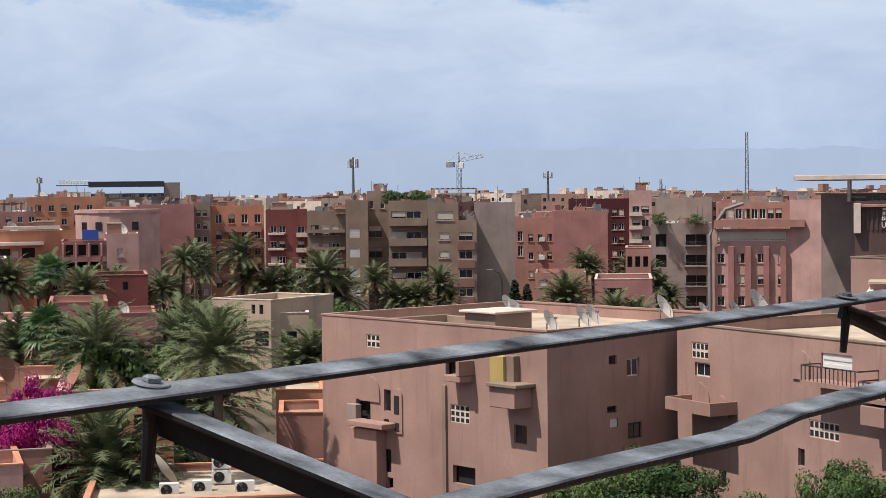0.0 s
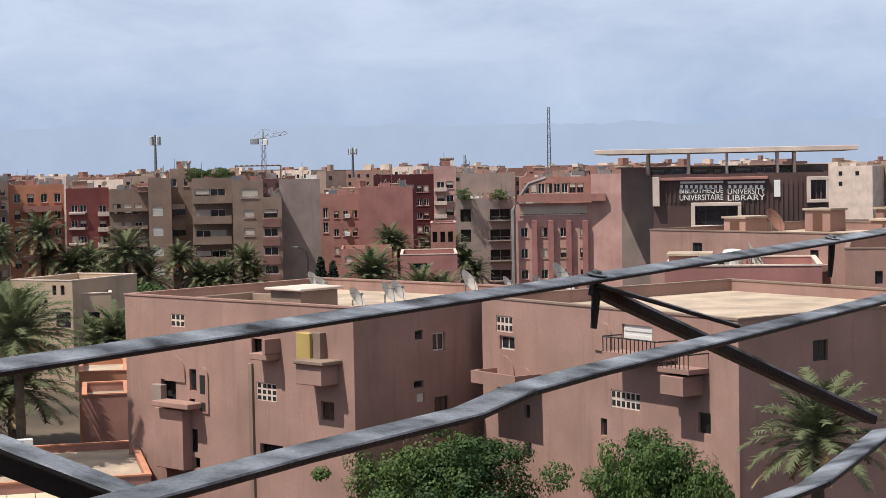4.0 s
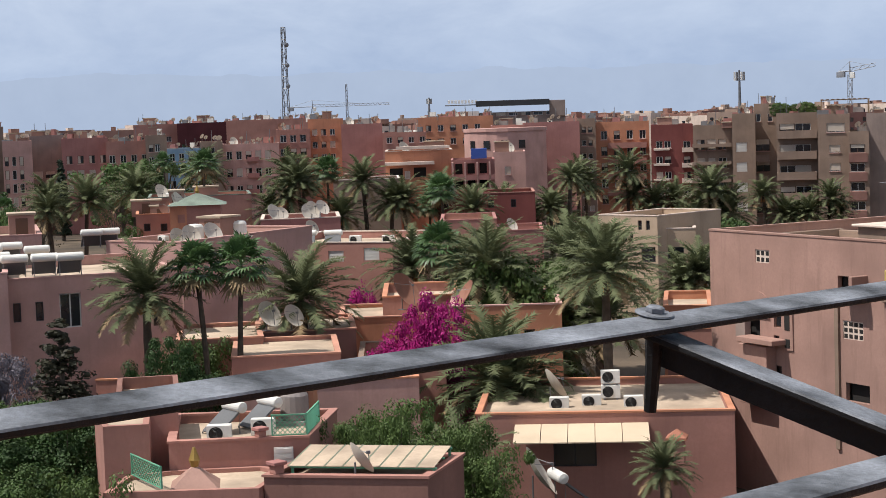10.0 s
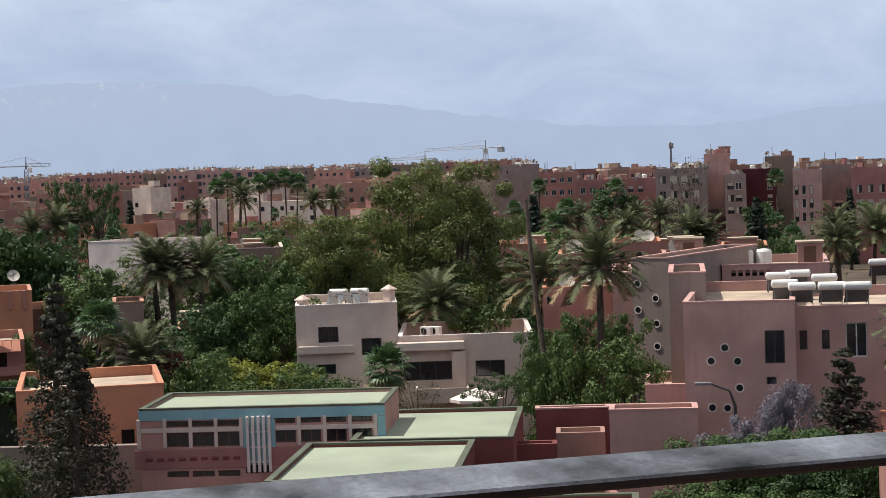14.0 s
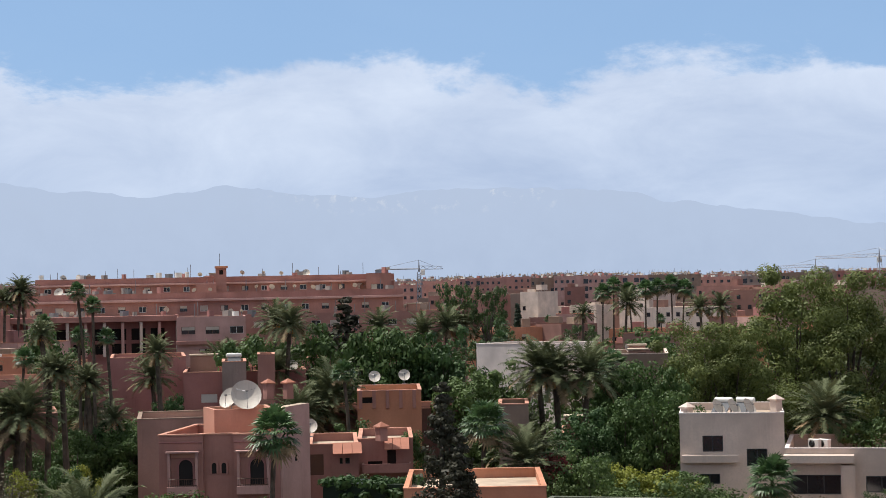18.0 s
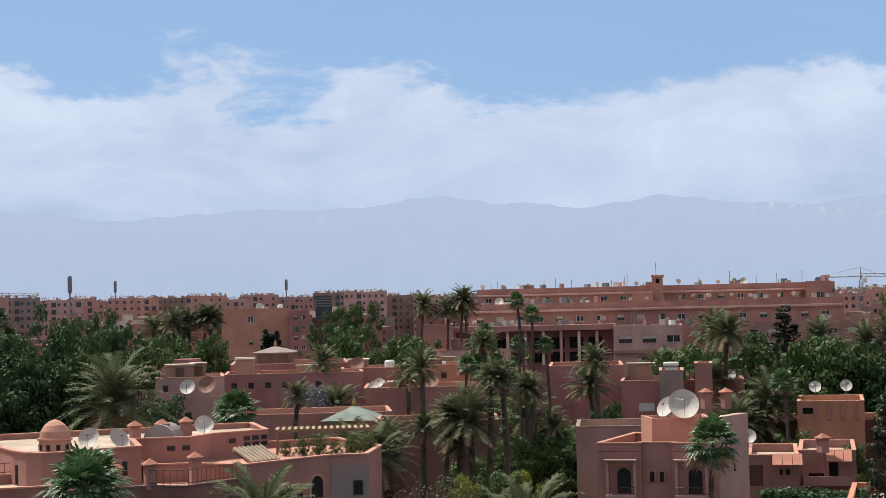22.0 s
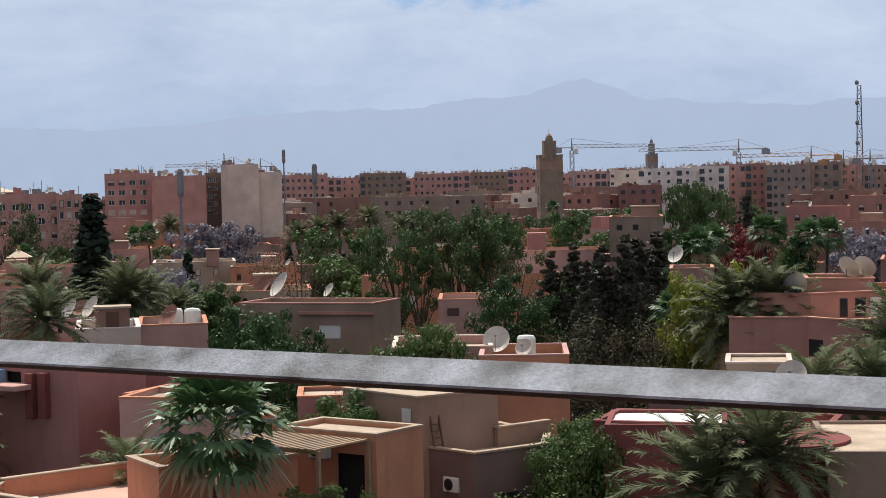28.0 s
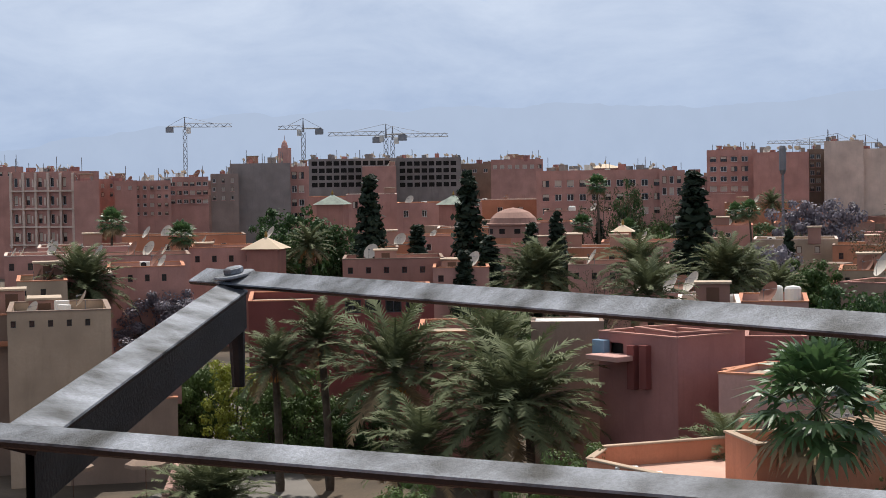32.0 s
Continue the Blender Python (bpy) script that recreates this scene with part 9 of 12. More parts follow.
# pink, paler than the villa's salmon, paints this side as lit
sal_side = poly_house([(-92.5, 59.2), (-94.9, 62.9), (-95.5, 62.5), (-93.1, 58.9)], 0, 10.85, "plaster_pink", "side wall of a salmon villa, painted paler as if lit", parapet=0, thick=0.1)
wall_window(sal_side, (-92.5, 59.2), (-94.9, 62.9), 2.0, 7.3, 0.25, 0.45, "dark")
dish(-97.4, 59.6, 10.36, 65, 1.0)
dish(-98.9, 59.4, 10.36, 20, 0.7)
sal_f = house(-97.58, 64.56, 55.7, 3.33, 9, 7.81, "plaster_salmon", "salmon villa wing with a brown door", front=[(0.09, 5.79, 0.9, 1.4, "door"), (2.07, 6.51, 0.2, 0.4, "dark"), (2.45, 6.51, 0.3, 0.4, "dark")], coping="plaster_apricot")
sal_g = house(-97.34, 68.46, 54.0, 3.75, 9, 7.93, "plaster_salmon", "salmon villa wing with a tiled porch", front=[(0.64, 5.84, 1.0, 0.6, "hole"), (1.98, 5.88, 0.6, 1.3, "hole")], coping="plaster_apricot")
awning(sal_f, "tile_cap", 1.62, 3.58, 1.5, 7.34, 7.94, n=3, name="tiled_porch")
awning(sal_g, "tile_cap", 1.80, 3.51, 1.6, 7.38, 7.99, n=3, name="tiled_porch")
balcony(sal_g, "plaster_salmon", 0.27, 3.60, 1.2, 5.74, 6.35)
dish(-96.7, 64.1, 8.47, 60, 0.5)
chimney(-95.59, 69.18, 7.90, 0.9)
cream_g = house(-76.28, 56.63, 51.1, 7.80, 10, 7.18, "plaster_orange", "plain orange garden building", front=[(5.44, 3.93, 0.7, 0.9, "hole")], coping="plaster_orange")
hedge(-86.4, 57.9, 34.0, 7.2, 3, 6.9)
open_wall([(-94.0, 42.1), (-87.4, 44.4), (-83.0, 50.1)], 4.4, 0.4, "plaster_salmon", "long salmon garden wall")
open_wall([(-82.3, 49.5), (-68.0, 59.0)], 4.7, 0.4, "plaster_grey", "long grey garden wall")

# ---------------------------------------------------------------- domed house and its neighbours
dome_house = poly_house([(-104.6, 16.6), (-99.5, 16.9), (-97.6, 17.3), (-96.7, 18.0), (-96.6, 19.0), (-97.3, 20.1), (-98.1, 23.9), (-104.1, 24.9), (-103.3, 28.2), (-105.3, 30.2), (-106.5, 34.2), (-114, 35.5), (-114, 18)], 0, 10.5,
                        "plaster_salmon", "salmon house with a rounded end, dome and flat roof", roof="roof_pale", parapet=0.3, coping="plaster_apricot")
dome_room(-99.6, 19.3, 10.22, 0.9, 2.0, "plaster_apricot")
dish(-99.2, 21.2, 10.31, 62, 0.6)
dish(-98.9, 22.7, 10.21, 110, 0.6)
wall_window(dome_house, (-97.3, 20.1), (-98.1, 23.9), 2.7, 8.95, 0.35, 0.85, "dark")
wall_window(dome_house, (-99.5, 16.9), (-97.6, 17.3), 0.4, 8.7, 0.35, 1.1, "dark")
for u in (2.0, 2.9):
    wall_window(dome_house, (-104.1, 24.9), (-103.3, 28.2), u, 9.75, 0.45, 0.3, "dark")
wall_window(dome_house, (-105.3, 30.2), (-106.5, 34.2), 1.2, 9.85, 0.5, 0.3, "dark")
for u in (2.3, 2.95, 3.6):
    for z in (9.55, 9.95):
        wall_window(dome_house, (-105.3, 30.2), (-106.5, 34.2), u, z, 0.45, 0.26, "dark")
barrel(-107.3, 27.6, 10.21, 62)
dish(-107.2, 30.2, 10.21, 75, 0.6)
for x, y in ((-106.6, 25.6), (-106.9, 27.4), (-108.2, 29.3)):
    chimney(x, y, 10.21, 0.9)
middle = poly_house([(-99.6, 24.4), (-98.6, 27.1), (-95.8, 29.2), (-98.9, 35.6), (-98.2, 37.8), (-104, 41), (-112, 41), (-112, 26)], 0, 9.3, "plaster_salmon", "salmon middle wing with a loggia and a roof terrace", roof="plaster_apricot",
                    parapet=0.4, coping="plaster_apricot")
arch_opening(middle, (-95.8, 29.2), (-98.9, 35.6), 5.45, 6.9, 1.05, 1.3, "plaster_apricot")
set_box(middle, (-95.8, 29.2), (-98.9, 35.6), "balcony_front", "plaster_pink", 5.2, 6.8, 0.5, 0.004, 6.3, 6.85)
wall_window(middle, (-95.8, 29.2), (-98.9, 35.6), 4.3, 6.5, 0.5, 0.8, "dark")
wall_window(middle, (-98.9, 35.6), (-98.2, 37.8), 1.5, 7.0, 0.55, 0.9, "dark")
# the wing's shaded north side, painted grey instead of salmon
shade_side = poly_house([(-98.85, 35.65), (-98.1, 37.85), (-99.6, 38.2), (-100.2, 36.2)], 0, 8.75, "plaster_grey", "side bay of a villa, its shade painted pale grey", parapet=0.1)
wall_window(shade_side, (-98.85, 35.65), (-98.1, 37.85), 1.35, 6.9, 0.6, 0.9, "dark")
tiled_slope(-96.9, 30.0, -98.0, 32.2, 9.35, 1.5, 0.75)
pergola(-106.2, 34.6, 70, 6.2, 2.6, 8.92, 10.45, 16, "wood_slat", "long roof pergola with planters")
for k in range(6):
    plant("bush", -105.0 + 0.42 * k, 34.9 + 0.95 * k, 8.92, 0.9 + 0.25 * (k % 3), 0.85)
# rose wing in shade: the plum-brown plaster holds the shade
low_terrace = poly_house([(-95.1, 18.4), (-95.1, 23.6), (-93.6, 25.2), (-96.1, 29.3), (-100, 29), (-100, 18.4)], 0, 8.5, "plaster_mud", "terrace wing with an iron railing, its shade painted plum", roof="plaster_apricot", parapet=0.2, coping="plaster_umber")
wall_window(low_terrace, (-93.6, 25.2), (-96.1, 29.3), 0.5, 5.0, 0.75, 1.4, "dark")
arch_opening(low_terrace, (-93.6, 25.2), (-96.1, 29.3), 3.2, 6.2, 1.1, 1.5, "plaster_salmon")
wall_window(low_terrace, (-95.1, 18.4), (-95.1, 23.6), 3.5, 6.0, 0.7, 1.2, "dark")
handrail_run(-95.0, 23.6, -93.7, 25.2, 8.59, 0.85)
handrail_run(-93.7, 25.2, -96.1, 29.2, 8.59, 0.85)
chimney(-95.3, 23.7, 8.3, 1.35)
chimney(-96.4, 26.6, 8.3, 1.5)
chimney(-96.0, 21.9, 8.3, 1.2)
# same rose wall, darkened by its plaster to look shaded
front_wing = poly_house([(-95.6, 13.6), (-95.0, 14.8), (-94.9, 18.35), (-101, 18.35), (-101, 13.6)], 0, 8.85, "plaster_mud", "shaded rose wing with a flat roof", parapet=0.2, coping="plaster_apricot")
curved_terrace = poly_house([(-103.2, 9.6), (-101.2, 11.6), (-100.2, 13.6), (-99.8, 15.4), (-100.2, 17.4), (-106, 18), (-106, 9.6)], 0, 9.15, "plaster_salmon", "curved terrace wall with a pale iron railing", roof="plaster_apricot", parapet=0.3, coping="plaster_apricot")
handrail_run(-100.2, 13.6, -99.9, 15.4, 9.24, 0.6)
handrail_run(-99.9, 15.4, -100.3, 17.3, 9.24, 0.6)
# shade of this low front is painted with mud plaster too
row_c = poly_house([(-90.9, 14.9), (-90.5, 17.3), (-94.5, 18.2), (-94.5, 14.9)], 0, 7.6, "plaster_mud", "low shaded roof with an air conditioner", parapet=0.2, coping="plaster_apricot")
aircon(-92.73, 15.98, 7.41, 70)
red_cube = poly_house([(-112.3, 11.7), (-106.2, 16.0), (-109.6, 17.5), (-117.5, 17.5), (-117.5, 12.5)], 0, 11.45, "plaster_red", "dark red cube house with a solar tank", roof="roof_pale", parapet=0.25, coping="plaster_rose")
wall_window(red_cube, (-112.3, 11.7), (-106.2, 16.0), 1.5, 10.1, 0.75, 0.75, "dark")
wall_window(red_cube, (-106.2, 16.0), (-109.6, 17.5), 1.0, 10.2, 0.6, 0.7, "dark")
solar_heater(-111.5, 15.5, 11.21, 80)
or_a = poly_house([(-103.2, 0.2), (-102.6, 3.7), (-104.75, 8.0), (-106.4, 9.0), (-113, 9.0), (-113, 0.2)], 0, 11.55, "plaster_apricot", "orange villa with dark doors onto a rounded terrace", roof="roof_pale", parapet=0.35, coping="plaster_apricot")
for u, kind, w in ((1.9, "dark", 0.45), (2.9, "dark", 0.65), (3.9, "shutter", 0.65)):
    wall_window(or_a, (-102.6, 3.7), (-104.75, 8.0), u, 10.15, w, 1.05, kind)
or_c = poly_house([(-107, 3.5), (-106.5, 7.6), (-112, 7.6), (-112, 3.5)], 11.21, 12.2, "plaster_salmon", "low orange roof room", parapet=0.2, coping="plaster_apricot")
solar_heater(-106.0, 1.8, 11.22, 80)
dish(-103.8, 2.7, 11.22, 250, 0.8)
dish(-107.0, 6.0, 12.02, 230, 0.7)
dish(-107.4, 7.0, 12.02, 240, 0.7)
or_b = poly_house([(-101.4, -1.0), (-101.2, 3.4), (-99.8, 4.5), (-98.8, 5.6), (-99.2, 6.8), (-101.5, 7.9), (-103.8, 8.9), (-110, 9.2), (-110, -1)], 0, 10.3, "plaster_salmon", "lower orange villa storey with a rounded terrace front", roof="plaster_apricot", parapet=0.3, coping="plaster_apricot")
wall_window(or_b, (-101.2, 3.4), (-99.8, 4.5), 0.2, 8.1, 1.2, 1.0, "hole")
wall_window(or_b, (-99.2, 6.8), (-101.5, 7.9), 0.8, 8.2, 0.8, 0.8, "dark")
wall_window(or_b, (-99.8, 4.5), (-98.8, 5.6), 0.4, 6.2, 0.6, 1.0, "dark")
row_a = poly_house([(-104.2, 8.9), (-103.2, 12.6), (-110, 13.5), (-110, 8.9)], 0, 10.4, "plaster_salmon", "shaded rose wing between two villas", parapet=0.3, coping="plaster_apricot")
bt = house(-139.87, -6.00, 91.7, 3.51, 6, 11.37, "plaster_brown", "brown tower block with a dish", coping="plaster_apricot")
dish(-140.9, -5.4, 11.61, 60, 0.7)
wh = house(-76.0, -4.3, 90, 8.6, 7, 8.9, "plaster_umber", "brown flat-roofed house under a pale roof room", coping="plaster_grey")
roof_room = poly_house([(-76.4, -0.9), (-76.4, 1.9), (-80.2, 1.9), (-80.2, -0.9)], 8.4, 10.2, "plaster_cream", "pale roof room with dark windows", roof="roof_pale", parapet=0.08, coping="plaster_pale", thick=0.12)
wall_window(roof_room, (-76.4, -0.9), (-76.4, 1.9), 0.3, 0.85, 1.3, 0.6, "dark")
wall_window(roof_room, (-76.4, -0.9), (-76.4, 1.9), 1.75, 0.85, 0.8, 0.6, "dark")
dish(-75.4, 1.9, 8.9, 75, 0.7)
dish(-75.9, 3.6, 8.41, 140, 0.6)
gv_0 = house(-179.47, -13.83, 93.5, 5.56, 10, 14.91, "plaster_tan", "salmon villa among trees with a flat roof", front=[*grid(0.75, 1.66, 2, 13.55, 0.00, 1, 0.6, 0.6, "dark")], coping="plaster_apricot")
clutter(gv_0, 230, 3)
gv_1 = house(-164.54, 12.34, 84.4, 7.50, 10, 10.79, "plaster_salmon", "salmon villa among trees with a flat roof", front=[*grid(0.63, 1.60, 3, 9.49, 0.00, 1, 0.5, 0.6, "dark")], coping="plaster_apricot")
clutter(gv_1, 231, 3)
gv_2 = house(-184.34, 15.62, 84.0, 7.21, 10, 11.98, "plaster_rose", "salmon villa among trees with a flat roof", front=[*grid(0.75, 1.80, 2, 10.54, 0.00, 1, 0.6, 0.7, "dark")], coping="plaster_apricot")
clutter(gv_2, 232, 3)
gv_3 = house(-173.74, 21.00, 81.5, 9.71, 10, 11.30, "plaster_rose", "salmon villa among trees with a flat roof", front=[*grid(0.69, 1.71, 4, 9.90, 0.00, 1, 0.6, 0.6, "dark")], coping="plaster_apricot")
clutter(gv_3, 233, 3)
gv_4 = house(-219.70, 11.49, 85.6, 10.67, 10, 13.15, "plaster_salmon", "salmon villa among trees with a flat roof", front=[*grid(0.94, 2.13, 3, 11.43, 0.00, 1, 0.7, 0.8, "far")], coping="plaster_apricot")
clutter(gv_4, 234, 2)
gv_5 = house(-229.94, 5.38, 87.6, 8.12, 10, 14.95, "plaster_rose", "salmon villa among trees with a flat roof", front=[*grid(1.02, 2.21, 2, 13.18, 0.00, 1, 0.7, 0.8, "far")], coping="plaster_apricot")
clutter(gv_5, 235, 2)
gv_6 = house(-155.12, 39.20, 74.7, 6.22, 10, 12.23, "plaster_pink", "salmon villa among trees with a flat roof", front=[*grid(0.63, 1.56, 2, 11.00, 0.00, 1, 0.5, 0.6, "dark")], coping="plaster_apricot")
clutter(gv_6, 236, 3)
gv_7 = house(-170.75, 50.28, 71.3, 14.19, 10, 11.74, "plaster_rose", "salmon villa among trees with a flat roof", front=[*grid(0.70, 1.71, 6, 10.34, 0.00, 1, 0.6, 0.6, "dark")], coping="plaster_apricot")
clutter(gv_7, 237, 3)
gv_8 = house(-158.73, 60.86, 68.0, 6.37, 10, 10.17, "plaster_salmon", "salmon villa among trees with a flat roof", front=[*grid(0.60, 1.60, 2, 8.90, 0.00, 1, 0.5, 0.6, "dark")], coping="plaster_apricot")
clutter(gv_8, 238, 3)
gv_9 = house(-259.55, 15.25, 84.1, 22.79, 10, 16.02, "plaster_salmon", "salmon villa among trees with a flat roof", front=[*grid(1.19, 2.53, 7, 13.88, 0.00, 1, 0.8, 0.9, "far")], coping="plaster_apricot")
clutter(gv_9, 239, 2)
gv_10 = house(-247.99, 31.62, 81.0, 15.50, 10, 14.09, "plaster_rose", "salmon villa among trees with a flat roof", front=[*grid(1.11, 2.45, 4, 12.10, 0.00, 1, 0.8, 0.9, "far")], coping="plaster_apricot")
clutter(gv_10, 240, 2)
gv_11 = house(-284.67, 55.37, 77.9, 11.35, 10, 14.95, "plaster_tan", "salmon villa among trees with a flat roof", front=[*grid(1.32, 2.84, 2, 12.71, 0.00, 1, 0.9, 1.0, "far")], coping="plaster_apricot")
clutter(gv_11, 241, 2)
gv_12 = house(-340.68, 80.21, 75.4, 17.03, 10, 16.32, "plaster_rose", "salmon villa among trees with a flat roof", front=[*grid(1.63, 3.41, 3, 13.58, 0.00, 1, 1.1, 1.3, "far")], coping="plaster_apricot")
clutter(gv_12, 242, 2)

# ---------------------------------------------------------------- far town to the south
fs_a = house(-670.4, -64.0, 94.9, 16.93, 15, 24.45, "plaster_pink", "rose flats in the southern town", front=storeys(16.93, 24.45), **FLATS)
clutter(fs_a, 1757, 2)
fs_a1 = house(-670.8, -51.0, 93.8, 15.26, 15, 24.75, "plaster_pale", "rose flats in the southern town", front=storeys(15.26, 24.75), **FLATS)
clutter(fs_a1, 1758, 2)
fs_b = house(-641.2, -38.5, 92.7, 21.36, 15, 24.76, "plaster_white", "long pale low hall", front=storeys(21.36, 24.76), **FLATS)
clutter(fs_b, 1764, 2)
fs_b1 = house(-657.7, -23.9, 91.5, 18.45, 15, 25.38, "plaster_white", "long pale low hall", front=storeys(18.45, 25.38), **FLATS)
clutter(fs_b1, 1765, 2)
fs_c = house(-680.6, -14.3, 90.6, 19.18, 15, 26.16, "plaster_coral", "orange flats in the southern town", front=storeys(19.18, 26.16), **FLATS)
clutter(fs_c, 1771, 2)
fs_c1 = house(-659.3, 0.5, 89.6, 11.26, 15, 26.00, "plaster_salmon", "orange flats in the southern town", front=storeys(11.26, 26.00), **FLATS)
clutter(fs_c1, 1772, 2)
fs_d = house(-639.7, 7.8, 88.8, 15.74, 15, 25.03, "plaster_grey", "bare grey flats under construction", front=storeys(15.74, 25.03), **FLATS)
clutter(fs_d, 1778, 2)
fs_d1 = house(-652.9, 19.1, 87.8, 16.78, 15, 25.75, "plaster_grey", "bare grey flats under construction", front=storeys(16.78, 25.75), **FLATS)
clutter(fs_d1, 1779, 2)
fs_e = house(-711.4, 34.4, 86.8, 12.27, 15, 26.95, "plaster_coral", "salmon flats in the southern town", front=storeys(12.27, 26.95), **FLATS)
clutter(fs_e, 1785, 2)
fs_e1 = house(-712.9, 42.6, 86.0, 17.97, 15, 24.90, "plaster_grey", "salmon flats in the southern town", front=storeys(17.97, 24.90), **FLATS)
clutter(fs_e1, 1786, 2)
fs_e2 = house(-683.0, 54.1, 85.0, 13.56, 15, 26.24, "plaster_salmon", "salmon flats in the southern town", front=storeys(13.56, 26.24), **FLATS)
clutter(fs_e2, 1787, 2)
fs_f = house(-694.6, 65.2, 84.0, 19.42, 15, 24.86, "plaster_pink", "rose flats with loggias", front=storeys(19.42, 24.86), **FLATS)
clutter(fs_f, 1792, 2)
fs_f1 = house(-700.7, 81.0, 82.9, 16.26, 15, 25.19, "plaster_grey", "rose flats with loggias", front=storeys(16.26, 25.19), **FLATS)
clutter(fs_f1, 1793, 2)
fs_f2 = house(-688.2, 90.5, 82.2, 11.10, 15, 26.25, "plaster_pink", "rose flats with loggias", front=storeys(11.10, 26.25), **FLATS)
clutter(fs_f2, 1794, 2)
fs_g = house(-669.0, 96.4, 81.3, 16.08, 15, 26.20, "plaster_coral", "salmon flats in the southern town", front=storeys(16.08, 26.20), **FLATS)
clutter(fs_g, 1799, 2)
fs_g1 = house(-687.6, 112.9, 80.2, 14.77, 15, 26.19, "plaster_grey", "salmon flats in the southern town", front=storeys(14.77, 26.19), **FLATS)
clutter(fs_g1, 1800, 2)
fs_h = house(-723.3, 128.5, 79.2, 23.47, 15, 25.25, "plaster_pink", "rose flats in the southern town", front=storeys(23.47, 25.25), **FLATS)
clutter(fs_h, 1806, 2)
fs_h1 = house(-751.9, 152.7, 78.2, 11.31, 15, 26.10, "plaster_coral", "rose flats in the southern town", front=storeys(11.31, 26.10), **FLATS)
clutter(fs_h1, 1807, 2)
fs_i = house(-788.1, 166.7, 77.7, 13.75, 15, 25.07, "plaster_coral", "long salmon flats in the southern town", front=storeys(13.75, 25.07), **FLATS)
clutter(fs_i, 1813, 2)
fs_i1 = house(-784.3, 176.7, 76.7, 22.95, 15, 26.26, "plaster_coral", "long salmon flats in the southern town", front=storeys(22.95, 26.26), **FLATS)
clutter(fs_i1, 1814, 2)
fs_i2 = house(-803.7, 199.7, 75.4, 23.15, 15, 26.22, "plaster_tan", "long salmon flats in the southern town", front=storeys(23.15, 26.22), **FLATS)
clutter(fs_i2, 1815, 2)
fs_i3 = house(-748.8, 203.2, 74.3, 18.28, 15, 26.25, "plaster_coral", "long salmon flats in the southern town", front=storeys(18.28, 26.25), **FLATS)
clutter(fs_i3, 1816, 2)
fs_j = house(-783.6, 225.3, 73.5, 17.10, 15, 24.79, "plaster_pink", "rose flats in the southern town", front=storeys(17.10, 24.79), **FLATS)
clutter(fs_j, 1820, 2)
fs_j1 = house(-806.0, 245.8, 72.6, 18.68, 15, 26.86, "plaster_coral", "rose flats in the southern town", front=storeys(18.68, 26.86), **FLATS)
clutter(fs_j1, 1821, 2)
fs_j2 = house(-816.7, 262.7, 71.3, 33.07, 15, 25.66, "plaster_coral", "rose flats in the southern town", front=storeys(33.07, 25.66), **FLATS)
clutter(fs_j2, 1822, 2)
fs_k = house(-749.1, 263.0, 70.1, 20.51, 15, 26.68, "plaster_tan", "long tan block in the southern town", front=storeys(20.51, 26.68), **FLATS)
clutter(fs_k, 1827, 2)
fs_k1 = house(-703.0, 261.1, 69.1, 18.62, 15, 26.28, "plaster_pink", "long tan block in the southern town", front=storeys(18.62, 26.28), **FLATS)
clutter(fs_k1, 1828, 2)
fs_k2 = house(-717.3, 282.1, 68.0, 19.63, 15, 24.62, "plaster_tan", "long tan block in the southern town", front=storeys(19.63, 24.62), **FLATS)
clutter(fs_k2, 1829, 2)
fs_k3 = house(-700.6, 292.5, 66.5, 28.63, 15, 23.84, "plaster_pink", "long tan block in the southern town", front=storeys(28.63, 23.84), **FLATS)
clutter(fs_k3, 1830, 2)
fs_l = house(-536.1, 390.1, 53.4, 15.43, 15, 20.51, "plaster_coral", "salmon flats behind the hotel", front=storeys(15.43, 20.51), **FLATS)
clutter(fs_l, 1834, 2)
fs_l1 = house(-549.8, 415.3, 52.3, 18.30, 15, 21.90, "plaster_coral", "salmon flats behind the hotel", front=storeys(18.30, 21.90), **FLATS)
clutter(fs_l1, 1835, 2)
fs_m = house(-698.2, 546.6, 51.2, 29.29, 15, 23.62, "plaster_pink", "dark rose block on the skyline", front=storeys(29.29, 23.62), **FLATS)
clutter(fs_m, 1841, 2)
fs_m1 = house(-707.3, 584.8, 49.7, 28.31, 15, 23.07, "plaster_pink", "dark rose block on the skyline", front=storeys(28.31, 23.07), **FLATS)
clutter(fs_m1, 1842, 2)
fs_n = house(-630.9, 543.9, 48.6, 24.71, 15, 24.03, "plaster_coral", "salmon flats with a grey gable", front=storeys(24.71, 24.03), **FLATS)
clutter(fs_n, 1848, 2)
fs_n1 = house(-623.0, 560.2, 47.5, 20.31, 15, 23.17, "plaster_tan", "salmon flats with a grey gable", front=storeys(20.31, 23.17), **FLATS)
clutter(fs_n1, 1849, 2)
fs_o = house(-604.6, 472.0, 51.2, 27.38, 15, 23.40, "plaster_coral", "salmon flats on the skyline", front=storeys(27.38, 23.40), **FLATS)
clutter(fs_o, 1855, 2)
fs_o1 = house(-609.3, 503.2, 49.6, 28.78, 15, 23.79, "plaster_coral", "salmon flats on the skyline", front=storeys(28.78, 23.79), **FLATS)
clutter(fs_o1, 1856, 2)
fs_p = house(-563.8, 492.9, 48.0, 29.54, 15, 23.82, "plaster_tan", "tan flats with a grey gable", front=storeys(29.54, 23.82), **FLATS)
clutter(fs_p, 1862, 2)
fs_p1 = house(-563.3, 523.4, 46.6, 18.51, 15, 23.59, "plaster_tan", "tan flats with a grey gable", front=storeys(18.51, 23.59), **FLATS)
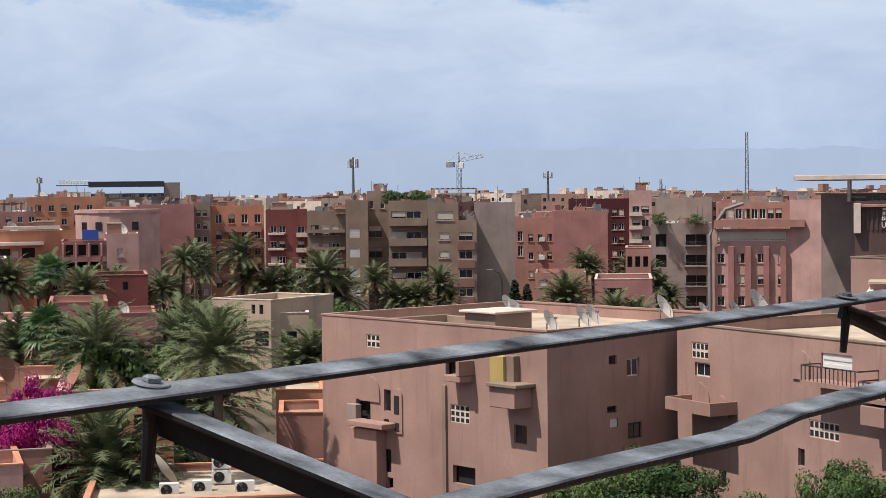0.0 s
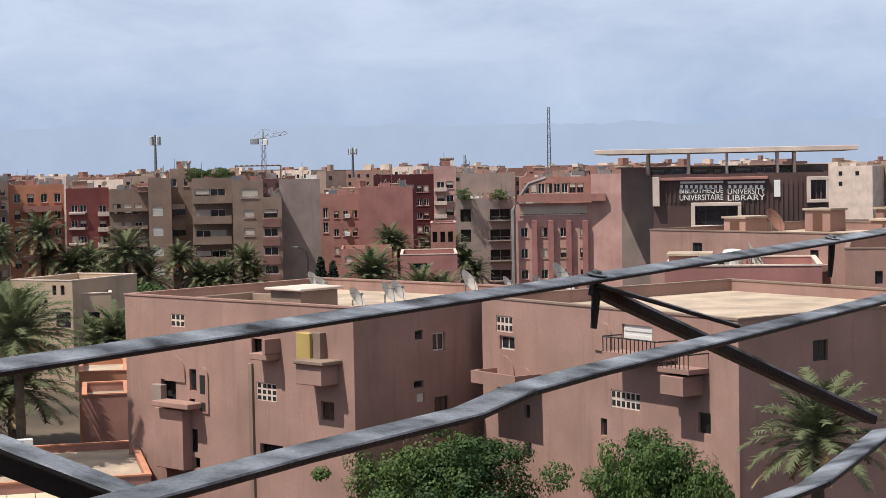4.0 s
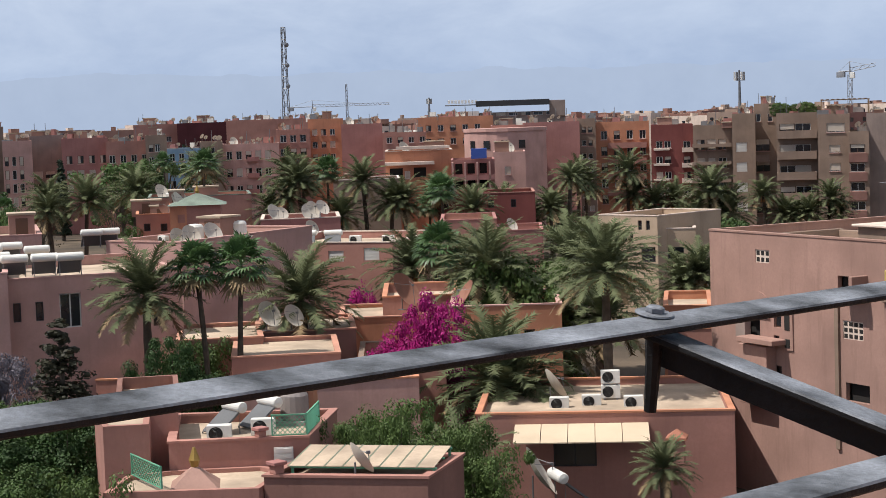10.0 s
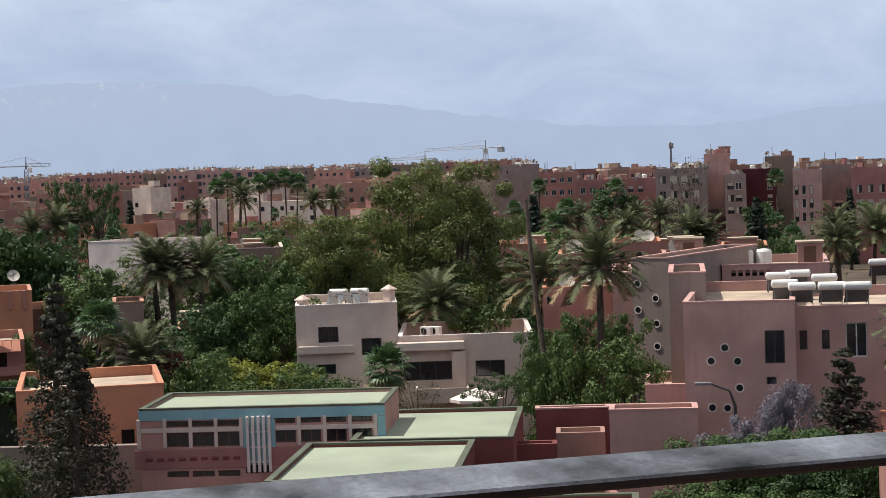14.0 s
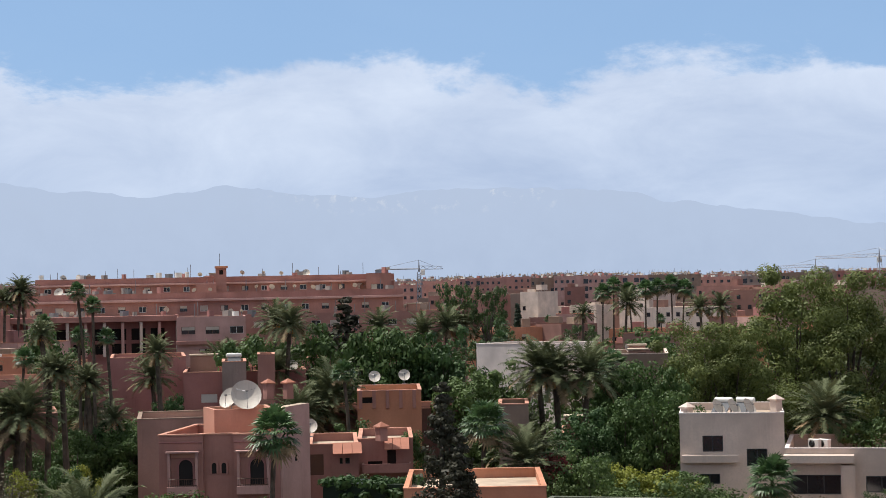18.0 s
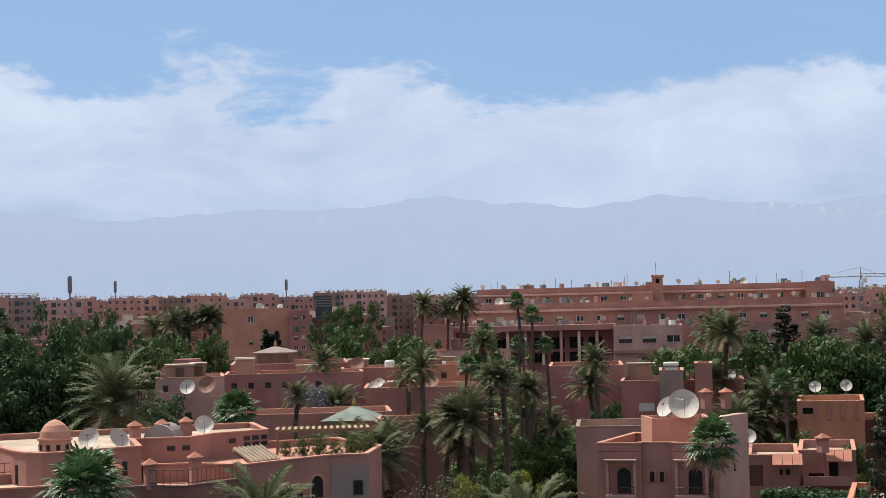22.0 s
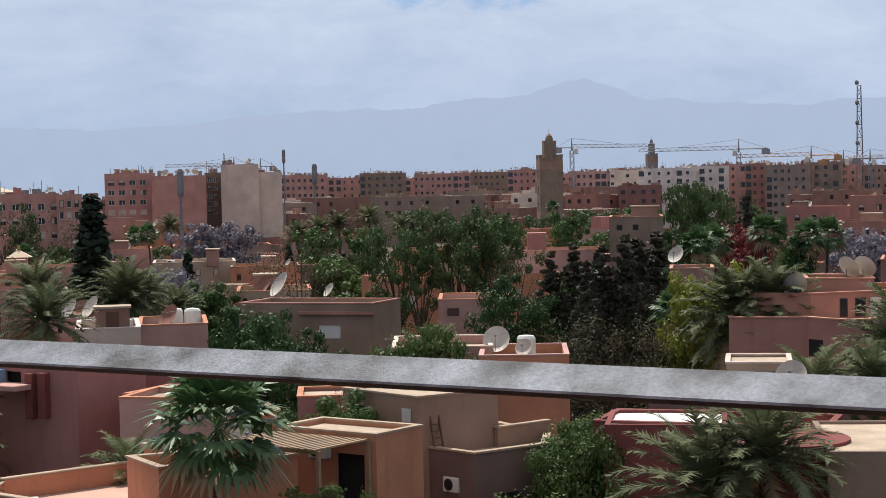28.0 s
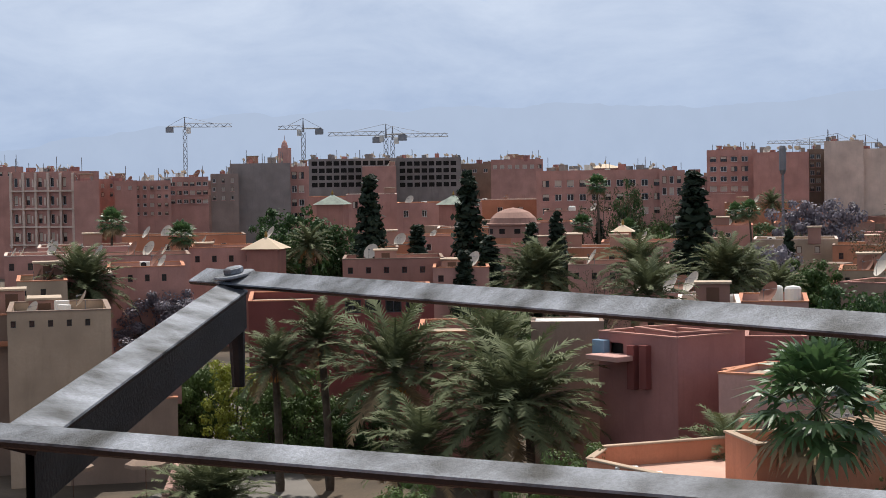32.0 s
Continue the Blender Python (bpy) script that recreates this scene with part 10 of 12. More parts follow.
clutter(fs_p1, 1863, 2)
fs_q = house(-596.3, 573.1, 45.7, 17.19, 15, 22.45, "plaster_pink", "rose flats on the skyline", front=storeys(17.19, 22.45), **FLATS)
clutter(fs_q, 1869, 2)
fs_q1 = house(-568.7, 564.3, 44.5, 24.52, 15, 23.67, "plaster_tan", "rose flats on the skyline", front=storeys(24.52, 23.67), **FLATS)
clutter(fs_q1, 1870, 2)
fs_q2 = house(-570.3, 590.9, 43.6, 14.31, 15, 22.25, "plaster_tan", "rose flats on the skyline", front=storeys(14.31, 22.25), **FLATS)
clutter(fs_q2, 1871, 2)
fs_q3 = house(-537.2, 569.6, 42.7, 21.28, 15, 23.22, "plaster_pink", "rose flats on the skyline", front=storeys(21.28, 23.22), **FLATS)
clutter(fs_q3, 1872, 2)
fs_q4 = house(-541.8, 596.8, 41.8, 14.79, 15, 22.54, "plaster_coral", "rose flats on the skyline", front=storeys(14.79, 22.54), **FLATS)
clutter(fs_q4, 1873, 2)
fs_r = house(-600.2, 435.6, 53.3, 24.88, 15, 22.48, "plaster_pink", "rose flats on the skyline", front=storeys(24.88, 22.48), **FLATS)
clutter(fs_r, 1876, 2)
fs_r1 = house(-603.5, 460.4, 52.0, 23.71, 15, 23.12, "plaster_coral", "rose flats on the skyline", front=storeys(23.71, 23.12), **FLATS)
clutter(fs_r1, 1877, 2)
fs_s = house(-540.3, 468.6, 48.7, 12.14, 15, 22.59, "plaster_tan", "tan flats with a grey gable", front=storeys(12.14, 22.59), **FLATS)
clutter(fs_s, 1883, 2)
fs_s1 = house(-531.6, 473.4, 47.6, 24.00, 15, 23.08, "plaster_pink", "tan flats with a grey gable", front=storeys(24.00, 23.08), **FLATS)
clutter(fs_s1, 1884, 2)
fs_t = house(-523.1, 490.8, 46.0, 26.25, 15, 22.83, "plaster_pink", "long rose flats beyond the palms", front=storeys(26.25, 22.83), **FLATS)
clutter(fs_t, 1890, 2)
fs_t1 = house(-481.0, 477.3, 44.6, 20.42, 15, 22.50, "plaster_tan", "long rose flats beyond the palms", front=storeys(20.42, 22.50), **FLATS)
clutter(fs_t1, 1891, 2)
fs_t2 = house(-505.5, 523.4, 43.1, 28.47, 15, 21.62, "plaster_coral", "long rose flats beyond the palms", front=storeys(28.47, 21.62), **FLATS)
clutter(fs_t2, 1892, 2)
fs_t3 = house(-476.6, 525.6, 41.9, 9.78, 15, 21.47, "plaster_grey", "long rose flats beyond the palms", front=storeys(9.78, 21.47), **FLATS)
clutter(fs_t3, 1893, 2)
minaret(-751.2, 115.2, 0, 6.0, 42.0, "rose square minaret on the skyline", "plaster_rose")
minaret(-477.1, -52.9, 0, 6.4, 34.0, "brown square minaret with a carved band", "plaster_tan")
# concrete grey paints in the haze over this far minaret
minaret(-998.7, -51.8, 0, 5.9, 46.4, "distant slim pale grey minaret", "concrete")
lattice_mast(-698.55, 45.10, 0.00, 56, 3.0, "tall red and white lattice mast on the skyline", "radio_mast", 4)
flood_mast(-392.0, 79.7, 0, 23.4)
flood_mast(-569.0, 190.2, 0, 25.5)
flood_mast(-584.8, 134.3, 0, 26.1)
crane(-600.0, -1.6, 0, 29.1, 34, 10, 273, "tower crane on the skyline", "crane_grey")
crane(-619.6, 23.4, 0, 26.7, 26, 10, 269, "tower crane on the skyline", "crane_orange")
crane(-649.0, 36.0, 0, 25.5, 14, 8, 88, "tower crane on the skyline", "crane_orange")
crane(-638.4, 44.8, 0, 25.5, 20, 6, 88, "tower crane on the skyline", "crane_grey")
crane(-617.1, -60.3, 0, 31.4, 30, 6, 108, "tower crane on the skyline", "crane_grey")
crane(-517.5, 393.3, 0, 25.3, 9, 16, 60, "tower crane on the skyline", "crane_grey")
crane(-792.2, 111.5, 0, 27.4, 36, 6, 92, "tower crane on the skyline", "crane_grey")
roof_box(-508.4, 182.1, 19.50)

# ---------------------------------------------------------------- trees of the south gardens
plant("date", -121.6, 51.4, 0, 14.5, 0.6)
plant("date", -121.7, 51.2, 0, 9.9, 0.6)
plant("date", -116.7, 52.5, 0, 10.9, 0.6)
plant("date", -116.8, 52.3, 0, 8.8, 0.6)
plant("date", -116.0, 54.2, 0, 13.8, 0.6)
plant("date", -115.3, 55.5, 0, 13.5, 0.6)
plant("date", -116.5, 53.1, 0, 11.9, 0.6)
plant("date", -125.6, 61.9, 0, 12.2, 0.6)
plant("date", -126.6, 59.7, 0, 16.1, 0.6)
plant("date", -125.2, 62.6, 0, 12.4, 0.6)
plant("date", -124.3, 64.4, 0, 9.2, 0.6)
plant("fan", -134.3, 66.8, 0, 19.1, 0.6)
plant("fan", -134.1, 67.2, 0, 17.9, 0.6)
plant("fan", -135.9, 63.5, 0, 16.5, 0.6)
plant("fan", -134.6, 66.1, 0, 15.4, 0.6)
plant("fan", -133.4, 68.6, 0, 15.2, 0.6)
plant("date", -118.8, 47.7, 0, 9.7, 0.6)
plant("date", -118.9, 47.3, 0, 8.1, 0.6)
plant("date", -119.3, 46.4, 0, 5.6, 0.6)
plant("date", -117.3, 51.2, 0, 11.3, 0.6)
plant("date", -87.7, 27.9, 0, 8.0, 1.1)
for kind, x, y, h, w in (("broad", -156.2, 48.2, 9.5, 0.6), ("date", -150.3, 62.2, 13.0, 0.7), ("fan", -141.2, 63.5, 13.5, 0.7), ("round", -135.3, 74.9, 9.6, 0.6), ("date", -133.0, 73.0, 14.2, 0.7),
                         ("broad", -146.0, 71.3, 9.0, 0.8), ("date", -168.2, 60.5, 14.0, 0.8), ("round", -164.0, 45.5, 9.8, 0.7), ("fan", -112.2, 78.3, 12.4, 0.7), ("broad", -100.2, 75.0, 8.2, 0.5),
                         ("date", -137.4, 46.2, 12.0, 0.6), ("broad", -132.5, 44.5, 7.9, 0.8), ("lime", -106.8, 52.0, 6.9, 0.6), ("broad", -103.4, 49.3, 7.4, 0.7)):
    plant(kind, x, y, 0, h, w)
plant("date", -80.7, 39.8, 0, 8.1, 1.2)
plant("date", -80.9, 39.4, 0, 7.4, 1.2)
plant("fan", -82.9, 52.2, 0, 11.2, 1.05)
plant("fan", -190.5, 60.8, 0, 10.9)
plant("fan", -189.5, 64.1, 0, 11.1)
plant("fan", -148.5, 44.6, 0, 10.3, 1.1)
plant("date", -155.0, 56.7, 0, 10.6)
plant("date", -144.9, 79.0, 0, 11.9)
plant("date", -138.8, 89.2, 0, 16.6)
plant("date", -139.3, 88.5, 0, 12.3)
plant("date", -123.7, 84.9, 0, 11.3, 1.1)
plant("date", -124.3, 83.9, 0, 9.8, 1.1)
plant("date", -125.0, 82.9, 0, 8.4, 1.1)
plant("fan", -86.9, 70.7, 0, 10.4, 1.1)
plant("date", -102.5, 87.8, 0, 8.0, 1.1)
plant("date", -101.4, 89.1, 0, 13.4, 1.1)
plant("date", -100.6, 90.0, 0, 13.1, 1.1)
plant("date", -99.5, 91.3, 0, 13.1, 1.1)
plant("conifer", -156.0, 108.4, 0, 17.8, 1.6)
plant("conifer", -66.3, 51.6, 0, 13.8, 1.0)
plant("conifer", -64.2, 51.0, 0, 11.4, 1.1)
plant("broad", -138.1, 99.1, 0, 14.8, 0.67)
plant("broad", -141.2, 94.6, 0, 15.4, 0.64)
plant("broad", -144.8, 89.0, 0, 14.3, 0.69)
plant("broad", -136.5, 101.3, 0, 14.7, 0.67)
plant("date", -153.8, 111.5, 0, 15.6)
plant("date", -151.5, 114.7, 0, 14.9)
plant("date", -149.6, 117.1, 0, 15.5)
plant("date", -160.4, 101.9, 0, 16.7)
plant("bamboo", -116.3, 94.7, 0, 11.2, 0.88)
plant("bamboo", -114.8, 96.5, 0, 11.2, 0.88)
plant("bamboo", -117.2, 93.6, 0, 10.7, 0.92)
plant("round", -133.9, 104.8, 0, 13.6, 0.72)
plant("round", -135.2, 103.1, 0, 13.1, 0.75)
plant("pine", -235.0, 186.4, 0, 19.4, 0.44)
plant("pine", -231.5, 190.8, 0, 18.8, 0.46)
plant("broad", -124.1, 60.5, 0, 8.0, 0.85)
plant("broad", -122.8, 62.9, 0, 6.8)
plant("broad", -125.6, 57.2, 0, 6.5, 1.05)
plant("broad", -122.2, 64.1, 0, 7.9, 0.86)
plant("round", -124.8, 63.4, 0, 8.3, 0.82)
plant("round", -123.8, 65.4, 0, 5.9, 1.14)
plant("jacaranda", -155.7, 54.6, 0, 11.2, 0.74)
plant("bush", -108.9, 45.4, 0, 5.0, 0.7)
plant("bush", -85.7, 47.5, 0, 6.5, 0.86)
plant("bush", -84.8, 49.1, 0, 6.3, 0.88)
plant("bush", -83.6, 51.1, 0, 6.0, 0.93)
plant("bush", -86.2, 46.6, 0, 5.7, 0.98)
plant("lime", -102.1, 46.1, 0, 7.4, 0.5)
plant("bare", -78.7, 34.6, 0, 9.9, 1.01)
plant("bare", -79.5, 32.8, 0, 9.1, 1.1)
plant("bare", -77.8, 36.7, 0, 7.6, 1.32)
plant("round", -79.1, 21.7, 0, 6.9, 1.09)
plant("round", -76.9, 28.4, 0, 7.2, 1.05)
plant("round", -75.7, 31.6, 0, 7.1, 1.07)
plant("broad", -88.6, 34.3, 0, 5.7, 1.06)
plant("broad", -87.6, 36.8, 0, 4.7, 1.28)
plant("bush", -72.6, 49.7, 0, 5.9, 0.81)
plant("bush", -75.0, 46.1, 0, 5.5, 0.87)
plant("bush", -71.2, 51.8, 0, 5.2, 0.92)
plant("bush", -76.7, 43.1, 0, 4.9, 0.97)
plant("bush", -82.0, 73.4, 0, 7.0, 0.73)
plant("bush", -81.0, 74.4, 0, 7.4, 0.7)
plant("redflower", -83.9, 74.2, 0, 7.5, 0.7)
plant("round", -94.3, 86.5, 0, 9.3, 0.89)
plant("round", -93.8, 87.1, 0, 8.1, 1.03)
plant("cypress", -285.7, 91.6, 0, 15.3, 1.2)
plant("cypress", -285.4, 92.5, 0, 14.5, 1.2)
plant("cypress", -285.1, 93.4, 0, 15.0, 1.2)
plant("cypress", -281.0, 105.1, 0, 13.3, 1.2)
plant("pine", -281.5, 103.8, 0, 18.7, 0.49)
plant("pine", -280.1, 107.4, 0, 19.6, 0.47)
plant("pine", -282.5, 101.1, 0, 16.3, 0.56)
plant("date", -260.3, 71.6, 0, 18.5)
plant("date", -259.4, 74.8, 0, 18.8)
plant("date", -260.8, 69.9, 0, 15.9)
plant("date", -248.9, 104.7, 0, 20.2)
plant("date", -246.4, 110.3, 0, 21.0)
plant("date", -245.7, 111.9, 0, 19.7)
plant("date", -247.1, 108.7, 0, 19.3)
plant("date", -250.2, 101.5, 0, 12.8)
plant("broad", -222.1, 90.9, 0, 14.9, 0.66)
plant("broad", -230.8, 65.8, 0, 15.3, 0.64)
plant("broad", -223.5, 87.3, 0, 12.6, 0.78)
plant("broad", -231.8, 62.2, 0, 13.1, 0.75)
plant("broad", -190.3, 88.9, 0, 15.2, 0.6)
plant("broad", -193.6, 81.4, 0, 14.6, 0.62)
plant("round", -148.4, 21.9, 0, 14.4, 0.79)
plant("round", -147.9, 24.8, 0, 15.5, 0.73)
plant("round", -148.7, 19.5, 0, 13.2, 0.86)
plant("round", -148.2, 22.8, 0, 11.7, 0.97)
plant("pine", -161.0, 36.2, 0, 17.5, 0.53)
plant("pine", -161.5, 33.6, 0, 16.2, 0.57)
plant("pine", -160.4, 38.9, 0, 15.0, 0.61)
plant("round", -147.1, 29.1, 0, 14.9, 0.61)
plant("round", -147.6, 26.7, 0, 13.5, 0.67)
plant("round", -145.4, 36.7, 0, 11.4, 0.8)
plant("date", -124.8, 28.5, 0, 14.1, 1.4)
plant("fan", -83.2, 17.5, 0, 11.1, 1.5)
plant("fan", -134.1, 40.2, 0, 11.3, 1.2)
plant("date", -83.8, 26.9, 0, 9.2, 1.2)
plant("date", -87.6, 7.9, 0, 11.8, 1.35)
plant("date", -87.6, 8.3, 0, 11.0, 1.35)
plant("broad", -79.3, 10.6, 0, 10.6, 0.78)
plant("broad", -79.5, 9.3, 0, 10.0, 0.83)
plant("broad", -79.1, 11.9, 0, 9.9, 0.84)
plant("date", -105.0, 1.5, 0, 11.9, 1.3)
plant("date", -105.0, 0.1, 0, 11.3, 1.3)
plant("date", -105.0, 2.5, 0, 10.9, 1.3)
plant("lime", -112.0, -2.0, 0, 12.3, 0.67)
plant("lime", -112.0, 3.3, 0, 12.2, 0.68)
plant("fan", -114.9, -4.2, 0, 10.8, 1.1)
plant("date", -81.9, 3.5, 0, 9.7)
plant("date", -81.8, 5.6, 0, 9.9)
plant("conifer", -149.7, -9.2, 0, 13.9, 1.5)
plant("conifer", -149.8, -7.4, 0, 14.4, 1.5)
plant("pine", -204.9, -5.6, 0, 18.5, 0.43)
plant("pine", -205.0, -3.7, 0, 17.5, 0.46)
plant("bare", -190.0, 0.2, 0, 17.4, 0.53)
plant("redflower", -180.0, 0.8, 0, 13.4, 0.56)
plant("redflower", -180.0, -0.9, 0, 11.7, 0.65)
plant("round", -159.9, 4.3, 0, 13.8, 0.55)
plant("round", -159.9, -5.9, 0, 14.1, 0.54)
plant("fan", -164.8, 7.3, 0, 14.4, 1.3)
plant("fan", -165.0, 3.9, 0, 11.6, 1.3)
plant("fan", -165.0, -2.4, 0, 13.8, 1.3)
plant("jacaranda", -184.6, 12.0, 0, 13.6, 0.84)
plant("jacaranda", -184.4, 14.4, 0, 12.9, 0.88)
plant("cypress", -219.0, 21.4, 0, 13.3, 1.4)
plant("cypress", -218.7, 24.3, 0, 13.9, 1.4)
plant("fan", -227.1, 36.1, 0, 18.8, 1.1)
plant("fan", -226.9, 37.8, 0, 16.5, 1.1)
plant("fan", -139.1, 15.4, 0, 11.3)
plant("fan", -138.3, 21.5, 0, 8.0)
plant("date", -261.8, 66.1, 0, 17.5)
plant("date", -260.9, 69.5, 0, 18.3)
plant("date", -260.0, 72.9, 0, 18.7)
plant("date", -259.4, 75.0, 0, 19.0)
plant("broad", -241.8, 63.6, 0, 15.8, 0.67)
plant("broad", -242.6, 60.5, 0, 15.1, 0.7)
plant("broad", -234.3, 87.3, 0, 16.2, 0.66)
plant("jacaranda", -165.2, 57.7, 0, 10.6, 0.71)
plant("round", -156.5, 22.0, 0, 16.4, 0.6)
plant("round", -155.7, 27.0, 0, 17.5, 0.56)
plant("round", -155.0, 30.5, 0, 18.1, 0.54)
plant("round", -154.2, 34.5, 0, 17.5, 0.56)
plant("pine", -163.0, 25.5, 0, 17.0, 0.43)
plant("pine", -161.5, 33.9, 0, 18.3, 0.4)
plant("round", -147.5, 27.0, 0, 15.8, 0.53)
plant("round", -146.7, 31.3, 0, 15.6, 0.53)

# ---------------------------------------------------------------- east quarter, near
slit_a = house(-78.20, -35.79, 66.8, 5.51, 4, 10.26, "plaster_rose", "red-brown villa with tall slit windows and pilasters", front=[(0.68, 9.22, 1.1, 0.6, "hole")], coping="plaster_salmon")
slit_b = house(-76.91, -31.20, 142.0, 3.88, 4, 10.40, "plaster_rose", "red-brown villa with tall slit windows and pilasters", front=[*grid(0.40, 0.76, 3, 5.98, 1.55, 3, 0.2, 0.8, "dark")], coping="plaster_salmon")
slit_c = house(-82.77, -29.89, 108.8, 3.10, 4, 9.77, "plaster_rose", "red-brown villa with tall slit windows and pilasters", front=[(-1.13, 9.36, 0.2, 0.4, "std"), (-0.35, 9.37, 0.2, 0.4, "std")], coping="plaster_salmon")
add_box(slit_a, "pilaster", "plaster_red", 2.38, 2.86, -0.35, -0.004, 7.64, 9.79)
add_box(slit_a, "pilaster", "plaster_red", 3.25, 3.72, -0.35, -0.004, 7.72, 9.85)
add_box(slit_a, "balcony_edge", "plaster_pink", 0.57, 2.80, -1.40, -0.004, 9.03, 9.30)
add_box(slit_a, "blue_panel", "plaster_skyblue", -0.04, 0.79, -0.40, -0.004, 9.13, 9.92, "pale blue door panel")
add_box(slit_b, "drain_pipe", "plaster_salmon", -0.03, 0.06, -0.08, -0.004, 5.32, 10.32)
shed_a = house(-80.31, -40.62, 115.6, 3.80, 3, 10.46, "plaster_tan", "brown roof shed with a sheet roof", parapet=0.05, roof="metal_white")
step_a = house(-72.97, -27.56, 85.5, 3.69, 4, 9.08, "plaster_pink", "salmon roof step with bright parapet", parapet=0.2, coping="plaster_orange")
terr = [(-61.17, -28.49), (-58.87, -24.37), (-57.31, -21.77), (-59.13, -19.93), (-66.0, -20.5), (-68.84, -24.67), (-63.62, -28.99)]
terr_a = poly_house(terr, 0, 6.2, "plaster_orange", "orange villa with a pink roof terrace, balustrade and palm", roof="terrace_pink", parapet=0.0)
for k, (p, q, z) in enumerate(((terr[6], terr[0], 6.9), (terr[0], terr[1], 6.9), (terr[5], terr[6], 7.0), (terr[4], terr[5], 7.0))):
    wall_run(terr_a, p, q, 6.204, z, 0.22, "plaster_orange", "plaster_cream")
for p, q in ((terr[1], terr[2]), (terr[2], terr[3])):
    balustrade(terr_a, p, q, 6.2, 6.9, "plaster_cream")
for x, y in ((-59.62, -25.25), (-60.35, -26.55)):
    aircon(x, y, 6.204, 120)
terr_b = poly_house([(-60.49, -21.41), (-63.81, -17.02), (-66.2, -19.4), (-63.1, -23.6)], 0, 8.0, "plaster_orange", "orange house corner with a curved parapet beside a palm", parapet=0.35, coping="plaster_cream")
solo_pillar(-64.2, -23.0, 6.204, 2.1, 0.42, "plaster_orange", "plaster_cream")
lean_a = house(-67.38, -18.86, 63.7, 5.2, 3, 8.6, "plaster_orange", "orange villa front behind a slatted pergola", front=[(0.5, 7.1, 0.5, 0.9, "dark"), (3.1, 5.6, 1.5, 2.2, "hole")], parapet=0.15, coping="plaster_cream")
wall_aircon(-65.85, -16.65, 7.55, 63.7)
pergola(-64.5, -20.28, 63.7, 5.0, 3.2, 5.2, 8.4, 17, "wood_slat", "pale slatted pergola roof on orange posts over a terrace")
planter = thing("planter", pose(-62.75, -17.35, 0, 0, 0, 63.7), "dark terrace planter box full of shrubs", "planter")
add_box(planter, "box", "plaster_red", 0, 3.2, -0.3, 0.3, 0, 6.1)
for x, y, h in ((-62.4, -16.8, 1.0), (-62.0, -16.0, 0.8), (-61.7, -15.2, 1.3)):
    plant("bush", x, y, 6.05, h, 0.9)
plant("bush", -61.9, -13.7, 0, 7.2, 0.26)
dish(-65.6, -19.9, 7.65, 150, 0.6)
chimney(-67.9, -19.3, 8.45, 0.7, "plaster_cream", "plaster_orange")
tan_room = poly_house([(-75.56, -17.97), (-72.15, -13.87), (-75.16, -10.85), (-78.6, -15.2)], 0, 9.2, "plaster_tanbrown", "tan roof room with a cream door and a ladder", roof="roof_pale", parapet=0.04, coping="plaster_cream")
wall_window(tan_room, (-75.56, -17.97), (-72.15, -13.87), 0.6, 6.9, 1.0, 1.7, "hole")
wall_window(tan_room, (-75.56, -17.97), (-72.15, -13.87), 4.3, 6.9, 0.6, 1.75, "shutter")
ladder(-72.35, -13.2, 6.9, 135)
tan_terr = poly_house([(-74.33, -15.99), (-70.88, -11.28), (-73.69, -8.55), (-77.06, -8.81), (-81.0, -12.0), (-78.5, -17.0)], 0, 7.0, "plaster_umber", "brown house with a bright roof terrace and a wall air conditioner", roof="roof_pale", parapet=0.3, coping="plaster_cream")
wall_window(tan_terr, (-70.88, -11.28), (-73.69, -8.55), 1.1, 3.2, 1.3, 2.0, "hole")
wall_run(tan_terr, (-74.8, -10.9), (-77.2, -8.9), 6.704, 7.55, 0.2, "plaster_tanbrown", "plaster_cream")
wall_aircon(-71.75, -12.35, 5.2, 54)
# the shade on these two walls is put into their rose plaster
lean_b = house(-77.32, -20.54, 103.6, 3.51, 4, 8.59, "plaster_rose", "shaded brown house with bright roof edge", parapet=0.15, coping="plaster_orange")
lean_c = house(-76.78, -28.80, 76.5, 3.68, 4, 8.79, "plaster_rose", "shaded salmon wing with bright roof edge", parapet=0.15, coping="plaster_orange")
wine = house(-71.72, -6.37, 79.4, 9.70, 4, 8.25, "plaster_red", "dark wine-red house with a drum wall", coping="plaster_red")
round_wall(-66.0, 1.3, 2.4, 8.47)
sheets = house(-70.34, -5.79, 91.0, 4.98, 4.8, 8.34, "plaster_red", "white corrugated roof sheets", roof="metal_white", parapet=0.12)
sheets_b = house(-62.58, 2.83, 92.0, 3.49, 8.2, 8.46, "plaster_tan", "brown roofs with a slatted pergola", parapet=0.12)
pergola(-59.9, 2.6, 92, 4.5, 3, 2.0, 5.4, 12)
parasol(-55.87, 3.80, 2.20, 1.5)
corn = house(-113.01, -33.96, 80.6, 9.87, 5, 10.66, "plaster_tan", "brown two-storey house with a corniced roof", front=[(5.88, 8.33, 1.6, 0.9, "shutter")], coping="plaster_salmon")
add_box(corn, "cornice", "plaster_salmon", 4.52, 9.80, -0.30, -0.004, 9.94, 10.16)
dish(-114.8, -31.3, 10.82, 40, 0.9)
dish(-113.7, -27.6, 10.78, 40, 0.5)
cr = house(-100.14, -40.45, 111.0, 3.90, 8, 9.97, "plaster_pale", "low cream roof with a tiled slope", coping="plaster_white")
cr_b = house(-105.23, -38.34, 108.9, 4.46, 8, 9.78, "plaster_pink", "low salmon roofs with sheets", coping="plaster_orange")
clutter(cr, 301, 3)
clutter(cr_b, 302, 4)
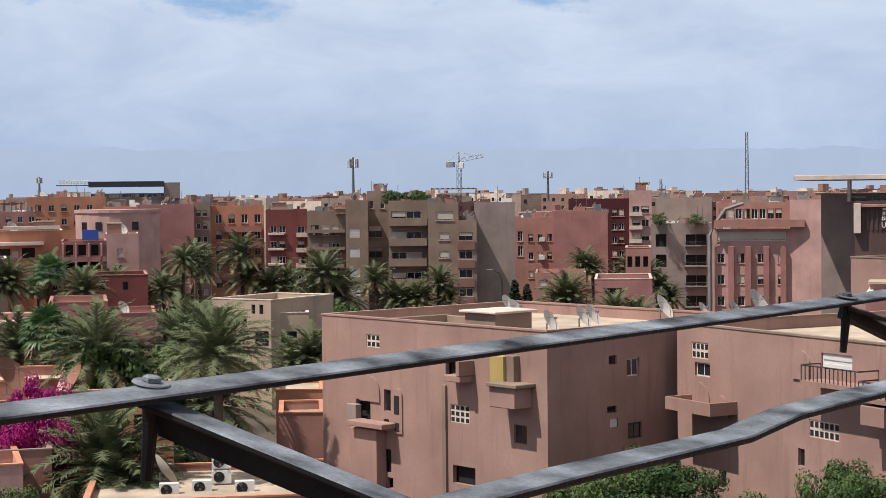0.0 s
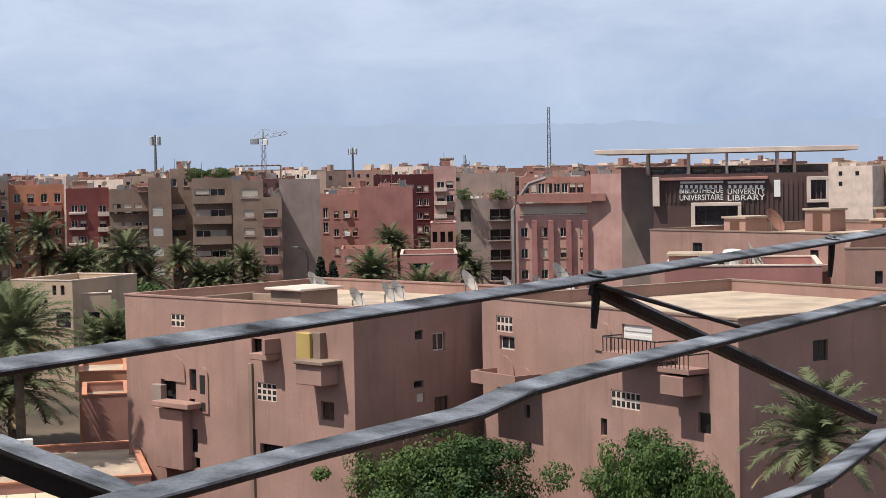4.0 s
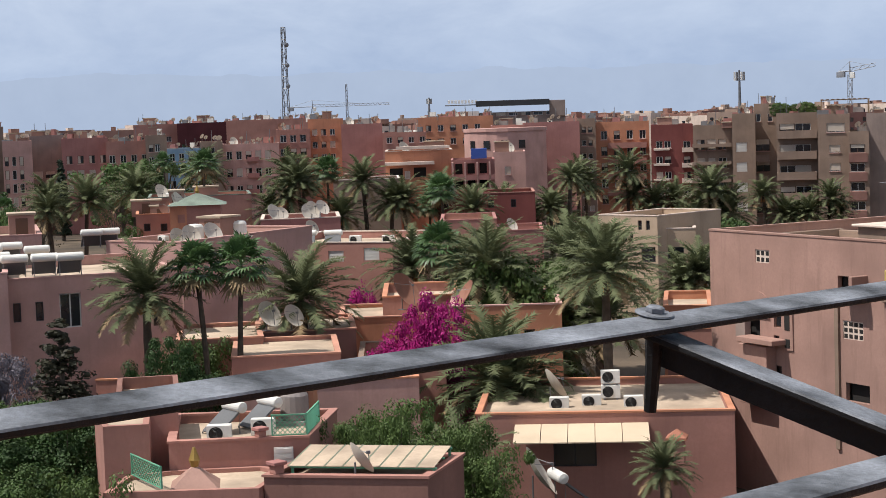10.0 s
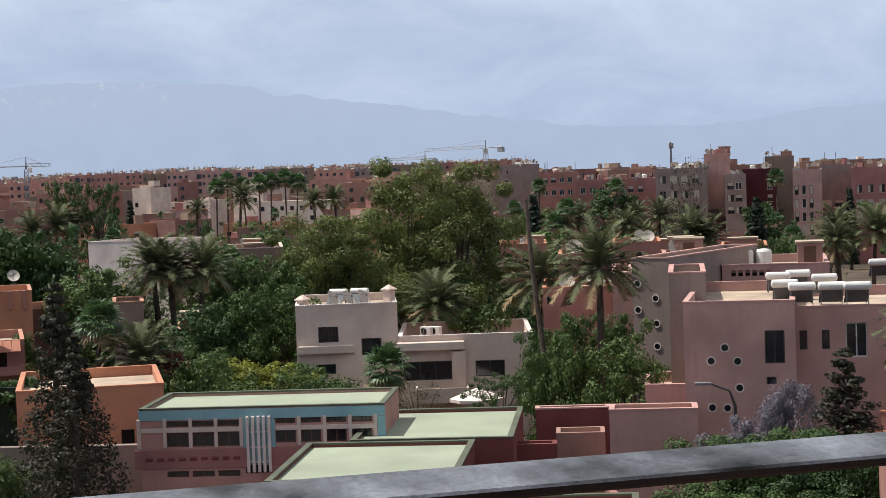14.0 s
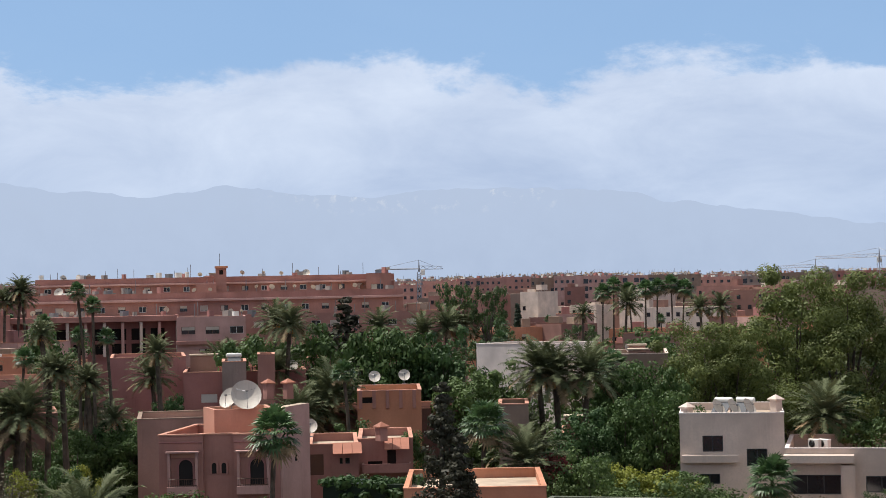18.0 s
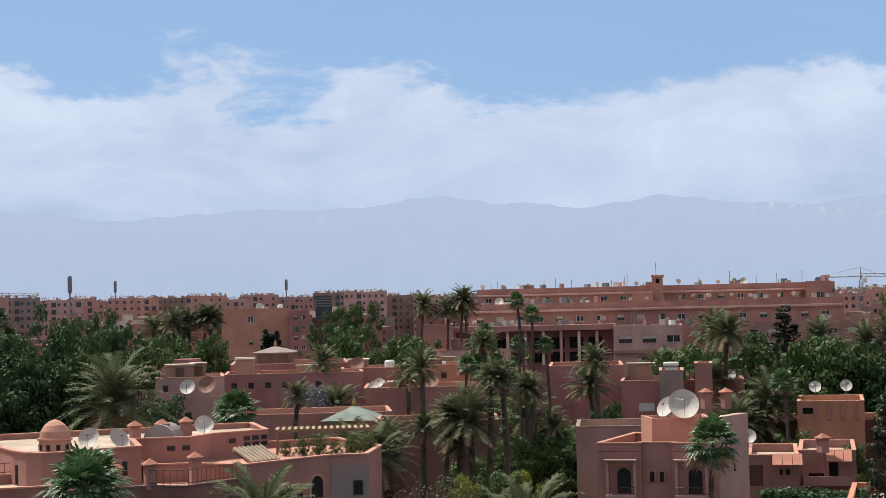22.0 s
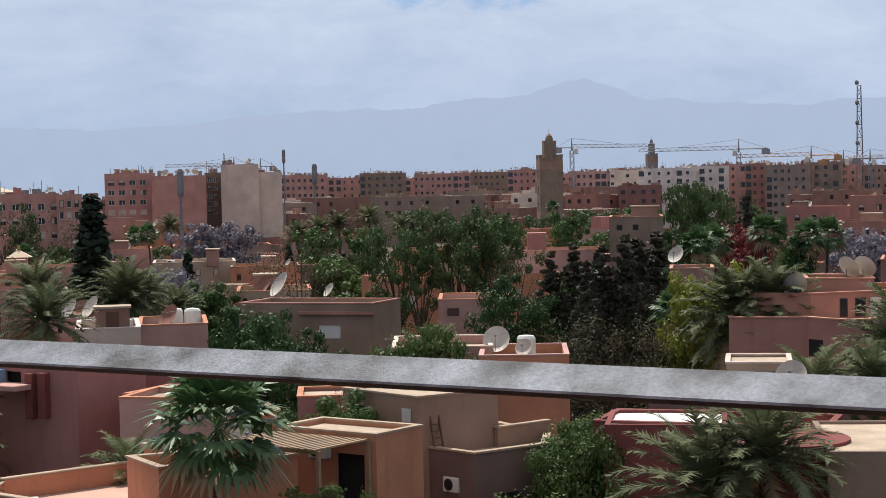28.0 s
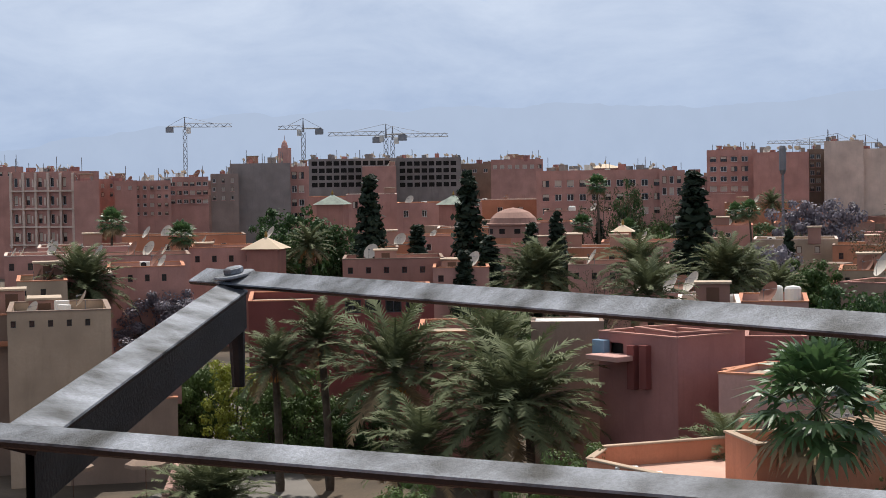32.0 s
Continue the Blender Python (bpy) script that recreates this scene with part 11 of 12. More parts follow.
tre = house(-97.92, -20.29, 100.0, 5.87, 8, 8.93, "plaster_pink", "low roof with a planted trellis", coping="plaster_pale")
tre_b = house(-94.87, -14.70, 97.3, 5.00, 7, 8.75, "plaster_orange", "low orange roof with a flat top", coping="plaster_pink")
clutter(tre_b, 303, 3)
orp = house(-186.11, -38.24, 100.0, 10.54, 10, 11.52, "plaster_orange", "orange house behind a pine", coping="plaster_orange")
orq = house(-127.98, -22.83, 98.9, 5.51, 8, 9.79, "plaster_pink", "salmon house among trunks", front=[(0.66, 8.57, 0.9, 0.6, "dark")], coping="plaster_orange")

# ---------------------------------------------------------------- east quarter, villas
ev_0 = house(-97.83, -93.03, 132.8, 3.76, 9, 10.61, "plaster_cream", "flat-roofed salmon villa among packed roofs", front=[*grid(0.30, 1.46, 2, 9.54, 0.00, 1, 0.4, 0.5, "dark")], coping="plaster_orange")
clutter(ev_0, 320, 3)
ev_1 = house(-103.66, -94.10, 131.4, 4.16, 9, 10.69, "plaster_coral", "flat-roofed salmon villa among packed roofs", front=[*grid(0.33, 1.64, 2, 9.57, 0.00, 1, 0.4, 0.5, "dark")], coping="plaster_pale")
clutter(ev_1, 321, 3)
ev_2 = house(-75.64, -72.82, 132.3, 6.03, 9, 10.44, "plaster_cream", "flat-roofed salmon villa among packed roofs", front=[*grid(0.19, 1.08, 5, 9.55, 0.00, 1, 0.3, 0.4, "dark")], coping="plaster_tan")
clutter(ev_2, 322, 3)
ev_3 = house(-113.70, -97.83, 129.4, 6.65, 9, 10.79, "plaster_coral", "flat-roofed salmon villa among packed roofs", front=[*grid(0.38, 1.43, 4, 9.56, 0.00, 1, 0.4, 0.6, "dark")], coping="plaster_orange")
clutter(ev_3, 323, 3)
ev_4 = house(-135.62, -125.82, 131.3, 9.84, 9, 11.34, "plaster_coral", "flat-roofed salmon villa among packed roofs", front=[*grid(0.50, 1.73, 5, 9.82, 0.00, 1, 0.5, 0.7, "dark")], coping="plaster_pale")
clutter(ev_4, 324, 3)
ev_5 = house(-156.65, -132.23, 128.2, 14.38, 9, 11.72, "plaster_orange", "flat-roofed salmon villa among packed roofs", front=[*grid(0.61, 2.18, 6, 10.00, 0.00, 1, 0.6, 0.8, "far")], coping="plaster_tan")
clutter(ev_5, 325, 2)
ev_6 = house(-149.75, -116.94, 126.7, 8.55, 9, 10.80, "plaster_coral", "flat-roofed salmon villa among packed roofs", front=[*grid(0.56, 1.83, 4, 9.25, 0.00, 1, 0.5, 0.7, "dark")], coping="plaster_orange")
clutter(ev_6, 326, 3)
ev_7 = house(-126.07, -121.37, 132.8, 6.49, 9, 10.95, "plaster_coral", "flat-roofed salmon villa among packed roofs", front=[*grid(0.45, 1.80, 3, 9.55, 0.00, 1, 0.5, 0.7, "dark")], coping="plaster_pale")
clutter(ev_7, 327, 3)
ev_8 = house(-129.32, -113.40, 129.6, 9.79, 9, 10.87, "plaster_coral", "flat-roofed salmon villa among packed roofs", front=[*grid(0.46, 1.74, 5, 9.44, 0.00, 1, 0.5, 0.7, "dark")], coping="plaster_tan")
clutter(ev_8, 328, 3)
ev_9 = house(-272.02, -186.83, 123.4, 12.87, 9, 14.76, "plaster_coral", "flat-roofed salmon villa among packed roofs", front=[*grid(1.19, 3.57, 3, 12.10, 0.00, 1, 1.0, 1.3, "far")], coping="plaster_orange")
clutter(ev_9, 329, 2)
ev_10 = house(-252.15, -162.54, 122.0, 8.80, 9, 15.41, "plaster_coral", "flat-roofed salmon villa among packed roofs", front=[*grid(1.10, 3.42, 2, 13.01, 0.00, 1, 0.9, 1.2, "far")], coping="plaster_pale")
clutter(ev_10, 330, 2)
ev_11 = house(-160.69, -101.38, 121.4, 5.57, 9, 10.75, "plaster_orange", "flat-roofed salmon villa among packed roofs", front=[*grid(0.60, 2.17, 2, 9.23, 0.00, 1, 0.6, 0.7, "dark")], coping="plaster_tan")
clutter(ev_11, 331, 3)
ev_12 = house(-175.48, -105.97, 120.2, 6.69, 9, 11.12, "plaster_coral", "flat-roofed salmon villa among packed roofs", front=[*grid(0.67, 2.68, 2, 9.47, 0.00, 1, 0.6, 0.8, "far")], coping="plaster_orange")
clutter(ev_12, 332, 2)
ev_13 = house(-195.21, -111.88, 118.6, 9.54, 9, 11.47, "plaster_orange", "flat-roofed salmon villa among packed roofs", front=[*grid(0.76, 2.69, 3, 9.65, 0.00, 1, 0.7, 0.9, "far")], coping="plaster_pale")
clutter(ev_13, 333, 2)
ev_14 = house(-162.85, -87.77, 116.9, 9.03, 9, 10.44, "plaster_coral", "flat-roofed salmon villa among packed roofs", front=[*grid(0.60, 1.96, 4, 8.94, 0.00, 1, 0.5, 0.7, "dark")], coping="plaster_tan")
clutter(ev_14, 334, 3)
ev_15 = house(-213.10, -110.41, 116.4, 8.59, 9, 11.67, "plaster_coral", "flat-roofed salmon villa among packed roofs", front=[*grid(0.84, 2.35, 3, 9.74, 0.00, 1, 0.7, 0.9, "far")], coping="plaster_orange")
clutter(ev_15, 335, 2)
ev_16 = house(-171.19, -82.43, 114.5, 8.00, 9, 10.12, "plaster_orange", "flat-roofed salmon villa among packed roofs", front=[*grid(0.63, 2.26, 3, 8.60, 0.00, 1, 0.6, 0.7, "dark")], coping="plaster_pale")
clutter(ev_16, 336, 3)
ev_17 = house(-144.38, -68.94, 113.9, 9.30, 9, 9.79, "plaster_coral", "flat-roofed salmon villa among packed roofs", front=[*grid(0.51, 1.66, 5, 8.50, 0.00, 1, 0.5, 0.6, "dark")], coping="plaster_tan")
clutter(ev_17, 337, 3)
ev_18 = house(-239.69, -144.74, 119.7, 13.70, 9, 14.08, "plaster_coral", "flat-roofed salmon villa among packed roofs", front=[*grid(1.01, 2.97, 4, 11.80, 0.00, 1, 0.8, 1.1, "far")], coping="plaster_orange")
clutter(ev_18, 338, 2)
ev_19 = house(-263.15, -144.05, 117.5, 12.71, 9, 14.10, "plaster_orange", "flat-roofed salmon villa among packed roofs", front=[*grid(1.09, 3.59, 3, 11.68, 0.00, 1, 0.9, 1.2, "far")], coping="plaster_pale")
clutter(ev_19, 339, 2)
ev_20 = house(-237.63, -117.29, 115.2, 10.31, 9, 12.67, "plaster_coral", "flat-roofed salmon villa among packed roofs", front=[*grid(0.95, 2.87, 3, 10.54, 0.00, 1, 0.8, 1.0, "far")], coping="plaster_tan")
clutter(ev_20, 340, 2)
ev_21 = house(-191.23, -86.79, 113.1, 9.47, 9, 9.92, "plaster_coral", "flat-roofed salmon villa among packed roofs", front=[*grid(0.71, 2.03, 4, 8.24, 0.00, 1, 0.6, 0.8, "far")], coping="plaster_orange")
clutter(ev_21, 341, 2)
ev_22 = house(-305.55, -124.65, 111.1, 12.64, 9, 14.26, "plaster_coral", "flat-roofed salmon villa among packed roofs", front=[*grid(1.22, 3.52, 3, 11.63, 0.00, 1, 1.0, 1.3, "far")], coping="plaster_pale")
clutter(ev_22, 342, 2)
ev_23 = house(-281.25, -104.39, 109.1, 13.25, 9, 13.02, "plaster_orange", "flat-roofed salmon villa among packed roofs", front=[*grid(1.09, 2.85, 4, 10.63, 0.00, 1, 0.9, 1.2, "far")], coping="plaster_tan")
clutter(ev_23, 343, 2)
ev_24 = house(-223.64, -87.09, 110.4, 7.63, 9, 10.96, "plaster_coral", "flat-roofed salmon villa among packed roofs", front=[*grid(0.85, 3.06, 2, 9.07, 0.00, 1, 0.7, 0.9, "far")], coping="plaster_orange")
clutter(ev_24, 344, 2)
ev_25 = house(-188.58, -66.61, 108.1, 9.40, 9, 10.46, "plaster_cream", "flat-roofed salmon villa among packed roofs", front=[*grid(0.69, 2.04, 4, 8.89, 0.00, 1, 0.6, 0.8, "far")], coping="plaster_pale")
clutter(ev_25, 345, 2)
ev_26 = house(-186.54, -56.82, 105.8, 7.80, 9, 9.96, "plaster_orange", "flat-roofed salmon villa among packed roofs", front=[*grid(0.68, 2.21, 3, 8.45, 0.00, 1, 0.5, 0.7, "dark")], coping="plaster_tan")
clutter(ev_26, 346, 2)
ev_27 = house(-143.63, -43.26, 105.5, 6.45, 9, 9.66, "plaster_cream", "flat-roofed salmon villa among packed roofs", front=[*grid(0.51, 1.39, 4, 8.51, 0.00, 1, 0.4, 0.6, "dark")], coping="plaster_orange")
clutter(ev_27, 347, 3)
ev_28 = house(-355.21, -224.10, 121.7, 8.21, 9, 21.15, "plaster_coral", "flat-roofed salmon villa among packed roofs", front=[*grid(1.65, 0.00, 1, 17.83, 0.00, 1, 1.2, 1.6, "far")], coping="plaster_pale")
clutter(ev_28, 348, 2)
ev_29 = house(-138.39, -89.85, 121.3, 9.68, 9, 10.39, "plaster_salmon", "flat-roofed salmon villa among packed roofs", front=[*grid(0.50, 1.72, 5, 9.03, 0.00, 1, 0.5, 0.6, "dark")], coping="plaster_tan")
clutter(ev_29, 349, 3)
ev_30 = house(-136.82, -79.01, 119.1, 5.16, 9, 9.80, "plaster_coral", "flat-roofed salmon villa among packed roofs", front=[*grid(0.48, 2.07, 2, 8.53, 0.00, 1, 0.5, 0.6, "dark")], coping="plaster_orange")
clutter(ev_30, 350, 3)
ev_31 = house(-108.38, -46.67, 112.0, 5.30, 9, 9.98, "plaster_coral", "flat-roofed salmon villa among packed roofs", front=[*grid(0.37, 1.14, 4, 9.04, 0.00, 1, 0.3, 0.5, "dark")], coping="plaster_pale")
clutter(ev_31, 351, 3)
house(-152.23, -96.04, 121.7, 3.52, 6, 10.84, "plaster_orange", "orange loggia with pillars", front=[*grid(0.34, 0.82, 3, 9.75, 0.00, 1, 0.6, 0.6, "hole")], coping="plaster_tan")
hip_roof(-217.4, -142.6, 14.35, 5, 5, 1.5, 110, "tile_green")
hip_roof(-235.6, -132.0, 13.91, 5, 5, 1.5, 110, "tile_green")
hip_roof(-154.7, -110.3, 10.63, 4.5, 4.5, 1.3, 110, "canvas")
hip_roof(-196.9, -86.4, 11.10, 3, 3, 0.9, 110, "canvas")
dome_room(-186.6, -96.3, 10.74, 3.0, 3.6, "plaster_brown")
dish(-127.4, -112.6, 10.69, 60, 0.7)
dish(-128.6, -111.2, 10.54, 60, 0.7)
dish(-154.8, -126.7, 11.48, 60, 0.7)
dish(-203.3, -127.5, 12.51, 60, 0.7)
dish(-159.2, -112.6, 11.37, 60, 0.7)
dish(-166.6, -91.3, 9.94, 60, 0.7)
dish(-272.0, -186.8, 20.12, 60, 0.7)

# ---------------------------------------------------------------- east skyline
es_a = house(-209.84, -200.16, 102.2, 11.85, 8, 20.05, "plaster_coral", "ornate salmon flats with tall framed windows", front=[*grid(0.74, 2.21, 5, 8.72, 2.95, 4, 0.7, 1.5, "far")], **FLATS)
add_box(es_a, "pilaster", "plaster_pale", 0.09, 0.51, -0.35, -0.004, 7.67, 19.96)
add_box(es_a, "pilaster", "plaster_pale", 2.38, 2.80, -0.35, -0.004, 7.66, 19.92)
add_box(es_a, "pilaster", "plaster_pale", 4.66, 5.07, -0.35, -0.004, 7.66, 19.89)
add_box(es_a, "pilaster", "plaster_pale", 6.93, 7.34, -0.35, -0.004, 7.65, 19.85)
add_box(es_a, "pilaster", "plaster_pale", 9.18, 9.59, -0.35, -0.004, 7.65, 19.82)
add_box(es_a, "pilaster", "plaster_pale", 11.43, 11.83, -0.35, -0.004, 7.64, 19.78)
add_box(es_a, "floor_band", "plaster_pale", 0.28, 12.10, -0.50, -0.004, 16.77, 17.05)
add_box(es_a, "window_post", "plaster_pale", 1.90, 2.21, -0.20, -0.004, 17.55, 18.83)
add_box(es_a, "window_post", "plaster_pale", 4.18, 4.49, -0.20, -0.004, 17.52, 18.80)
add_box(es_a, "window_post", "plaster_pale", 6.44, 6.75, -0.20, -0.004, 17.50, 18.77)
add_box(es_a, "window_post", "plaster_pale", 8.70, 9.01, -0.20, -0.004, 17.47, 18.74)
add_box(es_a, "floor_band", "plaster_pale", 0.19, 12.03, -0.50, -0.004, 13.86, 14.14)
add_box(es_a, "window_post", "plaster_pale", 1.81, 2.13, -0.20, -0.004, 14.63, 15.91)
add_box(es_a, "window_post", "plaster_pale", 4.09, 4.41, -0.20, -0.004, 14.60, 15.88)
add_box(es_a, "window_post", "plaster_pale", 6.36, 6.67, -0.20, -0.004, 14.58, 15.86)
add_box(es_a, "window_post", "plaster_pale", 8.62, 8.93, -0.20, -0.004, 14.56, 15.83)
add_box(es_a, "floor_band", "plaster_pale", 0.11, 11.95, -0.50, -0.004, 10.95, 11.22)
add_box(es_a, "window_post", "plaster_pale", 1.73, 2.04, -0.20, -0.004, 11.69, 12.98)
add_box(es_a, "window_post", "plaster_pale", 4.01, 4.32, -0.20, -0.004, 11.68, 12.96)
add_box(es_a, "window_post", "plaster_pale", 6.28, 6.59, -0.20, -0.004, 11.66, 12.94)
add_box(es_a, "window_post", "plaster_pale", 8.54, 8.85, -0.20, -0.004, 11.65, 12.92)
add_box(es_a, "floor_band", "plaster_pale", 0.02, 11.87, -0.50, -0.004, 8.03, 8.30)
add_box(es_a, "window_post", "plaster_pale", 1.65, 1.96, -0.20, -0.004, 8.76, 10.04)
add_box(es_a, "window_post", "plaster_pale", 3.93, 4.24, -0.20, -0.004, 8.75, 10.03)
add_box(es_a, "window_post", "plaster_pale", 6.20, 6.51, -0.20, -0.004, 8.74, 10.02)
add_box(es_a, "window_post", "plaster_pale", 8.46, 8.77, -0.20, -0.004, 8.74, 10.01)
clutter(es_a, 341, 2)
es_b = house(-201.46, -179.13, 131.2, 3.79, 15, 18.49, "plaster_coral", "rose flats with balconies", **FLATS)
clutter(es_b, 2394, 2)
es_b1 = house(-222.46, -192.28, 130.5, 2.97, 15, 18.75, "plaster_coral", "rose flats with balconies", front=[*grid(0.34, 1.45, 2, 15.80, 1.44, 2, 0.5, 0.7, "far")], **FLATS)
clutter(es_b1, 2395, 2)
es_c = house(-213.64, -181.50, 130.0, 3.54, 15, 18.41, "plaster_coral", "lit orange gable of flats", front=[*grid(0.36, 1.77, 2, 16.95, 0.00, 1, 0.6, 0.6, "far")], **FLATS)
clutter(es_c, 2401, 2)
es_d = house(-220.96, -183.55, 129.1, 5.93, 15, 18.38, "plaster_coral", "orange flats with balconies", front=[*grid(0.25, 1.16, 5, 12.65, 1.41, 4, 0.6, 0.6, "far")], **FLATS)
clutter(es_d, 2408, 2)
es_e = house(-230.40, -185.30, 128.1, 7.73, 15, 18.89, "plaster_coral", "long salmon flats with a flat roof", front=[*grid(0.25, 1.09, 7, 14.39, 1.48, 3, 0.8, 0.7, "far")], **FLATS)
clutter(es_e, 2415, 2)
es_e1 = house(-236.60, -179.82, 126.8, 4.68, 15, 19.35, "plaster_grey", "long salmon flats with a flat roof", front=[*grid(0.32, 1.53, 3, 14.87, 1.47, 3, 0.5, 0.7, "far")], **FLATS)
clutter(es_e1, 2416, 2)
es_f = house(-243.53, -240.25, 133.9, 8.38, 15, 21.47, "plaster_coral", "salmon flats with a flat roof", front=[*grid(0.47, 1.67, 5, 19.69, 0.00, 1, 0.7, 0.8, "far")], **FLATS)
clutter(es_f, 2422, 2)
es_g = house(-240.82, -178.90, 125.6, 10.36, 15, 21.06, "concrete", "blank grey gable wall of flats", **FLATS)
es_h = house(-248.27, -171.94, 124.4, 3.62, 13, 20.45, "plaster_coral", "narrow salmon flats with balconies", front=[*grid(0.60, 1.24, 2, 11.19, 2.36, 4, 0.9, 1.2, "far")], **FLATS)
clutter(es_g, 347, 3)
clutter(es_h, 348, 2)
minaret(-283.3, -196.9, 0, 3.8, 26.6, "stepped salmon minaret behind flats")
es_i = house(-356.41, -240.56, 122.6, 21.69, 18, 23.23, "concrete", "grey concrete frame of flats under construction", front=[*grid(0.77, 1.81, 11, 16.23, 1.77, 4, 1.4, 1.1, "hole")], **FLATS)
es_j = house(-376.65, -227.46, 120.1, 16.51, 18, 23.32, "concrete", "grey concrete frame of flats under construction", front=[*grid(0.92, 1.85, 8, 15.93, 1.79, 4, 1.4, 1.1, "hole")], **FLATS)
es_k = house(-400.64, -222.39, 118.5, 8.67, 15, 21.80, "plaster_tan", "tan flats on the skyline", front=[*grid(0.61, 2.89, 3, 19.35, 0.00, 1, 1.1, 1.0, "far")], **FLATS)
clutter(es_k, 2457, 2)
es_l = house(-384.89, -204.54, 117.1, 13.06, 15, 22.49, "plaster_coral", "rose flats on the skyline", front=[*grid(0.47, 1.87, 7, 20.12, 0.00, 1, 1.0, 1.0, "far")], **FLATS)
clutter(es_l, 2464, 2)
es_m = house(-255.03, -127.22, 114.4, 20.56, 16, 18.97, "plaster_coral", "long salmon block with rows of windows", front=[*grid(1.01, 2.02, 10, 11.74, 2.26, 3, 1.1, 1.1, "far")], **FLATS)
es_n = house(-262.44, -108.54, 112.1, 4.10, 16, 18.75, "plaster_coral", "lit gable with white windows", front=[*grid(0.45, 1.18, 3, 14.75, 1.87, 2, 0.7, 1.2, "far")], **FLATS)
clutter(es_m, 353, 3)
es_o = house(-308.24, -117.84, 110.1, 9.39, 15, 22.54, "plaster_coral", "rose flats with bands of windows", front=[*grid(0.59, 1.95, 5, 14.73, 1.86, 4, 1.2, 1.0, "far")], **FLATS)
es_p = house(-306.51, -108.05, 108.5, 10.06, 15, 21.90, "plaster_coral", "pink blank gable of flats", **FLATS)
es_q = house(-319.14, -101.85, 107.4, 3.44, 12, 22.47, "plaster_tan", "narrow tan flats with a flat roof", front=[*grid(0.51, 1.14, 2, 14.53, 1.52, 5, 0.8, 0.9, "far")], **FLATS)
clutter(es_p, 354, 2)
clutter(es_o, 356, 2)
es_r = house(-315.30, -97.40, 106.5, 7.12, 14, 23.84, "plaster_pale", "tall blank pale tower of flats", **FLATS)
es_s = house(-318.20, -91.16, 105.6, 4.71, 14, 22.34, "plaster_pale", "tall blank pale tower of flats", **FLATS)
es_t = house(-675.6, -184.1, 104.6, 19.18, 15, 25.70, "plaster_coral", "salmon flats on the skyline", front=storeys(19.18, 25.70), **FLATS)
clutter(es_t, 2499, 2)
es_u = house(-742.8, -187.0, 103.4, 26.42, 15, 24.74, "plaster_coral", "rose flats on the skyline", front=storeys(26.42, 24.74), **FLATS)
clutter(es_u, 2506, 2)
es_u1 = house(-718.4, -160.7, 102.0, 19.79, 15, 26.24, "plaster_tan", "rose flats on the skyline", front=storeys(19.79, 26.24), **FLATS)
clutter(es_u1, 2507, 2)
es_v = house(-773.0, -158.8, 101.2, 14.50, 15, 24.10, "plaster_coral", "salmon flats on the skyline", front=storeys(14.50, 24.10), **FLATS)
clutter(es_v, 2513, 2)
es_v1 = house(-728.0, -138.9, 100.1, 24.06, 15, 25.61, "plaster_coral", "salmon flats on the skyline", front=storeys(24.06, 25.61), **FLATS)
clutter(es_v1, 2514, 2)
es_v2 = house(-762.3, -125.8, 98.5, 29.54, 15, 26.09, "plaster_tan", "salmon flats on the skyline", front=storeys(29.54, 26.09), **FLATS)
clutter(es_v2, 2515, 2)
es_w = house(-724.1, -98.2, 97.2, 16.09, 15, 26.33, "plaster_coral", "rose flats on the skyline", front=storeys(16.09, 26.33), **FLATS)
clutter(es_w, 2520, 2)
es_x = house(-710.3, -73.8, 95.1, 27.11, 15, 24.18, "plaster_coral", "rose flats on the skyline", front=storeys(27.11, 24.18), **FLATS)
clutter(es_x, 2527, 2)
es_x1 = house(-725.0, -53.1, 93.9, 9.75, 15, 25.32, "plaster_grey", "rose flats on the skyline", front=storeys(9.75, 25.32), **FLATS)
clutter(es_x1, 2528, 2)
es_y = house(-726.5, -52.7, 93.8, 12.23, 15, 25.18, "plaster_coral", "salmon flats on the skyline", front=storeys(12.23, 25.18), **FLATS)
clutter(es_y, 2534, 2)
hip_roof(-300.9, -135.4, 19.45, 7, 7, 0.9, 110, "canvas", "white tent roof on a terrace")
crane(-463.4, -314.5, 0, 33.5, 8, 6, 304, "tower crane on the skyline", "crane_grey")
crane(-472.7, -369.6, 0, 35.8, 16, 6, 128, "tower crane on the skyline", "crane_grey")
crane(-460.7, -281.7, 0, 30.7, 18, 6, 301, "tower crane on the skyline", "crane_grey")
crane(-478.9, -290.3, 0, 30.5, 18, 6, 121, "tower crane on the skyline", "crane_grey")
crane(-670.4, -201.4, 0, 28.9, 28, 6, 277, "tower crane on the skyline", "crane_grey")
crane(-692.6, -196.7, 0, 28.6, 28, 6, 276, "tower crane on the skyline", "crane_grey")
flood_mast(-237.1, -79.3, 0, 17.9)
flood_mast(-320.1, -80.4, 0, 19.7)
flood_mast(-482.7, -130.2, 0, 26.9)

# ---------------------------------------------------------------- lane and gardens of the east
flat_patch("road", [(-117.3, -93.4), (-120.8, -88.9), (-79.0, -52.8), (-72.2, -34.5), (-54.1, -25.9), (-52.6, -46.2), (-71.4, -62.6), (-82.8, -64.6)], 0.03, "asphalt", "pale dusty lane between gardens", "road")
open_wall([(-59.8, -59.0), (-61.9, -50.6), (-75.1, -59.8)], 2.8, 0.4, "plaster_brown", "brown lane wall with a gate")
mud_h = house(-76.98, -71.41, 130.7, 7.91, 5, 5.00, "plaster_tan", "low brown mud house by the lane", coping="plaster_orange")
clutter(mud_h, 371, 3)
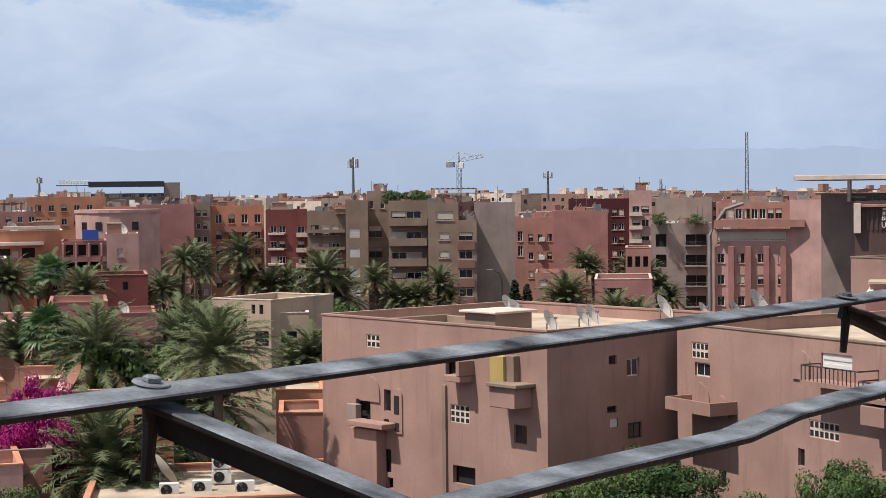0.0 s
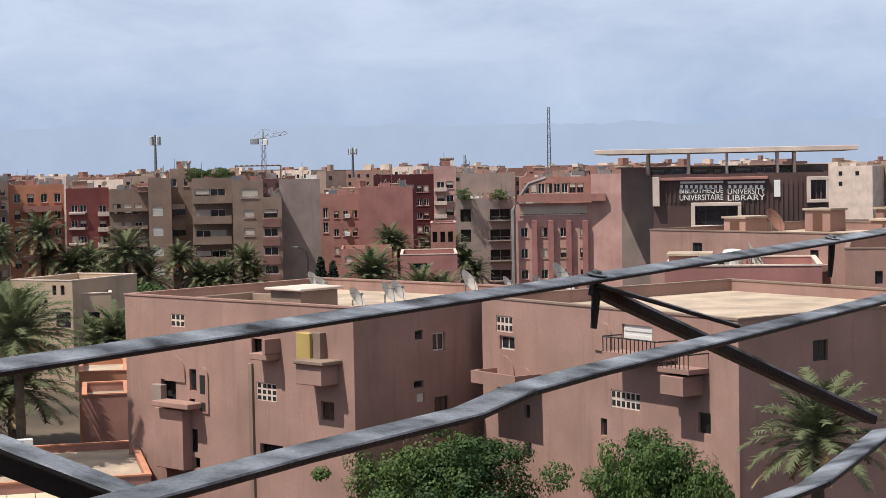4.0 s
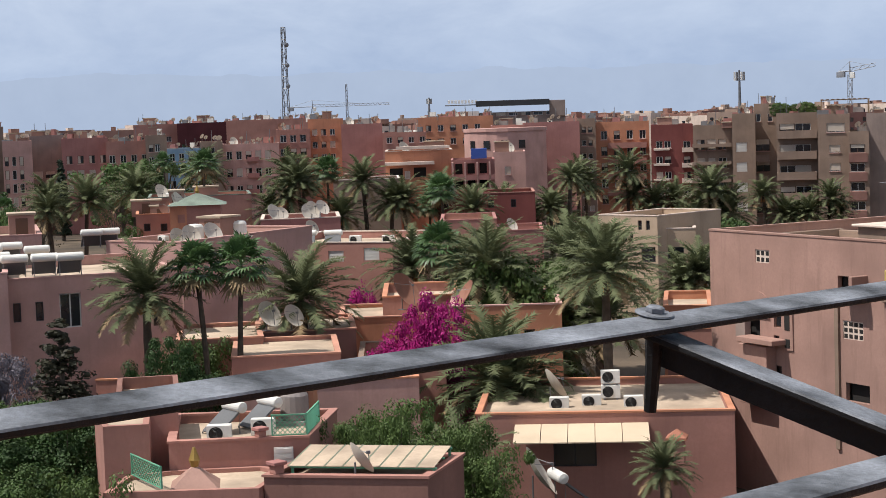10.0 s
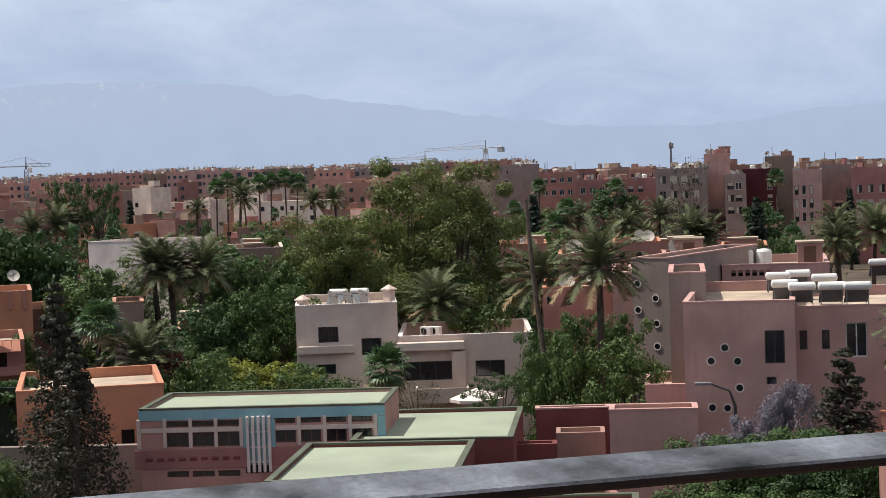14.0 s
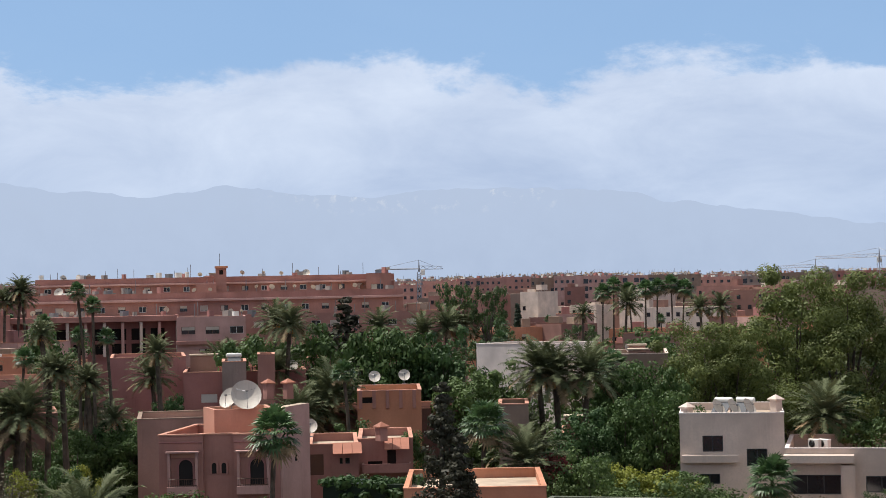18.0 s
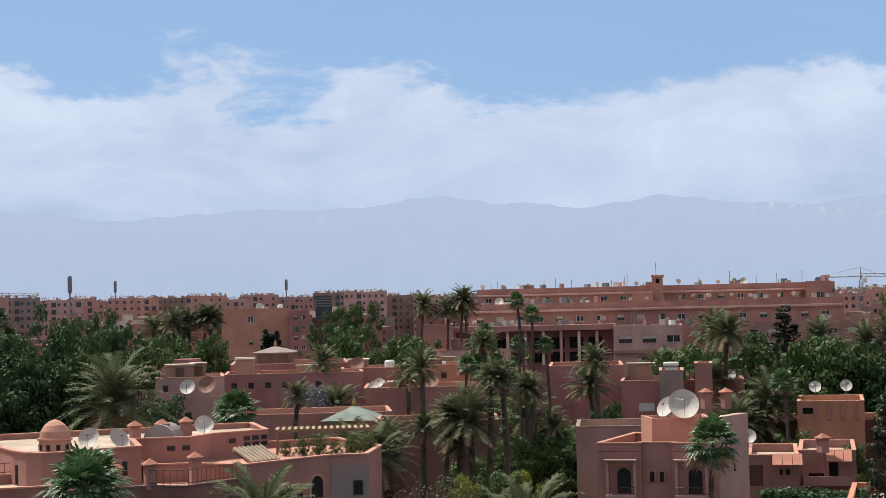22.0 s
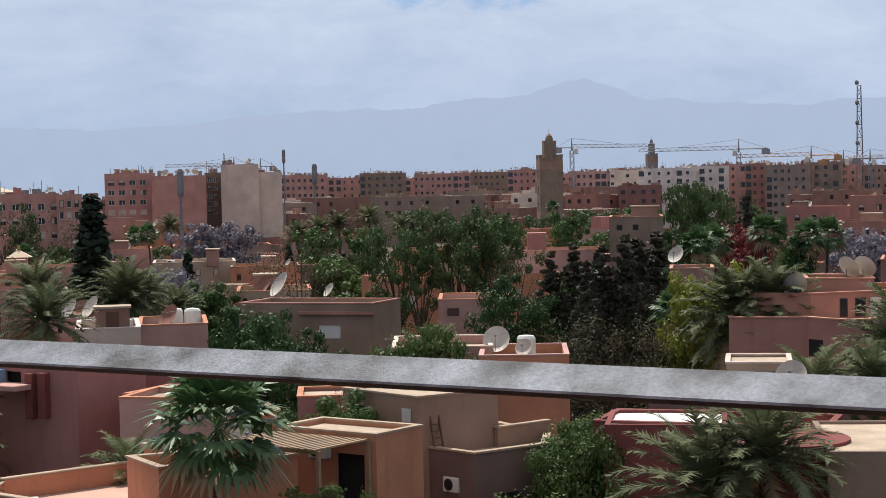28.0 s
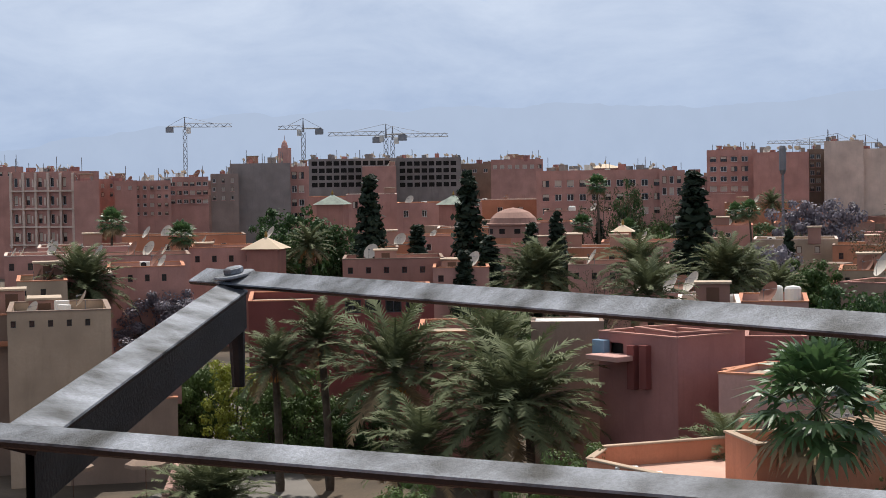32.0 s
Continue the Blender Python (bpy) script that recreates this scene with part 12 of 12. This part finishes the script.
led = house(-78.31, -77.25, 132.6, 7.66, 9, 9.95, "plaster_tan", "brown house with stepped ledges", front=[(3.16, 8.35, 0.8, 0.9, "dark"), (4.01, 8.57, 0.7, 0.8, "dark")], coping="plaster_orange")
clutter(led, 372, 3)
add_box(led, "ledge", "plaster_orange", -0.22, 6.04, -0.60, -0.004, 8.08, 8.36)
add_box(led, "ledge", "plaster_orange", 2.44, 4.82, -0.90, -0.004, 7.03, 7.31)
drv = house(-96.90, -70.78, 124.9, 5.05, 10, 9.67, "plaster_red", "dark red villa with balconies", front=[(6.85, 8.91, 1.2, 0.8, "std")], coping="plaster_orange")
drw = house(-97.81, -66.01, 122.0, 8.26, 10, 10.29, "plaster_red", "dark red villa with glazed balconies", front=[*grid(2.15, 1.39, 4, 8.89, 0.00, 1, 1.1, 0.9, "dark")], coping="plaster_orange")
drx = house(-86.10, -50.85, 119.2, 4.89, 9, 9.06, "plaster_salmon", "rose villa behind palms", front=[*grid(0.32, 1.64, 2, 6.74, 0.00, 1, 0.5, 0.7, "dark")], coping="plaster_orange")
parasol(-74.36, -66.86, 0.00, 1.2, "plaster_tan")
parasol(-77.03, -63.77, 0.00, 1.2, "plaster_tan")
plant("date", -82.0, -49.9, 0, 9.9, 1.55)
plant("date", -81.0, -43.6, 0, 10.6, 1.5)
plant("date", -75.0, -37.9, 0, 9.4, 1.45)
plant("date", -74.3, -39.1, 0, 8.5, 1.45)
plant("date", -83.3, -55.3, 0, 10.3)
plant("date", -81.7, -57.7, 0, 8.9)
plant("date", -72.5, -42.5, 0, 6.6, 1.1)
plant("date", -66.2, -51.7, 0, 4.2, 1.1)
plant("date", -66.9, -50.8, 0, 4.1, 1.1)
plant("fan", -59.1, -18.9, 0, 11.4, 1.65)
plant("date", -69.3, -25.9, 0, 7.5, 0.8)
plant("fan", -149.3, -117.5, 0, 13.3, 1.1)
plant("fan", -144.4, -123.5, 0, 14.8, 1.1)
plant("round", -176.4, -122.9, 0, 14.7, 0.77)
plant("round", -178.8, -119.4, 0, 13.9, 0.82)
plant("round", -180.3, -117.1, 0, 12.7, 0.9)
plant("round", -171.2, -121.7, 0, 12.9, 0.7)
plant("round", -173.5, -118.3, 0, 12.5, 0.72)
plant("date", -161.6, -109.1, 0, 12.3, 1.1)
plant("date", -158.9, -113.0, 0, 10.4, 1.1)
plant("date", -104.7, -93.0, 0, 12.2, 1.2)
plant("date", -105.0, -92.6, 0, 11.5, 1.2)
plant("bush", -90.6, -75.5, 0, 4.5, 1.07)
plant("bush", -93.5, -72.0, 0, 5.9, 0.81)
plant("bush", -93.0, -72.6, 0, 5.5, 0.87)
plant("bush", -92.3, -73.5, 0, 5.1, 0.93)
plant("lime", -89.9, -66.8, 0, 6.7, 0.9)
plant("bush", -88.8, -61.4, 0, 5.8, 0.88)
plant("bush", -88.0, -62.6, 0, 5.4, 0.96)
plant("bush", -89.8, -60.0, 0, 4.9, 1.05)
plant("round", -91.3, -57.6, 0, 4.9, 1.25)
plant("round", -90.6, -58.8, 0, 3.8, 1.58)
plant("jacaranda", -116.1, -94.9, 0, 8.5, 1.07)
plant("jacaranda", -117.3, -93.4, 0, 9.0, 1.01)
plant("broad", -93.3, -87.6, 0, 5.3, 1.44)
plant("broad", -96.8, -83.8, 0, 5.1, 1.49)
plant("bush", -63.3, -30.0, 0, 6.8, 0.7)
plant("bush", -59.9, -36.2, 0, 5.5, 0.86)
plant("cypress", -163.8, -96.4, 0, 13.1, 1.7)
plant("cypress", -145.5, -77.8, 0, 12.6, 1.8)
plant("cypress", -138.2, -76.5, 0, 11.6, 1.5)
plant("cypress", -156.3, -78.7, 0, 13.6, 1.3)
plant("cypress", -157.4, -76.4, 0, 14.6, 1.3)
plant("cypress", -153.4, -84.3, 0, 18.9, 1.3)
plant("cypress", -148.3, -92.9, 0, 18.7, 1.3)
plant("cypress", -160.2, -62.7, 0, 18.5, 1.7)
plant("date", -125.5, -62.0, 0, 12.2, 1.3)
plant("date", -125.1, -62.8, 0, 11.3, 1.3)
plant("date", -117.9, -49.9, 0, 11.4, 1.2)
plant("date", -119.9, -44.9, 0, 12.6, 1.2)
plant("date", -120.1, -44.2, 0, 11.7, 1.2)
plant("date", -117.4, -51.0, 0, 13.1, 1.2)
plant("fan", -209.4, -95.2, 0, 17.8, 1.1)
plant("fan", -216.9, -76.6, 0, 14.1, 1.1)
plant("fan", -208.5, -97.1, 0, 12.6, 1.1)
plant("bare", -220.1, -95.6, 0, 17.3, 0.58)
plant("bare", -222.5, -89.9, 0, 15.3, 0.66)
plant("bare", -218.5, -99.2, 0, 16.6, 0.6)
plant("round", -224.7, -97.6, 0, 16.5, 0.5)
plant("jacaranda", -156.1, -53.5, 0, 11.6, 0.78)
plant("jacaranda", -223.7, -72.0, 0, 14.7, 0.77)
plant("jacaranda", -225.0, -67.8, 0, 14.7, 0.77)
plant("broad", -143.1, -45.0, 0, 10.9, 0.77)
plant("broad", -142.8, -45.9, 0, 10.1, 0.82)
plant("bush", -122.7, -42.9, 0, 9.7, 0.53)
plant("bush", -122.0, -44.8, 0, 10.0, 0.52)
plant("round", -94.1, -27.4, 0, 11.9, 0.76)
plant("date", -141.4, -50.0, 0, 11.1)
plant("bare", -141.1, -64.1, 0, 10.0, 0.83)
plant("bare", -149.2, -41.9, 0, 13.3, 0.63)
plant("pine", -147.9, -24.9, 0, 16.7, 0.55)
plant("pine", -148.2, -23.0, 0, 15.4, 0.6)
plant("pine", -147.0, -29.7, 0, 15.1, 0.61)
plant("pine", -148.4, -21.5, 0, 15.9, 0.58)
plant("pine", -143.5, -27.1, 0, 13.7, 0.45)
plant("bare", -135.5, -35.3, 0, 14.5, 0.63)
plant("bare", -138.7, -18.7, 0, 13.7, 0.67)
plant("conifer", -127.2, -14.2, 0, 13.6, 1.1)
plant("conifer", -127.4, -12.5, 0, 14.2, 1.1)
plant("conifer", -117.6, -9.6, 0, 14.3, 1.1)
plant("conifer", -117.7, -8.1, 0, 15.0, 1.1)
plant("conifer", -121.5, -11.0, 0, 13.2, 0.9)
plant("conifer", -121.8, -7.3, 0, 14.1, 0.9)
plant("bare", -109.4, -11.5, 0, 9.9, 0.84)
plant("bare", -109.7, -8.3, 0, 9.9, 0.85)
plant("bare", -109.8, -5.8, 0, 9.5, 0.88)
plant("round", -124.0, -15.5, 0, 10.5, 0.72)
plant("round", -123.8, -17.5, 0, 12.1, 0.62)
plant("pine", -199.9, -6.4, 0, 18.3, 0.4)
plant("pine", -200.0, -3.6, 0, 16.6, 0.44)
plant("redflower", -185.0, -1.5, 0, 14.3, 0.58)
plant("redflower", -185.0, 0.8, 0, 13.7, 0.61)
plant("conifer", -190.0, 0.2, 0, 17.2, 1.2)
plant("round", -99.9, -28.8, 0, 11.3, 0.6)
plant("round", -100.6, -26.5, 0, 10.0, 0.68)
plant("date", -92.3, -38.5, 0, 12.7)
plant("date", -98.4, -17.9, 0, 9.5)
plant("date", -62.0, -1.5, 0, 9.1, 1.2)
plant("date", -62.0, 0.7, 0, 10.1, 1.2)
plant("bush", -71.7, -7.1, 0, 8.3, 0.62)
plant("bush", -71.7, -6.6, 0, 8.0, 0.65)
plant("broad", -72.0, -17.2, 0, 9.6, 0.79)
plant("broad", -73.6, -7.3, 0, 8.2, 0.92)
plant("date", -105.0, -0.2, 0, 12.5, 1.2)
plant("date", -105.0, 1.8, 0, 12.8, 1.2)
plant("lime", -112.0, -3.2, 0, 12.7, 0.59)
plant("lime", -112.0, 0.8, 0, 12.3, 0.61)
plant("fan", -160.0, 1.7, 0, 14.8, 1.2)
plant("fan", -159.9, 6.2, 0, 14.2, 1.2)
plant("fan", -159.9, -4.9, 0, 13.8, 1.2)
plant("date", -253.0, -59.8, 0, 14.8)
plant("date", -252.2, -63.1, 0, 14.0)
plant("date", -254.0, -55.7, 0, 15.6)
plant("date", -251.6, -65.5, 0, 13.3)
plant("broad", -232.8, -58.2, 0, 13.6, 0.72)
plant("broad", -234.3, -52.1, 0, 13.4, 0.73)
plant("broad", -238.8, -24.3, 0, 15.2, 0.65)
plant("broad", -240.0, 4.8, 0, 13.9, 0.71)
plant("jacaranda", -179.6, 11.5, 0, 13.0, 0.7)
plant("bush", -96.1, -19.4, 0, 9.8, 0.52)
plant("bush", -96.5, -16.9, 0, 9.9, 0.52)
plant("bush", -96.3, -18.2, 0, 9.9, 0.52)
plant("fan", -82.1, 17.5, 0, 10.9, 1.2)
plant("broad", -71.4, 9.4, 0, 7.7, 1.08)
plant("broad", -70.9, 12.8, 0, 7.7, 1.08)
plant("broad", -70.0, 17.0, 0, 7.3, 1.14)
plant("bush", -68.2, 15.7, 0, 8.1, 0.59)
plant("broad", -89.2, 11.8, 0, 9.7, 0.86)

# ---------------------------------------------------------------- the far town
rng = random.Random(5)

def far_villa(x, y, yaw, v):
    """One of ten low houses of the middle distance."""
    def build():
        r = random.Random(300 + v)
        w, d, top = r.uniform(8, 19), r.uniform(8, 12), r.uniform(5.5, 12.5)
        n = r.choice((2, 3, 4))
        wins = [(r.uniform(0.1, 0.6) + 0.6 + q * (w - 1.5) / n, top - r.choice((2.9, 2.9, 3.4)), r.uniform(0.9, 1.6), 1.3, "far") for q in range(n)]
        th = house(0, 0, 0, w, d, top, r.choice(("plaster_salmon", "plaster_rose", "plaster_pink", "city_two", "plaster_orange", "plaster_tan", "plaster_mud")), "low flat-roofed pink house of the middle distance", wins, group="low houses of the town", parapet=0.7, coping=r.choice(("", "plaster_pale", "plaster_orange")))
        s = r.uniform(0.1, 0.6) * w
        add_box(th, "stair_tower", r.choice(("plaster_salmon", "plaster_rose", "plaster_tan")), s, s + r.uniform(1.8, 3.5), d * 0.3, d * 0.3 + 3, top - 0.7, top + r.uniform(0.8, 1.9))
        return th
    return copied(("villa", v), build, pose(x, y, 0, 0, 0, yaw))


for k in range(84):
    az = rng.uniform(24, 112)
    dd = rng.uniform(345, 480) if 48 < az < 76 else rng.uniform(285, 480)
    m = polar(az, dd)
    far_villa(m.translation.x, m.translation.y, az + rng.choice((0, 20, -20, 35, -35)), rng.randrange(10))
for k in range(70):
    az = rng.uniform(20, 116)
    dd = rng.uniform(345, 470) if 48 < az < 76 else rng.uniform(235, 470)
    m = polar(az, dd)
    plant(rng.choice(("fan", "fan", "date", "broad", "round", "pine", "cypress")), m.translation.x, m.translation.y, 0, rng.uniform(9, 15), rng.uniform(0.9, 1.3))

def clear_of(x, y, gap):
    return all((x - a) ** 2 + (y - b) ** 2 > (c + gap) ** 2 for a, b, c in FOOT)


# low houses and the green between them, from the near gardens to the flats
rng = random.Random(41)
count = 0
while count < 46:
    az = rng.uniform(58, 123)
    m = polar(az, rng.uniform(175, 330) if az < 96 else rng.uniform(150, 330))
    x, y = m.translation.x, m.translation.y
    if clear_of(x, y, 7):
        far_villa(x, y, az + rng.choice((0, 20, -20, 35, -35)), rng.randrange(10))
        FOOT.append((x, y, 9))
        count += 1
count = 0
while count < 190:
    az = rng.uniform(36, 123)
    m = polar(az, rng.uniform(105, 340))
    x, y = m.translation.x, m.translation.y
    if clear_of(x, y, 2.0):
        kind = rng.choice(("round", "round", "broad", "broad", "broad", "bush", "date", "fan", "cypress", "pine", "bare") if az > 70 else ("round", "broad", "broad", "bush", "bamboo", "date", "date", "fan", "pine"))
        d = math.hypot(x, y)
        plant(kind, x, y, 0, rng.uniform(5.5, 8.5) + (d - 105) * 0.022 + (2.5 if kind in ("date", "fan", "cypress") else 0), rng.uniform(0.8, 1.2))
        FOOT.append((x, y, 1.5))
        count += 1
rng = random.Random(6)

# the rest of the town: countless low and high roofs up to the plain
town = Geo()


def town_box(m, x0, x1, y0, y1, z0, z1, slot):
    c = [m @ Vector((x, y, z)) for z in (z0, z1) for y in (y0, y1) for x in (x0, x1)]
    for q in ((4, 5, 7, 6), (0, 1, 5, 4), (2, 6, 7, 3), (0, 4, 6, 2), (1, 3, 7, 5)):
        town.face([c[i] for i in q], 5 if q[0] == 4 else slot)


for k in range(1080):
    az, dd = rng.uniform(-26, 144), 540 + 700 * rng.random() ** 1.3
    m = polar(az, dd, 0, rng.choice((0, 20, -25, 40, -40)))
    w, d = rng.uniform(7, 26), rng.uniform(9, 14)
    top = rng.choice((8, 11, 13, 15, 16, 17)) + rng.uniform(0, 1.6) + (dd - 540) * 0.0012
    tone = rng.randrange(5)
    town_box(m, 0, w, 0, d, 0, top, tone)
    for q in range(rng.choice((1, 2, 3))):
        a, s = rng.uniform(0, w * 0.8), rng.uniform(0.8, 4.5)
        town_box(m, a, min(w, a + s), 2, 5, top, top + rng.choice((0.5, 0.8, 1.2, 2.2)), rng.choice((tone, tone, 4, 1)))
    n = int(w / rng.uniform(3.2, 5.5))
    for r in range(2):
        for q in range(n):
            if rng.random() < 0.75:
                a, z = 1 + q * (w - 1) / n, top - 2.9 - r * 3.1
                town.face([m @ Vector((a, -0.05, z)), m @ Vector((a + 1.2, -0.05, z)), m @ Vector((a + 1.2, -0.05, z + 1.3)), m @ Vector((a, -0.05, z + 1.3))], 6)
solo("distant_town", town, ["city_one", "city_two", "city_three", "city_four", "plaster_pale", "roof_pale", "window_glass"], Matrix(), "crowded flat-roofed pink houses of the far town", "town", kind="stuff")

# the crowd of small things on the roofs of the flats: poles, dishes, tanks and crates, too many to count
crowd = Geo()
rng = random.Random(77)
for th in [o for o in scene.objects if o.parent is None and o.name.split(".")[0] in ("apartment_building", "hotel_building") and o.matrix_basis.translation.length > 150]:
    roof = next(o for o in th.children if o.name.startswith("roof"))
    xs, ys, z = [v.co.x for v in roof.data.vertices], [v.co.y for v in roof.data.vertices], roof.data.vertices[0].co.z
    for k in range(int((max(xs) - min(xs)) * (0.7 if th.name.startswith("hotel") else 1.9))):
        p = th.matrix_basis @ Vector((rng.uniform(min(xs) + 0.2, max(xs) - 0.2), rng.uniform(min(ys) + 0.2, min(ys) + (max(ys) - min(ys)) * 0.7), z))
        q = rng.random()
        if q < 0.3:
            crowd.tube([p, p + Vector((0, 0, rng.uniform(1.2, 3.0)))], 0.05, 4, 0)
        elif q < 0.62:
            r, c = rng.uniform(0.3, 0.55), p + Vector((0, 0, rng.uniform(0.9, 1.5)))
            a = radians(62 + rng.uniform(-30, 30))
            e, u = Vector((math.cos(a), math.sin(a), 0)), Vector((math.sin(a) * 0.5, -math.cos(a) * 0.5, 0.85))
            crowd.tube([p, c], 0.04, 4, 0)
            crowd.face([c + e * r * math.cos(i * math.tau / 10) + u * r * math.sin(i * math.tau / 10) for i in range(10)], 1)
        else:
            w, d, h = rng.uniform(0.4, 1.8), rng.uniform(0.4, 1.2), rng.uniform(0.6, 1.6)
            crowd.box(p.x - w / 2, p.x + w / 2, p.y - d / 2, p.y + d / 2, p.z, p.z + h, rng.choice((2, 3, 3, 4, 4, 0)))
solo("rooftop_clutter", crowd, ["steel_grey", "dish_pale", "metal_white", "plaster_rose", "concrete"], Matrix(), "crowded poles, dishes, tanks and crates on flat roofs", "clutter", kind="stuff")
